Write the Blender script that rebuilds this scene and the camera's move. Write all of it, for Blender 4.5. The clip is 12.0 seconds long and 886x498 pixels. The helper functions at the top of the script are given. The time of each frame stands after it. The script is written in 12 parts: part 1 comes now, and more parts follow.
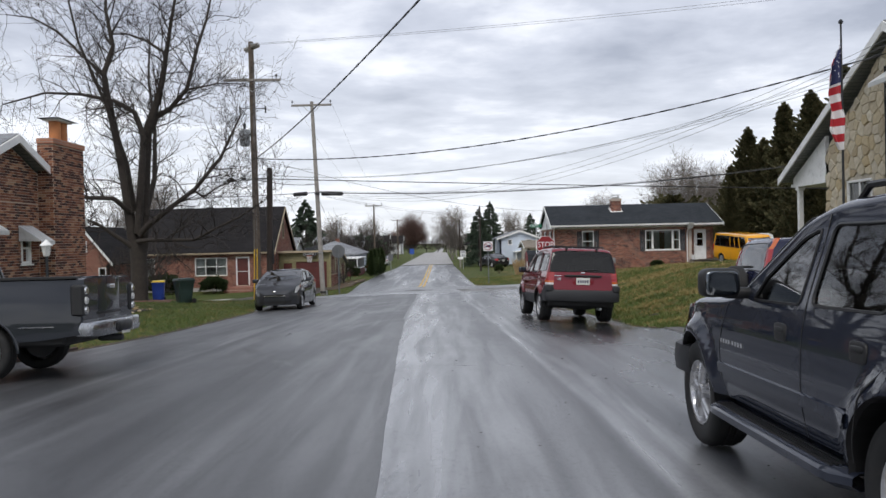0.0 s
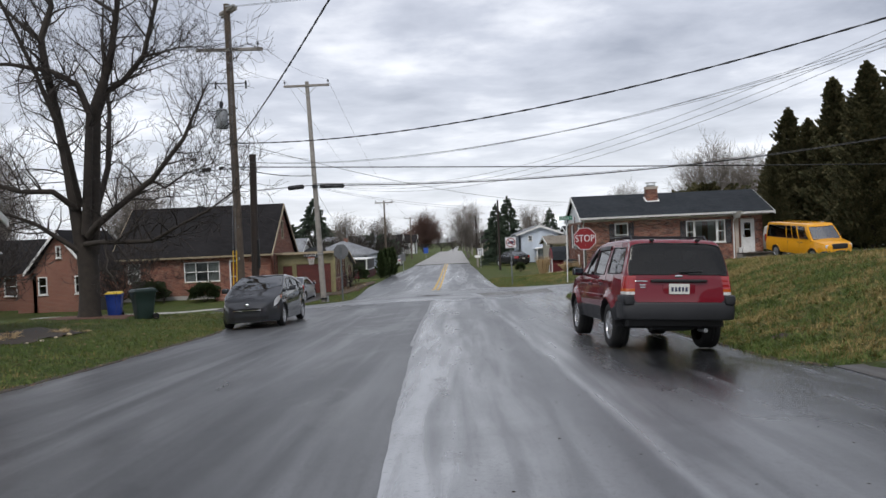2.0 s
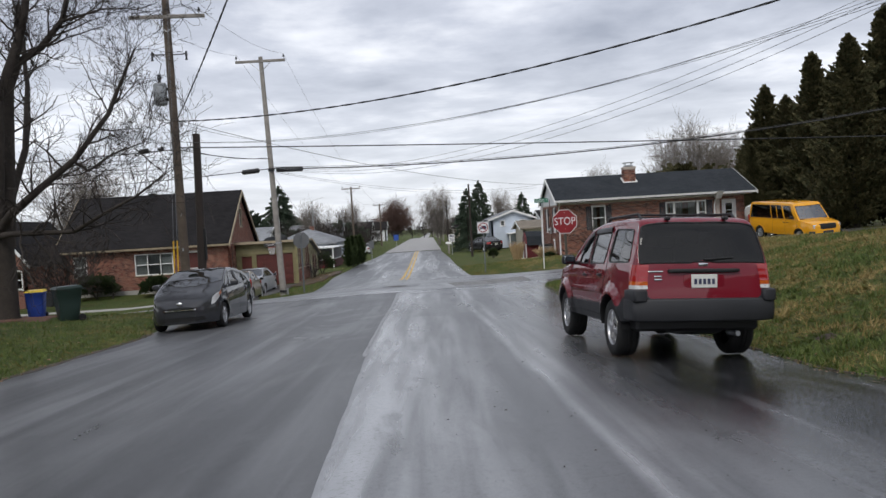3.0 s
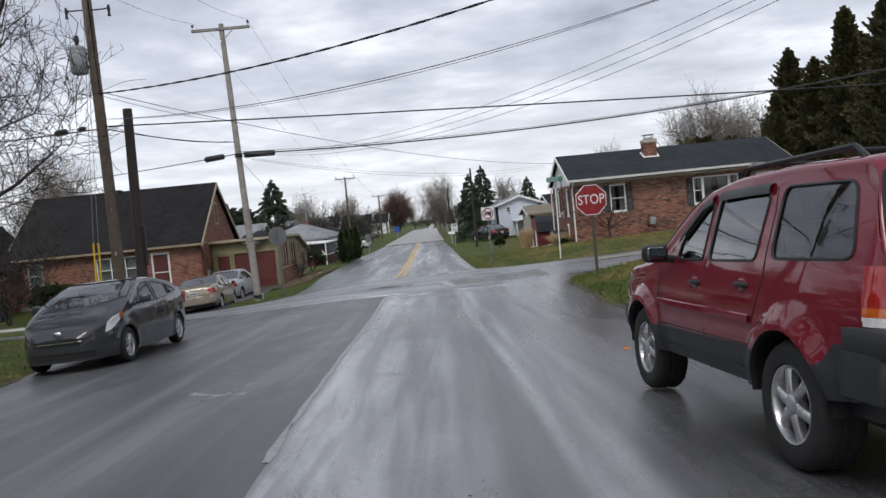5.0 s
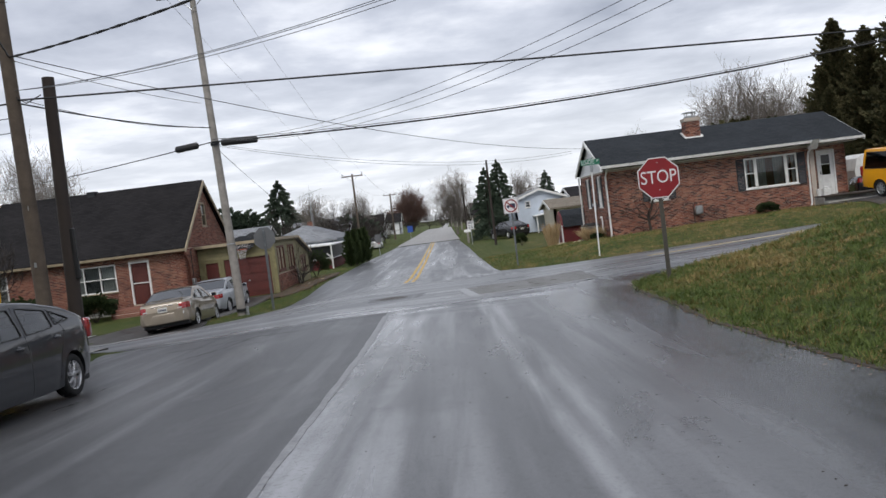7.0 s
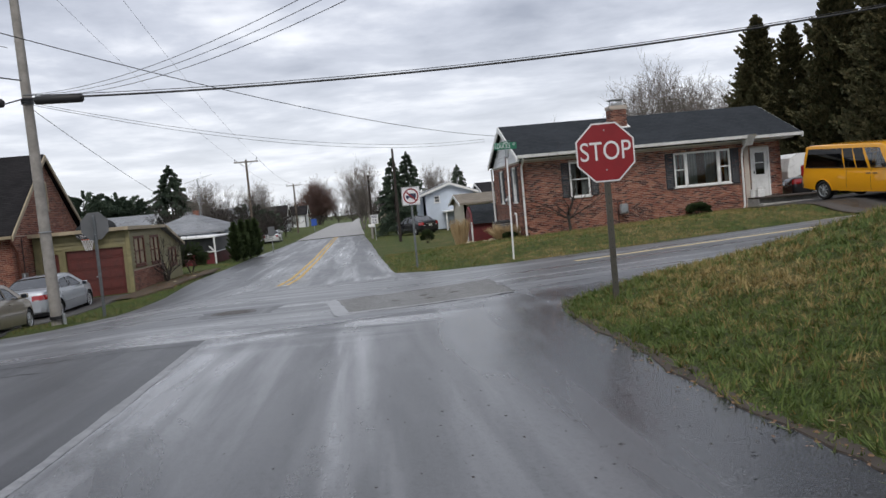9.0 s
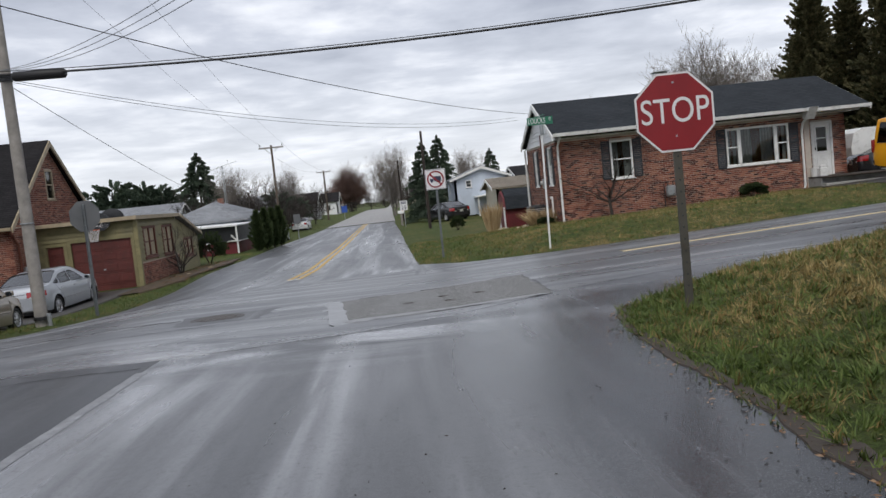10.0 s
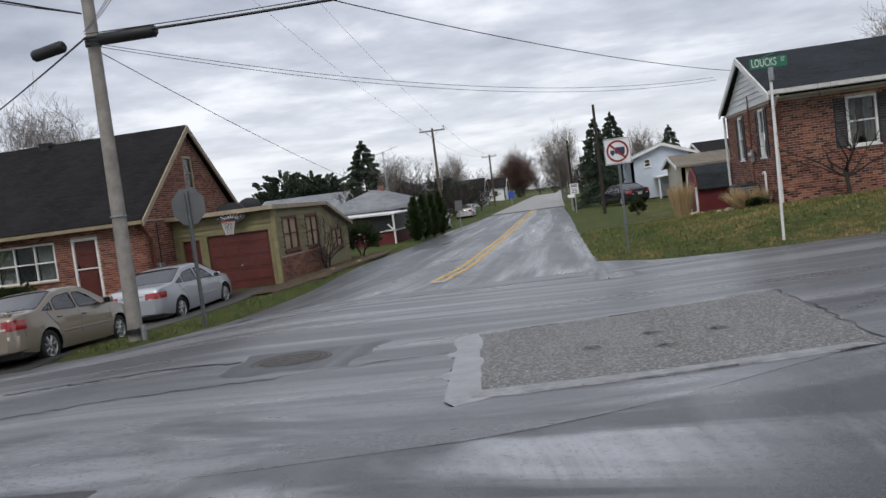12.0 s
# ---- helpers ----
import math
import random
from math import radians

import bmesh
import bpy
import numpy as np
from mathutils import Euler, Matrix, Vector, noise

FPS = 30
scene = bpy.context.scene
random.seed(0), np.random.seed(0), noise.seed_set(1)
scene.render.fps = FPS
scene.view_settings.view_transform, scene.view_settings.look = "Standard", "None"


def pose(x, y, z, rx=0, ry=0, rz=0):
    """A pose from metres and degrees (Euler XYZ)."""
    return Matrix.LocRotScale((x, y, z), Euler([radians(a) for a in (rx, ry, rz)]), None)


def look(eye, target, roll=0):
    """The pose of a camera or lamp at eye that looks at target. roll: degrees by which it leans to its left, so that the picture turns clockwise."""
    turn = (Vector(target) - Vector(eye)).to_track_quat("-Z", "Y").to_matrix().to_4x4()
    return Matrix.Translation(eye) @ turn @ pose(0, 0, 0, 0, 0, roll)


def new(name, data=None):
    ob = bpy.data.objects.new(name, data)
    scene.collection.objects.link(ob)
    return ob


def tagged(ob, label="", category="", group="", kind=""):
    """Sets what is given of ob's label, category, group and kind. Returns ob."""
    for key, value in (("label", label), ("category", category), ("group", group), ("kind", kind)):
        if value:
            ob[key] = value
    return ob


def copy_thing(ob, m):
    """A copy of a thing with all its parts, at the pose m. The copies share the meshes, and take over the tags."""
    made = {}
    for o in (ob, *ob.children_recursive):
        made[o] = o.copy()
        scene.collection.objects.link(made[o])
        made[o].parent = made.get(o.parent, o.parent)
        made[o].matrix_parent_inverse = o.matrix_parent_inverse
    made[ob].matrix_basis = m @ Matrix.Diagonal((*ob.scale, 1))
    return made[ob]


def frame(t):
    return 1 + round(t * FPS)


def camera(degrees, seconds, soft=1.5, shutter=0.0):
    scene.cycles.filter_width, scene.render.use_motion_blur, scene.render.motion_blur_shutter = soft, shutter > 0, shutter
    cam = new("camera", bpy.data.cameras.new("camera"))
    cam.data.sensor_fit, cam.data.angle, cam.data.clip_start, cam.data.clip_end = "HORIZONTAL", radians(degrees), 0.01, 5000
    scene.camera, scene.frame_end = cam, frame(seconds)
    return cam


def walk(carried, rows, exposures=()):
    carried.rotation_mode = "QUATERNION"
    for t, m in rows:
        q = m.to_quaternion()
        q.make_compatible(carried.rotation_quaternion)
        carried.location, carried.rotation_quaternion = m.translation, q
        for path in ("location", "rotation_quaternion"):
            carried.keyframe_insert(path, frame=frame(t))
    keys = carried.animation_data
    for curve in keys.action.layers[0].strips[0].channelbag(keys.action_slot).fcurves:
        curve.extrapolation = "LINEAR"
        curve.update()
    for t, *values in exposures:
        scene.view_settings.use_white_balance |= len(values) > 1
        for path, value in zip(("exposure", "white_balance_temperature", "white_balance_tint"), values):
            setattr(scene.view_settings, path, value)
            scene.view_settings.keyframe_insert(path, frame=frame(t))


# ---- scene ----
from mathutils.geometry import delaunay_2d_cdt

cam = camera(58.2, 12.0)
PATH = [
    (0, (0.113, 0.581, 1.496), (0.104, 2.58, 1.473), -1.3),
    (0.5, (0.104, 1.978, 1.458), (0.085, 3.978, 1.424), -0.8),
    (1, (0.065, 3.581, 1.435), (0.043, 5.581, 1.406), -1.0),
    (1.5, (0.005, 5.073, 1.407), (-0.038, 7.073, 1.384), -1.6),
    (2, (-0.033, 6.492, 1.384), (-0.079, 8.491, 1.359), -2.5),
    (2.5, (-0.023, 7.825, 1.365), (-0.069, 9.825, 1.327), -3.5),
    (3, (0.084, 9.202, 1.321), (0.107, 11.201, 1.259), -3.4),
    (3.2, (0.123, 9.752, 1.312), (0.185, 11.75, 1.241), -3.6),
    (4.8, (0.406, 14.086, 1.166), (0.423, 16.084, 1.086), -5.2),
    (5, (0.389, 14.607, 1.155), (0.397, 16.606, 1.07), -5.6),
    (5.5, (0.344, 15.889, 1.099), (0.295, 17.886, 1.017), -5.9),
    (6, (0.272, 17.259, 1.036), (0.161, 19.254, 0.962), -6.1),
    (6.5, (0.292, 18.491, 0.998), (0.197, 20.487, 0.926), -6.3),
    (7, (0.345, 19.816, 0.946), (0.315, 21.814, 0.864), -7.1),
    (7.5, (0.461, 21.113, 0.899), (0.52, 23.11, 0.804), -7.3),
    (7.7, (0.527, 21.633, 0.876), (0.618, 23.629, 0.781), -7.2),
    (9.3, (1.327, 25.726, 0.675), (1.518, 27.713, 0.55), -5.2),
    (9.5, (1.423, 26.231, 0.663), (1.589, 28.22, 0.532), -5.3),
    (10, (1.594, 27.467, 0.62), (1.692, 29.46, 0.477), -6.0),
    (10.5, (1.673, 28.642, 0.583), (1.741, 30.636, 0.438), -6.1),
    (11, (1.716, 29.91, 0.569), (1.698, 31.906, 0.442), -6.2),
    (11.5, (1.655, 31.229, 0.503), (1.488, 33.219, 0.397), -6.7),
    (12, (1.538, 32.372, 0.461), (1.212, 34.341, 0.332), -7.3),
]
walk(cam, [(t, look(eye, target, roll)) for t, eye, target, roll in PATH], [(0, 0.1), (1.5, 0.04), (3, -0.03), (6, 0.02), (9.5, -0.03), (12, -0.1)])

# ---- world and light ----
world = bpy.data.worlds.new("overcast_sky")
scene.world = world
world.use_nodes = True
wn, wl = world.node_tree.nodes, world.node_tree.links
wn.clear()


def wnode(kind, **props):
    n = wn.new(kind)
    for k, v in props.items():
        n.inputs[k].default_value = v
    return n


def wmath(op, a, b=None, clamp=False):
    n = wn.new("ShaderNodeMath")
    n.operation, n.use_clamp = op, clamp
    for i, s in enumerate((a, b)):
        if s is None:
            continue
        if isinstance(s, (int, float)):
            n.inputs[i].default_value = s
        else:
            wl.new(s, n.inputs[i])
    return n.outputs[0]


def wmix(fac, a, b):
    n = wn.new("ShaderNodeMix")
    n.data_type = "RGBA"
    for i, s in ((0, fac), (6, a), (7, b)):
        if isinstance(s, (int, float, tuple)):
            n.inputs[i].default_value = s
        else:
            wl.new(s, n.inputs[i])
    return n.outputs[2]


sky = wn.new("ShaderNodeTexSky")
sky.sky_type, sky.sun_disc = "NISHITA", False
sky.sun_elevation, sky.sun_rotation = radians(50), radians(191)
way = wn.new("ShaderNodeTexCoord").outputs["Generated"]
sep = wn.new("ShaderNodeSeparateXYZ")
wl.new(way, sep.inputs[0])
# clouds on a flat deck: the direction divided by its height
up = wmath("MAXIMUM", sep.outputs[2], 0.0)
deck = wmath("ADD", up, 0.09)
comb = wn.new("ShaderNodeCombineXYZ")
wl.new(wmath("DIVIDE", sep.outputs[0], deck), comb.inputs[0])
wl.new(wmath("DIVIDE", sep.outputs[1], deck), comb.inputs[1])
big = wnode("ShaderNodeTexNoise", Scale=0.62, Detail=9.0, Roughness=0.56, Distortion=0.25)
fine = wnode("ShaderNodeTexNoise", Scale=2.1, Detail=6.0, Roughness=0.55, Distortion=0.2)
for n in (big, fine):
    wl.new(comb.outputs[0], n.inputs["Vector"])
mass = wmath("ADD", wmath("MULTIPLY", big.outputs["Fac"], 0.7), wmath("MULTIPLY", fine.outputs["Fac"], 0.3))
cloud_ramp = wn.new("ShaderNodeValToRGB")
wl.new(mass, cloud_ramp.inputs[0])
e = cloud_ramp.color_ramp.elements
e[0].position, e[0].color = 0.37, (0.34, 0.37, 0.45, 1)
e[1].position, e[1].color = 0.60, (0.90, 0.922, 0.985, 1)
mid = cloud_ramp.color_ramp.elements.new(0.5)
mid.color = (0.565, 0.597, 0.685, 1)
# paler, slightly warm towards the horizon
low = wmath("SUBTRACT", 1.0, wmath("MULTIPLY", up, 3.4), True)
low = wmath("POWER", low, 2.0)
cloud = wmix(wmath("MULTIPLY", low, 0.8), cloud_ramp.outputs[0], (0.86, 0.885, 0.925, 1))
nishita = wn.new("ShaderNodeMix")
nishita.data_type, nishita.blend_type = "RGBA", "MULTIPLY"
nishita.inputs[0].default_value = 1.0
wl.new(sky.outputs[0], nishita.inputs[6])
nishita.inputs[7].default_value = (0.08, 0.08, 0.08, 1)
mixed = wmix(0.92, nishita.outputs[2], cloud)
bg = wn.new("ShaderNodeBackground")
bg.inputs[1].default_value = 1.2
wl.new(mixed, bg.inputs[0])
wout = wn.new("ShaderNodeOutputWorld")
wl.new(bg.outputs[0], wout.inputs[0])

sun = new("sun", bpy.data.lights.new("sun", "SUN"))
sun.data.energy, sun.data.angle, sun.data.color = 1.5, radians(26), (1.0, 0.96, 0.9)
sun.matrix_world = look((-8, -41, 50), (0, 0, 0))

# ---- materials ----
def nodes_of(name):
    m = bpy.data.materials.new(name)
    m.use_nodes = True
    t = m.node_tree
    return m, t.nodes, t.links, t.nodes["Principled BSDF"]


def link_in(l, sock, s):
    if isinstance(s, (int, float)):
        sock.default_value = s
    elif isinstance(s, tuple):
        sock.default_value = (*s, 1) if len(s) == 3 else s
    else:
        l.new(s, sock)


def mixc(n, l, fac, a, b, blend="MIX"):
    x = n.new("ShaderNodeMix")
    x.data_type, x.blend_type = "RGBA", blend
    for i, s in ((0, fac), (6, a), (7, b)):
        link_in(l, x.inputs[i], s)
    return x.outputs[2]


def ramp(n, l, fac, stops):
    x = n.new("ShaderNodeValToRGB")
    l.new(fac, x.inputs[0])
    el = x.color_ramp.elements
    while len(el) < len(stops):
        el.new(0.5)
    for q, (p, c) in zip(el, stops):
        q.position = p
        q.color = (c, c, c, 1) if isinstance(c, (int, float)) else (*c, 1)
    return x.outputs[0]


def noise_tex(n, l, scale, detail=4, rough=0.55, stretch=None, coord="Object", vec=None, dist=0.0):
    if vec is None:
        vec = n.new("ShaderNodeTexCoord").outputs[coord]
    if stretch:
        mp = n.new("ShaderNodeMapping")
        mp.inputs["Scale"].default_value = stretch
        l.new(vec, mp.inputs[0])
        vec = mp.outputs[0]
    x = n.new("ShaderNodeTexNoise")
    x.inputs["Scale"].default_value, x.inputs["Detail"].default_value = scale, detail
    x.inputs["Roughness"].default_value, x.inputs["Distortion"].default_value = rough, dist
    l.new(vec, x.inputs["Vector"])
    return x.outputs["Fac"]


def bumped(n, l, p, height, strength=0.3, dist=0.01):
    b = n.new("ShaderNodeBump")
    b.inputs["Strength"].default_value, b.inputs["Distance"].default_value = strength, dist
    l.new(height, b.inputs["Height"])
    l.new(b.outputs[0], p.inputs["Normal"])


def scaled(c, k):
    return tuple(min(1, v * k) for v in c)


def plain(name, color, rough=0.6, metal=0.0, var=0.25, scale=3.0, fine=60.0, bump=0.15, coat=0.0, dirt=None, island=False, rvar=0.08):
    """Paint, metal, wood, plastic: two scales of variation and a fine relief."""
    m, n, l, p = nodes_of(name)
    a = noise_tex(n, l, scale, 5, 0.6)
    b = noise_tex(n, l, fine, 3, 0.6)
    col = mixc(n, l, ramp(n, l, a, [(0.3, 0), (0.7, 1)]), scaled(color, 1 - var), scaled(color, 1 + var * 0.6))
    col = mixc(n, l, ramp(n, l, b, [(0.45, 0), (0.75, var * 0.6)]), col, scaled(color, 0.55))
    if dirt:
        d = noise_tex(n, l, scale * 2.3, 6, 0.65)
        col = mixc(n, l, ramp(n, l, d, [(0.52, 0), (0.72, 0.7)]), col, dirt)
    if island:
        o = n.new("ShaderNodeObjectInfo").outputs["Random"]
        col = mixc(n, l, ramp(n, l, o, [(0, 0), (1, 0.5)]), col, scaled(color, 0.6))
    l.new(col, p.inputs["Base Color"])
    p.inputs["Metallic"].default_value = metal
    p.inputs["Coat Weight"].default_value = coat
    p.inputs["Coat Roughness"].default_value = 0.06
    l.new(ramp(n, l, a, [(0.25, max(0.02, rough - rvar)), (0.75, min(1, rough + rvar))]), p.inputs["Roughness"])
    if bump:
        bumped(n, l, p, b, bump, 0.004)
    return m


def brickwork(name, c1, c2, c3, mortar=(0.34, 0.30, 0.26), w=0.215, h=0.075):
    m, n, l, p = nodes_of(name)
    co = n.new("ShaderNodeTexCoord").outputs["Object"]
    s = n.new("ShaderNodeSeparateXYZ")
    l.new(co, s.inputs[0])
    ad = n.new("ShaderNodeMath")
    l.new(s.outputs[0], ad.inputs[0]), l.new(s.outputs[1], ad.inputs[1])
    c = n.new("ShaderNodeCombineXYZ")
    l.new(ad.outputs[0], c.inputs[0]), l.new(s.outputs[2], c.inputs[1])
    br = n.new("ShaderNodeTexBrick")
    l.new(c.outputs[0], br.inputs["Vector"])
    for k, v in (("Scale", 1.0), ("Mortar Size", 0.008), ("Mortar Smooth", 0.25), ("Bias", -0.15), ("Brick Width", w), ("Row Height", h)):
        br.inputs[k].default_value = v
    br.inputs["Color1"].default_value, br.inputs["Color2"].default_value = (*c1, 1), (*c2, 1)
    br.inputs["Mortar"].default_value = (*mortar, 1)
    # some much darker, burnt bricks and broad weather stains
    cell = n.new("ShaderNodeTexBrick")
    l.new(c.outputs[0], cell.inputs["Vector"])
    for k, v in (("Scale", 1.0), ("Mortar Size", 0.0), ("Bias", -0.45), ("Brick Width", w), ("Row Height", h)):
        cell.inputs[k].default_value = v
    cell.offset_frequency, br.offset_frequency = 2, 2
    cell.inputs["Color1"].default_value, cell.inputs["Color2"].default_value = (0, 0, 0, 1), (1, 1, 1, 1)
    burnt = mixc(n, l, ramp(n, l, cell.outputs["Color"], [(0.55, 0), (0.9, 0.75)]), br.outputs["Color"], c3)
    col = mixc(n, l, br.outputs["Fac"], burnt, mortar)
    st = noise_tex(n, l, 0.7, 6, 0.65)
    col = mixc(n, l, ramp(n, l, st, [(0.45, 0), (0.8, 0.45)]), col, scaled(c3, 0.8))
    gr = noise_tex(n, l, 55, 3)
    col = mixc(n, l, ramp(n, l, gr, [(0.4, 0.0), (0.8, 0.3)]), col, scaled(c1, 1.35))
    l.new(col, p.inputs["Base Color"])
    p.inputs["Roughness"].default_value = 0.85
    inv = n.new("ShaderNodeMath")
    inv.operation = "SUBTRACT"
    inv.inputs[0].default_value = 1.0
    l.new(br.outputs["Fac"], inv.inputs[1])
    bumped(n, l, p, inv.outputs[0], 0.7, 0.01)
    return m


def shingles(name, c1, c2):
    m, n, l, p = nodes_of(name)
    co = n.new("ShaderNodeTexCoord").outputs["Object"]
    s = n.new("ShaderNodeSeparateXYZ")
    l.new(co, s.inputs[0])
    c = n.new("ShaderNodeCombineXYZ")
    l.new(s.outputs[0], c.inputs[0]), l.new(s.outputs[2], c.inputs[1])
    br = n.new("ShaderNodeTexBrick")
    l.new(c.outputs[0], br.inputs["Vector"])
    for k, v in (("Scale", 1.0), ("Mortar Size", 0.006), ("Mortar Smooth", 0.3), ("Bias", 0.0), ("Brick Width", 0.3), ("Row Height", 0.075)):
        br.inputs[k].default_value = v
    br.inputs["Color1"].default_value, br.inputs["Color2"].default_value = (*c1, 1), (*c2, 1)
    br.inputs["Mortar"].default_value = (*scaled(c1, 0.4), 1)
    st = noise_tex(n, l, 0.5, 6, 0.65)
    col = mixc(n, l, ramp(n, l, st, [(0.4, 0), (0.8, 0.5)]), br.outputs["Color"], scaled(c2, 1.4))
    l.new(col, p.inputs["Base Color"])
    p.inputs["Roughness"].default_value = 0.85
    p.inputs["Specular IOR Level"].default_value = 0.08
    bumped(n, l, p, br.outputs["Color"], 0.5, 0.01)
    return m


def asphalt(name, dark, light, wet_lo, wet_hi, grit=0.5, pale=(0.36, 0.365, 0.38), amount=0.6, along="y", wet=0.5, spec=0.25, damp_and_shade=(), stone=0.0, tracks=(), join=()):
    """Damp asphalt: tyre-drawn pale streaks along the traffic, sky sheen in their colour; dried, wet and shaded
    patches, stone grit.
    """
    m, n, l, p = nodes_of(name)
    lay = lambda a, b: (a, b, 1.0) if along == "y" else (b, a, 1.0)
    streaks = noise_tex(n, l, 1.0, 3, 0.5, lay(1.5, 0.05), dist=0.5)
    smears = noise_tex(n, l, 1.0, 4, 0.55, lay(3.6, 0.22), dist=0.4)
    blots = noise_tex(n, l, 0.42, 5, 0.58, lay(1.0, 0.45), dist=0.6)
    pools = noise_tex(n, l, 0.55, 7, 0.7, lay(1.0, 0.4), dist=1.2)
    grain = noise_tex(n, l, 110, 3, 0.75)
    pores = noise_tex(n, l, 26, 5, 0.75)
    f = mixc(n, l, 0.5, ramp(n, l, streaks, [(0.38, 0), (0.62, 1)]), ramp(n, l, blots, [(0.38, 0), (0.62, 1)]))
    col = mixc(n, l, f, dark, light)
    col = mixc(n, l, ramp(n, l, smears, [(0.42, 0), (0.60, 0.4)]), col, light)
    # tyre-drawn pale tracks; the sky's sheen on their wet film put into the colour
    dry = mixc(n, l, 1.0, ramp(n, l, streaks, [(0.46, 0), (0.64, 1)]), ramp(n, l, smears, [(0.34, 0.15), (0.62, 1)]), "MULTIPLY")
    dry = mixc(n, l, 1.0, dry, ramp(n, l, blots, [(0.32, 0.15), (0.56, 1)]), "MULTIPLY")
    fac = mixc(n, l, 1.0, dry, (amount, amount, amount), "MULTIPLY")
    col = mixc(n, l, fac, col, pale)
    film = fac
    if tracks:
        # wheel tracks beside the seam of the two lanes
        sp = n.new("ShaderNodeSeparateXYZ")
        l.new(n.new("ShaderNodeTexCoord").outputs["Object"], sp.inputs[0])
        my, ad, dv = n.new("ShaderNodeMath"), n.new("ShaderNodeMath"), n.new("ShaderNodeMath")
        my.operation, dv.operation = "MULTIPLY_ADD", "DIVIDE"
        l.new(sp.outputs[1], my.inputs[0])
        my.inputs[1].default_value, my.inputs[2].default_value = 0.0255, 0.365
        l.new(sp.outputs[0], ad.inputs[0]), l.new(my.outputs[0], ad.inputs[1])
        wob = n.new("ShaderNodeMath")
        wob.operation = "MULTIPLY_ADD"
        l.new(noise_tex(n, l, 0.25, 4, 0.6), wob.inputs[0])
        wob.inputs[1].default_value = 0.25
        l.new(ad.outputs[0], wob.inputs[2])
        l.new(wob.outputs[0], dv.inputs[0])
        dv.inputs[1].default_value = 5.0
        tr = mixc(n, l, 1.0, ramp(n, l, dv.outputs[0], tracks), ramp(n, l, smears, [(0.30, 0.25), (0.60, 1)]), "MULTIPLY")
        tr = mixc(n, l, 1.0, tr, ramp(n, l, blots, [(0.30, 0.25), (0.58, 1)]), "MULTIPLY")
        col = mixc(n, l, tr, col, pale)
        film = mixc(n, l, 1.0, fac, tr, "LIGHTEN")
    damp = ramp(n, l, pools, [(0.54, 0), (0.64, wet)])
    if join:
        # where the two streets run into each other their surfaces wear alike
        at = n.new("ShaderNodeVectorMath")
        at.operation = "DOT_PRODUCT"
        l.new(n.new("ShaderNodeTexCoord").outputs["Object"], at.inputs[0])
        at.inputs[1].default_value = (-0.13 / 60, 1 / 60, 0)
        wav = n.new("ShaderNodeMath")
        wav.operation = "MULTIPLY_ADD"
        l.new(noise_tex(n, l, 0.7, 5, 0.6), wav.inputs[0])
        wav.inputs[1].default_value = 0.03
        l.new(at.outputs["Value"], wav.inputs[2])
        here = ramp(n, l, wav.outputs[0], join)
        both = noise_tex(n, l, 0.5, 5, 0.6, (0.6, 1.0, 1.0), dist=0.8)
        skid = noise_tex(n, l, 0.9, 4, 0.55, (0.30, 1.0, 1.0), dist=0.9)
        worn = mixc(n, l, ramp(n, l, both, [(0.36, 0), (0.62, 1)]), (0.026, 0.028, 0.032), (0.12, 0.124, 0.134))
        drawn = mixc(n, l, 1.0, ramp(n, l, skid, [(0.46, 0), (0.60, 0.9)]), ramp(n, l, pools, [(0.36, 0.2), (0.56, 1)]), "MULTIPLY")
        # pale smears, again with sky sheen put into the colour
        worn = mixc(n, l, drawn, worn, (0.36, 0.37, 0.39))
        col = mixc(n, l, here, col, worn)
        film = mixc(n, l, here, film, drawn)
        f = mixc(n, l, here, f, both)
    # wet places, and a parked car's shade and reflection darkened into the colour
    for x, y, rx, ry, k in damp_and_shade:
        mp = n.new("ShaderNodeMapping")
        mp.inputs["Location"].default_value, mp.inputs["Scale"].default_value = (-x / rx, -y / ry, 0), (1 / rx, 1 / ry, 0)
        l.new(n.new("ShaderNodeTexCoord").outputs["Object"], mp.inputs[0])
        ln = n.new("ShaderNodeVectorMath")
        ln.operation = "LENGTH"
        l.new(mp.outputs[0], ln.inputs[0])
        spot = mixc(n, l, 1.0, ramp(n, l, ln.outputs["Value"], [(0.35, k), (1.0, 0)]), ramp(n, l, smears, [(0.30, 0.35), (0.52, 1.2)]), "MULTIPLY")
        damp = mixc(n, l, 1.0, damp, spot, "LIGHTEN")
    # damp holds both the wet pools and the painted shade
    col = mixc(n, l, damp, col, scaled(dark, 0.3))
    if stone:
        v = n.new("ShaderNodeTexVoronoi")
        v.inputs["Scale"].default_value = 62
        l.new(n.new("ShaderNodeTexCoord").outputs["Object"], v.inputs["Vector"])
        hue = n.new("ShaderNodeSeparateColor")
        l.new(v.outputs["Color"], hue.inputs[0])
        col = mixc(n, l, stone, col, ramp(n, l, hue.outputs[0], [(0.0, (0.05, 0.05, 0.05)), (0.5, (0.14, 0.14, 0.137)), (0.85, (0.25, 0.245, 0.235)), (1.0, (0.42, 0.41, 0.40))]))
    col = mixc(n, l, ramp(n, l, grain, [(0.52, 0), (0.70, grit)]), col, scaled(light, 1.8))
    col = mixc(n, l, ramp(n, l, pores, [(0.34, 0.45), (0.47, 0)]), col, scaled(dark, 0.4))
    l.new(col, p.inputs["Base Color"])
    rough = ramp(n, l, f, [(0.15, wet_lo), (0.85, wet_hi)])
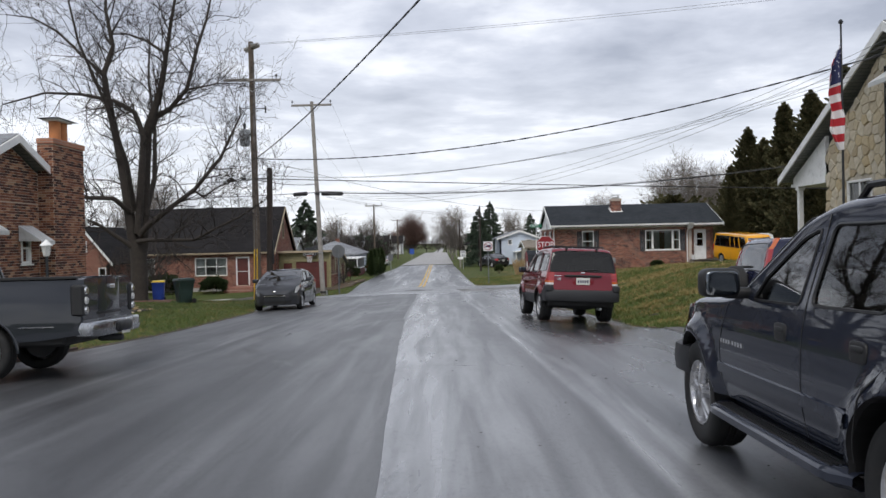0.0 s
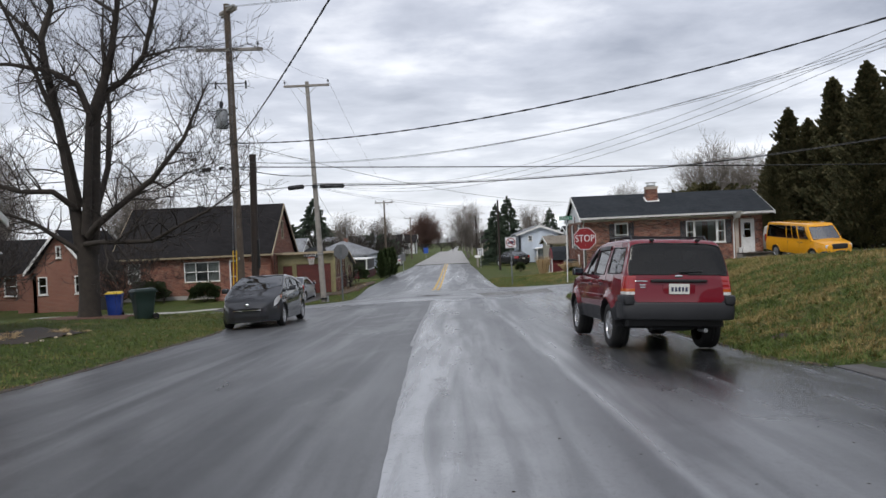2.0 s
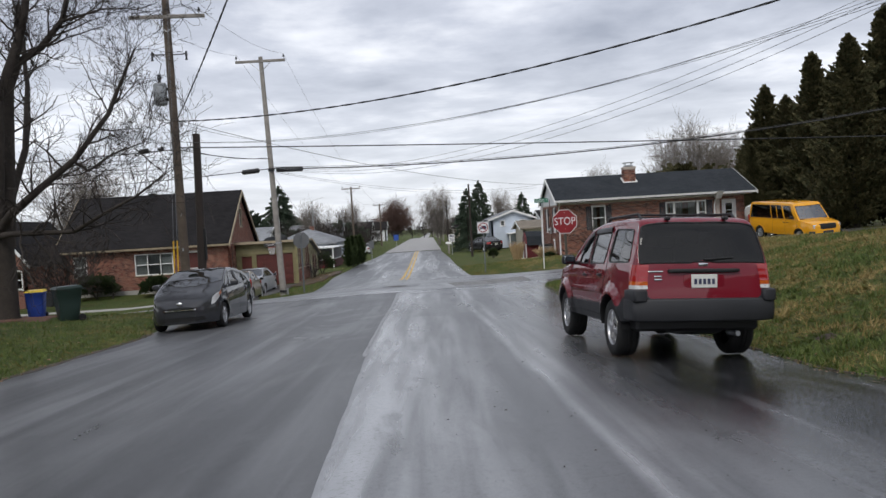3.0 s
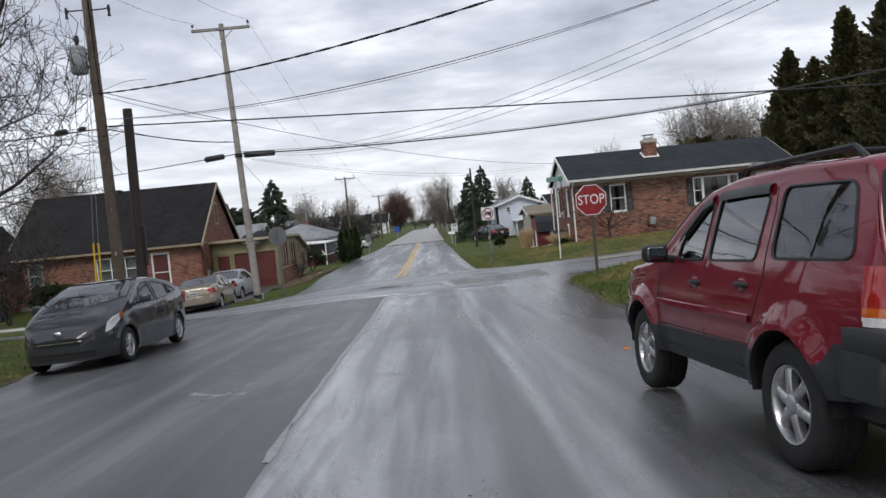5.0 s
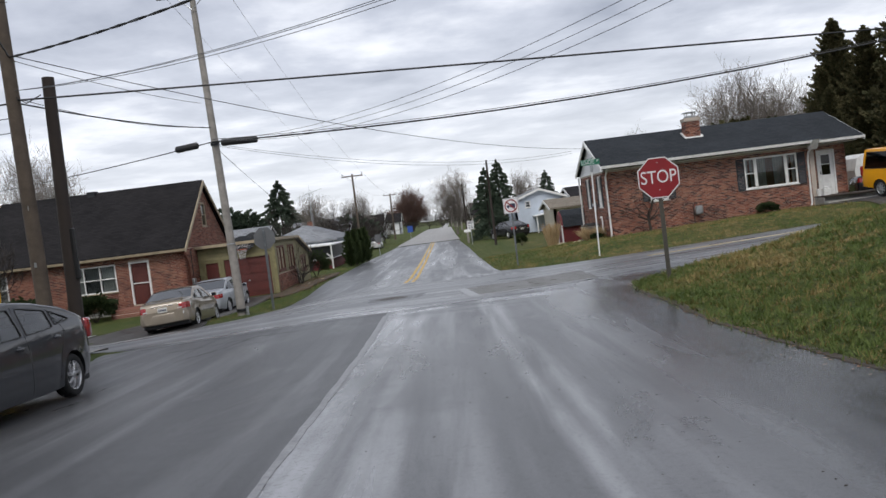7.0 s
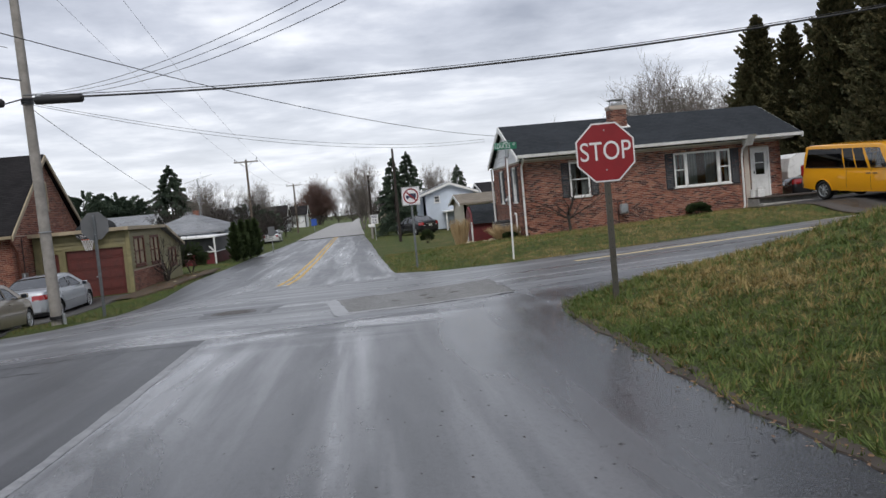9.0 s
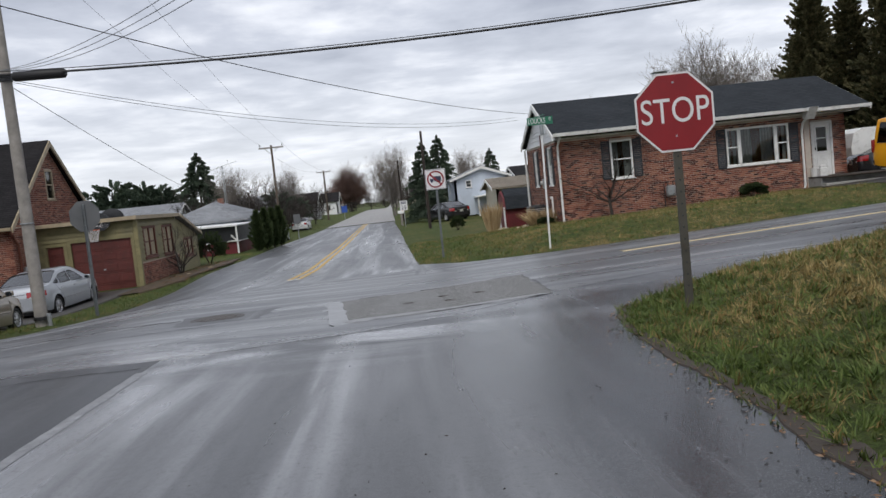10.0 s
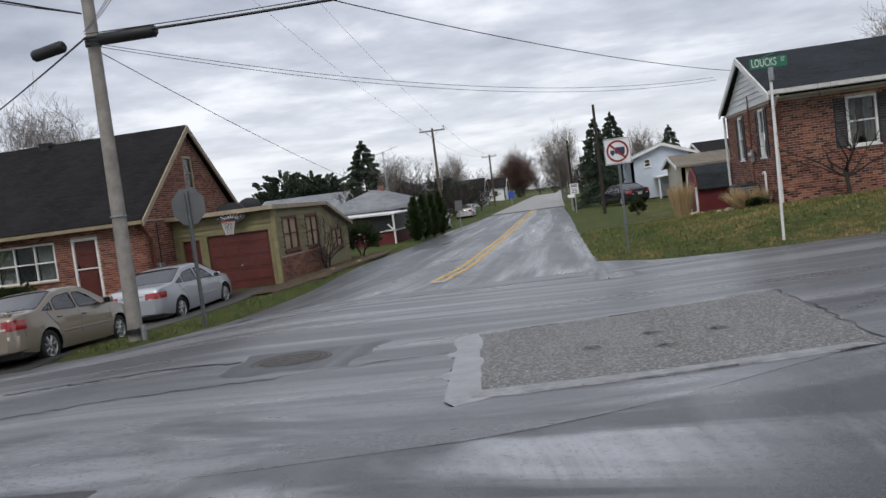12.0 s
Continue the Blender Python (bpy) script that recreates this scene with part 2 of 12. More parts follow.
    rough = mixc(n, l, ramp(n, l, streaks, [(0.44, 0.55), (0.60, 0.0)]), rough, (0.5, 0.5, 0.5))
    rough = mixc(n, l, damp, rough, (0.16, 0.16, 0.16))
    # a thin film of water lies on the drawn-out smears and mirrors the sky
    sheen = mixc(n, l, damp, film, (0.0, 0.0, 0.0))
    rough = mixc(n, l, ramp(n, l, sheen, [(0.1, 0), (0.8, 0.75)]), rough, (0.10, 0.10, 0.10))
    l.new(rough, p.inputs["Roughness"])
    l.new(mixc(n, l, ramp(n, l, sheen, [(0.05, 0), (0.7, 1)]), (spec * 0.5,) * 3, (min(1.0, spec * 1.7),) * 3), p.inputs["Specular IOR Level"])
    bumped(n, l, p, mixc(n, l, 0.35, grain, pores), 0.25, 0.006)
    return m


def verdure(n, l):
    """Where the grass is straw: patches at two scales, less of it in the damp strip along the paving."""
    a = noise_tex(n, l, 0.42, 6, 0.68, dist=0.7)
    b = noise_tex(n, l, 2.4, 6, 0.72)
    sp = n.new("ShaderNodeSeparateXYZ")
    l.new(n.new("ShaderNodeTexCoord").outputs["Object"], sp.inputs[0])
    dv = n.new("ShaderNodeMath")
    dv.operation = "DIVIDE"
    l.new(sp.outputs[0], dv.inputs[0])
    dv.inputs[1].default_value = 10.0
    strip = ramp(n, l, dv.outputs[0], [(0.0, 0.55), (0.30, 0.7), (0.37, 0.45), (0.56, 1.0)])
    k = mixc(n, l, 0.5, ramp(n, l, a, [(0.40, 0), (0.64, 1)]), ramp(n, l, b, [(0.43, 0), (0.65, 1)]))
    return mixc(n, l, 1.0, k, strip, "MULTIPLY"), a, b


def lawn(name):
    m, n, l, p = nodes_of(name)
    k, a, b = verdure(n, l)
    c = noise_tex(n, l, 30, 5, 0.8)
    d = noise_tex(n, l, 7, 5, 0.75)
    col = mixc(n, l, ramp(n, l, k, [(0.12, 0), (0.75, 1)]), (0.062, 0.10, 0.020), (0.24, 0.18, 0.07))
    col = mixc(n, l, ramp(n, l, d, [(0.44, 0.7), (0.58, 0)]), col, (0.045, 0.06, 0.014))
    col = mixc(n, l, ramp(n, l, d, [(0.56, 0), (0.70, 0.6)]), col, (0.15, 0.19, 0.05))
    col = mixc(n, l, ramp(n, l, c, [(0.34, 0.75), (0.56, 0)]), col, (0.03, 0.03, 0.012))
    l.new(col, p.inputs["Base Color"])
    p.inputs["Roughness"].default_value = 0.9
    p.inputs["Specular IOR Level"].default_value = 0.2
    bumped(n, l, p, mixc(n, l, 0.5, c, d), 1.0, 0.07)
    return m


def blades(name):
    """Grass blades: green and straw in patches, each blade its own shade."""
    m, n, l, p = nodes_of(name)
    r = n.new("ShaderNodeNewGeometry").outputs["Random Per Island"]
    k, a, b = verdure(n, l)
    green = mixc(n, l, r, (0.045, 0.085, 0.014), (0.135, 0.165, 0.045))
    straw = mixc(n, l, r, (0.17, 0.125, 0.04), (0.42, 0.32, 0.14))
    x = n.new("ShaderNodeMath")
    x.operation = "GREATER_THAN"
    l.new(k, x.inputs[0]), l.new(ramp(n, l, r, [(0, 0.14), (1, 0.62)]), x.inputs[1])
    l.new(mixc(n, l, x.outputs[0], green, straw), p.inputs["Base Color"])
    p.inputs["Roughness"].default_value = 0.7
    p.inputs["Specular IOR Level"].default_value = 0.3
    return m


def brick_piece(name, stops):
    """Single bricks, each with its own firing colour."""
    m, n, l, p = nodes_of(name)
    o = n.new("ShaderNodeObjectInfo").outputs["Random"]
    r = n.new("ShaderNodeNewGeometry").outputs["Random Per Island"]
    y, x = n.new("ShaderNodeMath"), n.new("ShaderNodeMath")
    x.operation = "FRACT"
    l.new(o, y.inputs[0]), l.new(r, y.inputs[1]), l.new(y.outputs[0], x.inputs[0])
    col = ramp(n, l, x.outputs[0], stops)
    co = n.new("ShaderNodeNewGeometry").outputs["Position"]
    g = noise_tex(n, l, 45, 4, 0.7, vec=co)
    st = noise_tex(n, l, 0.8, 6, 0.65, vec=co)
    col = mixc(n, l, ramp(n, l, g, [(0.35, 0.45), (0.6, 0)]), col, scaled(stops[0][1], 0.6))
    col = mixc(n, l, ramp(n, l, st, [(0.48, 0), (0.75, 0.4)]), col, (0.07, 0.05, 0.042))
    l.new(col, p.inputs["Base Color"])
    p.inputs["Roughness"].default_value = 0.88
    p.inputs["Specular IOR Level"].default_value = 0.3
    bumped(n, l, p, g, 0.5, 0.006)
    return m


def leafy(name, c1, c2):
    m, n, l, p = nodes_of(name)
    r = n.new("ShaderNodeNewGeometry").outputs["Random Per Island"]
    a = noise_tex(n, l, 0.7, 4)
    col = mixc(n, l, r, c1, c2)
    col = mixc(n, l, ramp(n, l, a, [(0.4, 0), (0.7, 0.5)]), col, scaled(c1, 0.6))
    l.new(col, p.inputs["Base Color"])
    p.inputs["Roughness"].default_value = 0.75
    p.inputs["Specular IOR Level"].default_value = 0.25
    return m


def paint(name, color, metallic=0.35):
    m, n, l, p = nodes_of(name)
    fl = noise_tex(n, l, 900, 2)
    film = noise_tex(n, l, 3, 6, 0.65)
    col = mixc(n, l, ramp(n, l, fl, [(0.4, 0), (0.8, 0.35)]), color, scaled(color, 1.5))
    col = mixc(n, l, ramp(n, l, film, [(0.5, 0), (0.85, 0.08)]), col, (0.05, 0.046, 0.04))
    l.new(col, p.inputs["Base Color"])
    p.inputs["Metallic"].default_value = metallic
    l.new(ramp(n, l, film, [(0.3, 0.5), (0.8, 0.65)]), p.inputs["Roughness"])
    p.inputs["Coat Weight"].default_value, p.inputs["Coat Roughness"].default_value = 1.0, 0.03
    p.inputs["Specular IOR Level"].default_value = 0.1
    return m


def glass(name, tint=(0.75, 0.8, 0.8), clear=0.6, ior=1.6):
    """A thin pane: mirror-like by Fresnel over a tinted see-through sheet."""
    m, n, l, p = nodes_of(name)
    n.remove(p)
    tr, gl, mx = n.new("ShaderNodeBsdfTransparent"), n.new("ShaderNodeBsdfGlossy"), n.new("ShaderNodeMixShader")
    tr.inputs[0].default_value = (*scaled(tint, clear), 1)
    gl.inputs["Roughness"].default_value = 0.02
    fr = n.new("ShaderNodeFresnel")
    fr.inputs[0].default_value = ior
    l.new(fr.outputs[0], mx.inputs[0]), l.new(tr.outputs[0], mx.inputs[1]), l.new(gl.outputs[0], mx.inputs[2])
    l.new(mx.outputs[0], n["Material Output"].inputs[0])
    return m


def lamp_lens(name, color):
    m, n, l, p = nodes_of(name)
    st = noise_tex(n, l, 40, 2, 0.5, (1, 1, 6))
    l.new(mixc(n, l, ramp(n, l, st, [(0.4, 0), (0.6, 0.4)]), color, scaled(color, 1.6)), p.inputs["Base Color"])
    p.inputs["Roughness"].default_value = 0.12
    p.inputs["Coat Weight"].default_value = 1.0
    return m


MAT = dict(
    lawn=lawn("lawn"),
    mortar_pale=plain("pale_mortar", (0.47, 0.41, 0.35), 0.95, var=0.2, scale=1.5, fine=80, bump=0.3, dirt=(0.42, 0.37, 0.32)),
    mortar_red=plain("dull_mortar", (0.46, 0.37, 0.29), 0.95, var=0.2, scale=1.5, fine=80, bump=0.3),
    piece_ranch=brick_piece("ranch_brick_face", [(0.0, (0.06, 0.032, 0.028)), (0.24, (0.15, 0.06, 0.045)), (0.5, (0.26, 0.095, 0.062)), (0.8, (0.35, 0.14, 0.09)), (1.0, (0.43, 0.22, 0.145))]),
    piece_cape=brick_piece("cape_brick_face", [(0.0, (0.10, 0.048, 0.04)), (0.25, (0.20, 0.078, 0.058)), (0.7, (0.30, 0.118, 0.08)), (1.0, (0.39, 0.19, 0.13))]),
    piece_old=brick_piece("old_brick_face", [(0.0, (0.05, 0.032, 0.028)), (0.3, (0.12, 0.052, 0.04)), (0.55, (0.26, 0.105, 0.062)), (0.82, (0.38, 0.18, 0.105)), (1.0, (0.48, 0.30, 0.19))]),
    soil=plain("wet_soil", (0.05, 0.038, 0.028), 0.8, scale=2, fine=40, bump=0.5),
    road_new=asphalt("fresh_asphalt", (0.034, 0.035, 0.038), (0.085, 0.087, 0.092), 0.20, 0.42, amount=0.3, pale=(0.22, 0.225, 0.235), wet=0.35, spec=0.6),
    # dark ellipses: gutter damp, plus the red SUV's shadow and reflection painted in
    road_old=asphalt("worn_asphalt", (0.042, 0.044, 0.048), (0.125, 0.128, 0.137), 0.16, 0.42, amount=0.3, pale=(0.40, 0.41, 0.43), spec=0.85, tracks=[(0.0, 0.2), (0.03, 0.95), (0.09, 0.7), (0.19, 0.5), (0.29, 0.3), (0.34, 0.06), (0.40, 0.02), (0.42, 0.62), (0.445, 0.25), (0.47, 0.5), (0.51, 0.12), (0.60, 0.2), (0.67, 0.32), (0.73, 0.06), (1.0, 0.0)], damp_and_shade=((3.1, 28.4, 1.2, 2.6, 0.9), (3.3, 24.8, 1.0, 1.6, 0.9), (3.2, 17.5, 1.9, 6.5, 1.0), (3.8, 10, 2.0, 6.0, 0.9), (3.3, 33.6, 1.9, 4.8, 1.0), (3.2, 30.6, 1.3, 3.4, 0.9), (2.9, 26.0, 1.5, 9.0, 0.55), (4.5, 37.0, 2.4, 1.6, 0.8)), join=[(0.0, 0), (0.585, 0), (0.618, 1), (1.0, 1)]),
    road_cross=asphalt("cross_asphalt", (0.04, 0.042, 0.046), (0.16, 0.164, 0.174), 0.12, 0.40, amount=0.6, along="x", wet=0.4, spec=1.0, pale=(0.40, 0.41, 0.425), join=[(0.0, 1), (0.635, 1), (0.658, 0), (1.0, 0)]),
    road_beyond=asphalt("street_asphalt", (0.045, 0.047, 0.052), (0.15, 0.154, 0.163), 0.16, 0.45, amount=0.8, wet=0.4, spec=0.8, pale=(0.42, 0.43, 0.445)),
    # distant stretch: paler and more even than the nearer street
    road_far=asphalt("pale_far_road", (0.25, 0.245, 0.24), (0.36, 0.352, 0.342), 0.5, 0.7, amount=0.1, wet=0.0),
    drive=asphalt("drive_asphalt", (0.035, 0.032, 0.03), (0.075, 0.07, 0.065), 0.4, 0.6, amount=0.15),
    aggregate=asphalt("aggregate_concrete", (0.13, 0.13, 0.128), (0.21, 0.21, 0.205), 0.5, 0.7, 0.5, amount=0.15, wet=0.2, stone=0.7),
    concrete=plain("concrete", (0.36, 0.35, 0.33), 0.8, scale=1.5, fine=50, dirt=(0.18, 0.17, 0.15)),
    yellow_line=plain("yellow_road_paint", (0.60, 0.40, 0.12), 0.7, var=0.25, scale=4, fine=25, dirt=(0.3, 0.24, 0.13)),
    white_line=plain("white_road_paint", (0.55, 0.55, 0.53), 0.6, scale=4, fine=25, dirt=(0.2, 0.2, 0.2)),
    brick_ranch=brickwork("ranch_brick", (0.36, 0.115, 0.065), (0.25, 0.075, 0.05), (0.10, 0.045, 0.038), (0.42, 0.37, 0.31)),
    brick_cape=brickwork("cape_brick", (0.26, 0.10, 0.068), (0.20, 0.078, 0.056), (0.10, 0.045, 0.038), (0.30, 0.24, 0.19)),
    brick_old=brickwork("old_brick", (0.42, 0.19, 0.11), (0.33, 0.13, 0.08), (0.11, 0.055, 0.042), (0.30, 0.26, 0.21)),
    shingle_dark=shingles("charcoal_shingles", (0.026, 0.03, 0.034), (0.036, 0.04, 0.046)),
    shingle_brown=shingles("brown_shingles", (0.0155, 0.0148, 0.0155), (0.024, 0.0225, 0.0235)),
    shingle_tan=shingles("tan_shingles", (0.17, 0.15, 0.12), (0.23, 0.2, 0.165)),
    shingle_grey=shingles("grey_shingles", (0.19, 0.198, 0.21), (0.26, 0.27, 0.285)),
    white=plain("white_paint", (0.78, 0.78, 0.76), 0.5, var=0.1, scale=2, dirt=(0.5, 0.49, 0.46)),
    siding_white=plain("white_siding", (0.7, 0.71, 0.71), 0.55, var=0.1, scale=1.2),
    siding_blue=plain("pale_blue_siding", (0.52, 0.58, 0.66), 0.55, var=0.1, scale=1.2),
    siding_tan=plain("tan_siding", (0.58, 0.53, 0.42), 0.6, var=0.1, scale=1.2),
    siding_green=plain("olive_green_clapboard", (0.245, 0.215, 0.105), 0.65, var=0.22, scale=2.5, dirt=(0.12, 0.11, 0.05), island=True),
    door_red=plain("dark_red_garage_paint", (0.105, 0.022, 0.017), 0.55, var=0.25, scale=2, dirt=(0.06, 0.02, 0.016)),
    door_brown=plain("dark_red_brown_door_paint", (0.10, 0.026, 0.02), 0.45),
    shed_red=plain("barn_red_paint", (0.13, 0.016, 0.02), 0.6, scale=2),
    trim_tan=plain("tan_trim_paint", (0.38, 0.31, 0.21), 0.6),
    trim_brown=plain("red_brown_window_paint", (0.13, 0.042, 0.025), 0.6),
    shutter=plain("dark_shutter_paint", (0.022, 0.025, 0.03), 0.5),
    curtain=plain("pale_curtain_cloth", (0.55, 0.53, 0.5), 0.9, var=0.2, scale=8),
    room=plain("dark_room", (0.05, 0.045, 0.04), 0.9),
    metal_grey=plain("galvanised_metal", (0.42, 0.44, 0.45), 0.42, 0.8, var=0.2, dirt=(0.25, 0.2, 0.16)),
    metal_dark=plain("dark_metal", (0.04, 0.042, 0.045), 0.45, 0.6),
    awning=plain("white_metal_awning", (0.55, 0.56, 0.55), 0.5, var=0.15, dirt=(0.3, 0.3, 0.28)),
    wood_pole=plain("weathered_pole_wood", (0.115, 0.088, 0.066), 0.85, var=0.35, scale=4, fine=30, bump=0.5),
    wood_grey=plain("silvered_pole_wood", (0.27, 0.25, 0.225), 0.85, var=0.3, scale=4, fine=30, bump=0.5),
    wood_tar=plain("creosoted_pole_wood", (0.035, 0.025, 0.02), 0.8, var=0.3, scale=4, fine=30, bump=0.5),
    wire=plain("black_cable", (0.012, 0.012, 0.013), 0.6, bump=0),
    wire_alu=plain("aluminium_wire", (0.16, 0.165, 0.175), 0.5, 0.7, bump=0),
    glass=glass("window_glass"),
    car_glass=glass("tinted_car_glass", (0.80, 0.87, 0.85), 0.92, 2.1),
    screen_glass=glass("wet_windscreen", (0.6, 0.66, 0.65), 0.5, 3.2),
    dark_glass_mirror=plain("mirror_glass", (0.14, 0.155, 0.17), 0.05, 1.0, var=0.05, bump=0),
    dark_glass=glass("privacy_glass", (0.2, 0.22, 0.22), 0.2, 1.5),
    bark=plain("maple_bark", (0.042, 0.034, 0.028), 0.9, var=0.4, scale=6, fine=35, bump=0.8),
    twig=plain("twig_bark", (0.034, 0.026, 0.022), 0.85, var=0.3),
    bark_grey=plain("grey_bark", (0.15, 0.135, 0.12), 0.9, var=0.3, scale=6, fine=35, bump=0.6),
    twig_pale=plain("pale_twig_bark", (0.20, 0.175, 0.155), 0.9, var=0.3),
    line_cream=plain("cream_road_paint", (0.62, 0.50, 0.29), 0.7, var=0.2, scale=4, fine=25, dirt=(0.3, 0.27, 0.2)),
    twig_red=plain("red_brown_twigs", (0.14, 0.085, 0.07), 0.9, var=0.3),
    cedar=leafy("cedar_foliage", (0.045, 0.052, 0.022), (0.155, 0.132, 0.066)),
    spruce=leafy("spruce_foliage", (0.045, 0.07, 0.048), (0.12, 0.155, 0.105)),
    hedge=leafy("arborvitae_foliage", (0.035, 0.055, 0.022), (0.08, 0.11, 0.04)),
    shrub=leafy("shrub_foliage", (0.02, 0.035, 0.012), (0.05, 0.07, 0.025)),
    dry_grass=leafy("dry_grass", (0.42, 0.30, 0.16), (0.55, 0.42, 0.25)),
    blade=blades("grass_blades"),
    dead_leaf=leafy("dead_leaves", (0.16, 0.085, 0.045), (0.3, 0.2, 0.12)),
    tyre=plain("tyre_rubber", (0.010, 0.010, 0.010), 0.75, var=0.3, dirt=(0.025, 0.022, 0.019)),
    rim=plain("silver_alloy", (0.55, 0.55, 0.56), 0.3, 0.85, var=0.15, dirt=(0.25, 0.23, 0.2)),
    chrome=plain("chrome", (0.7, 0.7, 0.7), 0.15, 1.0, var=0.08, bump=0),
    bumper_chrome=plain("dull_chrome", (0.42, 0.43, 0.45), 0.25, 1.0, var=0.2, bump=0.05),
    trim_black=plain("black_plastic", (0.009, 0.009, 0.0095), 0.5, var=0.2),
    trim_grey=plain("dark_grey_plastic", (0.018, 0.019, 0.022), 0.55, var=0.2),
    seat=plain("grey_seat_cloth", (0.04, 0.04, 0.04), 0.9),
    lens_red=lamp_lens("red_lens", (0.26, 0.01, 0.01)),
    lens_amber=lamp_lens("amber_lens", (0.42, 0.085, 0.012)),
    rubber_mat=plain("matt_black_mesh", (0.006, 0.006, 0.0065), 0.8, var=0.2),
    lens_clear=lamp_lens("clear_lens", (0.5, 0.5, 0.49)),
    plate=plain("plate_white", (0.62, 0.62, 0.58), 0.5, var=0.1),
    ink_dark=plain("dark_ink", (0.03, 0.035, 0.08), 0.6, bump=0),
    car_red=paint("dark_red_paint", (0.145, 0.0055, 0.014), 0.0),
    car_grey=paint("charcoal_paint", (0.027, 0.0285, 0.033), 0.0),
    car_gold=paint("beige_paint", (0.30, 0.255, 0.2), 0.6),
    car_silver=paint("silver_paint", (0.44, 0.46, 0.49), 0.7),
    car_navy=paint("navy_paint", (0.011, 0.0145, 0.026), 0.0),
    car_blue=paint("dark_blue_paint", (0.006, 0.008, 0.032), 0.0),
    car_slate=paint("slate_grey_paint", (0.016, 0.019, 0.025), 0.0),
    car_yellow=paint("school_yellow_paint", (0.72, 0.32, 0.008), 0.0),
    car_black=paint("black_car_paint", (0.012, 0.012, 0.014), 0.2),
    car_white=paint("white_car_paint", (0.6, 0.6, 0.6), 0.0),
    sign_red=plain("red_sign_face", (0.24, 0.008, 0.013), 0.45, var=0.15, bump=0),
    sign_white=plain("white_sign_face", (0.72, 0.72, 0.72), 0.45, var=0.08, bump=0),
    sign_green=plain("green_sign_face", (0.02, 0.16, 0.09), 0.45, var=0.1, bump=0),
    sign_back=plain("aluminium_sign_back", (0.17, 0.175, 0.18), 0.55, 0.6, var=0.15),
    sign_blue=plain("blue_sign_face", (0.03, 0.09, 0.4), 0.5, var=0.1),
    post_green=plain("brown_channel_post", (0.085, 0.08, 0.066), 0.6, 0.3, dirt=(0.09, 0.06, 0.04)),
    post_steel=plain("dull_steel_post", (0.17, 0.185, 0.195), 0.55, 0.5, dirt=(0.1, 0.085, 0.07)),
    curtain_dim=plain("grey_lace_cloth", (0.55, 0.55, 0.53), 0.9, var=0.3, scale=8),
    guard_yellow=plain("yellow_plastic", (0.75, 0.45, 0.02), 0.5, var=0.12),
    bin_blue=plain("blue_bin_plastic", (0.02, 0.06, 0.32), 0.5, var=0.12),
    bin_green=plain("dark_green_bin_plastic", (0.02, 0.04, 0.035), 0.5, var=0.15),
    lid_yellow=plain("yellow_lid_plastic", (0.7, 0.5, 0.03), 0.5, var=0.1),
    clay=plain("orange_clay", (0.50, 0.20, 0.075), 0.8, var=0.2),
    foundation=plain("red_foundation", (0.17, 0.055, 0.04), 0.9, scale=1.5),
    stone_mortar=plain("stone_mortar", (0.50, 0.45, 0.36), 0.95, var=0.3, scale=4, fine=40, bump=0.4),
    cloth_red=plain("red_cloth", (0.40, 0.02, 0.03), 0.85, var=0.15),
    cloth_white=plain("white_cloth", (0.68, 0.66, 0.66), 0.85, var=0.1),
    cloth_blue=plain("navy_cloth", (0.02, 0.025, 0.08), 0.85, var=0.15),
    mulch=plain("red_brown_mulch", (0.12, 0.055, 0.036), 0.9, var=0.5, scale=3, fine=30, bump=0.8),
    mud=plain("mud_and_leaves", (0.085, 0.058, 0.035), 0.85, var=0.5, scale=3, fine=25, bump=0.8),
    steel_tank=plain("transformer_paint", (0.33, 0.35, 0.37), 0.5, 0.2, var=0.15, dirt=(0.2, 0.19, 0.17)),
    pale_strip=plain("dried_pale_asphalt", (0.31, 0.317, 0.33), 0.4, var=0.4, scale=5, fine=60, bump=0.4, dirt=(0.24, 0.24, 0.25)),
    scrape=plain("scraped_asphalt", (0.165, 0.168, 0.175), 0.3, var=0.4, scale=8, fine=60, bump=0.2, dirt=(0.08, 0.08, 0.083)),
    board_tan=plain("weathered_tan_board", (0.36, 0.30, 0.20), 0.6, var=0.25, scale=4),
    pale_faint=plain("faint_dried_asphalt", (0.26, 0.264, 0.275), 0.45, var=0.4, scale=8, fine=60, bump=0.3, dirt=(0.1, 0.1, 0.105)),
    cast_iron=plain("rusty_cast_iron", (0.09, 0.08, 0.072), 0.5, 0.6, var=0.35, scale=8, fine=60, bump=0.5, dirt=(0.2, 0.19, 0.18)),
    dark_bits=leafy("dark_debris", (0.02, 0.017, 0.014), (0.05, 0.035, 0.025)),
    orange_leaf=plain("orange_leaf", (0.5, 0.17, 0.03), 0.7, var=0.3, scale=20),
    orange=plain("orange_plastic", (0.7, 0.13, 0.02), 0.5),
)


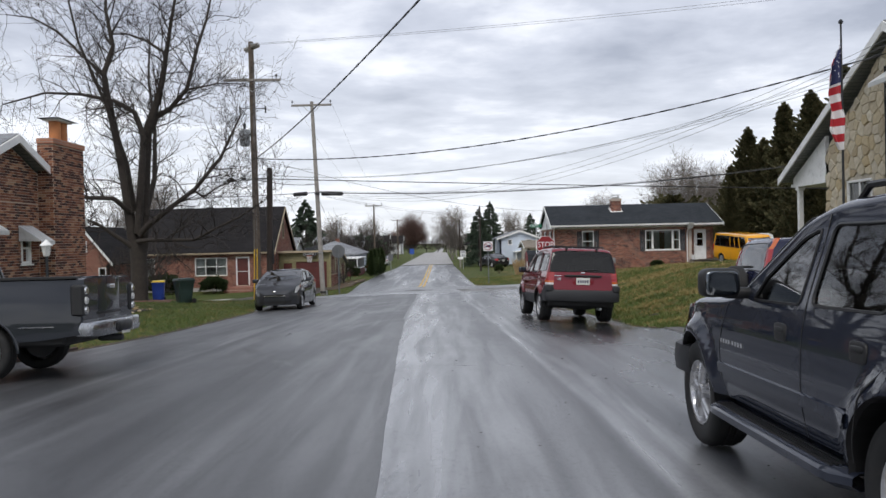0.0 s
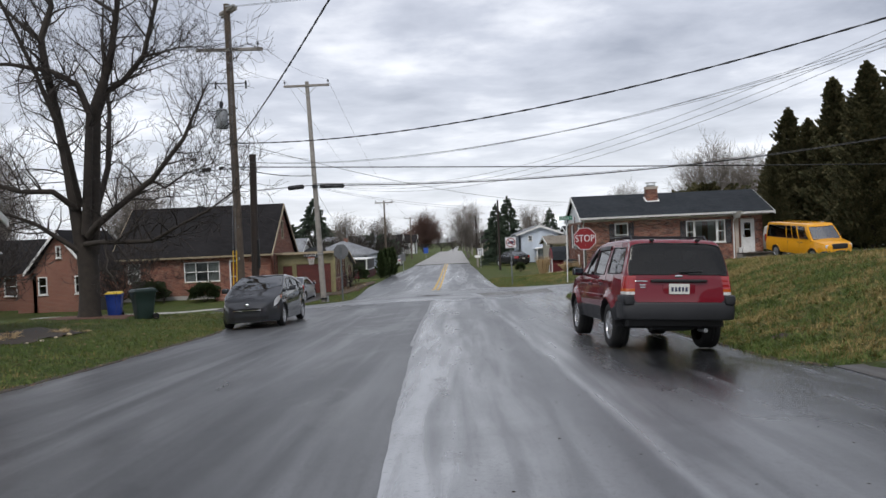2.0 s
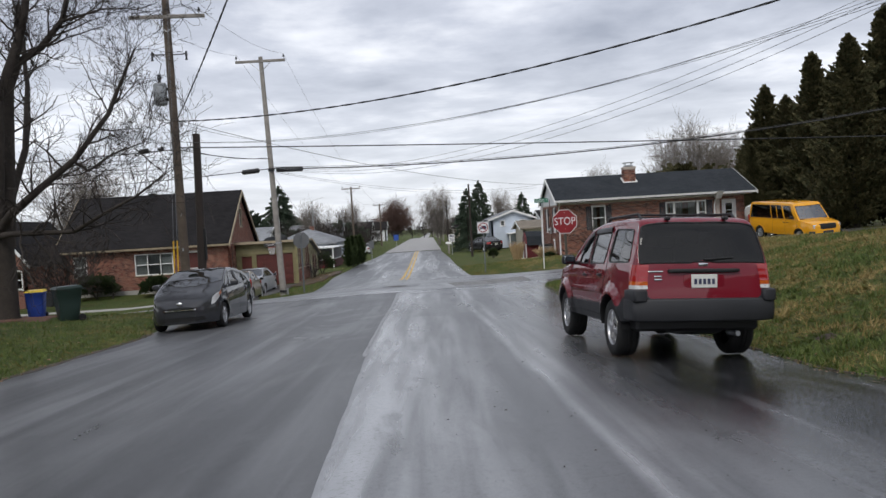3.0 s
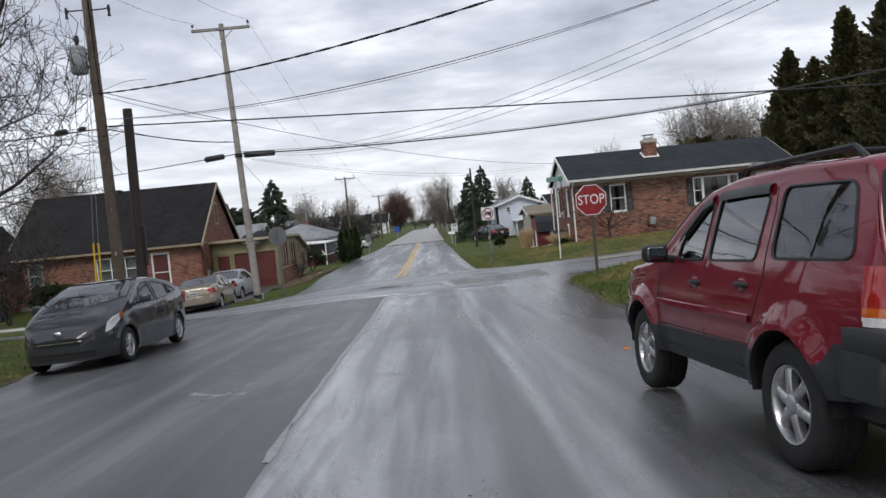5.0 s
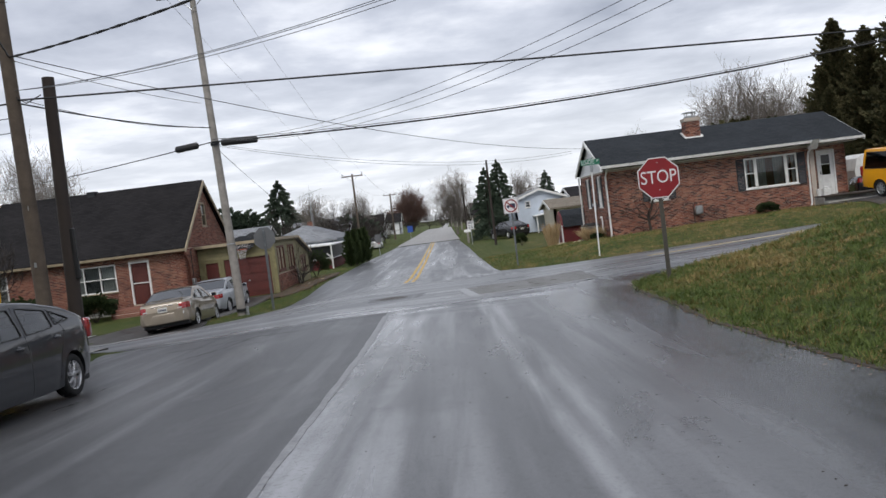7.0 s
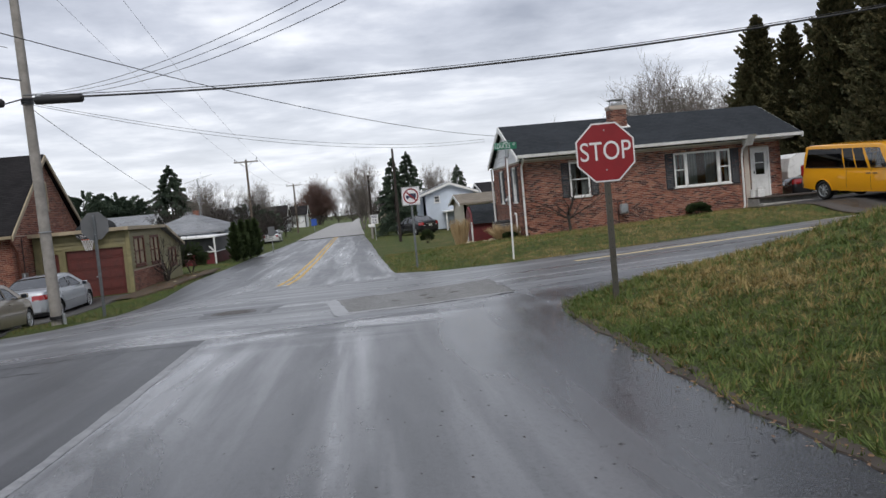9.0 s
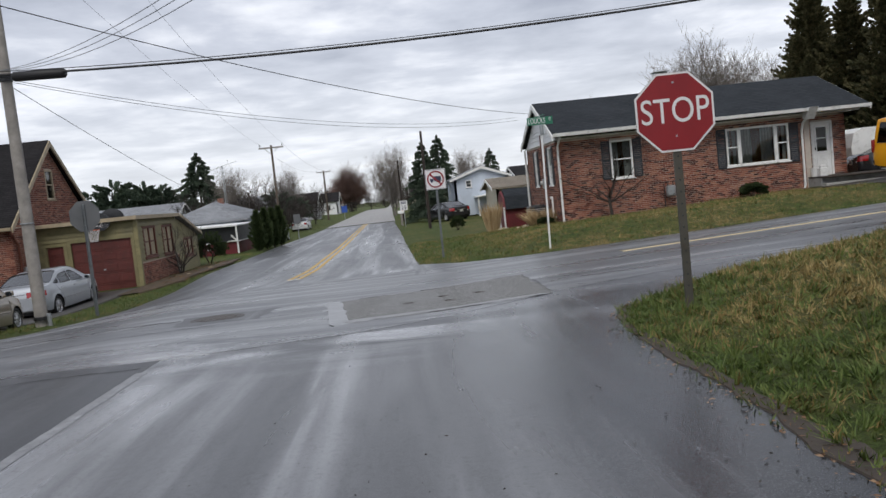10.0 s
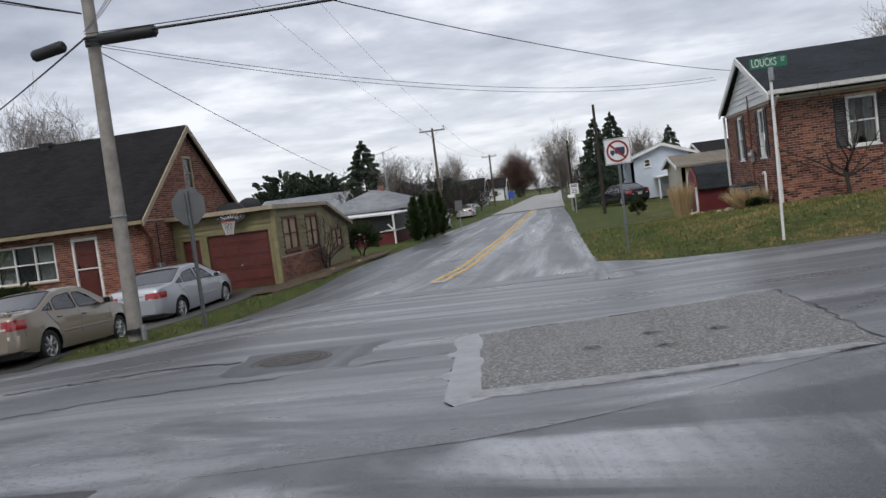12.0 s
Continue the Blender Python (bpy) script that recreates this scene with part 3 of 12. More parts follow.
def stone_mat():
    m, n, l, p = nodes_of("field_stone")
    o = n.new("ShaderNodeObjectInfo").outputs["Random"]
    r = n.new("ShaderNodeNewGeometry").outputs["Random Per Island"]
    x = n.new("ShaderNodeMath")
    x.operation = "FRACT"
    y = n.new("ShaderNodeMath")
    l.new(o, y.inputs[0]), l.new(r, y.inputs[1])
    l.new(y.outputs[0], x.inputs[0])
    col = ramp(n, l, x.outputs[0], [(0.0, (0.42, 0.34, 0.21)), (0.3, (0.58, 0.52, 0.40)), (0.55, (0.48, 0.38, 0.22)), (0.8, (0.62, 0.57, 0.46)), (1.0, (0.36, 0.27, 0.15))])
    st = noise_tex(n, l, 6, 6, 0.65)
    col = mixc(n, l, ramp(n, l, st, [(0.4, 0), (0.75, 0.5)]), col, (0.26, 0.20, 0.12))
    l.new(col, p.inputs["Base Color"])
    p.inputs["Roughness"].default_value = 0.9
    bumped(n, l, p, st, 0.6, 0.02)
    return m


MAT["stone"] = stone_mat()

# ---- mesh tools ----
class Build:
    """Collects vertices and faces of one mesh."""

    def __init__(self):
        self.v, self.f, self.m = [], [], Matrix.Identity(4)

    def add(self, pts, faces):
        k = len(self.v)
        self.v += [tuple(self.m @ Vector(p)) for p in pts]
        self.f += [tuple(k + i for i in q) for q in faces]
        return self

    def box(self, lo, hi, bev=0.0):
        (x0, y0, z0), (x1, y1, z1) = lo, hi
        if bev <= 0:
            return self.add([(x0, y0, z0), (x1, y0, z0), (x1, y1, z0), (x0, y1, z0), (x0, y0, z1), (x1, y0, z1), (x1, y1, z1), (x0, y1, z1)],
                            [(0, 3, 2, 1), (4, 5, 6, 7), (0, 1, 5, 4), (1, 2, 6, 5), (2, 3, 7, 6), (3, 0, 4, 7)])
        b = min(bev, (x1 - x0) * 0.49, (y1 - y0) * 0.49, (z1 - z0) * 0.49)
        ring = lambda x0, x1, y0, y1, z, c: [(x0 + c, y0, z), (x1 - c, y0, z), (x1, y0 + c, z), (x1, y1 - c, z), (x1 - c, y1, z), (x0 + c, y1, z), (x0, y1 - c, z), (x0, y0 + c, z)]
        pts = ring(x0 + b, x1 - b, y0 + b, y1 - b, z0, b * 0.5) + ring(x0, x1, y0, y1, z0 + b, b) + ring(x0, x1, y0, y1, z1 - b, b) + ring(x0 + b, x1 - b, y0 + b, y1 - b, z1, b * 0.5)
        fs = [tuple(range(7, -1, -1)), tuple(range(24, 32))]
        for r in range(3):
            for i in range(8):
                j = (i + 1) % 8
                fs.append((r * 8 + i, r * 8 + j, r * 8 + 8 + j, r * 8 + 8 + i))
        return self.add(pts, fs)

    def tube(self, path, radii, n=8, cap=True):
        """A round bar along a path of points; radii: one, or one a point."""
        path = [Vector(p) for p in path]
        if isinstance(radii, (int, float)):
            radii = [radii] * len(path)
        pts, fs, side = [], [], None
        for i, p in enumerate(path):
            d = (path[min(i + 1, len(path) - 1)] - path[max(i - 1, 0)]).normalized()
            if side is None:
                side = d.orthogonal().normalized()
            side = (side - d * side.dot(d)).normalized()
            other = d.cross(side)
            for k in range(n):
                a = 2 * math.pi * k / n
                pts.append(p + (side * math.cos(a) + other * math.sin(a)) * radii[i])
        for i in range(len(path) - 1):
            for k in range(n):
                j = (k + 1) % n
                fs.append((i * n + k, i * n + j, i * n + n + j, i * n + n + k))
        if cap:
            fs.append(tuple(range(n - 1, -1, -1)))
            fs.append(tuple(range((len(path) - 1) * n, len(path) * n)))
        return self.add(pts, fs)

    def prism(self, outline, depth, to=lambda a, b, d: (a, d, b)):
        """An outline in a plane pushed through from depth[0] to depth[1]; to() gives the place of (a, b) at depth d."""
        n = len(outline)
        pts = [to(a, b, depth[0]) for a, b in outline] + [to(a, b, depth[1]) for a, b in outline]
        return self.add(pts, [tuple(range(n)), tuple(range(2 * n - 1, n - 1, -1))] + [(i, i + n, (i + 1) % n + n, (i + 1) % n) for i in range(n)])

    def sheet(self, rows):
        """A surface through rows of points."""
        w = len(rows[0])
        return self.add([p for r in rows for p in r], [(i * w + j, i * w + j + 1, i * w + w + j + 1, i * w + w + j) for i in range(len(rows) - 1) for j in range(w - 1)])

    def mesh(self, name, mat, smooth=False):
        me = bpy.data.meshes.new(name)
        me.from_pydata(self.v, [], self.f)
        bm = bmesh.new()
        bm.from_mesh(me)
        bmesh.ops.recalc_face_normals(bm, faces=bm.faces)
        bm.to_mesh(me)
        bm.free()
        me.materials.append(MAT[mat] if isinstance(mat, str) else mat)
        if smooth:
            me.polygons.foreach_set("use_smooth", [True] * len(me.polygons))
            me.set_sharp_from_angle(angle=radians(44))
        return me


def part(name, build, mat, parent, label="", smooth=False):
    """Links a build as one mesh object under a thing or under a part."""
    ob = new(name, build.mesh(name, mat, smooth))
    ob.parent = parent
    if label:
        tagged(ob, label)
    return ob


def thing(name, m, label, category, group="", kind=""):
    """An Empty at a thing's base."""
    ob = new(name)
    ob.matrix_world = m
    ob.empty_display_size = 0.2
    return tagged(ob, label, category, group, kind)


def solid(name, build, mat, label, category, group="", kind="", smooth=False, m=None):
    """A thing of one mesh."""
    ob = new(name, build.mesh(name, mat, smooth))
    if m is not None:
        ob.matrix_world = m
    return tagged(ob, label, category, group, kind)


def lerp(a, b, t):
    return a + (b - a) * t


# ---- the lie of the land ----
def smooth_step(a, b, x):
    t = np.clip((x - a) / (b - a), 0, 1)
    return t * t * (3 - 2 * t)


PROFILE_Y = [-120, -30, 0, 10, 20, 30, 36, 42, 48, 55, 70, 110, 160, 195, 250, 400, 700, 1500]
PROFILE_Z = [2.0, 0.5, 0.08, -0.08, -0.42, -0.78, -0.90, -1.03, -1.33, -1.62, -1.80, -1.92, -1.68, -1.6, -2.5, -5.0, -7.0, -8.0]


def road_z(x, y):
    """Height of the paving, on the street and on the street that crosses it."""
    x, y = np.asarray(x, float), np.asarray(y, float)
    z = np.interp(y, PROFILE_Y, PROFILE_Z)
    yy = np.linspace(-1.5, 1.5, 5)
    z = sum(np.interp(y + d, PROFILE_Y, PROFILE_Z) for d in yy) / 5
    right = 0.032 * np.clip(x - 2, 0, 40) * smooth_step(33, 40, y) * (1 - smooth_step(80, 130, y))
    slope = 0.022 + 0.033 * smooth_step(32, 42, y) - 0.04 * smooth_step(49, 60, y)
    left = slope * np.clip(-x - 2.5, 0, 12) * smooth_step(8, 20, y) * (1 - smooth_step(90, 140, y))
    # the lane falls off to the gutter along the corner lot
    gutter = 0.05 * np.clip(x - 1.5, 0, 2.3) * (1 - smooth_step(4.2, 6.5, x)) * smooth_step(15.4, 18.0, y) * (1 - smooth_step(27, 34, y))
    # the left side dips before the brick house's drive
    dip = 0.13 * smooth_step(-3.0, -7.5, x) * (1 - smooth_step(-10.5, -13, x)) * smooth_step(40, 45, y) * (1 - smooth_step(54, 62, y))
    return z + right - left - gutter - dip


def cross_y(x):
    """Middle line of the street that crosses."""
    return 42.4 + 0.13 * x


HALF_CROSS = 4.3


def land_z(x, y):
    """Height of the lawns and yards."""
    x, y = np.asarray(x, float), np.asarray(y, float)
    z = road_z(x, y)
    dc = np.abs(y - cross_y(x)) - HALF_CROSS
    off_cross = smooth_step(0.0, 3.2, dc)
    # mound on the corner lot
    mound = smooth_step(3.7, 10.5, x) * (0.95 + 0.3 * smooth_step(38, 26, y)) * smooth_step(15.0, 18.5, y) * smooth_step(0.1, 3.6, cross_y(x) - HALF_CROSS - y)
    mound = mound * (y < cross_y(x))
    front = smooth_step(4.0, 12, x) * 0.75 * (1 - smooth_step(15.0, 18.5, y)) * smooth_step(-30, 5, y)
    # yards past the crossing
    yard = 0.45 * smooth_step(2.2, 7.5, x) * off_cross * smooth_step(44, 52, y) * (1 - smooth_step(56, 69, y))
    yard = yard * (y > cross_y(x))
    bank = 0.36 * smooth_step(-6.4, -13.0, x) * (1 - smooth_step(31.5, 36.5, y)) + 0.06 * smooth_step(-6, -7, x)
    bank = bank + 0.12 * smooth_step(-10.5, -12, x) * smooth_step(44, 50, y)
    far = 3.0 * smooth_step(120, 700, np.abs(x))
    return z + mound + front + yard + bank + far


def paved(x, y):
    """True on the street and on the crossing street."""
    return (EDGE_L(y) < x) & (x < EDGE_R(y)) | (np.abs(y - cross_y(x)) < HALF_CROSS)


def EDGE_L(y):
    return np.interp(y, [-100, 0, 14, 18, 26, 29, 34, 36.5, 40, 48, 56, 66, 80, 100, 140, 200, 400], [-6.2, -6.2, -6.3, -6.1, -6.2, -6.9, -7.0, -7.6, -9, -6.0, -6.6, -6.9, -7.1, -6.4, -5.6, -4.9, -7])


def EDGE_R(y):
    return np.interp(y, [-100, 8, 14, 16, 19, 30, 35, 36.2, 37.0, 38.2, 39.4, 46.9, 47.6, 48.6, 51.0, 60, 86, 100, 140, 200, 400], [4.4, 4.4, 4.4, 4.15, 4.15, 3.55, 3.65, 3.95, 4.9, 6.6, 8.8, 8.5, 5.0, 3.2, 2.05, 1.85, 1.45, 1.1, 0.5, -0.1, -2.5])


def axis(lo, hi, near_lo, near_hi, step, grow=1.13):
    """Grid lines: fine in the middle, wider and wider outside."""
    a = list(np.arange(near_lo, near_hi + 1e-6, step))
    s = step
    while a[-1] < hi:
        s *= grow
        a.append(a[-1] + s)
    s = step
    while a[0] > lo:
        s *= grow
        a.insert(0, a[0] - s)
    return np.array(a)


gx, gy = axis(-1500, 1500, -20, 24, 0.5), axis(-300, 1800, 0, 66, 0.5)
GX, GY = np.meshgrid(gx, gy)
GZ = land_z(GX, GY)
depth = np.minimum.reduce([GX - EDGE_L(GY), EDGE_R(GY) - GX])
depth = np.maximum(depth, HALF_CROSS - np.abs(GY - cross_y(GX)))
GZ = GZ - 0.10 * smooth_step(-0.1, 0.7, depth) + 0.02 * smooth_step(0.0, -0.5, depth)
tex = np.array([noise.noise((x * 0.8, y * 0.8, 0)) for x, y in zip(GX.ravel(), GY.ravel())]).reshape(GX.shape)
GZ = GZ + 0.035 * tex * smooth_step(0.1, -1.2, depth)
g = Build()
w = len(gx)
g.v = [tuple(p) for p in np.stack([GX, GY, GZ], -1).reshape(-1, 3)]
g.f = [(i * w + j, i * w + j + 1, i * w + w + j + 1, i * w + w + j) for i in range(len(gy) - 1) for j in range(w - 1)]
ground = solid("ground", g, "lawn", "patchy green and straw-coloured winter lawn on rolling ground", "ground", kind="structure", smooth=True)


def ribbon(name, mat, label, ys, left, right, lift=0.0, cols=14, height=road_z, ragged=0.0, seed=0, category="road", thick=0.05):
    """A paved strip along y from left(y) to right(y), with a turned-down edge."""
    b, rows = Build(), []
    for y in ys:
        l, r = float(left(y)), float(right(y))
        l += ragged * noise.noise((y * 1.3, 3.1 + seed, 0)) + ragged * 0.5 * noise.noise((y * 4.7, 1.1 + seed, 0))
        r += ragged * noise.noise((y * 1.3, 9.7 + seed, 0)) + ragged * 0.5 * noise.noise((y * 4.7, 7.1 + seed, 0))
        xs = np.linspace(l, r, cols)
        zs = height(xs, np.full(cols, y)) + lift
        row = [(l - 0.02, y, float(zs[0]) - thick)] + [(float(x), float(y), float(z)) for x, z in zip(xs, zs)] + [(r + 0.02, y, float(zs[-1]) - thick)]
        rows.append(row)
    b.sheet(rows)
    return solid(name, b, mat, label, category, kind="structure", smooth=True)


def crosswise(name, mat, label, xs, near, far, lift=0.0, cols=20, ragged=0.0, seed=0, category="road", height=road_z):
    """A paved strip along x from near(x) to far(x)."""
    b, rows = Build(), []
    for x in xs:
        a, c = float(near(x)), float(far(x))
        a += ragged * noise.noise((x * 1.3, 5.5 + seed, 0)) + ragged * 0.5 * noise.noise((x * 4.9, 2.2 + seed, 0))
        c += ragged * noise.noise((x * 1.3, 8.5 + seed, 0)) + ragged * 0.5 * noise.noise((x * 4.9, 6.2 + seed, 0))
        ys = np.linspace(a, c, cols)
        zs = height(np.full(cols, x), ys) + lift
        rows.append([(float(x), a - 0.02, float(zs[0]) - 0.05)] + [(float(x), float(y), float(z)) for y, z in zip(ys, zs)] + [(float(x), c + 0.02, float(zs[-1]) - 0.05)])
    b.sheet(rows)
    return solid(name, b, mat, label, category, kind="structure", smooth=True)


SEAM = lambda y: np.interp(y, [-100, 5, 10, 14, 21, 26, 32, 36, 60], [-0.36, -0.36, -0.57, -0.75, -1.0, -1.09, -1.15, -1.24, -1.26])
near_ys = np.concatenate([np.arange(-60, 0, 3.0), np.arange(0, 39.5, 0.3)])
ribbon("road_near_worn", "road_old", "damp worn grey asphalt lane with pale streaks", near_ys, lambda y: SEAM(y) - 0.05, EDGE_R, 0.0, 12, ragged=0.03)
ribbon("road_near_fresh", "road_new", "darker smoother fresh asphalt half of the street", near_ys[near_ys < 36.4], EDGE_L, lambda y: SEAM(y) + 0.02, 0.006, 12, ragged=0.012, seed=4, thick=0.012)
crosswise("road_cross", "road_cross", "damp grey asphalt of the crossing street", np.concatenate([np.arange(-120, -20, 4.0), np.arange(-20, 24, 0.4), np.arange(24, 160, 4.0)]),
          lambda x: cross_y(x) - HALF_CROSS - 1.6 * math.exp(-((x + 1.5) / 4.5) ** 4), lambda x: cross_y(x) + HALF_CROSS + 1.2 * math.exp(-((x + 1.2) / 5.5) ** 4), 0.004, 30, ragged=0.05)
far_ys = np.concatenate([np.arange(45.5, 70, 0.5), np.arange(70, 112, 2.0)])
ribbon("road_beyond", "road_beyond", "damp grey asphalt street running on past the crossing", far_ys, EDGE_L, EDGE_R, 0.0, 12, ragged=0.06)
ribbon("road_distance", "road_far", "pale street surface in the distance", np.concatenate([np.arange(111, 260, 5.0), np.arange(260, 900, 30.0)]), lambda y: EDGE_L(y) - 0.1, lambda y: EDGE_R(y) + 0.1, 0.03, 8)

# ---- houses ----
SKINS = []


class House:
    """A root at the base and builds in the house's own space; the wall planes below are given in the world."""

    def __init__(self, name, base, label, category="house", group=""):
        self.base = Vector(base)
        self.root = thing(name, Matrix.Translation(self.base), label, category, group)

    def build(self, m=Matrix.Identity(4)):
        b = Build()
        b.m = Matrix.Translation(-self.base) @ m
        return b

    def add(self, name, b, mat, label="", smooth=False, parent=None):
        return part(name, b, mat, parent or self.root, label, smooth)


def facing(side, x, y):
    """Wall plane: x along the wall, y into the house, z up. side: the way the wall looks."""
    turn = {"-y": 0, "+x": 90, "+y": 180, "-x": 270}[side]
    return pose(x, y, 0, 0, 0, turn)


def wall_panel(h, m, width, z0, z1, holes, mat, thick=0.22, name="wall", peak=None):
    """A wall with openings (u0, u1, z0, z1) cut through it, and a gable on top when peak = (u, z) is given."""
    holes = [k for k in holes if k[3] <= z1 + 0.01]
    SKINS.append((h, m, width, z0, z1, holes, mat))
    b = h.build(m)
    us = sorted({0.0, width, *[q for k in holes for q in k[:2]]})
    zs = sorted({z0, z1, *[q for k in holes for q in k[2:4]]})
    nu, nz = len(us), len(zs)
    full = [[not any(k[0] < (us[i] + us[i + 1]) / 2 < k[1] and k[2] < (zs[j] + zs[j + 1]) / 2 < k[3] for k in holes) for j in range(nz - 1)] for i in range(nu - 1)]
    at = lambda i, j, d: (i * nz + j) * 2 + d
    is_full = lambda i, j: 0 <= i < nu - 1 and 0 <= j < nz - 1 and full[i][j]
    fs = []
    for i in range(nu - 1):
        for j in range(nz - 1):
            if not full[i][j]:
                continue
            fs.append((at(i, j, 0), at(i + 1, j, 0), at(i + 1, j + 1, 0), at(i, j + 1, 0)))
            fs.append((at(i, j + 1, 1), at(i + 1, j + 1, 1), at(i + 1, j, 1), at(i, j, 1)))
            for di, dj, p, q in ((-1, 0, (i, j), (i, j + 1)), (1, 0, (i + 1, j + 1), (i + 1, j)), (0, -1, (i + 1, j), (i, j)), (0, 1, (i, j + 1), (i + 1, j + 1))):
                if not is_full(i + di, j + dj):
                    fs.append((at(*p, 0), at(*q, 0), at(*q, 1), at(*p, 1)))
    b.add([(u, d * thick, z) for u in us for z in zs for d in (0, 1)], fs)
    if peak:
        g = h.build(m)
        g.prism([(0, z1), (width, z1), peak], (0, thick))
        h.add("gable_wall", g, mat)
    return h.add(name, b, mat)


def sash_window(h, m, u0, u1, z0, z1, frame_mat="white", lights=1, split=True, curtain=True, sill="white", bars=0, glassy="glass", trim=0.07):
    """A window set in an opening: casing, sill, panes with a meeting rail, a curtain behind."""
    b = h.build(m)
    for a, c, e, f in ((u0, u1, z1 - trim, z1), (u0, u1, z0, z0 + trim), (u0, u0 + trim, z0 + trim, z1 - trim), (u1 - trim, u1, z0 + trim, z1 - trim)):
        b.box((a, -0.03, e), (c, 0.10, f), 0.012)
    step = (u1 - u0) / lights
    win = h.add("window", b, frame_mat)
    for i in range(lights):
        a, c = u0 + i * step + (trim if i == 0 else trim * 0.45), u0 + (i + 1) * step - (trim if i == lights - 1 else trim * 0.45)
        fr = h.build(m)
        if i:
            fr.box((a - trim * 0.9, -0.02, z0 + trim), (a, 0.09, z1 - trim), 0.01)
        zm = (z0 + z1) / 2
        if split:
            fr.box((a, 0.0, zm - 0.025), (c, 0.06, zm + 0.025), 0.008)
        for k in range(bars):
            uu = a + (c - a) * (k + 1) / (bars + 1)
            fr.box((uu - 0.012, 0.01, z0 + trim), (uu + 0.012, 0.05, z1 - trim))
        if fr.v:
            h.add("sash_bar", fr, frame_mat, parent=win)
        for e, f in (((z0 + trim, zm - 0.025), (zm + 0.025, z1 - trim)) if split else ((z0 + trim, z1 - trim),)):
            p = h.build(m)
            p.add([(a, 0.033, e), (c, 0.033, e), (c, 0.033, f), (a, 0.033, f)], [(0, 1, 2, 3)])
            h.add("pane", p, glassy, parent=win)
        if curtain == "full":
            for e, f, cm in ((z0 + trim, zm, "curtain_dim"), (zm, z1 - trim, "white")):
                cu = h.build(m)
                cu.sheet([[(a + (c - a) * j / 24, 0.13 + 0.012 * math.sin(j * 1.9 + i), e), (a + (c - a) * j / 24, 0.13 + 0.012 * math.sin(j * 1.9 + i), f)] for j in range(25)])
                h.add("curtain", cu, cm, parent=win)
        elif curtain:
            for s0, s1 in ((a, a + (c - a) * 0.36), (c - (c - a) * 0.36, c)):
                cu, rows = h.build(m), []
                for j in range(9):
                    t = j / 8
                    rows.append([(s0 + (s1 - s0) * t, 0.16 + 0.02 * (j % 2), z0 + trim), (s0 + (s1 - s0) * t, 0.16 + 0.02 * (j % 2), z1 - trim)])
                cu.sheet(rows)
                h.add("curtain", cu, "curtain", parent=win)
    if sill:
        s = h.build(m)
        s.box((u0 - 0.05, -0.07, z0 - 0.05), (u1 + 0.05, 0.1, z0), 0.012)
        h.add("sill", s, sill, parent=win)
    return win


def shutter_pair(h, m, u0, u1, z0, z1, w=0.3):
    for a in (u0 - w - 0.02, u1 + 0.02):
        b = h.build(m)
        b.box((a, -0.045, z0), (a + 0.04, -0.005, z1), 0.006), b.box((a + w - 0.04, -0.045, z0), (a + w, -0.005, z1), 0.006)
        for zz in (z0, (z0 + z1) / 2 - 0.03, z1 - 0.06):
            b.box((a + 0.04, -0.04, zz), (a + w - 0.04, -0.008, zz + 0.06))
        k = int((z1 - z0) / 0.07)
        for i in range(k):
            zz = z0 + (z1 - z0) * i / k
            b.add([(a + 0.04, -0.012, zz + 0.06), (a + w - 0.04, -0.012, zz + 0.06), (a + w - 0.04, -0.036, zz), (a + 0.04, -0.036, zz)], [(0, 1, 2, 3)])
        h.add("shutter", b, "shutter", "dark louvred shutter")


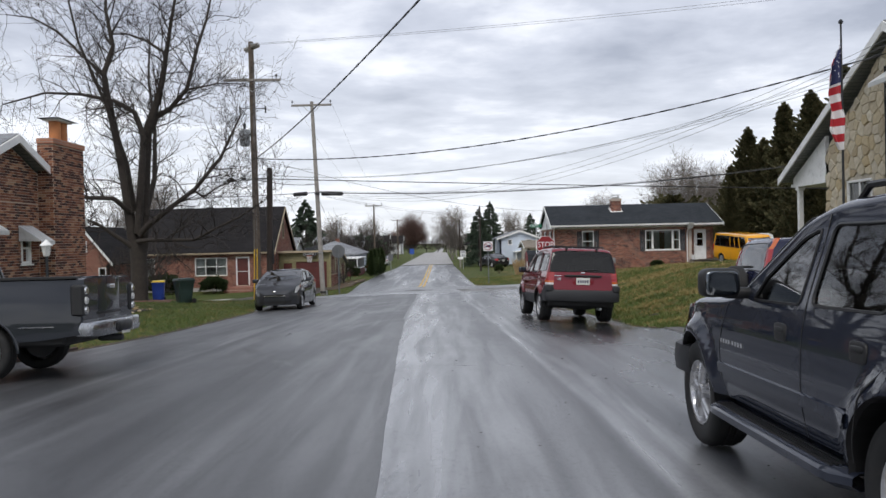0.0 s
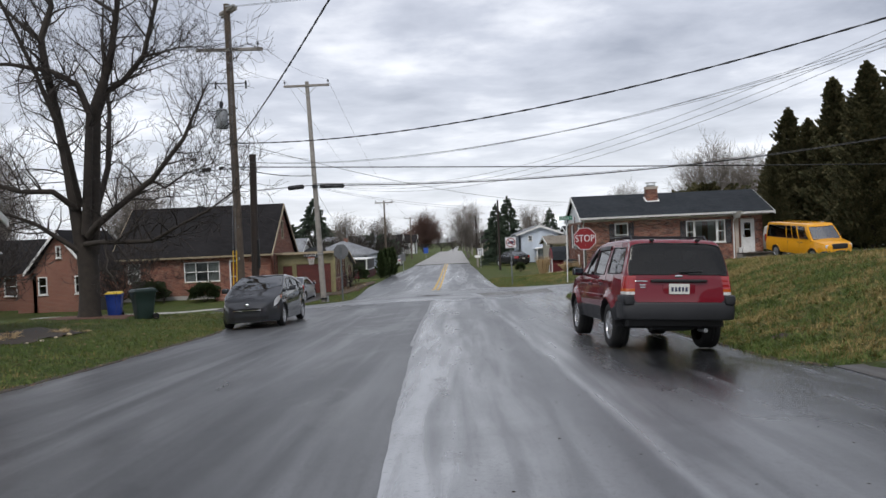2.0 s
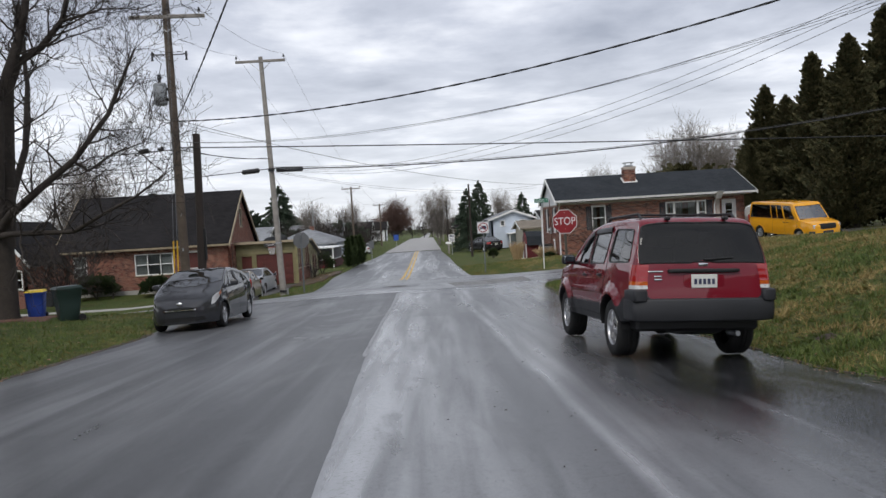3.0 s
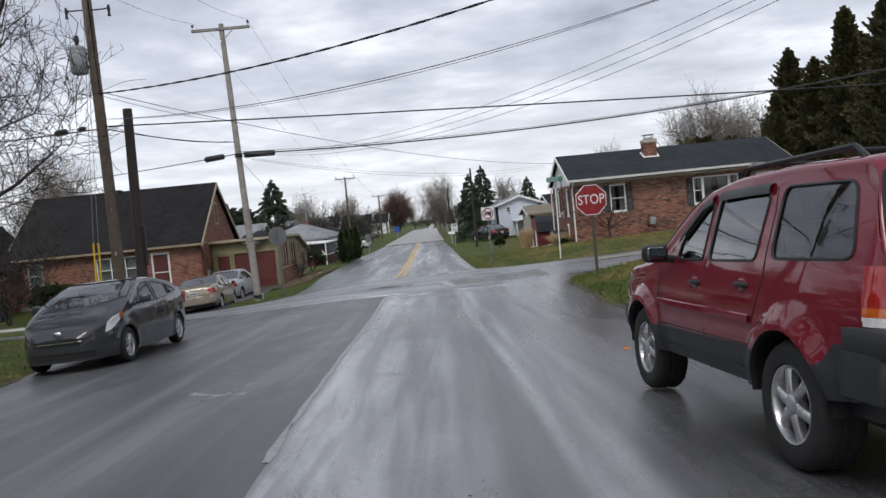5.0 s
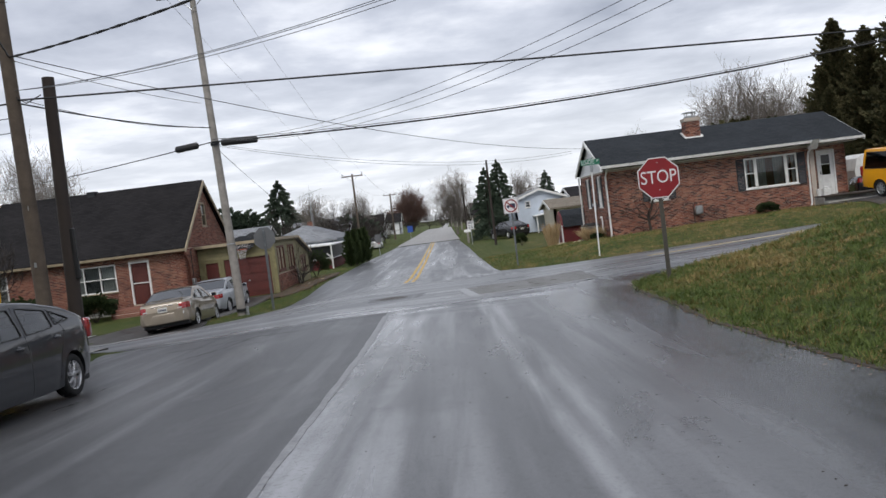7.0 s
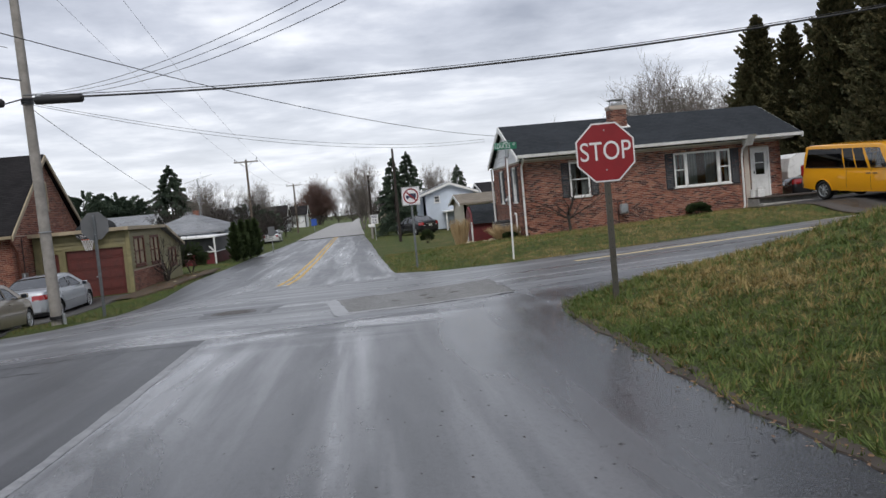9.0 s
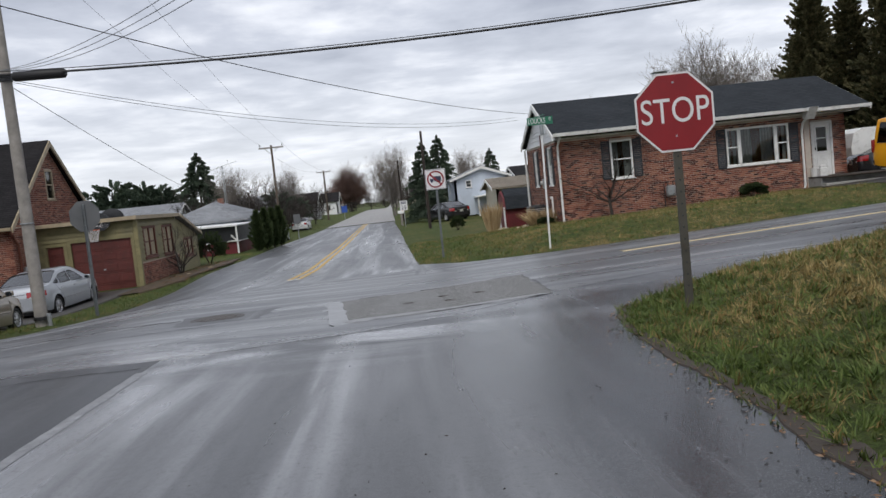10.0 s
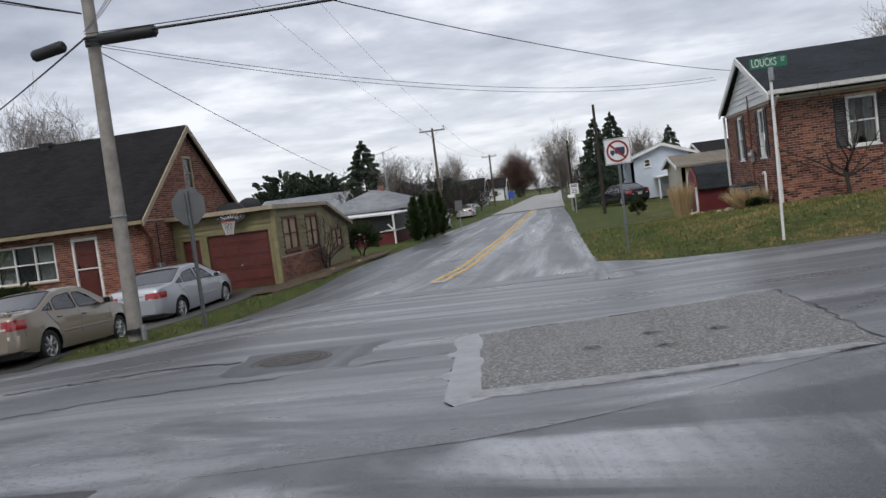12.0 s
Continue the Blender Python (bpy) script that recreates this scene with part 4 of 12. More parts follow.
def panel_door(h, m, u0, u1, z0, z1, leaf="white", casing="white", glazed=True, name="door", rail=None, pane_split=0.5):
    b = h.build(m)
    for a, c, e, f in ((u0, u1, z1 - 0.09, z1), (u0, u0 + 0.09, z0, z1 - 0.09), (u1 - 0.09, u1, z0, z1 - 0.09)):
        b.box((a, -0.03, e), (c, 0.12, f), 0.012)
    cas = h.add("door_casing", b, casing)
    d = h.build(m)
    a, c, lo, hi = u0 + 0.09, u1 - 0.09, z0, z1 - 0.09
    if glazed:
        g0, g1, mid_z = lo + (hi - lo) * 0.47, hi - 0.13, lo + (hi - lo) * 0.72
        d.box((a, 0.02, lo), (c, 0.06, g0)), d.box((a, 0.02, g1), (c, 0.06, hi))
        d.box((a, 0.02, g0), (a + 0.14, 0.06, g1)), d.box((c - 0.14, 0.02, g0), (c, 0.06, g1)), d.box((a + 0.14, 0.02, mid_z - 0.02), (c - 0.14, 0.06, mid_z + 0.02))
        d.box((a + 0.12, 0.005, lo + 0.15), (c - 0.12, 0.02, g0 - 0.12), 0.01)
    else:
        d.box((a, 0.04, lo), (c, 0.08, hi))
        for e, f in ((lo + 0.12, lo + 0.8), (lo + 0.95, hi - 0.55), (hi - 0.45, hi - 0.12)):
            d.box((a + 0.1, 0.025, e), (c - 0.1, 0.04, f), 0.012)
    door = h.add(name, d, leaf)
    if glazed:
        p = h.build(m)
        p.add([(a + 0.14, 0.04, g0), (c - 0.14, 0.04, g0), (c - 0.14, 0.04, g1), (a + 0.14, 0.04, g1)], [(0, 1, 2, 3)])
        h.add("pane", p, "dark_glass", parent=door)
    else:
        s = h.build(m)
        s.box((a, -0.01, lo + (hi - lo) * 0.5), (c, 0.015, lo + (hi - lo) * 0.5 + 0.05), 0.006)
        h.add("storm_rail", s, casing, parent=door)
    k = h.build(m)
    k.box((a + 0.05, -0.03, lo + 1.0), (a + 0.09, 0.03, lo + 1.12), 0.01)
    h.add("handle", k, "metal_dark", parent=door)
    return door


def gable_roof(h, x0, x1, y0, y1, z_eave, ridge_y, ridge_z, mat, along="x", thick=0.14, trim="white"):
    """Two roof slabs that meet at a ridge, with fascia boards. along: the ridge's direction; x0..x1 is along it."""
    to = (lambda a, b, d: (d, a, b)) if along == "x" else (lambda a, b, d: (a, d, b))
    for name, ya, yb in (("roof", y0, ridge_y), ("roof", y1, ridge_y)):
        b = h.build()
        b.prism([(ya, z_eave), (yb, ridge_z), (yb, ridge_z + thick), (ya, z_eave + thick * 0.9)], (x0, x1), to)
        h.add(name, b, mat)
    for e in (x0, x1):
        b = h.build()
        w = 0.05 if e == x1 else -0.05
        for ya in (y0, y1):
            b.prism([(ya, z_eave - 0.1), (ridge_y, ridge_z - 0.1), (ridge_y, ridge_z + thick * 0.8), (ya, z_eave + thick * 0.7)], (e, e + w), to)
        h.add("rake_board", b, trim)


def rod_parts(h, name, pts, r, mat, n=8, parent=None, label=""):
    b = h.build()
    b.tube(pts, r, n)
    return h.add(name, b, mat, label, True, parent)


# brick ranch house on the far corner
def ranch_house():
    h = House("ranch_house", (13.5, 60.6, -1.1), "low red brick ranch house with charcoal roof and white trim")
    f, z0 = facing("-y", 7.75, 57.65), -1.45
    openings = [(2.07, 2.93, 0.42, 1.88), (6.6, 9.08, 0.42, 1.86)]
    wall_panel(h, f, 9.7, z0, 2.1, openings, "brick_ranch")
    wall_panel(h, facing("-x", 17.45, 58.25), 0.6, z0, 2.1, [], "brick_ranch")
    fr = facing("-y", 17.45, 58.2)
    wall_panel(h, fr, 1.95, z0, 2.1, [(0.55, 1.42, -0.3, 1.82)], "brick_ranch")
    gl = facing("-x", 7.75, 64.3)
    wall_panel(h, gl, 6.65, z0, 2.1, [(1.95, 2.6, 0.4, 1.9), (5.0, 5.75, 0.42, 1.92)], "brick_ranch")
    wall_panel(h, facing("+x", 19.4, 58.2), 6.1, z0, 2.1, [], "brick_ranch")
    wall_panel(h, facing("+y", 19.4, 64.3), 11.65, z0, 2.1, [], "brick_ranch")
    b = h.build()
    b.box((7.9, 57.8, z0), (19.2, 64.1, -0.35))
    h.add("floor_slab", b, "concrete")
    b = h.build()
    b.box((7.7, 57.4, 2.1), (19.6, 64.5, 2.16))
    h.add("soffit", b, "white")
    # white board siding in the gables
    for x, s in ((7.74, -1), (19.42, 1)):
        b = h.build()
        n = 9
        for i in range(n):
            za, zb = 2.16 + 1.55 * i / n, 2.16 + 1.55 * (i + 1) / n
            wa, wb = 3.4 * (1 - i / n), 3.4 * (1 - (i + 1) / n)
            b.add([(x, 60.75 - wa, za), (x, 60.75 + wa, za), (x, 60.75 + wb, zb), (x, 60.75 - wb, zb), (x + s * 0.03, 60.75 - wa, za), (x + s * 0.03, 60.75 + wa, za)],
                  [(0, 1, 2, 3), (4, 5, 2, 3), (0, 1, 5, 4)])
        h.add("gable_siding", b, "siding_white", "white horizontal gable siding")
    gable_roof(h, 7.55, 19.75, 57.0, 64.5, 2.17, 60.75, 3.72, "shingle_dark")
    for u0, u1, za, zb, n, sh in ((2.07, 2.93, 0.42, 1.88, 1, 0.33),):
        sash_window(h, f, u0, u1, za, zb, lights=n)
        shutter_pair(h, f, u0, u1, za, zb, sh)
    for u0, u1, sp in ((6.6, 7.12, True), (7.12, 8.56, False), (8.56, 9.08, True)):
        sash_window(h, f, u0, u1, 0.42, 1.86, split=sp)
    shutter_pair(h, f, 6.6, 9.08, 0.36, 1.86, 0.36)
    for u0, u1, za, zb in ((1.95, 2.6, 0.4, 1.9), (5.0, 5.75, 0.42, 1.92)):
        sash_window(h, gl, u0, u1, za, zb)
        shutter_pair(h, gl, u0, u1, za, zb, 0.3)
    panel_door(h, fr, 0.55, 1.42, -0.3, 1.82)
    # gutters and downspouts
    for x0, x1, z in ((7.55, 17.5, 2.2), (17.5, 19.75, 2.16)):
        b = h.build()
        b.prism([(56.88, z), (57.02, z - 0.02), (57.02, z + 0.12), (56.85, z + 0.12)], (x0, x1), lambda a, c, d: (d, a, c))
        h.add("gutter", b, "white")
    b = h.build()
    b.prism([(56.7, 2.33), (57.3, 2.33), (57.3, 1.95), (57.1, 1.9)], (17.25, 17.6), lambda a, c, d: (d, a, c))
    h.add("eave_end", b, "white")
    rod_parts(h, "downspout", [(17.45, 57.0, 2.15), (17.35, 57.5, 1.8), (17.33, 57.58, 1.5), (17.33, 57.58, -0.6), (17.25, 57.5, -0.72), (17.3, 57.1, -0.8)], 0.045, "white")
    rod_parts(h, "downspout", [(7.8, 57.0, 2.15), (7.8, 57.55, 1.85), (7.8, 57.58, 1.6), (7.8, 57.58, -1.1)], 0.045, "white")
    rod_parts(h, "downspout", [(7.65, 64.3, 2.1), (7.65, 64.3, -1.15)], 0.045, "white")
    # chimney with white flashing
    b = h.build()
    b.box((12.35, 59.35, 2.9), (13.05, 60.0, 4.25)), b.box((12.31, 59.31, 4.1), (13.09, 60.04, 4.25))
    ch = h.add("chimney", b, "brick_old")
    b = h.build()
    b.prism([(59.2, 2.98), (60.02, 3.4), (60.02, 3.62), (59.3, 3.3)], (12.25, 13.15), lambda a, c, d: (d, a, c))
    h.add("flashing", b, "white", parent=ch)
    b = h.build()
    b.box((12.45, 59.45, 4.25), (12.95, 59.9, 4.36), 0.03)
    for q in ((12.5, 59.5), (12.9, 59.5), (12.9, 59.85), (12.5, 59.85)):
        b.tube([(*q, 4.36), (*q, 4.5)], 0.02, 6)
    b.box((12.38, 59.4, 4.5), (13.02, 59.95, 4.54), 0.01)
    h.add("chimney_cap", b, "metal_grey", parent=ch)
    # entry steps
    b = h.build()
    b.box((17.5, 56.7, -1.3), (20.3, 58.15, -0.36), 0.03), b.box((17.5, 56.35, -1.3), (20.3, 56.7, -0.56), 0.03)
    h.add("entry_steps", b, "concrete", "low dark concrete entry steps")
    b = h.build()
    b.box((17.5, 56.3, -0.36), (20.35, 58.15, -0.31), 0.01)
    h.add("step_top", b, "soil")
    b = h.build()
    b.box((17.75, 57.2, -0.31), (18.05, 57.45, 0.02), 0.02), b.box((17.8, 57.25, 0.02), (18.0, 57.4, 0.12), 0.02)
    h.add("white_crock", b, "white")


ranch_house()


# brick cape with an added green garage
def cape_house():
    h = House("cape_house", (-17, 59.8, -1.7), "red brick storey-and-a-half house with steep dark brown roof")
    z0 = -2.2
    f = facing("-y", -21.9, 56.2)
    wall_panel(h, f, 9.85, z0, 0.95, [(0.8, 1.58, -0.6, 0.63), (4.38, 6.64, -0.66, 0.6), (7.25, 8.2, -1.36, 0.62)], "brick_cape")
    g = facing("+x", -12.05, 56.2)
    wall_panel(h, g, 7.3, z0, 0.95, [(3.35, 4.05, 1.95, 3.1)][:0], "brick_cape")
    b = h.build(g)
    # gable above the eaves with the attic window cut out
    for o in ([(0, 0.95), (7.3, 0.95), (6.19, 1.92), (1.11, 1.92)], [(1.11, 1.92), (3.3, 1.92), (3.3, 3.1), (2.46, 3.1)], [(4.0, 1.92), (6.19, 1.92), (4.84, 3.1), (4.0, 3.1)], [(2.46, 3.1), (4.84, 3.1), (3.65, 4.13)]):
        b.prism(o, (0, 0.22))
    h.add("gable_wall", b, "brick_cape")
    wall_panel(h, facing("-x", -21.9, 63.5), 7.3, z0, 0.95, [], "brick_cape", peak=(3.65, 4.13))
    wall_panel(h, facing("+y", -12.05, 63.5), 9.85, z0, 0.95, [], "brick_cape")
    b = h.build()
    b.box((-21.7, 56.4, z0), (-12.2, 63.3, -1.42)), b.box((-21.7, 56.4, 1.1), (-12.2, 63.3, 1.2))
    h.add("floor_slab", b, "room")
    gable_roof(h, -22.1, -11.85, 55.85, 63.85, 0.86, 59.85, 4.12, "shingle_brown", trim="trim_tan")
    sash_window(h, f, 0.8, 1.58, -0.6, 0.63, curtain="full", sill="trim_tan", trim=0.055)
    sash_window(h, f, 4.38, 6.64, -0.66, 0.6, lights=3, curtain="full", sill="trim_tan", trim=0.06)
    panel_door(h, f, 7.25, 8.2, -1.36, 0.62, "door_brown", "white", glazed=False)
    sash_window(h, g, 3.3, 4.0, 1.92, 3.1, "trim_tan", curtain=False, sill="trim_tan")
    b = h.build()
    b.prism([(55.78, 0.84), (55.92, 0.82), (55.92, 0.95), (55.76, 0.95)], (-22.1, -11.85), lambda a, c, d: (d, a, c))
    h.add("gutter", b, "trim_tan")
    rod_parts(h, "downspout", [(-11.98, 55.95, 0.8), (-11.98, 56.3, 0.5), (-11.96, 56.45, 0.3), (-11.96, 56.5, -1.6)], 0.04, "trim_brown")
    b = h.build()
    b.box((-17.6, 59.6, 3.7), (-17.25, 59.95, 4.3)), b.box((-17.64, 59.56, 4.24), (-17.21, 59.99, 4.32))
    h.add("chimney", b, "metal_dark")
    b = h.build()
    b.box((-15.2, 54.9, -2.1), (-13.2, 56.15, -1.42), 0.03), b.box((-15.0, 54.6, -2.1), (-13.3, 54.9, -1.62), 0.03)
    h.add("entry_steps", b, "brick_cape")
    b = h.build()
    b.box((-12.9, 55.9, -1.4), (-12.72, 56.15, -0.85), 0.03)
    h.add("orange_board", b, "orange", "small orange plastic board by the door")
    b = h.build()
    b.box((-12.02, 56.6, -1.1), (-11.85, 56.95, -0.5), 0.03)
    h.add("electric_meter", b, "metal_grey")
    b = h.build()
    b.box((-21.88, 56.165, -2.2), (-15.2, 56.24, -1.5), 0.01)
    h.add("foundation", b, "concrete", "pale concrete foundation strip")
    # vents low in the wall
    b = h.build(f @ Matrix.Translation((0, -0.03, 0)))
    b.box((6.2, -0.02, -1.75), (6.7, 0.02, -1.45))
    for i in range(3):
        b.box((6.24 + i * 0.16, -0.03, -1.72), (6.34 + i * 0.16, -0.015, -1.48))
    h.add("cellar_vent", b, "trim_grey")


cape_house()


def clapboard(h, m, width, z0, z1, holes, mat, step=0.17, top=None):
    """Lapped boards over a backing, each board a piece of its own; boards break at openings."""
    wall_panel(h, m @ Matrix.Translation((0, 0.03, 0)), width, z0, z1, holes, mat, 0.15, "backing_wall")
    z = z0
    while z < z1 - 0.01:
        zt = min(z + step, z1)
        cuts = sorted([k for k in holes if k[2] < zt - 0.02 and k[3] > z + 0.02])
        u = 0.0
        spans = []
        for k in cuts:
            if k[0] - u > 0.03:
                spans.append((u, k[0]))
            u = k[1]
        if width - u > 0.03:
            spans.append((u, width))
        for a, c in spans:
            b = h.build(m)
            b.add([(a, -0.034, z), (c, -0.034, z), (c, 0.03, z), (a, 0.03, z), (a, 0.012, zt), (c, 0.012, zt), (c, 0.03, zt), (a, 0.03, zt)],
                  [(0, 3, 2, 1), (4, 5, 6, 7), (0, 1, 5, 4), (1, 2, 6, 5), (2, 3, 7, 6), (3, 0, 4, 7)])
            h.add("clapboard", b, mat)
        z += step


def garage():
    h = House("garage", (-10.2, 61.5, -1.85), "olive green clapboard garage with dark red doors and brick base", "garage")
    f = facing("-y", -12.0, 58.0)
    doors = [(0.25, 1.0, -2.0, 0.1), (1.15, 3.5, -2.0, 0.18)]
    clapboard(h, f, 3.65, -2.0, 0.82, doors, "siding_green")
    s = facing("+x", -8.35, 58.0)
    wins = [(0.75, 2.3, -0.74, 0.5), (3.2, 4.7, -0.8, 0.46)]
    clapboard(h, s, 5.4, -0.85, 0.8, wins, "siding_green")
    wall_panel(h, s, 5.4, -2.2, -0.85, [], "brick_cape", name="brick_base")
    # lower lean-to with a sloping top
    t = facing("+x", -8.35, 63.4)
    clapboard(h, t, 3.4, -2.2, -0.22, [(0.9, 2.4, -1.1, -0.22)], "siding_green")
    b = h.build(t)
    b.prism([(0, -0.22), (3.4, -0.22), (3.4, -0.15), (0, 0.72)], (0.0, 0.15))
    h.add("gable_end", b, "siding_green")
    wall_panel(h, facing("+y", -8.35, 66.8), 3.65, -2.2, -0.2, [], "siding_green")
    b = h.build()
    b.prism([(57.75, 0.80), (63.6, 0.78), (63.6, 0.90), (57.7, 0.93)], (-12.05, -8.2), lambda a, c, d: (d, a, c))
    h.add("roof", b, "wood_tar")
    b = h.build()
    b.prism([(63.6, 0.75), (67.0, -0.2), (67.0, -0.08), (63.6, 0.87)], (-12.05, -8.15), lambda a, c, d: (d, a, c))
    h.add("lean_to_roof", b, "shingle_grey")
    b = h.build()
    b.prism([(57.68, 0.79), (63.6, 0.77), (63.6, 0.91), (57.68, 0.94)], (-8.2, -8.17), lambda a, c, d: (d, a, c))
    b.box((-12.05, 57.66, 0.80), (-8.17, 57.69, 0.94))
    h.add("fascia", b, "trim_tan", "weathered tan fascia board")
    b = h.build()
    b.prism([(63.6, 0.74), (67.0, -0.21), (67.0, -0.07), (63.6, 0.88)], (-8.15, -8.12), lambda a, c, d: (d, a, c))
    h.add("fascia", b, "trim_tan", "weathered tan fascia board")
    for (u0, u1, za, zb), nm in ((doors[0], "side_door"), (doors[1], "garage_door")):
        b = h.build(f)
        n = 5
        b.box((u0 + 0.06, 0.075, za), (u1 - 0.06, 0.11, zb - 0.03), 0.008)
        d = h.add(nm, b, "door_red")
        for i in range(n):
            a, c = za + (zb - za) * i / n, za + (zb - za) * (i + 1) / n
            b = h.build(f)
            b.box((u0 + 0.06, 0.06, a), (u1 - 0.06, 0.08, c - 0.012), 0.008)
            k = 4 if u1 - u0 > 1.5 else 1
            for j in range(k):
                p0, p1 = u0 + 0.1 + (u1 - u0 - 0.2) * j / k, u0 + 0.1 + (u1 - u0 - 0.2) * (j + 1) / k
                b.box((p0 + 0.05, 0.045, a + 0.08), (p1 - 0.05, 0.062, c - 0.09), 0.01)
            h.add("door_section", b, "door_red", parent=d)
        b = h.build(f)
        b.box(((u0 + u1) / 2 - 0.04, 0.03, za + 1.0), ((u0 + u1) / 2 + 0.04, 0.06, za + 1.05))
        h.add("handle", b, "metal_grey", parent=d)
        b = h.build(f)
        b.box((u0 - 0.06, -0.03, za), (u0 + 0.06, 0.12, zb + 0.08)), b.box((u1 - 0.06, -0.03, za), (u1 + 0.06, 0.12, zb + 0.08)), b.box((u0 + 0.06, -0.03, zb - 0.04), (u1 - 0.06, 0.12, zb + 0.08))
        h.add("door_casing", b, "siding_green")
    for u0, u1, za, zb in wins:
        sash_window(h, s, u0, u1, za, zb, "trim_brown", lights=2, bars=0, curtain=False, sill="trim_brown", trim=0.1, glassy="board_tan")
    sash_window(h, t, 0.9, 2.4, -1.1, -0.24, "trim_brown", lights=2, curtain=False, sill="trim_brown", trim=0.1, glassy="board_tan")
    b = h.build()
    b.box((-8.42, 57.94, -2.0), (-8.26, 58.1, 0.82), 0.01)
    h.add("corner_board", b, "siding_green")
    b = h.build()
    b.tube([(-8.25, 63.0, -2.0), (-8.2, 62.6, -1.4), (-8.22, 62.5, -0.8)], [0.09, 0.08, 0.05], 6)
    h.add("leaning_post", b, "wood_grey")


garage()


def plain_house(name, x0, x1, y0, y1, zb, ze, ridge, zr, wall, roof, label, along="x", wins=(), trim="white", hip=0.0):
    """A house seen from afar: walls with openings, roof, windows. wins: (side, u0, u1, z0, z1)."""
    h = House(name, ((x0 + x1) / 2, (y0 + y1) / 2, zb), label)
    sides = {"-y": (facing("-y", x0, y0), x1 - x0), "+x": (facing("+x", x1, y0), y1 - y0), "+y": (facing("+y", x1, y1), x1 - x0), "-x": (facing("-x", x0, y1), y1 - y0)}
    for s, (m, w) in sides.items():
        holes = [k[1:5] for k in wins if k[0] == s]
        peak = None
        if not hip:
            if along == "x" and s in ("+x", "-x"):
                peak = ((ridge - y0) if s == "+x" else (y1 - ridge), zr)
            if along == "y" and s in ("-y", "+y"):
                peak = ((ridge - x0) if s == "-y" else (x1 - ridge), zr)
        wall_panel(h, m, w, zb, ze, holes, wall, peak=peak)
        for k in holes:
            sash_window(h, m @ Matrix.Translation((0, -0.06 if k[3] > ze else 0, 0)), *k, curtain=False)
    b = h.build()
    b.box((x0 + 0.2, y0 + 0.2, zb), (x1 - 0.2, y1 - 0.2, zb + 0.5))
    h.add("floor_slab", b, "room")
    o = 0.35
    if hip:
        b = h.build()
        pts = [(x0 - o, y0 - o, ze - 0.05), (x1 + o, y0 - o, ze - 0.05), (x1 + o, y1 + o, ze - 0.05), (x0 - o, y1 + o, ze - 0.05)]
        pts += [(p[0], p[1], ze + 0.1) for p in pts]
        pts += [(x0 + hip, ridge, zr), (x1 - hip, ridge, zr)] if along == "x" else [(ridge, y0 + hip, zr), (ridge, y1 - hip, zr)]
        top = [(4, 5, 9, 8), (5, 6, 9), (6, 7, 8, 9), (7, 4, 8)] if along == "x" else [(4, 5, 8), (5, 6, 9, 8), (6, 7, 9), (7, 4, 8, 9)]
        b.add(pts, [(3, 2, 1, 0), (0, 1, 5, 4), (1, 2, 6, 5), (2, 3, 7, 6), (3, 0, 4, 7)] + top)
        h.add("roof", b, roof)
    elif along == "x":
        gable_roof(h, x0 - o, x1 + o, y0 - o, y1 + o, ze - 0.1, ridge, zr, roof, trim=trim)
    else:
        gable_roof(h, y0 - o, y1 + o, x0 - o, x1 + o, ze - 0.1, ridge, zr, roof, along="y", trim=trim)
    return h

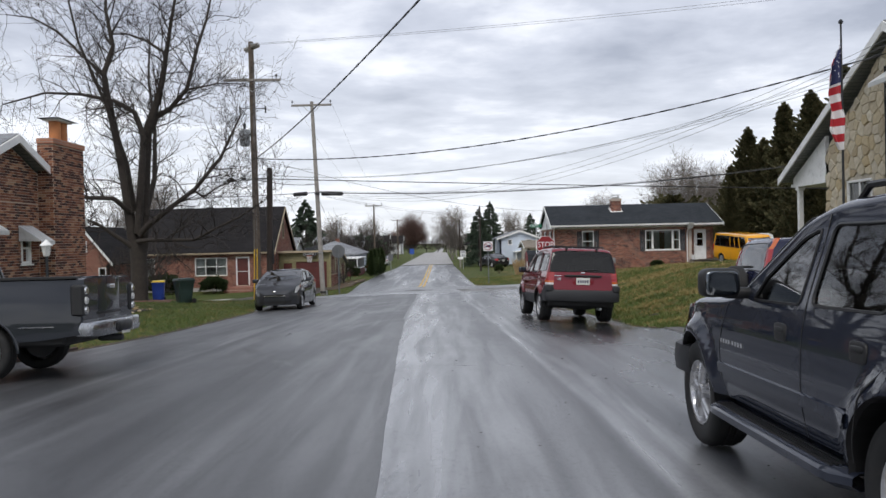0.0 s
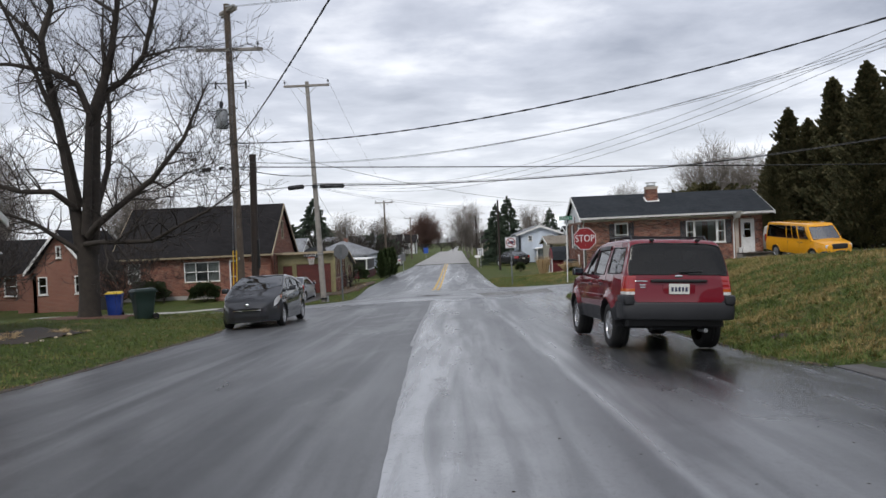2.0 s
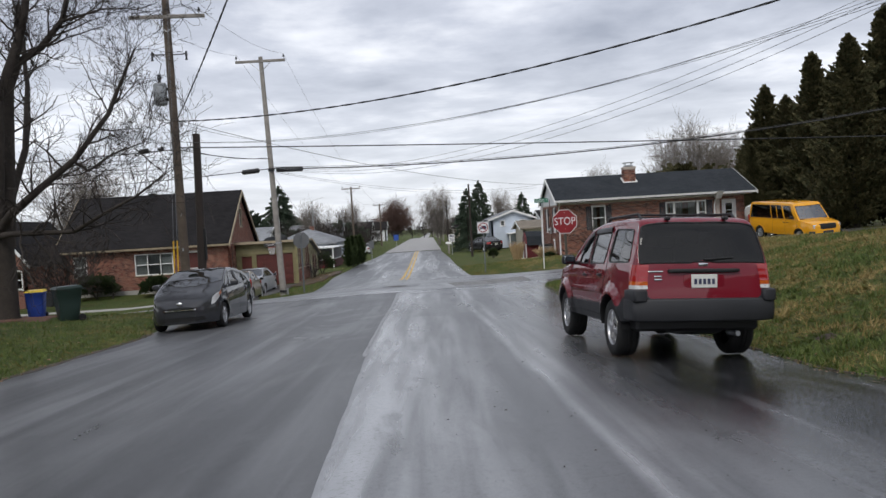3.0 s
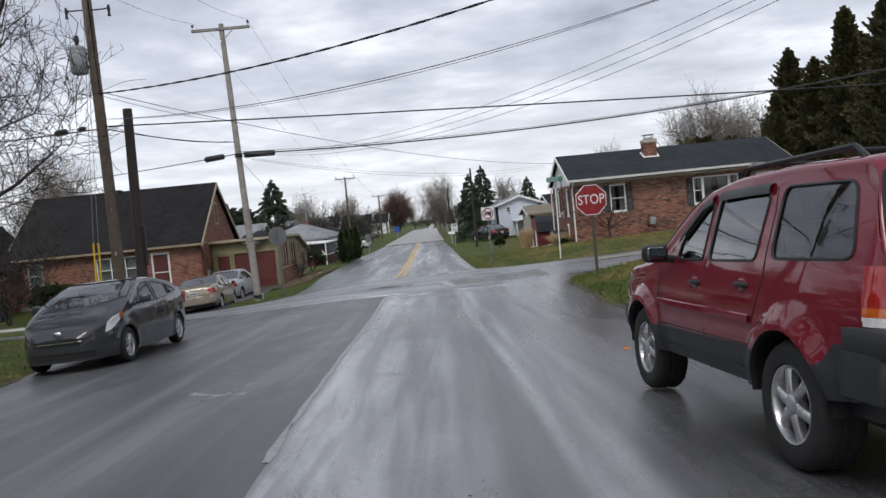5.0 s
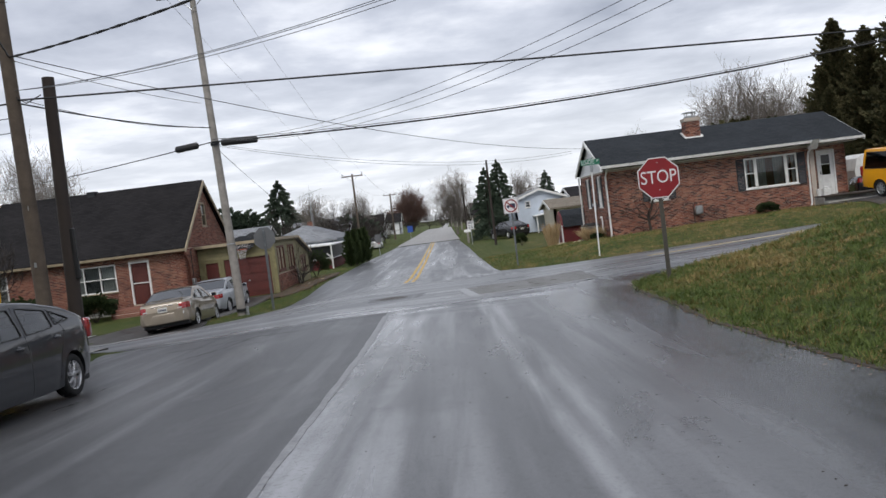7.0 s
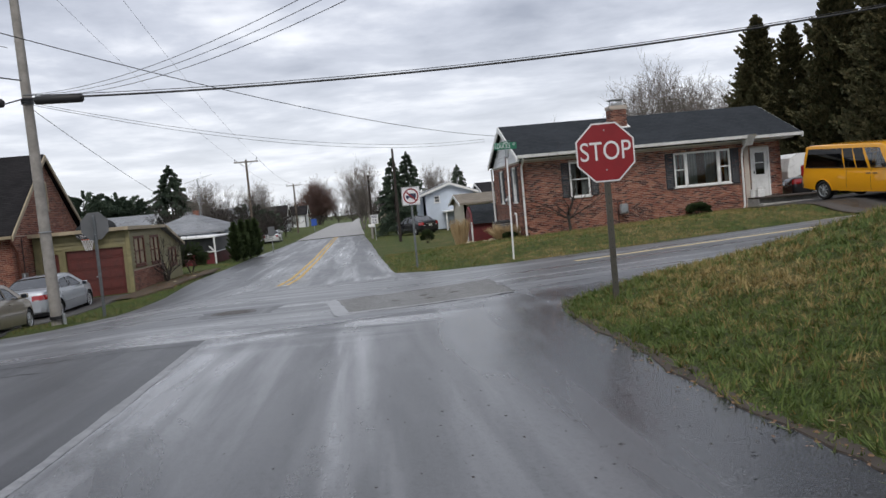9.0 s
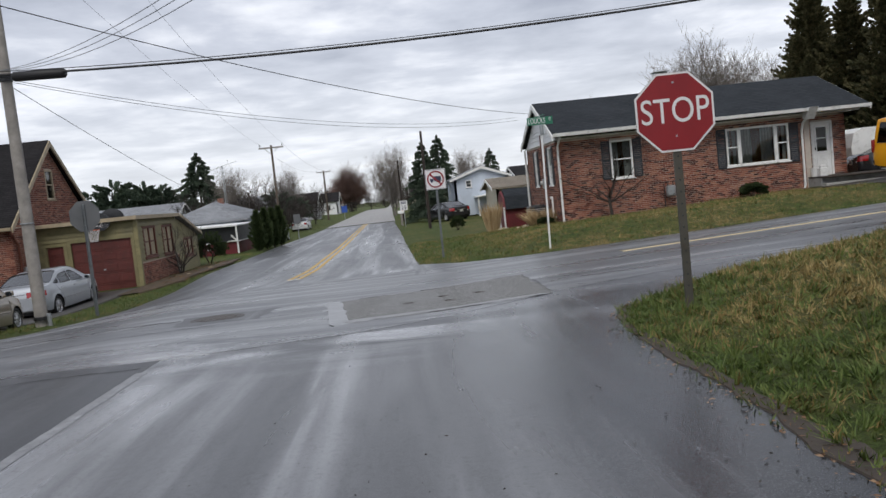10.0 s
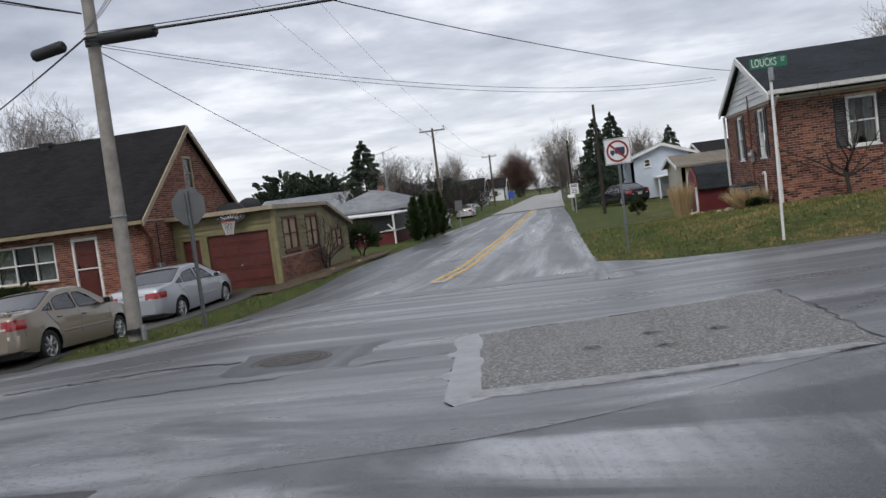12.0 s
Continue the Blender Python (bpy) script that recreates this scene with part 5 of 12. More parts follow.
# near brick house with the outside chimney, by the pickup's drive
def chimney_house():
    h = House("brick_house", (-15, 22, 0.0), "old mottled brick house with a tall outside chimney")
    z0, X = -0.6, -11.3
    m = facing("+x", X, 18.0)
    holes = [(3.87, 4.37, 1.1, 1.95), (1.2, 2.1, 1.0, 2.2)]
    wall_panel(h, m, 6.7, z0, 2.75, holes, "brick_old")
    b = h.build(m)
    b.prism([(0.0, 2.75), (6.7, 2.75), (3.3, 4.3)], (0, 0.22))
    h.add("gable_wall", b, "brick_old")
    wall_panel(h, facing("+y", X, 24.7), 8.0, z0, 2.75, [], "brick_old")
    wall_panel(h, facing("-y", -19.3, 18.0), 8.0, z0, 2.75, [], "brick_old")
    wall_panel(h, facing("-x", -19.3, 24.7), 6.7, z0, 2.75, [], "brick_old")
    # roof with its ridge running back from the street
    gable_roof(h, -19.5, X + 0.32, 17.6, 25.0, 2.75, 21.3, 4.38, "shingle_grey")
    b = h.build()
    b.box((-19.1, 18.2, z0), (-11.5, 25.2, 0.3))
    h.add("floor_slab", b, "room")
    for u0, u1, za, zb in holes:
        sash_window(h, m, u0, u1, za, zb)
        b = h.build(m)
        w0, w1, zt = u0 - 0.12, u1 + 0.12, zb + 0.18
        b.add([(w0, -0.02, zt), (w1, -0.02, zt), (w1, -0.62, zt - 0.42), (w0, -0.62, zt - 0.42), (w0, -0.02, zt - 0.42), (w1, -0.02, zt - 0.42), (w0, -0.62, zt - 0.52), (w1, -0.62, zt - 0.52)],
              [(0, 1, 2, 3), (0, 3, 4), (1, 5, 2), (3, 2, 7, 6)])
        aw = h.add("awning", b, "awning", "pale metal window awning")
        for k in range(int((w1 - w0) / 0.16)):
            b = h.build(m)
            u = w0 + 0.08 + k * 0.16
            b.add([(u - 0.02, -0.025, zt + 0.012), (u + 0.02, -0.025, zt + 0.012), (u + 0.02, -0.625, zt - 0.41), (u - 0.02, -0.625, zt - 0.41)], [(0, 1, 2, 3)])
            h.add("awning_rib", b, "white", parent=aw)
    # chimney: body in courses of single bricks, clay pots, a metal cap
    cx0, cx1, cy0, cy1 = X + 0.0, X + 0.46, 22.85, 24.75
    b = h.build()
    b.box((cx0, cy0 + 0.02, z0), (cx1 - 0.02, cy1 - 0.02, 4.58))
    ch = h.add("chimney", b, "stone_mortar", "tall smoke-stained brick chimney")
    b = h.build()
    b.box((cx0, cy0 - 0.03, 4.44), (cx1 + 0.03, cy1 + 0.03, 4.6), 0.015)
    h.add("chimney_crown", b, "brick_old", parent=ch)
    for y in (23.45, 23.85):
        b = h.build()
        b.tube([(X + 0.23, y, 4.55), (X + 0.23, y, 5.14)], 0.16, 12)
        h.add("flue_pot", b, "clay", "orange clay flue pot", parent=ch, smooth=True)
    b = h.build()
    b.box((X + 0.0, 23.2, 5.14), (X + 0.46, 24.07, 5.2), 0.01)
    h.add("white_band", b, "white", parent=ch)
    b = h.build()
    b.add([(X - 0.1, 23.05, 5.2), (X + 0.56, 23.05, 5.2), (X + 0.56, 24.25, 5.2), (X - 0.1, 24.25, 5.2), (X + 0.23, 23.65, 5.32)], [(0, 1, 4), (1, 2, 4), (2, 3, 4), (3, 0, 4), (3, 2, 1, 0)])
    h.add("chimney_cap", b, "metal_dark", parent=ch)
    # low wing on the far side with its own awning
    wall_panel(h, facing("+x", X - 0.9, 24.7), 2.1, z0, 2.4, [(0.9, 1.5, 0.8, 1.7)], "brick_old")
    wall_panel(h, facing("+y", X - 0.9, 26.8), 4.0, z0, 2.4, [], "brick_old")
    gable_roof(h, -16.5, X - 0.6, 24.5, 27.1, 2.3, 25.75, 3.05, "shingle_grey")
    b = h.build(facing("+x", X - 0.9, 24.7))
    b.prism([(0.0, 2.4), (2.1, 2.4), (1.05, 2.98)], (0, 0.22))
    h.add("wing_gable", b, "brick_old")
    sash_window(h, facing("+x", X - 0.9, 24.7), 0.9, 1.5, 0.8, 1.7)
    b = h.build(facing("+x", X - 0.9, 24.7))
    b.add([(0.75, -0.02, 1.95), (1.65, -0.02, 1.95), (1.65, -0.6, 1.5), (0.75, -0.6, 1.5)], [(0, 1, 2, 3)])
    h.add("awning", b, "awning", "pale metal window awning")
    return h, ch


CHIMNEY_HOUSE, CHIMNEY = chimney_house()


# stone house behind the flagpole
def stone_house():
    h = House("stone_house", (15.5, 22, 0.3), "pale field-stone house with white eaves and a porch")
    X, z0 = 12.35, -0.3
    # wall looking to the street; u runs from the far end towards the near end
    m = facing("-x", X, 26.2)
    wins = [(1.35, 2.75, 1.75, 3.0), (4.4, 5.5, 4.6, 5.6), (5.4, 6.8, 1.75, 3.0)]
    wall_panel(h, m, 9.4, z0, 4.05, [k for k in wins if k[3] < 4.2], "stone_mortar")
    b = h.build(m)
    b.prism([(0, 4.05), (9.4, 4.05), (4.1, 6.95)], (0, 0.22))
    h.add("gable_wall", b, "stone_mortar")
    wall_panel(h, facing("+y", 20, 26.2), 7.65, z0, 4.05, [], "stone_mortar")
    wall_panel(h, facing("-y", X, 16.8), 7.65, z0, 4.05, [], "stone_mortar")
    wall_panel(h, facing("+x", 20, 16.8), 9.4, z0, 4.05, [], "stone_mortar")
    # roof from the porch eave up to the ridge and down again
    gable_roof(h, X - 0.35, 20.3, 29.0, 15.2, 3.25, 22.1, 6.95, "shingle_grey", thick=0.2)
    b = h.build()
    b.prism([(26.2, 3.15), (28.6, 3.15), (28.6, 3.35), (26.2, 4.55)], (X - 0.02, X + 0.1), lambda a, c, d: (d, a, c))
    h.add("porch_gable", b, "white")
    b = h.build()
    b.box((X - 0.05, 26.2, 3.05), (20, 28.7, 3.16))
    h.add("porch_ceiling", b, "white")
    b = h.build()
    b.box((X, 28.2, 0.9), (X + 0.16, 28.36, 3.05), 0.015), b.box((X - 0.04, 28.16, 2.93), (X + 0.2, 28.4, 3.05), 0.01)
    h.add("porch_post", b, "white", "white square porch post")
    b = h.build()
    b.box((X - 0.1, 26.2, -0.4), (X + 0.3, 28.6, 0.9), 0.03), b.box((X - 0.15, 27.9, 0.9), (X + 0.35, 28.6, 1.02), 0.02)
    h.add("porch_wall", b, "stone")
    b = h.build()
    b.box((X, 26.2, -0.4), (20, 28.6, 0.15))
    h.add("porch_floor", b, "concrete")
    b = h.build()
    b.box((X + 0.3, 17.1, z0), (19.8, 26.0, 0.3))
    h.add("floor_slab", b, "room")
    for k in (wins[0], wins[2]):
        sash_window(h, m, *k, lights=2)
    sash_window(h, m @ Matrix.Translation((0, -0.06, 0)), *wins[1], lights=1, curtain=False)
    b = h.build(m)
    u0, u1, zt = 4.1, 5.8, 5.95
    b.add([(u0, -0.02, zt), (u1, -0.02, zt), (u1, -0.8, zt - 0.5), (u0, -0.8, zt - 0.5), (u0, -0.02, zt - 0.5), (u1, -0.02, zt - 0.5), (u0, -0.8, zt - 0.62), (u1, -0.8, zt - 0.62)],
          [(0, 1, 2, 3), (0, 3, 4), (1, 5, 2), (3, 2, 7, 6)])
    h.add("awning", b, "awning", "white metal window awning")
    rod_parts(h, "downspout", [(X - 0.06, 22.6, 6.0), (X - 0.06, 22.6, 0.0)], 0.03, "metal_dark")
    return h, m, wins


STONE_HOUSE, STONE_WALL, STONE_WINS = stone_house()

# houses further off
h2 = plain_house("brick_house", -24.9, -21.7, 52.0, 58.0, -2.2, 0.45, -23.3, 2.75, "brick_cape", "shingle_brown", "small red brick gabled house with white trim behind the tree", "y",
                 [("-y", 0.3, 0.85, -0.85, 0.2), ("-y", 2.45, 2.95, -0.85, 0.2), ("-y", 1.45, 1.75, 1.25, 1.95)])
b = h2.build()
b.prism([(54.0, 0.3), (57.0, 2.5), (60.0, 0.3)], (-34, -23.6), lambda a, c, d: (d, a, c))
h2.add("main_roof", b, "shingle_brown")
b = h2.build()
b.box((-25.9, 52.12, -2.2), (-24.92, 52.34, 0.42))
h2.add("wall", b, "brick_cape")
b = h2.build()
b.box((-33.8, 54.3, -2.2), (-25.1, 59.7, 0.35))
h2.add("main_wall", b, "brick_cape")
sash_window(h2, facing("-y", -33.8, 54.24), 5.9, 6.75, -0.95, 0.2, curtain=False)
b = h2.build()
b.box((-21.4, 52.3, -1.9), (-20.6, 53.0, -1.1), 0.05)
h2.add("air_conditioner", b, "trim_grey")

wg = plain_house("white_garage", -29.5, -23.6, 62, 68, -2.2, -0.15, 65, 1.1, "siding_white", "shingle_brown", "low white garage with panelled doors behind the houses", "x")
for i in range(3):
    b = wg.build()
    x0 = -29.2 + i * 1.9
    for k in range(4):
        b.box((x0, 61.93, -2.1 + k * 0.45), (x0 + 1.7, 61.99, -1.68 + k * 0.45), 0.01)
    wg.add("garage_door", b, "white")

wh = plain_house("white_house", -15.2, -9.4, 84.6, 95, -2.6, 0.15, -12.3, 1.6, "siding_blue", "shingle_grey", "low pale house with a grey hipped roof", "y",
                 [("+x", 1.4, 2.5, -1.1, -0.2), ("+x", 5.0, 6.2, -1.1, -0.2), ("-y", 2.6, 3.5, -1.1, -0.3)], hip=3.4)
b = wh.build()
b.box((-12.4, 90.4, 1.2), (-12.0, 90.8, 1.9))
wh.add("chimney", b, "brick_cape")
b = wh.build()
b.prism([(-13.9, -0.05), (-8.4, -0.15), (-8.4, -0.07), (-13.9, 0.03)], (76.9, 84.55), lambda a, c, d: (a, d, c))
wh.add("carport_roof", b, "white", "flat white carport roof")
b = wh.build()
b.box((-13.6, 77.05, -2.6), (-8.58, 84.4, -1.1))
shed_wall = wh.add("red_wall", b, "shed_red", "dark red lower wall under the carport")
b = wh.build()
b.box((-13.8, 77.2, -1.06), (-8.6, 84.3, -0.155))
wh.add("screen_wall", b, "metal_dark", "dark screened upper wall of the porch")
b = wh.build()
b.box((-12.05, 76.95, -1.1), (-8.4, 84.4, -1.06)), b.prism([(-9.15, -1.06), (-8.45, -1.06), (-8.8, -0.66), (-8.87, -0.72), (-8.6, -1.0), (-9.0, -1.0)], (76.9, 76.96), lambda a, c, d: (a, d, c))
wh.add("porch_trim", b, "white", "white trim line and small gable over the red wall")
for x in (-13.7, -8.5):
    b = wh.build()
    b.box((x - 0.05, 76.95, -2.6), (x + 0.05, 77.04, -0.14))
    wh.add("carport_post", b, "white")
b = wh.build()
b.box((-10.4, 77.025, -1.5), (-10.2, 77.05, -1.44)), b.box((-10.4, 77.025, -2.3), (-10.2, 77.05, -2.24))
wh.add("door_hinge", b, "white", parent=shed_wall)
b = wh.build()
b.box((-9.42, 87.6, -2.6), (-9.3, 92.0, -1.2))
wh.add("brick_panel", b, "brick_cape")

bh = plain_house("blue_house", 6.4, 11.0, 95, 104, -1.6, 1.5, 8.8, 2.34, "siding_blue", "shingle_grey", "two-storey pale blue sided house with white trim", "y",
                 [("-y", 1.0, 1.5, 0.75, 1.35), ("-y", 3.1, 3.9, 0.7, 1.35), ("-x", 3, 3.8, 0.4, 1.2)])
b = bh.build()
b.prism([(8.0, -0.15), (10.2, 0.1), (10.2, 0.2), (8.0, -0.05)], (92.6, 95), lambda a, c, d: (a, d, c))
bh.add("porch_roof", b, "white", "white porch roof")
for x in (8.15, 9.1, 10.05):
    b = bh.build()
    b.box((x - 0.06, 92.7, -1.9), (x + 0.06, 92.82, -0.1 + 0.11 * (x - 8)))
    bh.add("porch_post", b, "white")
th = plain_house("tan_house", 8.6, 14.6, 84, 91, -2.0, 0.5, 87.5, 1.1, "siding_tan", "shingle_tan", "low tan sided house with a shallow roof", "x",
                 [("-y", 2.0, 2.5, -0.4, 0.35)], hip=0)
plain_house("grey_house", 12.6, 21, 98, 108, -1.8, 1.1, 103, 2.2, "siding_white", "shingle_brown", "grey roofed house behind the tan house", "x", [("-y", 1, 1.8, 0.2, 1.3)])
for x, y, w, lab in ((-16, 118, 7, "low white house far along the street"), (-15, 150, 8, "far-off pale house along the street"), (7, 135, 7, "far-off low house along the street"), (8, 165, 8, "far-off pale house along the street"), (-14, 180, 8, "far-off low house along the street"), (-24, 105, 8, "low pale house behind the hedge")):
    zb = float(land_z(x, y)) - 0.3
    plain_house("far_house", x - w / 2, x + w / 2, y, y + 7, zb, zb + 2.7, y + 3.5, zb + 4.3, "siding_white" if x < 0 else "siding_tan", "shingle_brown" if y > 130 else "shingle_grey", lab, "x", [("-y", 1.2, 2.1, zb + 1.1, zb + 2.1), ("-y", w - 2.4, w - 1.3, zb + 1.1, zb + 2.1)])


def barn_shed():
    h = House("garden_shed", (7.6, 68.5, -1.6), "dark red garden shed with a black gambrel roof", "shed")
    b = h.build()
    b.box((6.9, 67.6, -1.95), (9.4, 69.6, -0.5))
    h.add("wall", b, "shed_red")
    b = h.build()
    b.prism([(67.4, -0.6), (67.75, 0.05), (68.6, 0.42), (69.45, 0.05), (69.8, -0.6)], (6.95, 9.55), lambda a, c, d: (d, a, c))
    h.add("roof", b, "shingle_dark")
    b = h.build()
    b.prism([(67.55, -0.62), (67.8, 0.0), (68.6, 0.34), (69.4, 0.0), (69.65, -0.62)], (6.84, 6.94), lambda a, c, d: (d, a, c))
    h.add("gable_front", b, "shed_red")
    for y in (67.56, 69.54):
        b = h.build()
        b.box((6.82, y, -1.95), (6.9, y + 0.1, -0.5))
        h.add("corner_trim", b, "siding_white")


barn_shed()

# ---- poles, wires, signs ----
def pole_shape(base, tip, r0, r1):
    b = Build()
    bx, tx = Vector(base), Vector(tip)
    k = 9
    pts = [bx + (tx - bx) * (i / k) for i in range(k + 1)]
    b.tube(pts, [r0 + (r1 - r0) * (i / k) for i in range(k + 1)], 14)
    return b


def crossarm(root, c, along, length, size=(0.09, 0.12), mat="wood_grey", pins=(-0.9, 0.9), braces=True, name="crossarm"):
    """A beam across the pole with insulator pins and two flat braces. c: local centre; along: unit direction."""
    a = Vector(along).normalized()
    turn = a.to_track_quat("X", "Z").to_matrix().to_4x4()
    b = Build()
    b.m = Matrix.Translation(c) @ turn
    b.box((-length / 2, -size[0] / 2, -size[1] / 2), (length / 2, size[0] / 2, size[1] / 2), 0.012)
    arm = part(name, b, mat, root)
    for p in pins:
        b = Build()
        b.m = Matrix.Translation(c) @ turn
        x = p * length / 2
        b.tube([(x, 0, size[1] / 2), (x, 0, size[1] / 2 + 0.10)], 0.012, 6)
        b.tube([(x, 0, size[1] / 2 + 0.10), (x, 0, size[1] / 2 + 0.15), (x, 0, size[1] / 2 + 0.17), (x, 0, size[1] / 2 + 0.22)], [0.05, 0.055, 0.03, 0.035], 8)
        part("insulator", b, "metal_dark", arm, smooth=True)
    if braces:
        for s in (-1, 1):
            b = Build()
            b.m = Matrix.Translation(c) @ turn
            b.tube([(s * 0.5, -0.06, -size[1] / 2), (0, -0.14, -0.55)], 0.016, 5)
            part("brace", b, "metal_grey", arm)
    return arm


def gz(x, y):
    return float(land_z(x, y))


def transformer_pole():
    x, y = -8.45, 36.6
    z = gz(x, y)
    root = thing("utility_pole", pose(x, y, z), "brown timber utility pole with two crossarms and a grey transformer", "utility pole", "utility poles")
    h = 10.6 - z
    part("pole", pole_shape((0, 0, -0.5), (-0.05, -0.1, h), 0.165, 0.115), "wood_pole", root, smooth=True)
    crossarm(root, (0, -0.16, 8.87 - z), (1, 0.08, 0), 2.5, pins=(0.85,))
    for dy in (-0.16, 0.14):
        crossarm(root, (-0.03, dy, 10.36 - z), (0.62, -0.78, 0), 1.35, pins=(), braces=False, name="top_crossarm")
    for s in (-1, 1):
        b = Build()
        b.tube([(s * 0.1 - 0.1, -0.45 * s, 10.42 - z), (s * 0.4, -0.75 * s, 10.36 - z)], 0.02, 6)
        part("dead_end_insulator", b, "metal_grey", root)
    b = Build()
    b.tube([(-0.42, -0.1, 5.92 - z), (-0.42, -0.1, 5.96 - z), (-0.42, -0.1, 6.60 - z), (-0.42, -0.1, 6.66 - z)], [0.19, 0.225, 0.225, 0.18], 20)
    tank = part("transformer", b, "steel_tank", root, "grey cylindrical transformer", smooth=True)
    b = Build()
    b.tube([(-0.42, -0.1, 6.66 - z), (-0.42, -0.1, 6.78 - z), (-0.42, -0.1, 6.80 - z), (-0.42, -0.1, 6.95 - z)], [0.05, 0.05, 0.08, 0.06], 10)
    part("bushing", b, "metal_dark", tank, smooth=True)
    b = Build()
    b.tube([(-0.42, -0.1, 6.55 - z), (-0.42, -0.1, 6.60 - z)], 0.235, 20)
    part("tank_rim", b, "steel_tank", tank)
    for zz in (6.1, 6.45):
        b = Build()
        b.box((-0.22, -0.14, zz - z - 0.04), (-0.08, -0.02, zz - z + 0.04), 0.01)
        part("bracket", b, "metal_dark", tank)
    for sx, zz in ((0.55, 7.6), (-0.6, 7.62)):
        b = Build()
        b.tube([(0, -0.1, zz - z), (sx * 0.8, -0.12, zz - z), (sx, -0.12, zz - z + 0.03)], 0.02, 5)
        b.tube([(sx, -0.12, zz - z + 0.1), (sx, -0.12, zz - z - 0.02), (sx, -0.12, zz - z - 0.12), (sx, -0.12, zz - z - 0.2)], [0.03, 0.045, 0.03, 0.05], 7)
        part("cutout_arm", b, "metal_dark", root)
    for pts in ([(-0.42, -0.1, 6.95 - z), (-0.3, -0.15, 7.3 - z), (-0.55, -0.12, 7.6 - z)], [(-0.68, -0.1, 6.4 - z), (-0.8, -0.1, 6.0 - z), (-0.7, -0.15, 5.5 - z), (-0.25, -0.15, 5.3 - z), (0, -0.15, 5.35 - z)],
                [(-0.62, -0.12, 6.5 - z), (-0.75, -0.15, 6.1 - z), (-0.85, -0.12, 5.7 - z), (-0.65, -0.1, 5.2 - z)], [(0.1, -0.15, 4.5 - z), (0.3, -0.15, 4.35 - z), (0.6, -0.1, 4.5 - z)]):
        b = Build()
        b.tube(pts, 0.012, 5)
        part("jumper_wire", b, "wire", root)
    for i in range(5):
        b = Build()
        zz = 0.8 + i * 1.2
        b.box((-0.02, -0.19 + 0.008 * i, zz), (0.03, -0.15 + 0.008 * i, zz + 0.10), 0.004)
        part("pole_tag", b, "metal_grey", root)


def creosote_pole():
    x, y = -8.0, 37.0
    z = gz(x, y)
    root = thing("pole_stub", pose(x, y, z), "cut-off dark creosoted timber pole beside the utility pole", "pole", "utility poles")
    part("pole", pole_shape((-0.04, 0, -0.5), (0.1, 0, 4.95 - z), 0.155, 0.125), "wood_tar", root, smooth=True)
    b = Build()
    b.box((0.10, -0.09, 0.56 - z), (0.215, 0.03, 1.69 - z), 0.03)
    part("cable_guard", b, "trim_black", root, "black cable guard on the pole")


def splice_pole():
    x, y, z = -7.1, 46.65, -1.62
    root = thing("utility_pole", pose(x, y, z), "leaning silver-grey timber utility pole with one crossarm", "utility pole", "utility poles")
    top = Vector((-0.58, 1.15, 9.85 - z))
    part("pole", pole_shape((0.03, -0.03, -0.5), top, 0.155, 0.10), "wood_grey", root, smooth=True)
    crossarm(root, top + Vector((0, -0.12, -0.22)), (1, 0.1, 0.02), 2.35, pins=(-0.95, 0.95))
    q = lambda zz: top * ((zz - z) / (9.85 - z))
    for i, zz in enumerate((4.42, 4.34)):
        b = Build()
        p = q(zz)
        b.tube([p + Vector((0, 0, -0.03)), p + Vector((0, 0, 0.03))], 0.155, 14)
        part("pole_band", b, "metal_dark", root)
    b = Build()
    p = q(0.9)
    b.tube([p + Vector((0, 0, -0.015)), p + Vector((0, 0, 0.015))], 0.16, 14)
    part("pole_band", b, "metal_grey", root)
    b = Build()
    b.tube([(0.02, 0, 0.22), (0.02, 0, 0.3)], 0.185, 14)
    part("guy_strap", b, "wire", root)
    b = Build()
    b.tube([(0.22, -0.05, -0.1), (0.21, -0.05, 0.36)], 0.055, 8)
    part("ground_conduit", b, "metal_grey", root, smooth=True)


def splice_box(p0, p1, r, label):
    b = Build()
    a, c = Vector(p0), Vector(p1)
    d = (c - a).normalized()
    b.tube([a, a + d * 0.05, c - d * 0.05, c], [r * 0.6, r, r, r * 0.6], 10)
    ob = solid("splice_case", b, "wire", label, "cable splice", smooth=True)
    return ob


def plain_pole(name, x, y, h, lean, arms, label, mat="wood_pole", r=0.13):
    z = gz(x, y)
    root = thing(name, pose(x, y, z), label, "utility pole", "utility poles")
    part("pole", pole_shape((0, 0, -0.5), (lean, 0, h), r, r * 0.7), mat, root, smooth=True)
    for zz, w in arms:
        crossarm(root, (lean * zz / h, -0.1, zz), (1, 0.05, 0), w, braces=zz < h * 0.97 or True)
    return root


transformer_pole()
creosote_pole()
splice_pole()
plain_pole("utility_pole", -8.3, 93.8, 7.75, 0.0, ((7.55, 2.0),), "slim timber utility pole with one crossarm beyond the hedge", "wood_pole", 0.12)
plain_pole("utility_pole", -8.4, 140, 7.0, 0.0, ((6.8, 2.0),), "distant timber utility pole with crossarm", "wood_pole", 0.15)
plain_pole("utility_pole", 3.55, 81.5, 6.6, 0.0, (), "bare dark timber pole on the far lawn", "wood_tar", 0.11)
plain_pole("utility_pole", 1.9, 105, 6.0, 0.0, ((5.6, 0.9),), "distant dark pole with a short arm", "wood_tar", 0.12)
for i, (x, y, h) in enumerate(((1.9, 150, 7.5), (1.4, 185, 7.5), (0.9, 225, 7.6), (0.3, 270, 8))):
    plain_pole("utility_pole", x, y, h, 0.0, ((h - 0.3, 1.6),), "far-off pale utility pole along the street", "wood_grey", 0.14)


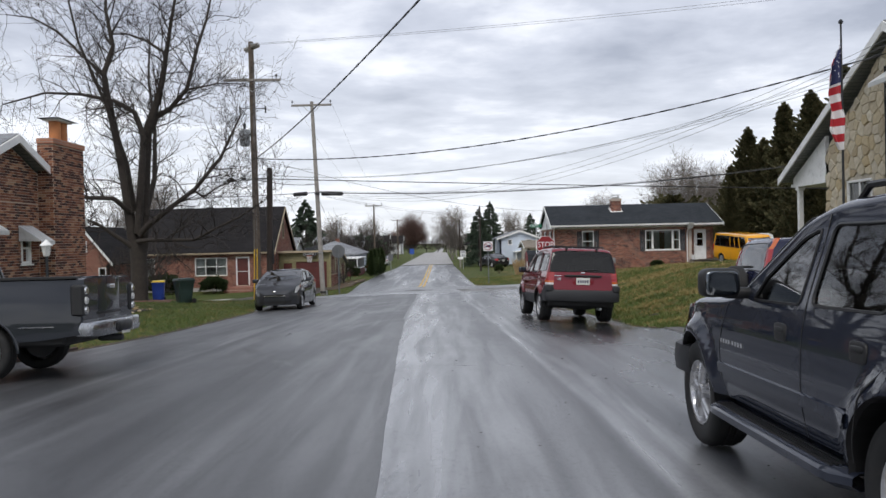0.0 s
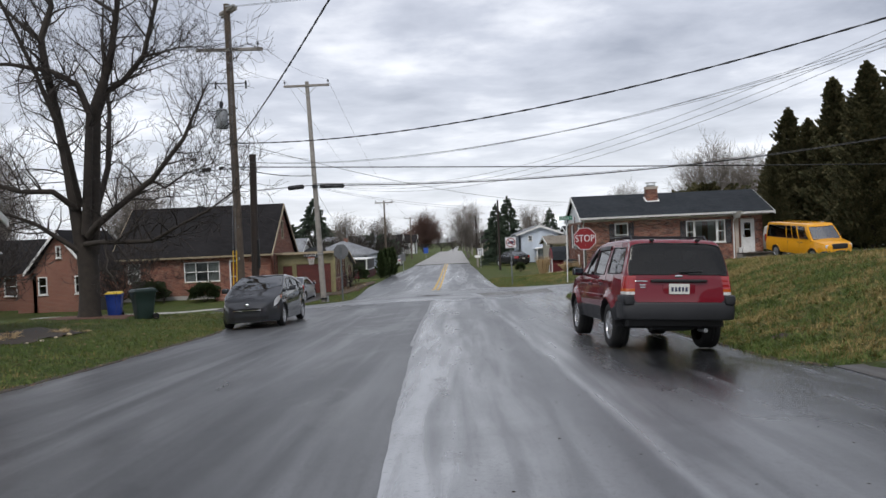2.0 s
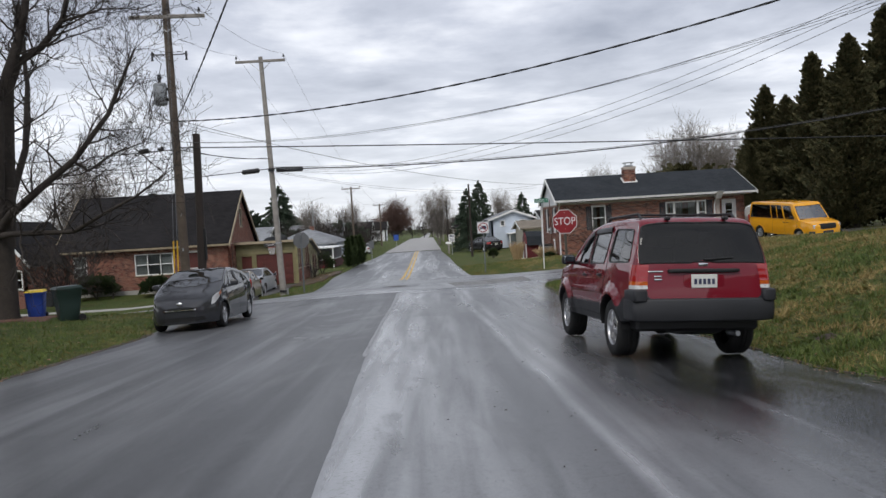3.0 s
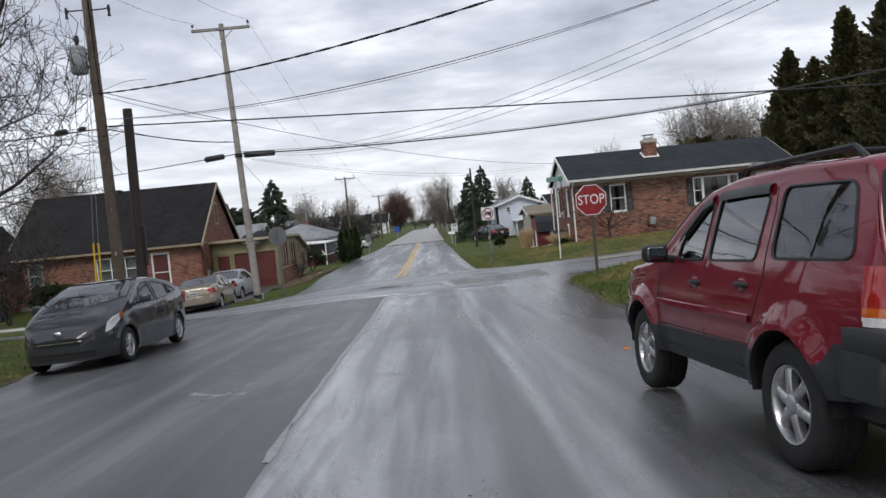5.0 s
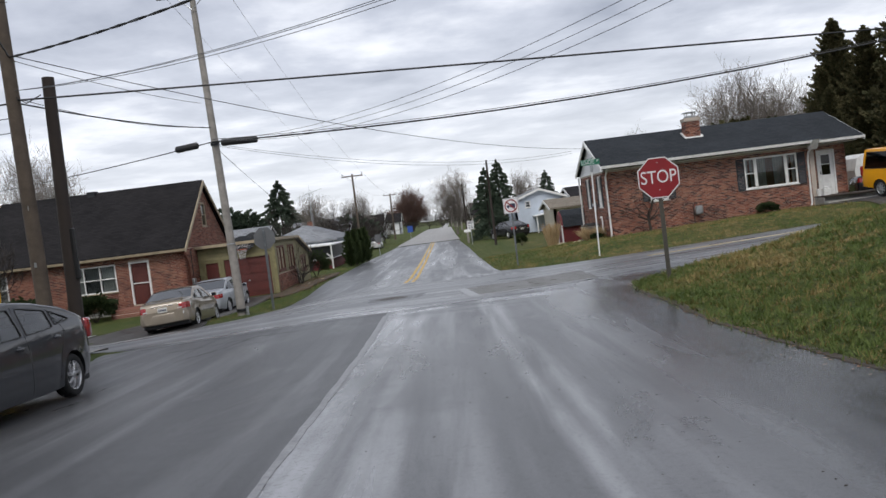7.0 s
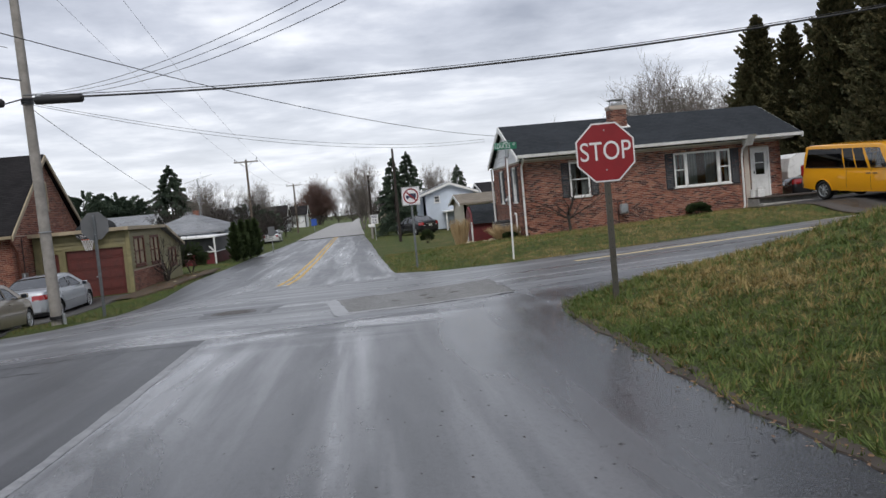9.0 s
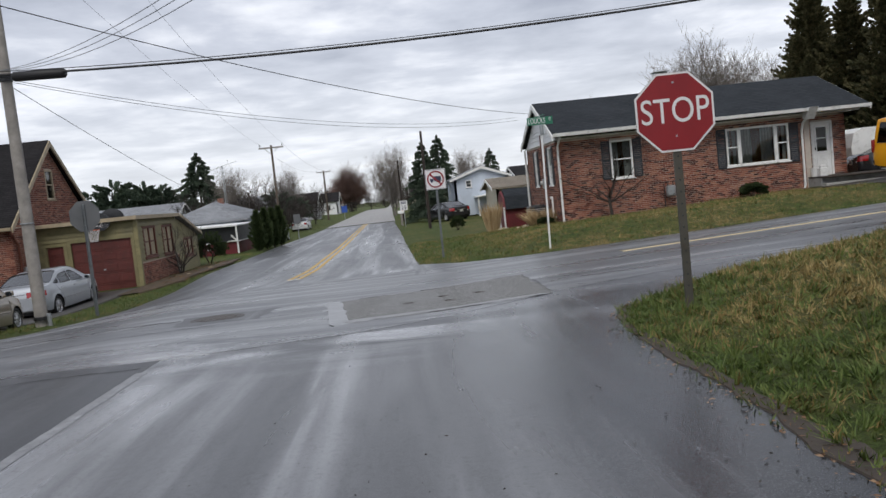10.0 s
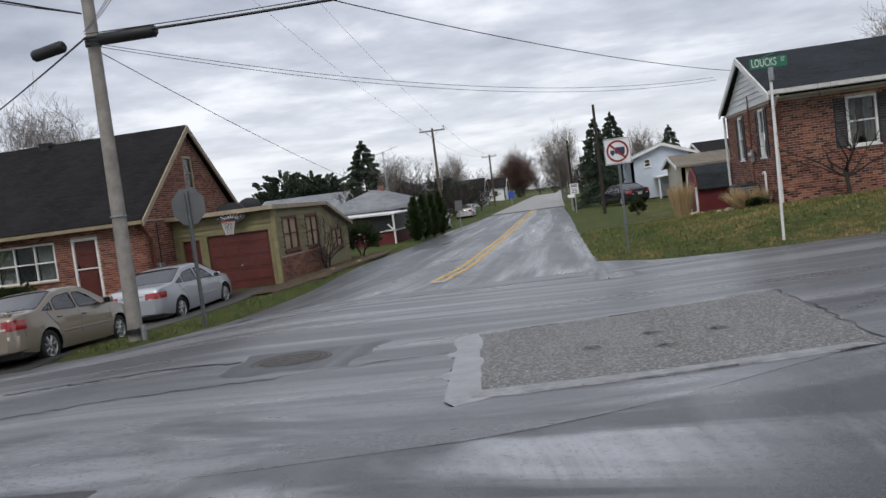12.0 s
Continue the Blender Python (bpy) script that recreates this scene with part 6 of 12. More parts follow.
def cable(a, c, sag, r, mat, label, twist=0.0, n=40):
    """A hanging wire from a to c; twist: waviness of a bundled cable."""
    a, c = Vector(a), Vector(c)
    pts = []
    for i in range(n + 1):
        t = i / n
        p = a.lerp(c, t)
        p.z -= 4 * sag * t * (1 - t)
        pts.append(p)
    b = Build()
    if twist:
        m = 220
        for s in (0, math.pi):
            out = []
            for i in range(m + 1):
                t = i / m
                p = a.lerp(c, t)
                p.z -= 4 * sag * t * (1 - t)
                w = t * (c - a).length * 5.0
                out.append(p + Vector((0, twist * math.cos(w + s), twist * math.sin(w + s))))
            b.tube(out, r, 4)
    else:
        b.tube(pts, r, 5)
    return solid("cable", b, mat, label, "cable", "overhead wires", smooth=True)


P1, P2 = (-8.4, 36.5), (-7.38, 46.95)
BLACK, THIN = "black overhead cable slung across the street", "thin overhead wire against the sky"
cable((*P2, 4.42), (35.3, 43.0, 7.7), 1.42, 0.028, "wire", "thick black overhead cable slung across the street")
cable((*P2, 4.5), (35.3, 43.0, 7.78), 1.44, 0.01, "wire", THIN)
cable((*P1, 4.45), (32, 37, 3.0), 0.1, 0.02, "wire", BLACK)
cable((*P1, 4.4), (*P2, 4.9), 0.12, 0.018, "wire", BLACK)
cable((*P1, 5.35), (11.75, 21.3, 6.1), 0.87, 0.014, "wire", "twisted service cable running to the stone house", 0.012)
cable((*P1, 5.35), (6.2, -0.2, 8.0), 0.64, 0.014, "wire", "twisted cable passing high over the street", 0.012)
for dz, s in ((0.0, 1.98), (0.12, 1.85), (0.25, 1.72)):
    cable((-7.3, 46.8, 4.5), (12.0, 20.6 + dz * 2, 6.35 + dz), s, 0.006, "wire_alu", THIN)

cable((*P1, 5.4), (7.9, 62.2, 3.55), 0.56, 0.01, "wire", "thin service cable running to the ranch house")
cable((*P2, 4.35), (7.3, 63.6, 3.6), 0.62, 0.007, "wire_alu", THIN)
cable((*P2, 4.3), (7.3, 63.2, 3.45), 0.66, 0.007, "wire_alu", THIN)
for e, s in (((12.2, 24.0, 6.2), 1.2), ((12.1, 23.6, 6.0), 1.1), ((11.9, 23.2, 5.8), 1.05)):
    cable((*P1, 4.65), e, s, 0.006, "wire_alu", THIN)
cable((*P2, 4.42), (-25.2, 63.9, 5.3), 0.1, 0.02, "wire", BLACK)
cable((*P2, 4.3), (-11.0, 84, 1.6), 0.25, 0.009, "wire", "thin cable dropping to the far white house")
cable((-7.6, 46.9, 5.75), (-8.4, 36.5, 5.3), 0.1, 0.008, "wire", THIN)
cable((-7.6, 46.9, 4.95), (-8.4, 36.5, 4.5), 0.2, 0.008, "wire", THIN)
for dx in (-1.1, 1.1):
    cable((-7.68 + dx, 47.7, 9.95), (-8.45 + dx, 36.4, 9.1), 0.3, 0.006, "wire_alu", THIN)
    cable((-7.68 + dx, 47.7, 9.95), (-8.3 + dx * 0.85, 93.7, 5.95), 0.5, 0.006, "wire_alu", THIN)
    cable((-8.3 + dx * 0.85, 93.7, 5.95), (-8.4 + dx * 0.85, 140, 5.3), 0.8, 0.01, "wire_alu", THIN)
cable((-8.3, 36.4, 10.5), (40, 30, 13.5), 0.7, 0.007, "wire_alu", THIN)
cable((-8.3, 36.2, 10.4), (40, 27, 12.5), 0.7, 0.007, "wire_alu", THIN)
cable((*P1, 4.4), (-40, 33, 4.6), 0.5, 0.018, "wire", BLACK)
cable((*P1, 4.1), (-40, 34, 4.3), 0.5, 0.01, "wire_alu", THIN)
cable((*P1, 3.8), (-40, 36, 4.1), 0.5, 0.01, "wire_alu", THIN)
splice_box((-7.1, 46.95, 4.35), (-5.85, 46.9, 4.32), 0.12, "black splice case hanging on the cable")
splice_box((-8.8, 47.35, 4.34), (-7.95, 47.1, 4.38), 0.12, "black splice case hanging on the cable")
splice_box((-9.7, 36.4, 4.36), (-9.35, 36.4, 4.4), 0.09, "grey splice case hanging on the cable")
splice_box((-9.05, 36.4, 4.42), (-8.85, 36.4, 4.44), 0.06, "small splice case hanging on the cable")


def lettering(text, size, m, mat, parent, name="lettering", label="", align="CENTER", extrude=0.002):
    """Raised letters in the built-in font, as a mesh."""
    cu = bpy.data.curves.new(name, "FONT")
    cu.body, cu.size, cu.align_x, cu.align_y, cu.extrude = text, size, align, "CENTER", extrude
    tmp = bpy.data.objects.new(name, cu)
    scene.collection.objects.link(tmp)
    me = bpy.data.meshes.new_from_object(tmp.evaluated_get(bpy.context.evaluated_depsgraph_get()))
    bpy.data.objects.remove(tmp)
    me.transform(m)
    me.materials.clear()
    me.materials.append(MAT[mat])
    ob = new(name, me)
    ob.parent = parent
    if label:
        tagged(ob, label)
    return ob


def octagon(r):
    return [(r / math.cos(math.pi / 8) * math.cos(math.pi / 8 + i * math.pi / 4), r / math.cos(math.pi / 8) * math.sin(math.pi / 8 + i * math.pi / 4)) for i in range(8)]


def channel_post(root, h, mat="post_green", lean=0.0, w=0.04):
    b = Build()
    b.m = pose(0, 0, 0, 0, lean, 0)
    b.prism([(-w, 0), (w, 0), (w, 0.035), (w - 0.012, 0.035), (w - 0.012, 0.012), (-w + 0.012, 0.012), (-w + 0.012, 0.035), (-w, 0.035)], (-0.4, h), lambda a, c, d: (a, c, d))
    p = part("post", b, mat, root)
    for i in range(int(h / 0.12)):
        b = Build()
        b.m = pose(0, 0, 0, 0, lean, 0)
        b.box((-0.008, -0.004, 0.1 + i * 0.12), (0.008, 0.001, 0.116 + i * 0.12))
        part("bolt_hole", b, "metal_dark", p)
    return p


def stop_sign(x, y, z0, zc, r, turn, label):
    root = thing("stop_sign", pose(x, y, z0, 0, 0, turn), label, "stop sign", "stop signs")
    h = zc - z0
    channel_post(root, h + r * 0.8, "post_steel" if abs(turn) > 90 else "post_green")
    flip = lambda a, c, d: (a, d, h + c)
    b = Build()
    b.prism(octagon(r), (-0.012, -0.006), flip)
    plate = part("sign_plate", b, "sign_back", root, "aluminium octagonal plate")
    b = Build()
    b.prism(octagon(r - 0.002), (-0.0145, -0.0125), flip)
    part("white_border", b, "sign_white", plate)
    b = Build()
    b.prism(octagon(r * 0.945), (-0.017, -0.015), flip)
    part("red_face", b, "sign_red", plate, "red octagon face")
    lettering("STOP", r * 0.90, pose(0, -0.019, h + 0.005, 90, 0, 0) @ Matrix.Diagonal((0.82, 1.0, 1, 1)), "sign_white", plate, label="white capital letters")
    for zz in (-0.6 * r, 0.75 * r):
        b = Build()
        b.tube([(0, -0.022, h + zz), (0, 0.02, h + zz)], 0.012, 6)
        part("bolt", b, "metal_grey", plate)
    return root


stop_sign(4.445, 35.4, -0.70, 1.17, 0.395, -4, "red octagonal stop sign on a green channel post")
stop_sign(-6.36, 48.15, -1.55, 0.95, 0.385, 176, "grey back of an octagonal stop sign on a post")


def no_truck_sign():
    root = thing("no_truck_sign", pose(2.79, 51.9, float(land_z(2.79, 51.9)), 0, 0, -3), "white square sign with red ring over a black truck", "road sign")
    h = 1.02 - float(land_z(2.79, 51.9))
    channel_post(root, h + 0.25, "post_steel", w=0.032)
    b = Build()
    b.box((-0.31, -0.012, h - 0.31), (0.31, -0.006, h + 0.31), 0.003)
    plate = part("sign_plate", b, "sign_white", root)
    b = Build()
    for x0, x1, z0, z1 in ((-0.3, 0.3, 0.285, 0.295), (-0.3, 0.3, -0.295, -0.285), (-0.3, -0.29, -0.285, 0.285), (0.29, 0.3, -0.285, 0.285)):
        b.box((x0, -0.015, h + z0), (x1, -0.012, h + z1))
    part("border_line", b, "ink_dark", plate)
    b = Build()
    b.box((-0.06, -0.015, h - 0.06), (0.17, -0.0125, h + 0.09)), b.box((-0.17, -0.015, h - 0.06), (-0.07, -0.0125, h + 0.03))
    for x in (-0.12, 0.05, 0.12):
        b.tube([(x, -0.0155, h - 0.07), (x, -0.012, h - 0.07)], 0.03, 12)
    part("truck_symbol", b, "ink_dark", plate)
    b = Build()
    n, r0, r1 = 40, 0.215, 0.26
    for i in range(n):
        a, c = 2 * math.pi * i / n, 2 * math.pi * (i + 1) / n
        b.add([(q * math.cos(t), -0.0175, h + q * math.sin(t)) for q, t in ((r0, a), (r1, a), (r1, c), (r0, c))], [(0, 1, 2, 3)])
    d = math.sqrt(0.5)
    b.add([(-0.22 * d - 0.025 * d, -0.0175, h + 0.22 * d - 0.025 * d), (-0.22 * d + 0.025 * d, -0.0175, h + 0.22 * d + 0.025 * d), (0.22 * d + 0.025 * d, -0.0175, h - 0.22 * d + 0.025 * d), (0.22 * d - 0.025 * d, -0.0175, h - 0.22 * d - 0.025 * d)], [(0, 1, 2, 3)])
    part("red_ring", b, "sign_red", plate, "red ring and slash")


no_truck_sign()


def street_name_sign():
    x, y, z = 5.47, 48.4, -1.3
    root = thing("street_name_sign", pose(x, y, z, 0, 0, 8), "green street name sign on a leaning pale post", "street sign")
    b = Build()
    b.m = pose(0, 0, 0, 0, 1.0, 0)
    b.tube([(0, 0, -0.4), (0, 0, 3.2)], 0.027, 10)
    part("post", b, "white", root, smooth=True)
    b = Build()
    b.box((0.0, -0.07, 3.14), (0.11, -0.02, 3.40), 0.03)
    part("bracket", b, "metal_grey", root)
    b = Build()
    b.m = pose(0.05, 0, 3.5, 0, 0, 0)
    b.box((-0.36, -0.008, -0.10), (0.34, 0.008, 0.10), 0.004)
    blade = part("name_blade", b, "sign_green", root, "green name plate")
    lettering("LOUCKS", 0.2, pose(-0.05, -0.012, 3.5, 90, 0, 0) @ Matrix.Diagonal((0.62, 1.05, 1, 1)), "sign_white", blade)
    lettering("ST", 0.11, pose(0.31, -0.012, 3.53, 90, 0, 0) @ Matrix.Diagonal((0.65, 1, 1, 1)), "sign_white", blade)
    b = Build()
    b.m = pose(0.05, 0, 3.62, 0, 0, 90)
    b.box((-0.4, -0.008, 0.0), (0.4, 0.008, 0.0 + 0.02), 0.004)
    part("cross_blade", b, "sign_green", root)


street_name_sign()


def small_sign(name, x, y, h, w, hh, mat, label, turn=0, bars=()):
    z = float(land_z(x, y))
    root = thing(name, pose(x, y, z, 0, 0, turn), label, "road sign")
    channel_post(root, h, "metal_grey", w=0.03)
    b = Build()
    b.box((-w / 2, -0.012, h - hh), (w / 2, -0.004, h), 0.003)
    p = part("sign_plate", b, mat, root)
    for z0, z1, k in bars:
        b = Build()
        b.box((-w * k, -0.016, h - hh + hh * z0), (w * k, -0.012, h - hh + hh * z1))
        part("text_bar", b, "ink_dark", p)


small_sign("speed_sign", 1.95, 90, 2.1, 0.6, 0.75, "sign_white", "white speed sign with a dark number", bars=((0.82, 0.9, 0.36), (0.68, 0.76, 0.36)))
speed = bpy.data.objects["speed_sign"]
lettering("25", 0.42, Matrix.Translation((0, -0.018, 1.35 + 0.21)) @ Matrix.Rotation(math.pi / 2, 4, "X"), "ink_dark", speed)
small_sign("blue_sign", -5.75, 135, 1.9, 0.75, 0.9, "sign_blue", "blue and white sign on the far verge")
small_sign("yard_sign", -5.9, 86, 2.0, 0.5, 0.7, "sign_back", "grey back of a sign beside the hedge")


def flagpole():
    x, y = 9.75, 19.9
    z = float(land_z(x, y))
    root = thing("flagpole", pose(x, y, z), "tall metal flagpole with a limp striped flag", "flagpole")
    top = 6.5 - z
    b = Build()
    b.tube([(0, 0, -0.3), (0, 0, top)], [0.034, 0.022], 10)
    part("pole", b, "metal_dark", root, smooth=True)
    b = Build()
    b.tube([(0, 0, top), (0, 0, top + 0.05), (0, 0, top + 0.1)], [0.05, 0.06, 0.02], 8)
    part("finial", b, "metal_dark", root, smooth=True)
    # the cloth hangs in folds: striped, with a dark canton at the top
    rnd = random.Random(4)
    def cloth(t, s):
        """t: down the hoist, s: across the fold stack."""
        zz = lerp(6.0, 3.45, t) - z
        w = np.interp(t, [0, 0.15, 0.45, 0.62, 0.8, 1], [0.05, 0.22, 0.36, 0.30, 0.34, 0.10])
        xx = -0.03 - w * s + 0.10 * np.interp(t, [0.5, 0.7, 1], [0, 1, 0.4]) * (1 - s)
        yy = 0.09 * math.sin(s * 9 + t * 3.5) * (0.3 + s) - 0.03
        return (float(xx), yy, zz - 0.16 * s * (1 - t))
    n = 13
    for i in range(n):
        b, rows = Build(), []
        for k in range(5):
            t = (i + k / 4) / n
            rows.append([cloth(min(1, t), s / 12) for s in range(13)])
        b.sheet(rows)
        part("flag_stripe", b, "cloth_red" if i % 2 else "cloth_white", root, smooth=True)
    b, rows = Build(), []
    for k in range(9):
        t = 0.0 + 0.36 * k / 8
        rows.append([tuple(np.array(cloth(t, s / 12 * 0.95)) + np.array((0.0, -0.012, 0))) for s in range(13)])
    b.sheet(rows)
    part("flag_canton", b, "cloth_blue", root, "dark blue canton with white dots", smooth=True)
    for k in range(14):
        t, s = 0.05 + 0.28 * rnd.random(), 0.1 + 0.8 * rnd.random()
        c = np.array(cloth(t, s * 0.95))
        b = Build()
        b.tube([c + (0, -0.016, 0), c + (0, -0.02, 0)], 0.018, 5)
        part("flag_dot", b, "cloth_white", root)


flagpole()

# ---- vehicles ----
def wheel_parts(root, x, y, r, w, spokes, rim_mat="rim", side=1, rr=0.66, twin=False):
    """Tyre with tread blocks, and a spoked rim in it. side: +1 when the outer face looks to +x; rr: the rim's share of the radius; twin: spokes split in two."""
    t = Build()
    prof = [(r * rr, -w / 2 + 0.025), (r * (rr + 0.04), -w / 2 + 0.006), (r * 0.84, -w / 2 - 0.004), (r * 0.93, -w / 2 + 0.006), (r * 0.985, -w / 2 + 0.03), (r, -w / 2 + 0.05), (r, -0.035), (r - 0.010, -0.03), (r - 0.010, -0.018), (r, -0.012), (r, 0.012), (r - 0.010, 0.018), (r - 0.010, 0.03), (r, 0.035)]
    prof += [(q, -d) for q, d in reversed(prof[:6])]
    n = 48
    rows = []
    for k in range(n + 1):
        a = 2 * math.pi * k / n
        notch = 0.006 if k % 2 else 0.0
        rows.append([(x + d * side, y + (q - notch * (q > r * 0.97)) * math.cos(a), r + (q - notch * (q > r * 0.97)) * math.sin(a)) for q, d in prof])
    t.sheet(rows)
    tyre = part("wheel", t, "tyre", root, smooth=True)
    b = Build()
    o = w / 2
    prof = [(r * (rr + 0.015), o - 0.025), (r * rr, o - 0.008), (r * (rr - 0.03), o - 0.012), (r * (rr - 0.06), o - 0.035), (r * (rr - 0.075), o - 0.12)]
    b.sheet([[(x + d * side, y + q * math.cos(a), r + q * math.sin(a)) for q, d in prof] for a in np.linspace(0, 2 * math.pi, 41)])
    rim = part("rim", b, rim_mat, tyre, smooth=True)
    b = Build()
    for k in range(spokes):
        for off in ((-0.16, 0.16) if twin else (0.0,)):
            a0 = 2 * math.pi * (k + 0.25) / spokes
            fat = 0.055 if twin else 0.62 / spokes
            rows = []
            for f, wide, d in ((0.18, 1.0, -0.02), (0.35, 0.95, -0.006), (0.6, 0.85, -0.012), (0.85, 0.95, -0.02), (0.97, 1.25, -0.03)):
                q = r * rr * f
                a = a0 + off * (0.35 + 0.65 * f) * (1.4 - 0.4 * f)
                ca, sa = math.cos(a), math.sin(a)
                h = r * fat * wide
                rows.append([(x + (o + d + dd) * side, y + q * ca - s * h * sa, r + q * sa + s * h * ca) for s, dd in ((-1.0, -0.05), (-0.95, -0.012), (-0.55, 0.0), (0.55, 0.0), (0.95, -0.012), (1.0, -0.05))])
            b.sheet(rows)
    part("spokes", b, rim_mat, tyre, smooth=True)
    b = Build()
    b.tube([(x + (o - 0.08) * side, y, r), (x + (o - 0.015) * side, y, r), (x + (o - 0.005) * side, y, r)], [r * rr * 0.30, r * rr * 0.27, r * rr * 0.2], 18)
    part("hub_cap", b, rim_mat, tyre, smooth=True)
    b = Build()
    b.tube([(x - 0.02 * side, y, r), (x + 0.0 * side, y, r)], r * (rr - 0.07), 24)
    part("brake_disc", b, "metal_dark", tyre)
    return tyre


def face_out(me, centre):
    """Turns the faces of an open sheet away from a centre."""
    bm = bmesh.new()
    bm.from_mesh(me)
    c = Vector(centre)
    turned = [f for f in bm.faces if f.normal.dot(f.calc_center_median() - c) < 0]
    bmesh.ops.reverse_faces(bm, faces=turned)
    bm.to_mesh(me)
    bm.free()


def pillow(b, lo, hi, e=0.38, n=20, rings=9, bow=0.0, way=1):
    """A box with fully rounded edges; bow: its ends swept back along y."""
    c = [(p + q) / 2 for p, q in zip(lo, hi)]
    h = [(q - p) / 2 for p, q in zip(lo, hi)]
    pw = lambda v, k: math.copysign(abs(v) ** k, v)
    rows = []
    for i in range(rings + 1):
        v = -math.pi / 2 + math.pi * i / rings
        row = []
        for j in range(n + 1):
            u = 2 * math.pi * j / n
            x = h[0] * pw(math.cos(v), e) * pw(math.cos(u), e)
            y = h[1] * pw(math.cos(v), e) * pw(math.sin(u), e)
            z = h[2] * pw(math.sin(v), e)
            row.append((c[0] + x, c[1] + y - way * bow * (x / h[0]) ** 2 if bow else c[1] + y, c[2] + z))
        rows.append(row)
    return b.sheet(rows)


class Car:
    """Lofted body with wheel arches, a cabin with real panes, wheels and fittings. x to its right, y ahead, z up."""

    def __init__(self, name, m, label, category, spec, mat, group=""):
        self.s, self.mat = spec, mat
        self.root = thing(name, m, label, category, group)
        self.body()
        self.cabin()
        self.wheels()

    def soft(self, y, key, w):
        """A profile with its corners rounded off."""
        ys, vs = zip(*self.s[key])
        room = min(w, max(0.0, y - ys[0]), max(0.0, ys[-1] - y))
        return float(np.mean(np.interp([y + room * q for q in (-1, -0.66, -0.33, 0, 0.33, 0.66, 1)], ys, vs)))

    def half(self, y):
        return self.soft(y, "plan", 0.16)

    def top(self, y):
        return self.soft(y, "deck", 0.14)

    def bottom(self, y):
        s = self.s
        z = float(np.interp(y, *zip(*s["sill"])))
        for yw in s["axles"]:
            a, d = s["arch"], abs(y - yw)
            if d < a:
                z = max(z, s["r"] + math.sqrt(a * a - d * d) * 0.97)
        return z

    def side_x(self, y, z):
        """Half width of the body at a height."""
        s, zt, w = self.s, self.top(y), self.half(y)
        q = [0.15, 0.32, 0.55, zt - 0.2, zt - 0.06, zt]
        k = np.mean(np.interp([z - 0.05, z - 0.025, z, z + 0.025, z + 0.05], q, [0.93, 0.98, 1.0, 0.985, 0.955, s.get("shoulder", 0.90)]))
        # the body draws in towards its waist below the glass and swells at the door's middle
        k += 0.012 * math.sin(min(1, max(0, (z - 0.4) / max(0.2, zt - 0.5))) * math.pi)
        return w * float(k)

    def body(self):
        s = self.s
        y0, y1 = s["plan"][0][0], s["plan"][-1][0]
        ys = set(np.linspace(y0, y1, 46)) | {y0 + 0.02, y0 + 0.06, y1 - 0.02, y1 - 0.06}
        for yw in s["axles"]:
            ys |= set(yw + s["arch"] * np.cos(np.linspace(0, math.pi, 17)))
            ys |= {yw - s["arch"] - 0.004, yw + s["arch"] + 0.004}
        ys = sorted(q for q in ys if y0 <= q <= y1)
        split = s["split"]
        rings = []
        for y in ys:
            zb, zt, w = self.bottom(y), self.top(y), self.half(y)
            levels = [0, 0.07, split - 0.001, split + 0.001, lerp(split, zt, 0.25), lerp(split, zt, 0.5), lerp(split, zt, 0.7), zt - 0.09, zt - 0.045, zt - 0.012]
            pts, last = [], zb - 0.004
            for k, z in enumerate(levels):
                z = max(z, zb if k == 0 else last + 0.003)
                z = min(z, zt - 0.002 * (10 - k)) if k else z
                last = max(z, last)
                pts.append((self.side_x(y, last), y, last))
            sh = s.get("shoulder", 0.90)
            pts += [(w * sh * 0.965, y, zt - 0.002), (w * sh * 0.90, y, zt + 0.006), (w * 0.5, y, zt + s["crown"] * 0.8), (0, y, zt + s["crown"])]
            rings.append(pts)
        full = [[(-x, y, z) for x, y, z in r[:-1]] + [r[-1]] + r[-2::-1] for r in rings]
        groups = {}
        n = len(full[0])
        for i in range(len(full) - 1):
            for j in range(n - 1):
                q = [full[i][j], full[i][j + 1], full[i + 1][j + 1], full[i + 1][j]]
                c = [sum(p[k] for p in q) / 4 for k in range(3)]
                lo = min(j, n - 2 - j) < 3
                groups.setdefault("lower_body" if lo and s["lower"] else "body", []).append(q)
        for end in (full[0], full[-1]):
            k = n // 2
            for j in range(k):
                q = [end[j], end[j + 1], end[n - 2 - j], end[n - 1 - j]]
                lo = j < 3
                groups.setdefault("lower_body" if lo and s["lower"] else "body", []).append(q)
        for name, quads in groups.items():
            b, seen = Build(), {}
            for q in quads:
                ids = []
                for p in q:
                    key = tuple(round(c, 4) for c in p)
                    if key not in seen:
                        seen[key] = len(b.v)
                        b.v.append(p)
                    if not ids or seen[key] not in ids:
                        ids.append(seen[key])
                if len(ids) > 2:
                    b.f.append(tuple(ids))
            self.put(name, b, self.mat if name == "body" else s["lower"], smooth=True)
        b = Build()
        b.box((-self.half(0) * 0.84, y0 + 0.25, s["sill"][len(s["sill"]) // 2][1] - 0.02), (self.half(0) * 0.84, y1 - 0.25, 0.62), 0.03)
        self.put("underbody", b, "trim_black")
        for yw in s["axles"]:
            for sx in (-1, 1):
                b = Build()
                a = s["arch"]
                pts = []
                for k in range(17):
                    t = math.pi * k / 16
                    yy, zz = yw + a * math.cos(t), s["r"] + a * 0.97 * math.sin(t)
                    zz = max(zz, s["r"] * 0.9)
                    pts.append((sx * (self.side_x(yy, zz) - 0.004), yy, zz))
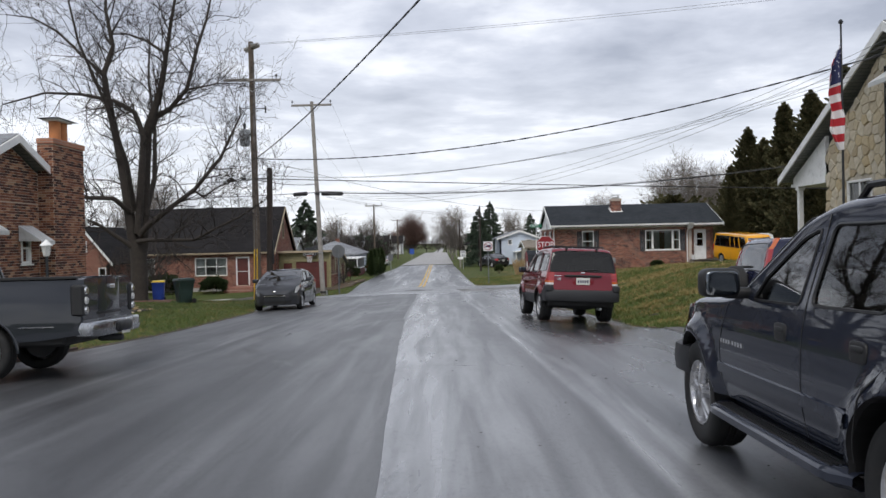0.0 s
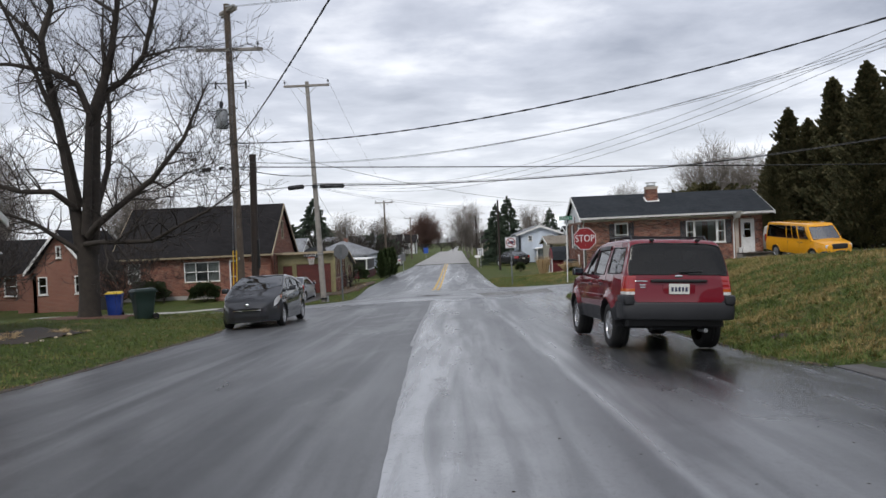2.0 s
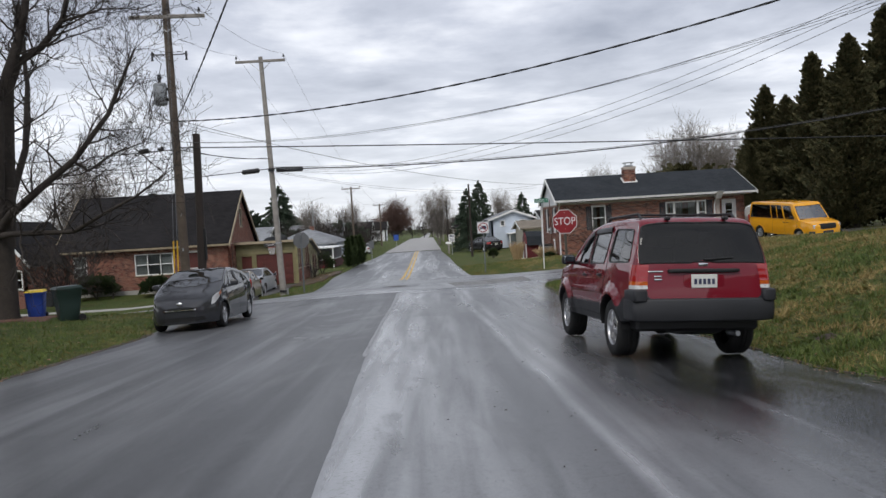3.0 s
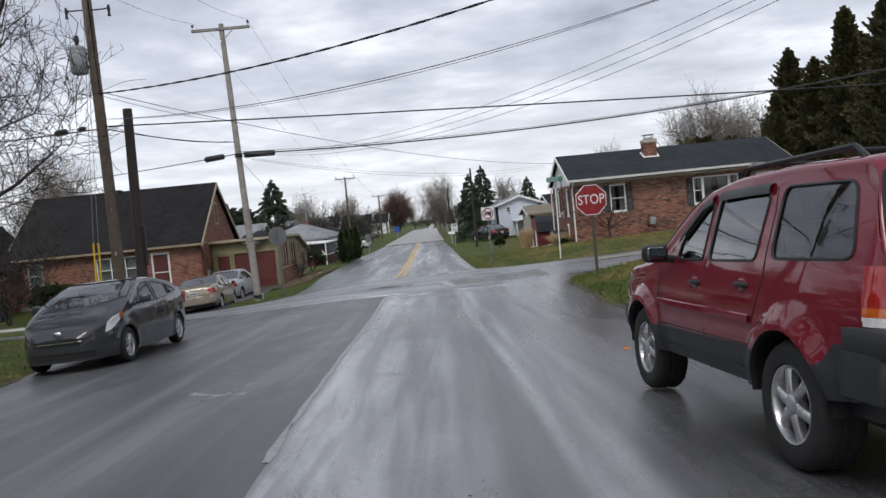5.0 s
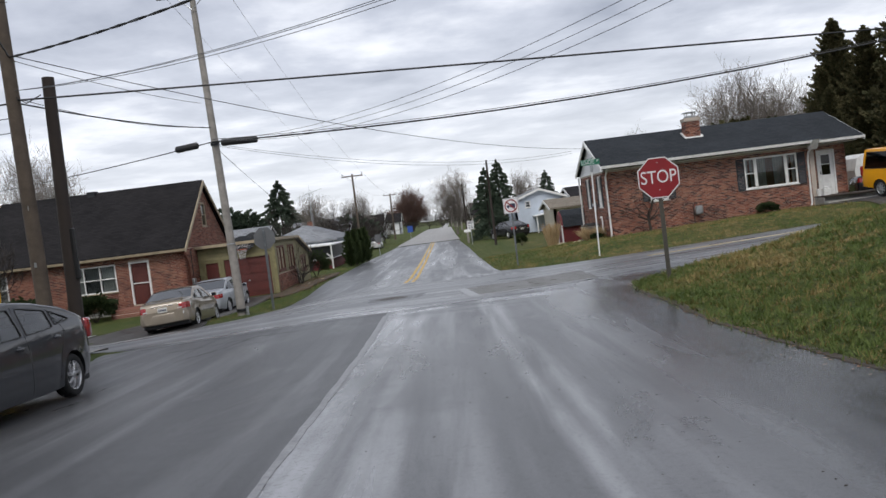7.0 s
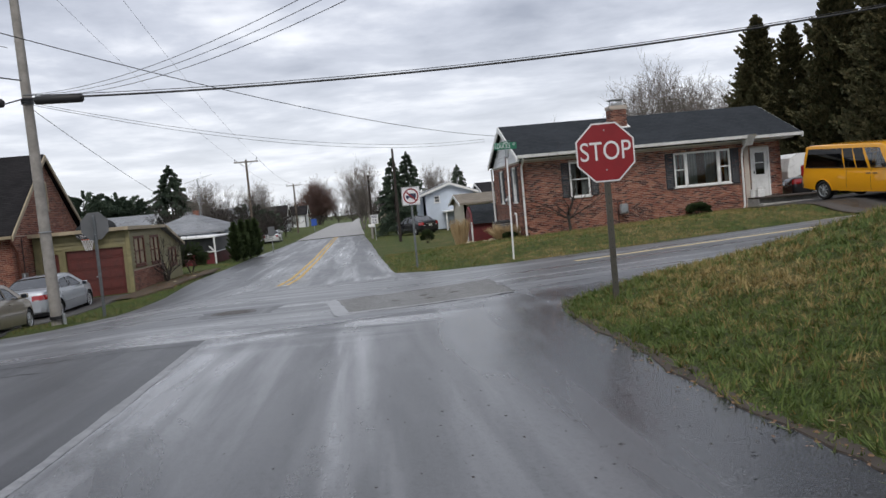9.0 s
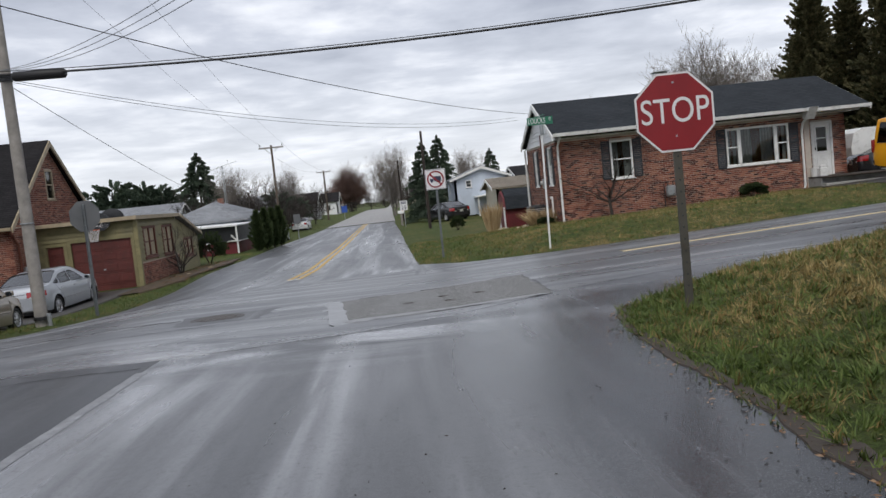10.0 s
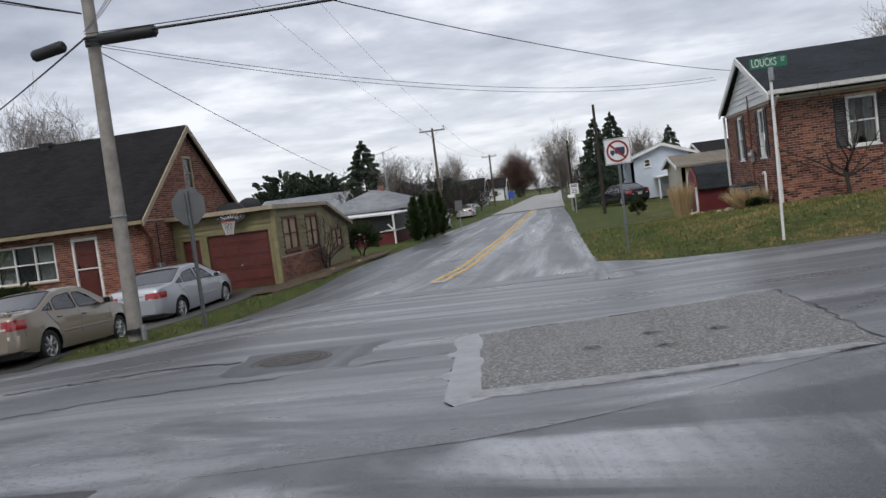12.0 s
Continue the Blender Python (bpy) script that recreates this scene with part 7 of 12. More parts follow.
                b.tube(pts, s.get("lip", 0.014), 6)
                self.put("wheel_arch_trim", b, s.get("lip_mat", self.mat), smooth=True)

    def put(self, name, b, mat, label="", smooth=False, parent=None):
        return part(name, b, mat, parent or self.root, label, smooth)

    def cabin(self):
        s = self.s
        c = s["cabin"]
        # rings of the cabin: base and roof edge, walked round from the windscreen's left corner
        xs = [-1, -0.9, -0.45, 0, 0.45, 0.9, 1]
        cuts = sorted({0.0, 1.0, *[q for w in c["side"] for q in w[:2]]})
        def ring(t):
            yf, yr = lerp(c["front"][0], c["front"][1], t), lerp(c["rear"][0], c["rear"][1], t)
            out = []
            bow = c.get("bow", 0.10)
            hw = lambda y: lerp(self.half(y) * c["base_w"], c["roof_w"], t) + 0.03 * math.sin(math.pi * t)
            # straight lines between the two rings keep the panes plain
            def pt(x, y0, y1):
                yb, yt = y0, y1
                w = lerp(self.half(yb) * c["base_w"], c["roof_w"] * (1 - 0.02 * abs(x)), t) + 0.025 * math.sin(math.pi * t)
                zb = self.top(yb) - 0.012
                zt = float(np.interp(yt, *zip(*c["roof"])))
                return (x * w, lerp(yb, yt, t), lerp(zb, zt, t))
            for x in xs:
                d = bow * (1 - x * x)
                out.append(pt(x, c["front"][0] + d - bow, c["front"][1] + d * 0.8 - bow * 0.8))
            for k in cuts[1:-1]:
                out.append(pt(1, lerp(c["front"][0] - bow, c["rear"][0], k), lerp(c["front"][1] - bow * 0.8, c["rear"][1], k)))
            for x in reversed(xs):
                d = 0.04 * (1 - x * x)
                out.append(pt(x, c["rear"][0] - d, c["rear"][1] - d))
            for k in reversed(cuts[1:-1]):
                out.append(pt(-1, lerp(c["front"][0] - bow, c["rear"][0], k), lerp(c["front"][1] - bow * 0.8, c["rear"][1], k)))
            return out
        ts = [0.0, c.get("glass_lo", 0.06), 0.35, 0.65, c.get("glass_hi", 0.90), 1.0]
        rings = [ring(t) for t in ts]
        n, nx, nc = len(rings[0]), len(xs), len(cuts) - 2
        shell, panes = Build(), {}
        start_r, start_b, start_l = nx - 1, nx + nc, nx + nc + nx - 1
        def kind(j):
            if j < nx - 1:
                return ("windscreen", 0) if 0 < j < nx - 2 else None
            if j < start_b:
                return ("R", j - start_r)
            if j < start_l:
                i = j - start_b
                return ("rear_window", 0) if 0 < i < nx - 2 and c.get("rear_glass", True) else None
            return ("L", (n - 1 - j))
        for i in range(len(ts) - 1):
            for j in range(n):
                q = [rings[i][j], rings[i][(j + 1) % n], rings[i + 1][(j + 1) % n], rings[i + 1][j]]
                k = kind(j)
                name = None
                if k and 1 <= i <= len(ts) - 3:
                    if k[0] in ("windscreen", "rear_window"):
                        name = (k[0], "glass")
                        if k[0] == "rear_window" and i < c.get("rear_from", 1):
                            name = None
                    else:
                        a, e = cuts[k[1]], cuts[k[1] + 1]
                        for w in c["side"]:
                            if abs(w[0] - a) < 1e-6 and abs(w[1] - e) < 1e-6:
                                name = ("side_window", k[0] + str(k[1]), w[2])
                if name:
                    panes.setdefault(name, []).append(q)
                else:
                    shell.add(q, [(0, 1, 2, 3)])
        # roof: rings drawn in to the middle, with a crown
        last = rings[-1]
        cx = sum(p[0] for p in last) / n
        cy = (c["front"][1] + c["rear"][1]) / 2
        for sc0, sc1, z0, z1 in ((1, 0.94, 0, 0.018), (0.94, 0.6, 0.018, 0.035), (0.6, 0.05, 0.035, 0.04)):
            a = [(cx + (p[0] - cx) * sc0, cy + (p[1] - cy) * sc0, lerp(p[2], float(np.interp(cy + (p[1] - cy) * sc0, *zip(*c["roof"]))), 1) + z0) for p in last]
            e = [(cx + (p[0] - cx) * sc1, cy + (p[1] - cy) * sc1, float(np.interp(cy + (p[1] - cy) * sc1, *zip(*c["roof"]))) + z1) for p in last]
            for j in range(n):
                shell.add([a[j], a[(j + 1) % n], e[(j + 1) % n], e[j]], [(0, 1, 2, 3)])
        ob = self.put("cabin_shell", shell, c.get("mat", self.mat), smooth=False)
        bm = bmesh.new()
        bm.from_mesh(ob.data)
        bmesh.ops.remove_doubles(bm, verts=bm.verts, dist=0.001)
        bmesh.ops.recalc_face_normals(bm, faces=bm.faces)
        bm.to_mesh(ob.data)
        bm.free()
        ob.data.polygons.foreach_set("use_smooth", [True] * len(ob.data.polygons))
        ob.data.set_sharp_from_angle(angle=radians(30))
        inner = Build()
        mid = Vector((0, cy, self.top(cy)))
        inner.v = [tuple(mid + (v.co - mid) * 0.965) for v in ob.data.vertices]
        inner.f = [tuple(f.vertices) for f in ob.data.polygons]
        self.put("headliner", inner, "trim_grey")
        for name, quads in panes.items():
            b = Build()
            for q in quads:
                b.add(q, [(0, 1, 2, 3)])
            gm = {"windscreen": "screen_glass", "rear_window": c.get("rear_tint", "car_glass")}.get(name[0]) or name[2]
            pane = self.put(name[0], b, gm)
            face_out(pane.data, (0, (c["front"][0] + c["rear"][0]) / 2, 0.9))
            pane.visible_shadow = False
            # black rubber round the pane
            pts = [p for q in quads for p in q]
            if name[0] != "side_window":
                edge = sorted({tuple(p) for q in quads for p in q}, key=lambda p: math.atan2(p[2] - sum(w[2] for w in pts) / len(pts), p[0]))
                hull = [p for p in edge if abs(p[0]) > max(abs(w[0]) for w in edge if abs(w[2] - p[2]) < 0.05) - 0.01 or p[2] < min(w[2] for w in edge if abs(w[0] - p[0]) < 0.05) + 0.01 or p[2] > max(w[2] for w in edge if abs(w[0] - p[0]) < 0.05) - 0.01]
                b = Build()
                b.tube(hull + [hull[0]], 0.016, 5)
                self.put("window_seal", b, "trim_black", parent=pane)
            if name[0] == "side_window":
                lo, hi = min(range(len(quads)), key=lambda i: quads[i][0][2]), max(range(len(quads)), key=lambda i: quads[i][2][2])
                loop = [quads[lo][0], quads[lo][1], quads[hi][2], quads[hi][3], quads[lo][0]]
                b = Build()
                b.tube(loop, 0.012, 5)
                self.put("window_seal", b, "trim_black", parent=pane)
        # seats and dark inner lining
        b = Build()
        base = [(x * 0.95, y, z + 0.012) for x, y, z in rings[0]]
        b.add(base, [tuple(range(n))])
        self.put("cabin_lining", b, "trim_black")
        zs = self.top(0) - 0.25
        hr = c["roof"][len(c["roof"]) // 2][1]
        for y, xsn in ((c["seats"][0], (-0.36, 0.36)), (c["seats"][1], (-0.36, 0.36))):
            for x in xsn:
                b = Build()
                b.m = pose(x, y, zs, -10, 0, 0)
                b.box((-0.24, -0.07, 0), (0.24, 0.07, hr - zs - 0.33), 0.05)
                b.box((-0.13, -0.05, hr - zs - 0.31), (0.13, 0.05, hr - zs - 0.13), 0.04)
                self.put("seat", b, "seat", smooth=True)
        b = Build()
        b.tube([(-0.36 + 0.17 * math.cos(t), c["seats"][0] + 0.55 - 0.06 * math.sin(t), zs + 0.26 + 0.16 * math.sin(t)) for t in np.linspace(0, 2 * math.pi, 17)], 0.014, 6)
        self.put("steering_wheel", b, "trim_black")

    def wheels(self):
        s = self.s
        for yw in s["axles"]:
            for sx in (-1, 1):
                x = sx * (self.half(yw) - s["tyre_w"] / 2 - 0.012)
                wheel_parts(self.root, x, yw, s["r"], s["tyre_w"], s["spokes"], s.get("rim", "rim"), sx, s.get("rim_r", 0.66), s.get("twin", False))

    # fittings
    def seam(self, y, z0, z1, lean=0.0):
        for sx in (-1, 1):
            b = Build()
            pts = []
            for k in range(9):
                z = lerp(z0, z1, k / 8)
                yy = y + lean * (z - z1)
                pts.append((sx * (self.side_x(yy, z) + 0.0), yy, z))
            b.tube(pts, 0.005, 4)
            self.put("door_seam", b, "trim_black")

    def handle(self, y, z, mat, inset=False):
        for sx in (-1, 1):
            x = self.side_x(y, z)
            b = Build()
            b.box((sx * x - 0.012, y - 0.09, z - 0.018), (sx * x + 0.022 * sx if sx > 0 else sx * x + 0.012, y + 0.09, z + 0.018), 0.01) if sx > 0 else b.box((-x - 0.022, y - 0.09, z - 0.018), (-x + 0.012, y + 0.09, z + 0.018), 0.01)
            self.put("door_handle", b, mat)

    def rub_strip(self, z, h, y0, y1, mat):
        for sx in (-1, 1):
            b, rows = Build(), []
            for k in range(13):
                y = lerp(y0, y1, k / 12)
                x0, x1 = self.side_x(y, z), self.side_x(y, z + h)
                rows.append([(sx * (x0 - 0.002), y, z), (sx * (x0 + 0.014), y, z + 0.008), (sx * (x1 + 0.014), y, z + h - 0.008), (sx * (x1 - 0.002), y, z + h)])
            b.sheet(rows)
            self.put("side_moulding", b, mat)

    def mirror(self, y, z, mat):
        for sx in (-1, 1):
            x = sx * (self.side_x(y, self.top(y) - 0.05))
            b = Build()
            b.m = pose(x + sx * 0.13, y, z, 0, 0, -8 * sx)
            pillow(b, (-0.095, -0.05, -0.07), (0.095, 0.07, 0.07), 0.5, 20, 10)
            mir = self.put("wing_mirror", b, mat, smooth=True)
            b = Build()
            b.m = pose(x + sx * 0.13, y - 0.052, z, 0, 0, -8 * sx)
            pillow(b, (-0.08, -0.004, -0.056), (0.08, 0.02, 0.056), 0.45, 20, 8)
            self.put("mirror_glass", b, "dark_glass_mirror", smooth=True, parent=mir)
            b = Build()
            b.tube([(x - sx * 0.03, y + 0.02, z - 0.05), (x + sx * 0.08, y + 0.01, z - 0.04)], 0.03, 6)
            self.put("mirror_foot", b, mat, parent=mir)

    def block(self, name, lo, hi, mat, bev=0.02, label="", both=False, parent=None):
        """A rounded fitting; both: mirrored to the other side too."""
        for sx in ((1, -1) if both else (1,)):
            b = Build()
            l, h_ = (lo, hi) if sx > 0 else ((-hi[0], lo[1], lo[2]), (-lo[0], hi[1], hi[2]))
            wide = h_[0] - l[0] > 1.2
            pillow(b, l, h_, 0.2 if wide else 0.34, 28 if wide else 16, 8, 0.09 if wide else 0.0, 1 if l[1] > 0 else -1)
            self.put(name, b, mat, label, smooth=True, parent=parent)

    def plate(self, y, z, w=0.3, h=0.15, way=-1):
        b = Build()
        b.box((-w / 2, y - 0.006, z - h / 2), (w / 2, y + 0.006, z + h / 2), 0.004)
        p = self.put("number_plate", b, "plate", "white number plate with dark bars")
        for k in range(5):
            x = -w * 0.34 + k * w * 0.17
            b = Build()
            b.box((x - w * 0.055, y + way * 0.009 - 0.001, z - h * 0.24), (x + w * 0.055, y + way * 0.009 + 0.001, z + h * 0.18))
            self.put("plate_bar", b, "ink_dark", parent=p)

    def tail_lamp(self, x0, x1, y, z0, z1, bands, wrap=0.18):
        """Corner lamp in stacked bands of lens."""
        for sx in (1, -1):
            first = None
            for f0, f1, mat in bands:
                b = Build()
                a, e = lerp(z0, z1, f0), lerp(z0, z1, f1)
                xa, xb = (x0, x1) if sx > 0 else (-x1, -x0)
                b.box((xa, y - 0.015, a), (xb, y + wrap, e), 0.015)
                o = self.put("tail_lamp" if first is None else "lamp_band", b, mat, parent=first)
                first = first or o

    def wrap(self, name, mat, y_end, reach, inner, z0, z1, out=0.014, label="", parent=None, drop=0.0):
        """A lens that follows the body round a corner: from inner on the end face to reach along the side."""
        made = []
        for sx in (1, -1):
            b, rows = Build(), []
            d = 1 if y_end < 0 else -1
            for k in range(6):
                z = lerp(z0, z1, k / 5)
                row = []
                w0 = self.side_x(y_end, z)
                for q in range(4):
                    row.append((lerp(inner, w0, q / 4), y_end - d * out, z))
                for q in range(9):
                    y = y_end + d * reach * q / 8
                    row.append((self.side_x(y, z) + out, y - d * out * (1 - q / 8), z - drop * q / 8))
                row = [(sx * x, y, z) for x, y, z in row]
                rows.append(row)
            b.sheet(rows)
            o = self.put(name, b, mat, label, smooth=True, parent=(parent[len(made)] if parent else None))
            made.append(o)
        return made

    def roof_rails(self, x, y0, y1, z, mat="trim_black", bars=2):
        for sx in (1, -1):
            b = Build()
            b.tube([(sx * x, y0, z - 0.03), (sx * x, y0 + 0.12, z + 0.05), (sx * x, y1 - 0.12, z + 0.05), (sx * x, y1, z - 0.03)], 0.018, 6)
            self.put("roof_rail", b, mat, smooth=True)
        for k in range(bars):
            y = lerp(y0 + 0.35, y1 - 0.35, k / max(1, bars - 1))
            b = Build()
            b.tube([(-x, y, z + 0.05), (x, y, z + 0.05)], 0.014, 6)
            self.put("roof_bar", b, mat)


class Profile:
    """A smooth line through (y, value) pairs."""

    def __init__(self, pairs, soft=0.05):
        ys, vs = zip(*pairs)
        self.y = np.linspace(ys[0], ys[-1], 500)
        v = np.interp(self.y, ys, vs)
        n = max(1, int(soft / (self.y[1] - self.y[0])))
        for _ in range(2):
            pad = np.concatenate([2 * v[0] - v[n:0:-1], v, 2 * v[-1] - v[-2:-n - 2:-1]])
            v = np.convolve(pad, np.ones(2 * n + 1) / (2 * n + 1), "valid")
        self.v = v

    def __call__(self, y):
        return float(np.interp(y, self.y, self.v))


def inside(p, poly):
    """True when the point lies within the polygon."""
    hit, (x, y) = False, p
    for (x0, y0), (x1, y1) in zip(poly, poly[1:] + poly[:1]):
        if (y0 > y) != (y1 > y) and x < (x1 - x0) * (y - y0) / (y1 - y0) + x0:
            hit = not hit
    return hit


def rounded(pts, r, step=0.06):
    """A polygon with rounded corners and its long edges divided."""
    out, n = [], len(pts)
    for i in range(n):
        a, p, c = Vector(pts[i - 1]), Vector(pts[i]), Vector(pts[(i + 1) % n])
        k = min(r, (a - p).length * 0.45, (c - p).length * 0.45)
        s, e = p + (a - p).normalized() * k, p + (c - p).normalized() * k
        for t in (0, 0.25, 0.5, 0.75, 1):
            out.append(s.lerp(p, t).lerp(p.lerp(e, t), t))
    full = []
    for a, c in zip(out, out[1:] + out[:1]):
        m = max(1, int((c - a).length / step))
        full += [tuple(a.lerp(c, i / m)) for i in range(m)]
    return full


class LoftCar(Car):
    """One smooth skin from sill over roof to sill; panes, cladding and wheel openings are cut out of it along their outlines."""

    def __init__(self, name, m, label, category, spec, mat, group="", k=1.0):
        self.k, self.mat = k, mat
        go = lambda v: v * k if isinstance(v, (int, float)) else type(v)(go(q) for q in v) if isinstance(v, (list, tuple)) else v
        s = self.s = {q: (v if q in ("lean", "spokes", "roll", "tint", "lower", "rim", "rim_r", "screen", "tailglass", "panes", "twin", "lamps") else go(v)) for q, v in spec.items()}
        s["panes"] = [(mt, go(p), r * k) for mt, p, r in spec["panes"]]
        for q in ("screen", "tailglass"):
            if q in spec:
                s[q] = [(y * k, f) for y, f in spec[q]]
        s["lamps"] = [(nm, mt, [(y * k, v) for y, v in poly]) for nm, mt, poly in spec.get("lamps", ())]
        f = spec.get("fine", 0.045) * k
        self.P_plan, self.P_sill, self.P_belt = Profile(s["plan"], f), Profile(s["sill"], f), Profile(s["belt"], f * 1.4)
        self.P_edge, self.P_top = Profile(s["edge"], f), Profile(s["top"], f)
        self.y0, self.y1 = s["plan"][0][0], s["plan"][-1][0]
        self.root = thing(name, m, label, category, group)
        yy = self.P_top.y
        self.arc = np.concatenate([[0], np.cumsum(np.hypot(np.diff(yy), np.diff(self.P_top.v)))])
        self.skin()
        self.inner()
        self.wheels()

    def half(self, y):
        return self.P_plan(y)

    def top(self, y):
        return self.P_belt(y)

    def side_x(self, y, z):
        s, w, b, lo = self.s, self.P_plan(y), self.P_belt(y), self.P_sill(y)
        y = min(max(y, self.y0), self.y1)
        zz = min(z, b)
        t = (zz - lo) / max(0.1, b - lo)
        x = w * float(np.mean(np.interp([t - 0.08, t - 0.04, t, t + 0.04, t + 0.08], [0, 0.15, 0.45, 0.78, 0.93, 1.0], [0.94, 0.985, 1.0, 0.99, 0.972, 0.955])))
        if z > b:
            d = z - b
            x -= w * s["lean"] * d * (1 - 0.25 * math.exp(-d * 14)) + 0.05 * d * d
        for yw in s["axles"]:
            d = (math.hypot(y - yw, (z - s["r"]) * 1.0) - s["arch"]) / s["flare_w"]
            if z < b + 0.1:
                x += s["flare"] * max(0.0, min(1.0, 1.6 * (1 - d))) ** 1.2 * (1 if d < 1 else 0)
        return max(0.02, x)

    def at(self, y, s, sink=0.0):
        """Place on the skin; s: 0 at the sill, 1 at the roof's edge, 2 on the middle line."""
        lo, e, t = self.P_sill(y), self.P_edge(y), self.P_top(y)
        e = max(e, lo + 0.02)
        t = max(t, e + 0.004)
        if s <= 1:
            z = lerp(lo, e, s)
            return (self.side_x(y, z) - sink, y, z)
        th = (s - 1) * math.pi / 2
        q = self.s.get("roll", 0.5)
        xe = self.side_x(y, e)
        return (xe * max(0.0, math.cos(th)) ** q - sink * math.cos(th), y, e + (t - e) * math.sin(th) ** q - sink * math.sin(th))

    def s_of(self, y, z):
        lo, e = self.P_sill(y), self.P_edge(y)
        return (z - lo) / max(0.02, e - lo)

    def uv(self, y, s):
        return (float(np.interp(y, self.P_top.y, self.arc)) if self.y0 <= y <= self.y1 else (y - self.y0 if y < self.y0 else self.arc[-1] + y - self.y1), s)

    def y_of(self, u):
        return float(np.interp(u, self.arc, self.P_top.y))

    def skin(self):
        s = self.s
        zones = []
        for yw in s["axles"]:
            ring = [(yw + s["arch"] * math.cos(a), s["r"] + s["arch"] * math.sin(a)) for a in np.linspace(-0.5, math.pi + 0.5, 34)]
            zones.append(("", "", [self.uv(y, self.s_of(y, z)) for y, z in ring]))
        for i, (mt, pts, r) in enumerate(s["panes"]):
            zones.append(("side_window", mt, [self.uv(y, self.s_of(y, z)) for y, z in rounded(pts, r)]))
        for nm, mt in (("screen", "screen_glass"), ("tailglass", s.get("tint", "dark_glass"))):
            if nm in s:
                zones.append(("windscreen" if nm == "screen" else "rear_window", mt, [self.uv(y, 1 + f) for y, f in rounded(s[nm], 0.05)]))
        for nm, mt, poly in s.get("lamps", ()):
            zones.append((nm, mt, [self.uv(y, v) for y, v in rounded(poly, 0.03)]))
        if s["lower"]:
            zones.append(("lower_body", s["lower"], [self.uv(y, self.s_of(y, z)) for y, z in rounded(s["split"], 0.04)]))
        pts, edges = [], []
        for _, _, poly in zones:
            k = len(pts)
            pts += poly
            edges += [(k + i, k + (i + 1) % len(poly)) for i in range(len(poly))]
        k, u1 = len(pts), float(self.arc[-1])
        rim = [(u, 0.0) for u in np.linspace(0, u1, 70)] + [(u1, v) for v in np.linspace(0, 2, 26)[1:]] + [(u, 2.0) for u in np.linspace(u1, 0, 70)[1:]] + [(0.0, v) for v in np.linspace(2, 0, 26)[1:-1]]
        pts += rim
        edges += [(k + i, k + (i + 1) % len(rim)) for i in range(len(rim))]
        fixed = np.array(pts)
        vs = np.concatenate([np.linspace(0, 1, 17)[1:], 1 + np.array([0.04, 0.09, 0.16, 0.25, 0.36, 0.5, 0.66, 0.83])])
        for u in np.linspace(0, u1, 88)[1:-1]:
            for v in vs:
                if np.min(np.hypot(fixed[:, 0] - u, (fixed[:, 1] - v) * 0.9)) > 0.02:
                    pts.append((float(u), float(v)))
        vo, _, fo, *_ = delaunay_2d_cdt([Vector(p) for p in pts], edges, [], 0, 1e-5)
        groups = {}
        for f in fo:
            c = tuple(sum((vo[i] for i in f), Vector((0, 0))) / len(f))
            if not (0 <= c[0] <= u1 and 0 <= c[1] <= 2):
                continue
            zone = next(((i, z) for i, z in enumerate(zones) if inside(c, z[2])), (-1, ("body", self.mat, None)))
            if zone[1][0]:
                groups.setdefault((zone[0], zone[1][0], zone[1][1]), []).append(f)
        for (i, name, mt), faces in groups.items():
            pane = mt in ("car_glass", "dark_glass", "screen_glass")
            both = name != "side_window"
            for sides in ([(1, -1)] if both else [(1,), (-1,)]):
                b, seen = Build(), {}
                for sx in sides:
                    for f in faces:
                        ids = []
                        for q in f:
                            p = self.at(self.y_of(vo[q][0]), vo[q][1], 0.006 if pane else 0.0)
                            p = (p[0] * sx if p[0] > 1e-4 else 0.0, p[1], p[2])
                            key = tuple(round(c, 4) for c in p)
                            if key not in seen:
                                seen[key] = len(b.v)
                                b.v.append(p)
                            ids.append(seen[key])
                        if len(set(ids)) > 2:
                            b.f.append(tuple(dict.fromkeys(ids)))
                if name == "body":
                    self.caps(b)
                ob = self.put(name, b, mt, smooth=True)
                face_out(ob.data, (0, 0, 0.8 * self.k))
                if pane:
                    ob.visible_shadow = False
                    poly = zones[i][2]
                    t = Build()
                    loop = [self.at(self.y_of(u), v) for u, v in poly]
                    if both:
                        half = [p for p in loop if p[0] > 0.012]
                        cut = max(range(len(half)), key=lambda q: (Vector(half[q]) - Vector(half[q - 1])).length)
                        half = half[cut:] + half[:cut]
                        t.tube(half + [(-x, y, z) for x, y, z in reversed(half)] + [half[0]], 0.010 * self.k, 5)
                    else:
                        t.tube([(x * sides[0], y, z) for x, y, z in loop + loop[:1]], 0.010 * self.k, 5)
                    self.put("window_seal", t, "trim_black", parent=ob, smooth=True)
        for yw in s["axles"]:
            for sx in (1, -1):
                a, x = s["arch"], self.half(yw)
                b, rows = Build(), []
                for t in np.linspace(0.02, math.pi - 0.02, 19):
                    y, z = yw + a * math.cos(t), s["r"] + a * math.sin(t)
                    w = self.side_x(y, max(z, self.P_sill(y)))
                    rows.append([(sx * (w - 0.001), y, z), (sx * (w - 0.03), yw + a * 0.985 * math.cos(t), s["r"] + a * 0.985 * math.sin(t)), (sx * (x - 0.34), y, z)])
                b.sheet(rows)
                hub = [(sx * (x - 0.34), yw + a * math.cos(t), s["r"] + a * math.sin(t)) for t in np.linspace(0.02, math.pi - 0.02, 19)]
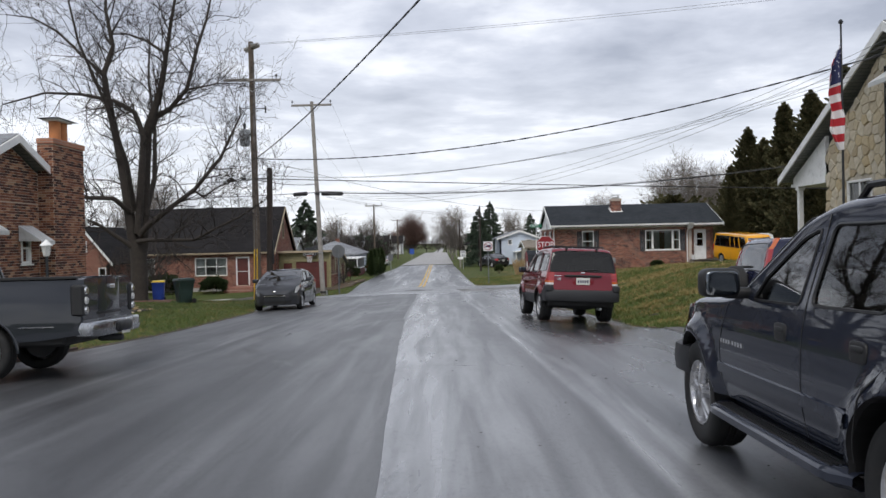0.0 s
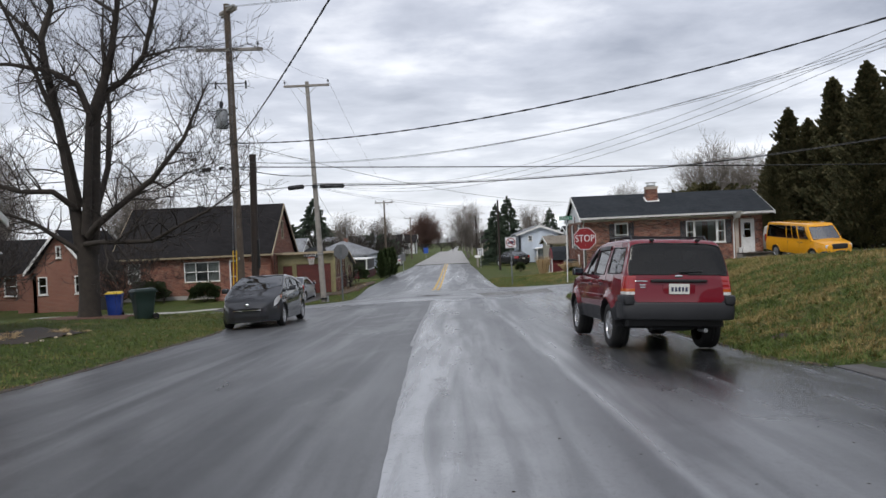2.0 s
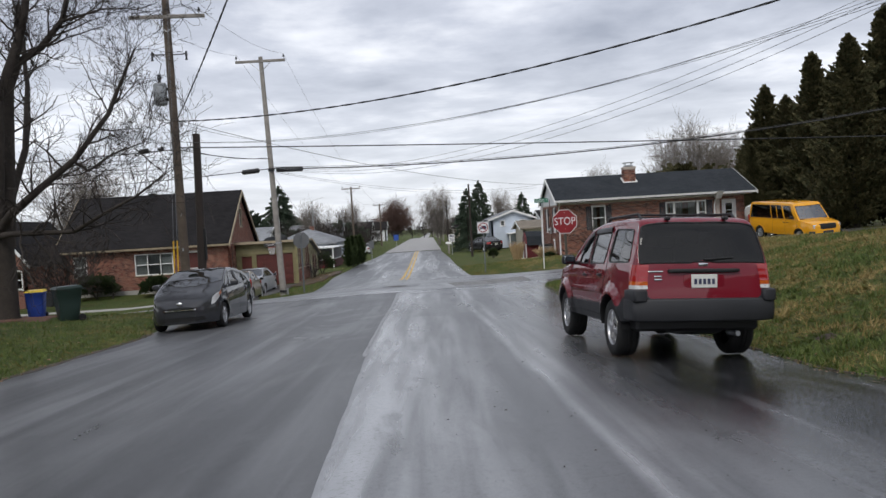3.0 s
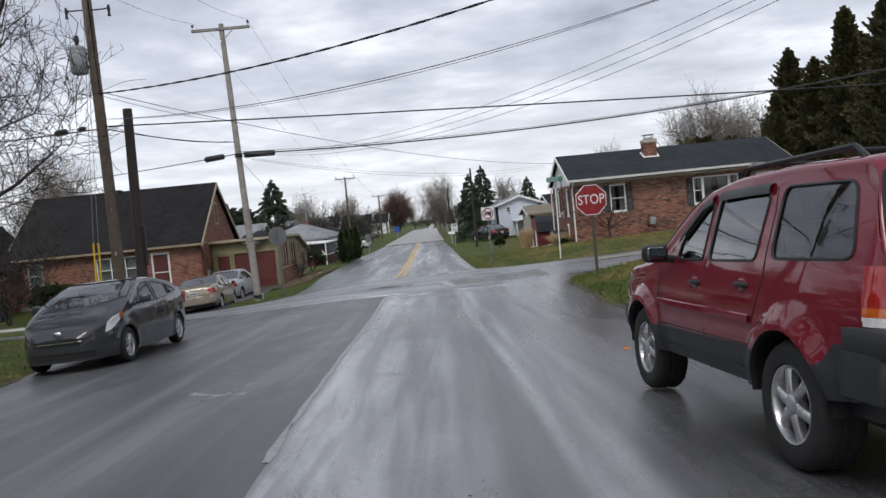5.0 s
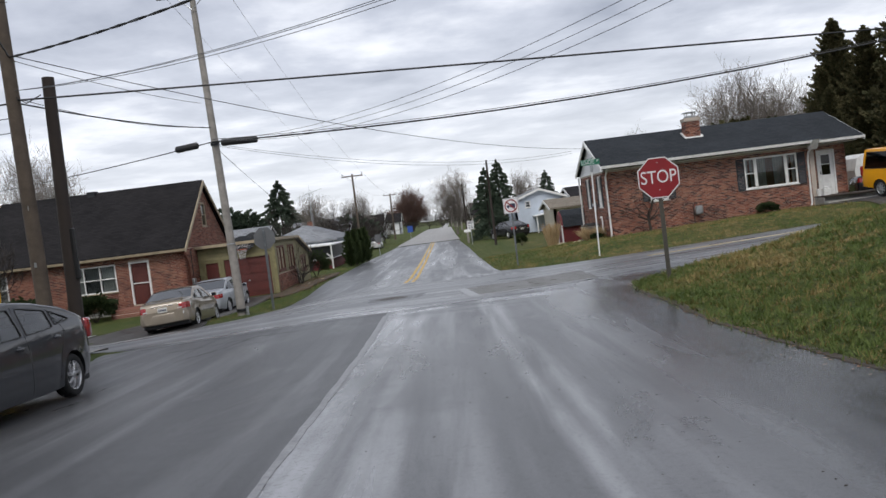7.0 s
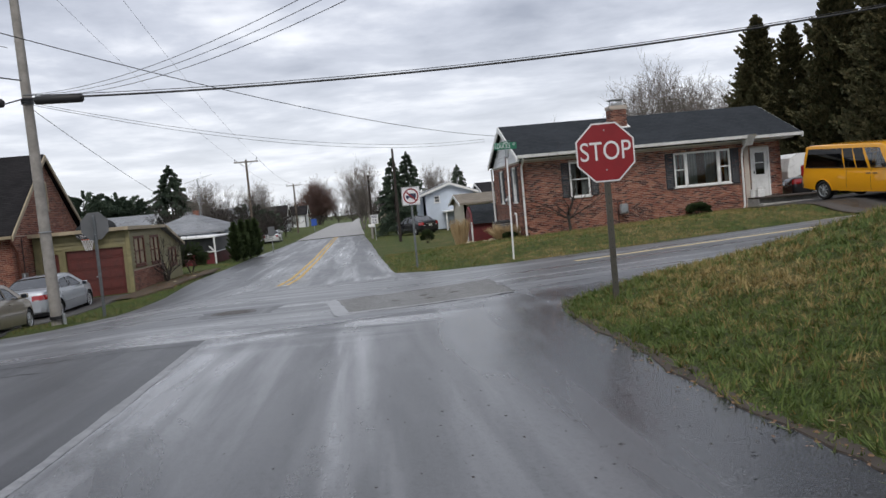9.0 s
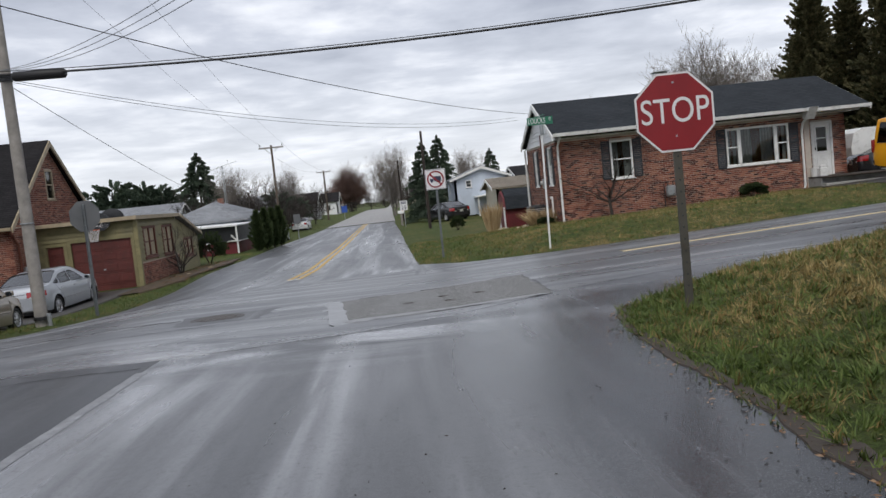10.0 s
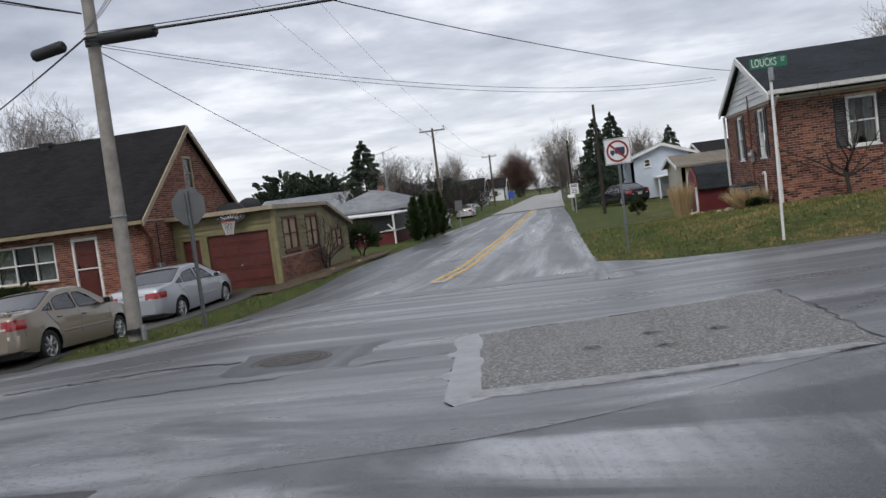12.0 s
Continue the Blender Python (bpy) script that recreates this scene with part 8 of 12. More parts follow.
                b.add(hub, [tuple(range(len(hub)))])
                self.put("wheel_well", b, "trim_black")
        b = Build()
        zs = self.P_sill(0)
        b.box((-self.half(0) * 0.86, self.y0 + 0.2, zs - 0.03), (self.half(0) * 0.86, self.y1 - 0.65, zs + 0.12), 0.03)
        self.put("underbody", b, "trim_black")

    def caps(self, b):
        """Closes the skin at its two ends."""
        for y in (self.y0, self.y1):
            ring = [self.at(y, v) for v in np.linspace(0, 2, 26)]
            k = len(b.v)
            b.v += ring + [(-p[0], p[1], p[2]) for p in ring]
            n = len(ring)
            b.f += [(k + i, k + i + 1, k + n + i + 1, k + n + i) for i in range(n - 1)]

    def inner(self):
        """Dark lining, seats and wheel behind the panes."""
        s, k = self.s, self.k
        b, ys = Build(), np.linspace(s["room"][0], s["room"][1], 24)
        rows = []
        for y in ys:
            lo, e, t = self.P_belt(y) - 0.25 * k, self.P_edge(y), self.P_top(y)
            x = self.side_x(y, e) - 0.05
            rows.append([(-x, y, e - 0.01), (-x * 0.8, y, t - 0.05), (0, y, t - 0.03), (x * 0.8, y, t - 0.05), (x, y, e - 0.01)])
        b.sheet(rows[2:-2])
        self.put("headliner", b, "trim_grey")
        b = Build()
        b.sheet([[(-self.half(y) * 0.93, y, self.P_belt(y) - 0.03), (0, y, self.P_belt(y) - 0.10), (self.half(y) * 0.93, y, self.P_belt(y) - 0.03)] for y in ys])
        self.put("cabin_lining", b, "trim_grey")
        for y in s["seats"]:
            for x in (-0.36 * k, 0.36 * k):
                zb, zt = self.P_belt(y) - 0.15 * k, self.P_edge(y)
                b = Build()
                b.m = pose(x, y, zb, -10, 0, 0)
                pillow(b, (-0.24 * k, -0.07, 0), (0.24 * k, 0.07, (zt - zb) * 0.62), 0.4, 14, 8)
                pillow(b, (-0.13 * k, -0.05, (zt - zb) * 0.66), (0.13 * k, 0.05, (zt - zb) * 0.92), 0.5, 14, 8)
                self.put("seat", b, "seat", smooth=True)
        y = s["seats"][0] + 0.5 * k
        b = Build()
        b.tube([(-0.36 * k + 0.18 * math.cos(t), y - 0.06 * math.sin(t), self.P_belt(y) + 0.02 + 0.17 * math.sin(t)) for t in np.linspace(0, 2 * math.pi, 17)], 0.014, 6)
        self.put("steering_wheel", b, "trim_black")

    def skin_seam(self, pts, r=0.004, mat="trim_black", name="door_seam"):
        """A shut line along (y, z) points of the side."""
        pts = [p for a, c in zip(pts, pts[1:]) for p in [(lerp(a[0], c[0], t), lerp(a[1], c[1], t)) for t in (0, 0.2, 0.4, 0.6, 0.8)]] + [pts[-1]]
        for sx in (1, -1):
            b = Build()
            b.tube([(sx * self.at(y * self.k, self.s_of(y * self.k, z * self.k))[0], y * self.k, z * self.k) for y, z in pts], r, 4)
            self.put(name, b, mat)

    def pull(self, y, z, mat, cup=True):
        """A door handle over a dark finger recess."""
        y, z = y * self.k, z * self.k
        for sx in (1, -1):
            x = self.side_x(y, z)
            if cup:
                b = Build()
                pillow(b, (sx * x - 0.006, y - 0.055, z - 0.045), (sx * x + 0.006, y + 0.055, z + 0.04), 0.8, 14, 6)
                self.put("handle_recess", b, self.mat, smooth=True)
            b = Build()
            pillow(b, (sx * x - 0.03, y - 0.085, z - 0.018), (sx * x + 0.03, y + 0.085, z + 0.018), 0.5, 14, 8)
            self.put("door_handle", b, mat, smooth=True)

    def on_tail(self, name, x0, x1, y, z0, z1, mat, label="", proud=0.012, parent=None):
        """A flat fitting with rounded edges on the tail at y."""
        b = Build()
        pillow(b, (x0, y - proud, z0), (x1, y + proud, z1), 0.3, 20, 8)
        return self.put(name, b, mat, label, smooth=True, parent=parent)

    def contour(self, y, z):
        """Half width of the skin at y and height z, on its side or on its tail."""
        e, t = self.P_edge(y), self.P_top(y)
        if z <= e:
            return self.side_x(y, z)
        q = self.s.get("roll", 0.5)
        f = min(1.0, (z - e) / max(0.004, t - e)) ** (1 / q)
        return self.side_x(y, e) * max(0.0, 1 - f * f) ** (q / 2)

    def corner_lamp(self, reach, inner, bands, lift=0.006):
        """A lens that follows the skin round the tail's corner: from inner (share of the half width) to reach along the side; bands of (z0, z1, mat)."""
        k = self.k
        first = [None, None]
        for z0, z1, mat in bands:
            for n, sx in enumerate((1, -1)):
                b, rows = Build(), []
                for i in range(9):
                    z = lerp(z0, z1, i / 8) * k
                    yb = self.y_tail(z)
                    line = [(self.contour(yb + d, z), yb + d) for d in np.concatenate([np.linspace(0.0, 0.04, 30), np.linspace(0.045, reach * k, 20)])]
                    w = max(x for x, _ in line)
                    line = [(x, y) for x, y in line if x >= inner * w]
                    line = [(inner * w, line[0][1])] + line
                    far = np.concatenate([[0], np.cumsum([math.hypot(p[0] - q[0], p[1] - q[1]) for p, q in zip(line, line[1:])])])
                    row = []
                    for t in np.linspace(0, far[-1], 16):
                        x, y = np.interp(t, far, [p[0] for p in line]), np.interp(t, far, [p[1] for p in line])
                        g = min(1.0, t / max(0.01, far[-1]) * 1.5)
                        row.append((sx * (x + lift * g), y - lift * (1.3 - g), z))
                    rows.append(row)
                b.sheet(rows)
                o = self.put("tail_lamp" if first[n] is None else "lamp_band", b, mat, smooth=True, parent=first[n])
                first[n] = first[n] or o

    def y_tail(self, z):
        """Where the tail's middle line is at a height."""
        for y, t in zip(self.P_top.y, self.P_top.v):
            if t >= z:
                return float(y)
        return self.y0


def parked(x, y, heading, base, ground=road_z):
    """Pose of a car standing on the slope at x, y, nose at heading degrees (0: along +y, counter-clockwise)."""
    a = radians(heading)
    f, r = Vector((-math.sin(a), math.cos(a), 0)), Vector((math.cos(a), math.sin(a), 0))
    z = lambda p: float(ground(p[0], p[1]))
    c = Vector((x, y, 0))
    zf, zb, zr, zl = z(c + f * base / 2), z(c - f * base / 2), z(c + r * 0.75), z(c - r * 0.75)
    fwd = Vector((f.x * base, f.y * base, zf - zb)).normalized()
    rgt = Vector((r.x * 1.5, r.y * 1.5, zr - zl))
    up_way = rgt.cross(fwd).normalized()
    rgt = fwd.cross(up_way).normalized()
    m = Matrix((rgt, fwd, up_way)).transposed().to_4x4()
    m.translation = (x, y, (zf + zb + zr + zl) / 4 + 0.008)
    return m


def scaled_spec(spec, k):
    """A spec with every length times k."""
    def go(v):
        if isinstance(v, float):
            return v * k
        if isinstance(v, (list, tuple)):
            return type(v)(go(q) for q in v)
        return v
    out = {}
    for key, v in spec.items():
        if key == "cabin":
            c = dict(v)
            for q in ("front", "rear", "roof", "roof_w", "seats", "bow"):
                if q in c:
                    c[q] = go(c[q])
            out[key] = c
        elif key in ("spokes", "lower", "lip_mat", "rim", "shoulder"):
            out[key] = v
        else:
            out[key] = go(v)
    return out


RED_SUV = dict(
    plan=[(-2.19, 0.76), (-2.15, 0.82), (-2.05, 0.865), (-1.5, 0.885), (1.2, 0.885), (1.75, 0.865), (2.05, 0.79), (2.2, 0.62)],
    sill=[(-2.19, 0.58), (-1.9, 0.50), (-0.8, 0.41), (0.9, 0.41), (1.9, 0.48), (2.2, 0.52)],
    belt=[(-2.19, 1.14), (-1.0, 1.16), (0.6, 1.14), (1.0, 1.12), (1.6, 1.07), (2.0, 0.98), (2.2, 0.88)],
    edge=[(-2.19, 0.70), (-2.165, 1.06), (-2.13, 1.14), (-1.95, 1.62), (-1.86, 1.68), (-0.9, 1.70), (-0.2, 1.67), (0.2, 1.57), (0.62, 1.33), (0.92, 1.14), (1.1, 1.09), (1.7, 1.03), (2.05, 0.92), (2.2, 0.78)],
    top=[(-2.19, 0.72), (-2.175, 1.10), (-2.14, 1.19), (-1.97, 1.70), (-1.88, 1.76), (-1.2, 1.79), (-0.4, 1.785), (0.12, 1.73), (0.4, 1.62), (0.8, 1.37), (1.10, 1.21), (1.25, 1.19), (1.8, 1.12), (2.05, 1.03), (2.2, 0.85)],
    axles=(-1.27, 1.34), arch=0.435, r=0.372, tyre_w=0.27, spokes=6, rim_r=0.61, flare=0.045, flare_w=0.13, lower="trim_grey", lean=0.30, roll=0.5, fine=0.03,
    split=[(-2.4, 0.2), (-2.4, 0.79), (-1.76, 0.79), (-1.66, 0.66), (-0.80, 0.65), (0.92, 0.63), (1.70, 0.63), (1.8, 0.70), (2.4, 0.72), (2.4, 0.2)],
    panes=[("screen_glass", [(0.50, 1.185), (-0.02, 1.185), (-0.04, 1.60), (0.10, 1.56), (0.45, 1.32)], 0.04), ("screen_glass", [(-0.12, 1.185), (-0.86, 1.195), (-0.90, 1.62), (-0.14, 1.62)], 0.06),
           ("car_glass", [(-1.06, 1.21), (-1.90, 1.22), (-1.80, 1.62), (-1.06, 1.64)], 0.08)],
    screen=[(0.90, 0.2), (1.08, 1.02), (0.18, 1.02), (0.12, 0.24)], tailglass=[(-2.128, 0.24), (-2.133, 1.02), (-1.955, 1.02), (-1.965, 0.24)], tint="dark_glass",
    room=(-2.0, 0.9), seats=(0.02, -0.85))


def red_suv():
    k = 0.945
    c = LoftCar("suv", parked(2.93, 20.12, 3.4, 2.5), "dark red compact SUV with grey lower cladding, parked facing ahead", "SUV", RED_SUV, "car_red", k=k)
    c.skin_seam([(-0.08, 0.40), (-0.08, 1.64)]), c.skin_seam([(0.84, 0.42), (0.90, 0.8), (0.86, 1.12)]), c.skin_seam([(-0.84, 0.66), (-0.86, 0.84), (-0.99, 1.08), (-1.0, 1.5), (-0.97, 1.64)])
    c.skin_seam([(0.9, 0.65), (-0.8, 0.66)], 0.006, "trim_black", "cladding_seam"), c.skin_seam([(0.9, 0.50), (-0.82, 0.50)], 0.006, "trim_black", "cladding_seam")
    c.pull(0.07, 1.02, "trim_black"), c.pull(-0.72, 1.04, "trim_black")
    c.rub_strip(0.755, 0.055, -0.78, 0.86, "car_red")
    c.mirror(0.54, 1.165, "trim_black")
    # smoked visors over the side panes
    for sx in (1, -1):
        for line in ([(0.47, 1.37), (0.13, 1.605), (-0.03, 1.65)], [(-0.13, 1.66), (-0.5, 1.67), (-0.90, 1.67)]):
            b, rows = Build(), []
            for y, z in line:
                y, z = y * k, z * k
                x = c.side_x(y, z)
                rows.append([(sx * (x + 0.004), y, z + 0.008), (sx * (x + 0.030), y, z - 0.012), (sx * (x + 0.040), y - 0.004, z - 0.055), (sx * (x + 0.034), y, z - 0.055)])
            b.sheet(rows)
            c.put("window_visor", b, "trim_black", "smoked plastic window visor", smooth=True)
    c.corner_lamp(0.15, 0.80, ((0.90, 0.945, "lens_clear"), (0.945, 0.99, "lens_amber"), (0.99, 1.19, "lens_red")))
    b = Build()
    for sx in (1, -1):
        pillow(b, (sx * 0.74 - 0.085, -2.11, 0.70), (sx * 0.74 + 0.085, -1.68, 0.85), 0.3, 18, 8)
    pillow(b, (-0.835, -2.13, 0.48), (0.835, -1.72, 0.745), 0.18, 36, 10, 0.06, -1)
    c.put("bumper", b, "trim_grey", "dark grey plastic rear bumper", smooth=True)
    ty = lambda z: c.y_tail(z) - 0.004
    c.on_tail("plate_recess", -0.24, 0.24, ty(0.935) + 0.004, 0.84, 1.02, "car_red", proud=0.010)
    c.on_tail("hatch_bar", -0.42, 0.42, ty(1.05) - 0.014, 1.03, 1.075, "trim_black", "black tailgate bar", 0.03)
    c.on_tail("badge", -0.055, 0.055, ty(1.12) - 0.006, 1.105, 1.138, "chrome", "oval chrome badge", 0.010)
    for x, z, w in ((-0.55, 1.045, 0.09), (-0.53, 0.99, 0.045), (-0.53, 0.955, 0.045)):
        c.on_tail("model_lettering", x - w, x + w, ty(z) - 0.004, z - 0.009, z + 0.009, "chrome", proud=0.005)
    c.plate(ty(0.935) - 0.012, 0.935, 0.30, 0.15)
    b = Build()
    b.tube([(0.02, ty(1.20) - 0.02, 1.175), (0.36, ty(1.22) - 0.02, 1.195)], [0.014, 0.008], 6)
    c.put("wiper", b, "trim_black")
    for x in (-0.34, 0.34):
        b = Build()
        pillow(b, (x - 0.025, -1.90, 1.63), (x + 0.025, -1.78, 1.672), 0.5, 12, 6)
        c.put("hatch_hinge", b, "trim_black", smooth=True)
    b = Build()
    b.tube([(0.42, -1.98, 0.33), (0.42, -1.7, 0.32)], 0.03, 10)
    c.put("exhaust", b, "metal_grey", smooth=True)
    b = Build()
    b.tube([(-0.72, -1.2, 0.35), (0.72, -1.2, 0.35)], 0.05, 8)
    b.tube([(-0.5, -1.2, 0.30), (-0.3, 0.2, 0.32)], 0.03, 6)
    c.put("rear_axle", b, "metal_dark")
    b = Build()
    pillow(b, (-0.3, -1.82, 0.30), (0.36, -1.5, 0.44), 0.6, 16, 8)
    c.put("silencer", b, "metal_dark", smooth=True)
    c.roof_rails(0.565, -1.62, -0.2, 1.665, "trim_black", 2)
    c.wrap("head_lamp", "lens_clear", c.y1 - 0.06, 0.34, 0.35, 0.76, 0.90, 0.008)
    c.block("grille", (-0.3, 1.98, 0.70), (0.3, 2.08, 0.84), "trim_black", 0.02)
    b = Build()
    pillow(b, (-0.78, 1.72, 0.46), (0.78, 2.12, 0.70), 0.2, 30, 8, 0.12, 1)
    c.put("front_bumper", b, "trim_grey", smooth=True)


red_suv()

HATCH = dict(
    plan=[(-2.2, 0.60), (-2.12, 0.74), (-1.85, 0.82), (-0.8, 0.862), (1.0, 0.862), (1.5, 0.835), (1.85, 0.74), (2.08, 0.56), (2.2, 0.36)],
    sill=[(-2.2, 0.40), (-1.9, 0.25), (-0.9, 0.19), (0.9, 0.19), (1.8, 0.18), (2.2, 0.19)],
    belt=[(-2.2, 0.98), (-1.5, 0.99), (-0.5, 0.945), (0.5, 0.90), (1.1, 0.86), (1.6, 0.78), (2.0, 0.64), (2.2, 0.52)],
    edge=[(-2.2, 0.62), (-2.12, 0.90), (-1.95, 1.05), (-1.4, 1.22), (-0.8, 1.315), (-0.2, 1.365), (0.15, 1.34), (0.5, 1.245), (0.85, 1.09), (1.15, 0.95), (1.4, 0.86), (1.8, 0.72), (2.08, 0.58), (2.2, 0.47)],
    top=[(-2.2, 0.72), (-2.14, 1.02), (-2.06, 1.10), (-1.9, 1.14), (-1.4, 1.30), (-0.8, 1.405), (-0.25, 1.455), (0.15, 1.445), (0.45, 1.39), (0.9, 1.245), (1.3, 1.07), (1.5, 0.98), (1.8, 0.87), (2.06, 0.74), (2.2, 0.58)],
    axles=(-1.36, 1.34), arch=0.345, r=0.305, tyre_w=0.19, spokes=7, rim_r=0.66, flare=0.014, flare_w=0.09, lower="", lean=0.42, roll=0.5, fine=0.05, split=[],
    panes=[("car_glass", [(0.64, 0.955), (-0.18, 0.975), (-0.14, 1.342), (0.14, 1.318), (0.40, 1.24)], 0.05), ("car_glass", [(-0.27, 0.98), (-0.98, 1.02), (-0.95, 1.26), (-0.30, 1.342)], 0.05),
           ("car_glass", [(-1.05, 1.04), (-1.52, 1.09), (-1.02, 1.255)], 0.04), ("car_glass", [(0.92, 0.945), (0.68, 0.955), (0.66, 1.08)], 0.02)],
    screen=[(1.02, 0.30), (1.40, 1.02), (0.30, 1.02), (0.14, 0.34)], tailglass=[(-1.98, 0.3), (-1.98, 1.02), (-1.25, 1.02), (-1.25, 0.3)], tint="dark_glass",
    lamps=[("side_marker", "lens_amber", [(1.56, 0.95), (1.40, 0.985), (1.39, 1.05), (1.56, 1.06)]), ("head_lamp", "lens_clear", [(1.93, 0.86), (1.80, 0.84), (1.54, 0.945), (1.53, 1.09), (1.72, 1.17), (1.86, 1.13)])],
    room=(-1.7, 1.1), seats=(-0.05, -0.95))


def hatchback():
    k = 0.95
    c = LoftCar("hatchback", parked(-5.63, 28.95, 180.5, 2.6), "charcoal hatchback with wet windscreen, parked facing the street's start", "car", HATCH, "car_grey", k=k)
    c.skin_seam([(0.92, 0.26), (0.95, 0.7), (0.98, 0.90)]), c.skin_seam([(-0.22, 0.22), (-0.24, 0.7), (-0.22, 1.37)]), c.skin_seam([(-0.92, 0.30), (-1.02, 0.62), (-1.25, 0.95), (-1.0, 1.28)])
    c.pull(-0.02, 0.83, "car_grey"), c.pull(-0.98, 0.88, "car_grey")
    c.mirror(0.72, 1.0, "car_grey")
    # nose: grille slit, lower intake and bumper lip on the rounded front
    def nose(name, z0, z1, reach, mat, out, label=""):
        b, rows = Build(), []
        for q in np.linspace(-1, 1, 25):
            row = []
            for z in np.linspace(z0, z1, 4):
                ys = np.linspace(c.y1, 1.2, 60)
                wide = [c.side_x(y, z) for y in ys]
                x = q * reach
                y = float(np.interp(abs(x), wide, ys)) if abs(x) > wide[0] else c.y1
                row.append((x, y + out, z))
            rows.append(row)
        b.sheet(rows)
        c.put(name, b, mat, label, smooth=True)
    nose("lower_grille", 0.24, 0.33, 0.52, "rubber_mat", 0.012)
    nose("bumper_lip", 0.325, 0.34, 0.50, "car_grey", 0.03)
    nose("upper_grille", 0.455, 0.53, 0.38, "rubber_mat", 0.014)
    nose("grille_bar", 0.48, 0.497, 0.36, "chrome", 0.020)
    b = Build()
    pillow(b, (-0.065, c.y1 - 0.02, 0.59), (0.065, c.y1 + 0.012, 0.665), 0.9, 18, 8)
    c.put("badge", b, "chrome", "oval chrome badge", smooth=True)
    c.block("tail_lamp", (0.58, -2.10, 0.72), (0.73, -1.95, 1.0), "lens_red", 0.03, both=True)
    for x in (-0.42, 0.06):
        b = Build()
        b.tube([(x, 1.27, c.P_top(1.27) - 0.02), (x + 0.5, 1.2, c.P_top(1.2) - 0.02)], [0.014, 0.008], 5)
        c.put("wiper", b, "trim_black")


hatchback()

SEDAN = dict(
    plan=[(-2.36, 0.66), (-2.28, 0.79), (-1.95, 0.865), (-0.8, 0.895), (1.0, 0.895), (1.7, 0.86), (2.1, 0.74), (2.36, 0.46)],
    sill=[(-2.36, 0.36), (-1.9, 0.26), (-0.9, 0.21), (0.9, 0.21), (1.9, 0.23), (2.36, 0.27)],
    belt=[(-2.36, 0.90), (-1.5, 0.95), (-0.5, 0.93), (0.8, 0.90), (1.2, 0.88), (1.8, 0.79), (2.36, 0.58)],
    edge=[(-2.36, 0.70), (-2.30, 0.88), (-2.1, 0.96), (-1.65, 1.0), (-1.45, 1.06), (-0.95, 1.29), (-0.5, 1.365), (0.1, 1.37), (0.4, 1.28), (0.8, 1.07), (1.1, 0.94), (1.5, 0.88), (2.0, 0.77), (2.3, 0.62), (2.36, 0.52)],
    top=[(-2.36, 0.74), (-2.32, 0.98), (-2.22, 1.05), (-1.75, 1.08), (-1.55, 1.12), (-0.95, 1.40), (-0.5, 1.465), (0.05, 1.475), (0.35, 1.42), (0.8, 1.20), (1.25, 1.00), (1.5, 0.97), (2.0, 0.87), (2.28, 0.74), (2.36, 0.60)],
    axles=(-1.36, 1.36), arch=0.365, r=0.32, tyre_w=0.2, spokes=7, rim_r=0.66, flare=0.012, flare_w=0.09, lower="", lean=0.40, roll=0.5, fine=0.04, split=[],
    panes=[("car_glass", [(0.72, 0.955), (-0.18, 0.975), (-0.16, 1.315), (0.10, 1.30), (0.34, 1.21)], 0.05), ("car_glass", [(-0.26, 0.98), (-1.02, 1.0), (-1.0, 1.19), (-0.80, 1.27), (-0.28, 1.32)], 0.05),
           ("car_glass", [(-1.09, 1.005), (-1.42, 1.03), (-1.08, 1.17)], 0.03)],
    screen=[(1.0, 0.2), (1.18, 1.02), (0.25, 1.02), (0.18, 0.26)], tailglass=[(-1.60, 0.28), (-1.64, 1.02), (-0.82, 1.02), (-0.86, 0.28)], tint="screen_glass",
    room=(-1.6, 1.0), seats=(0.1, -0.8))


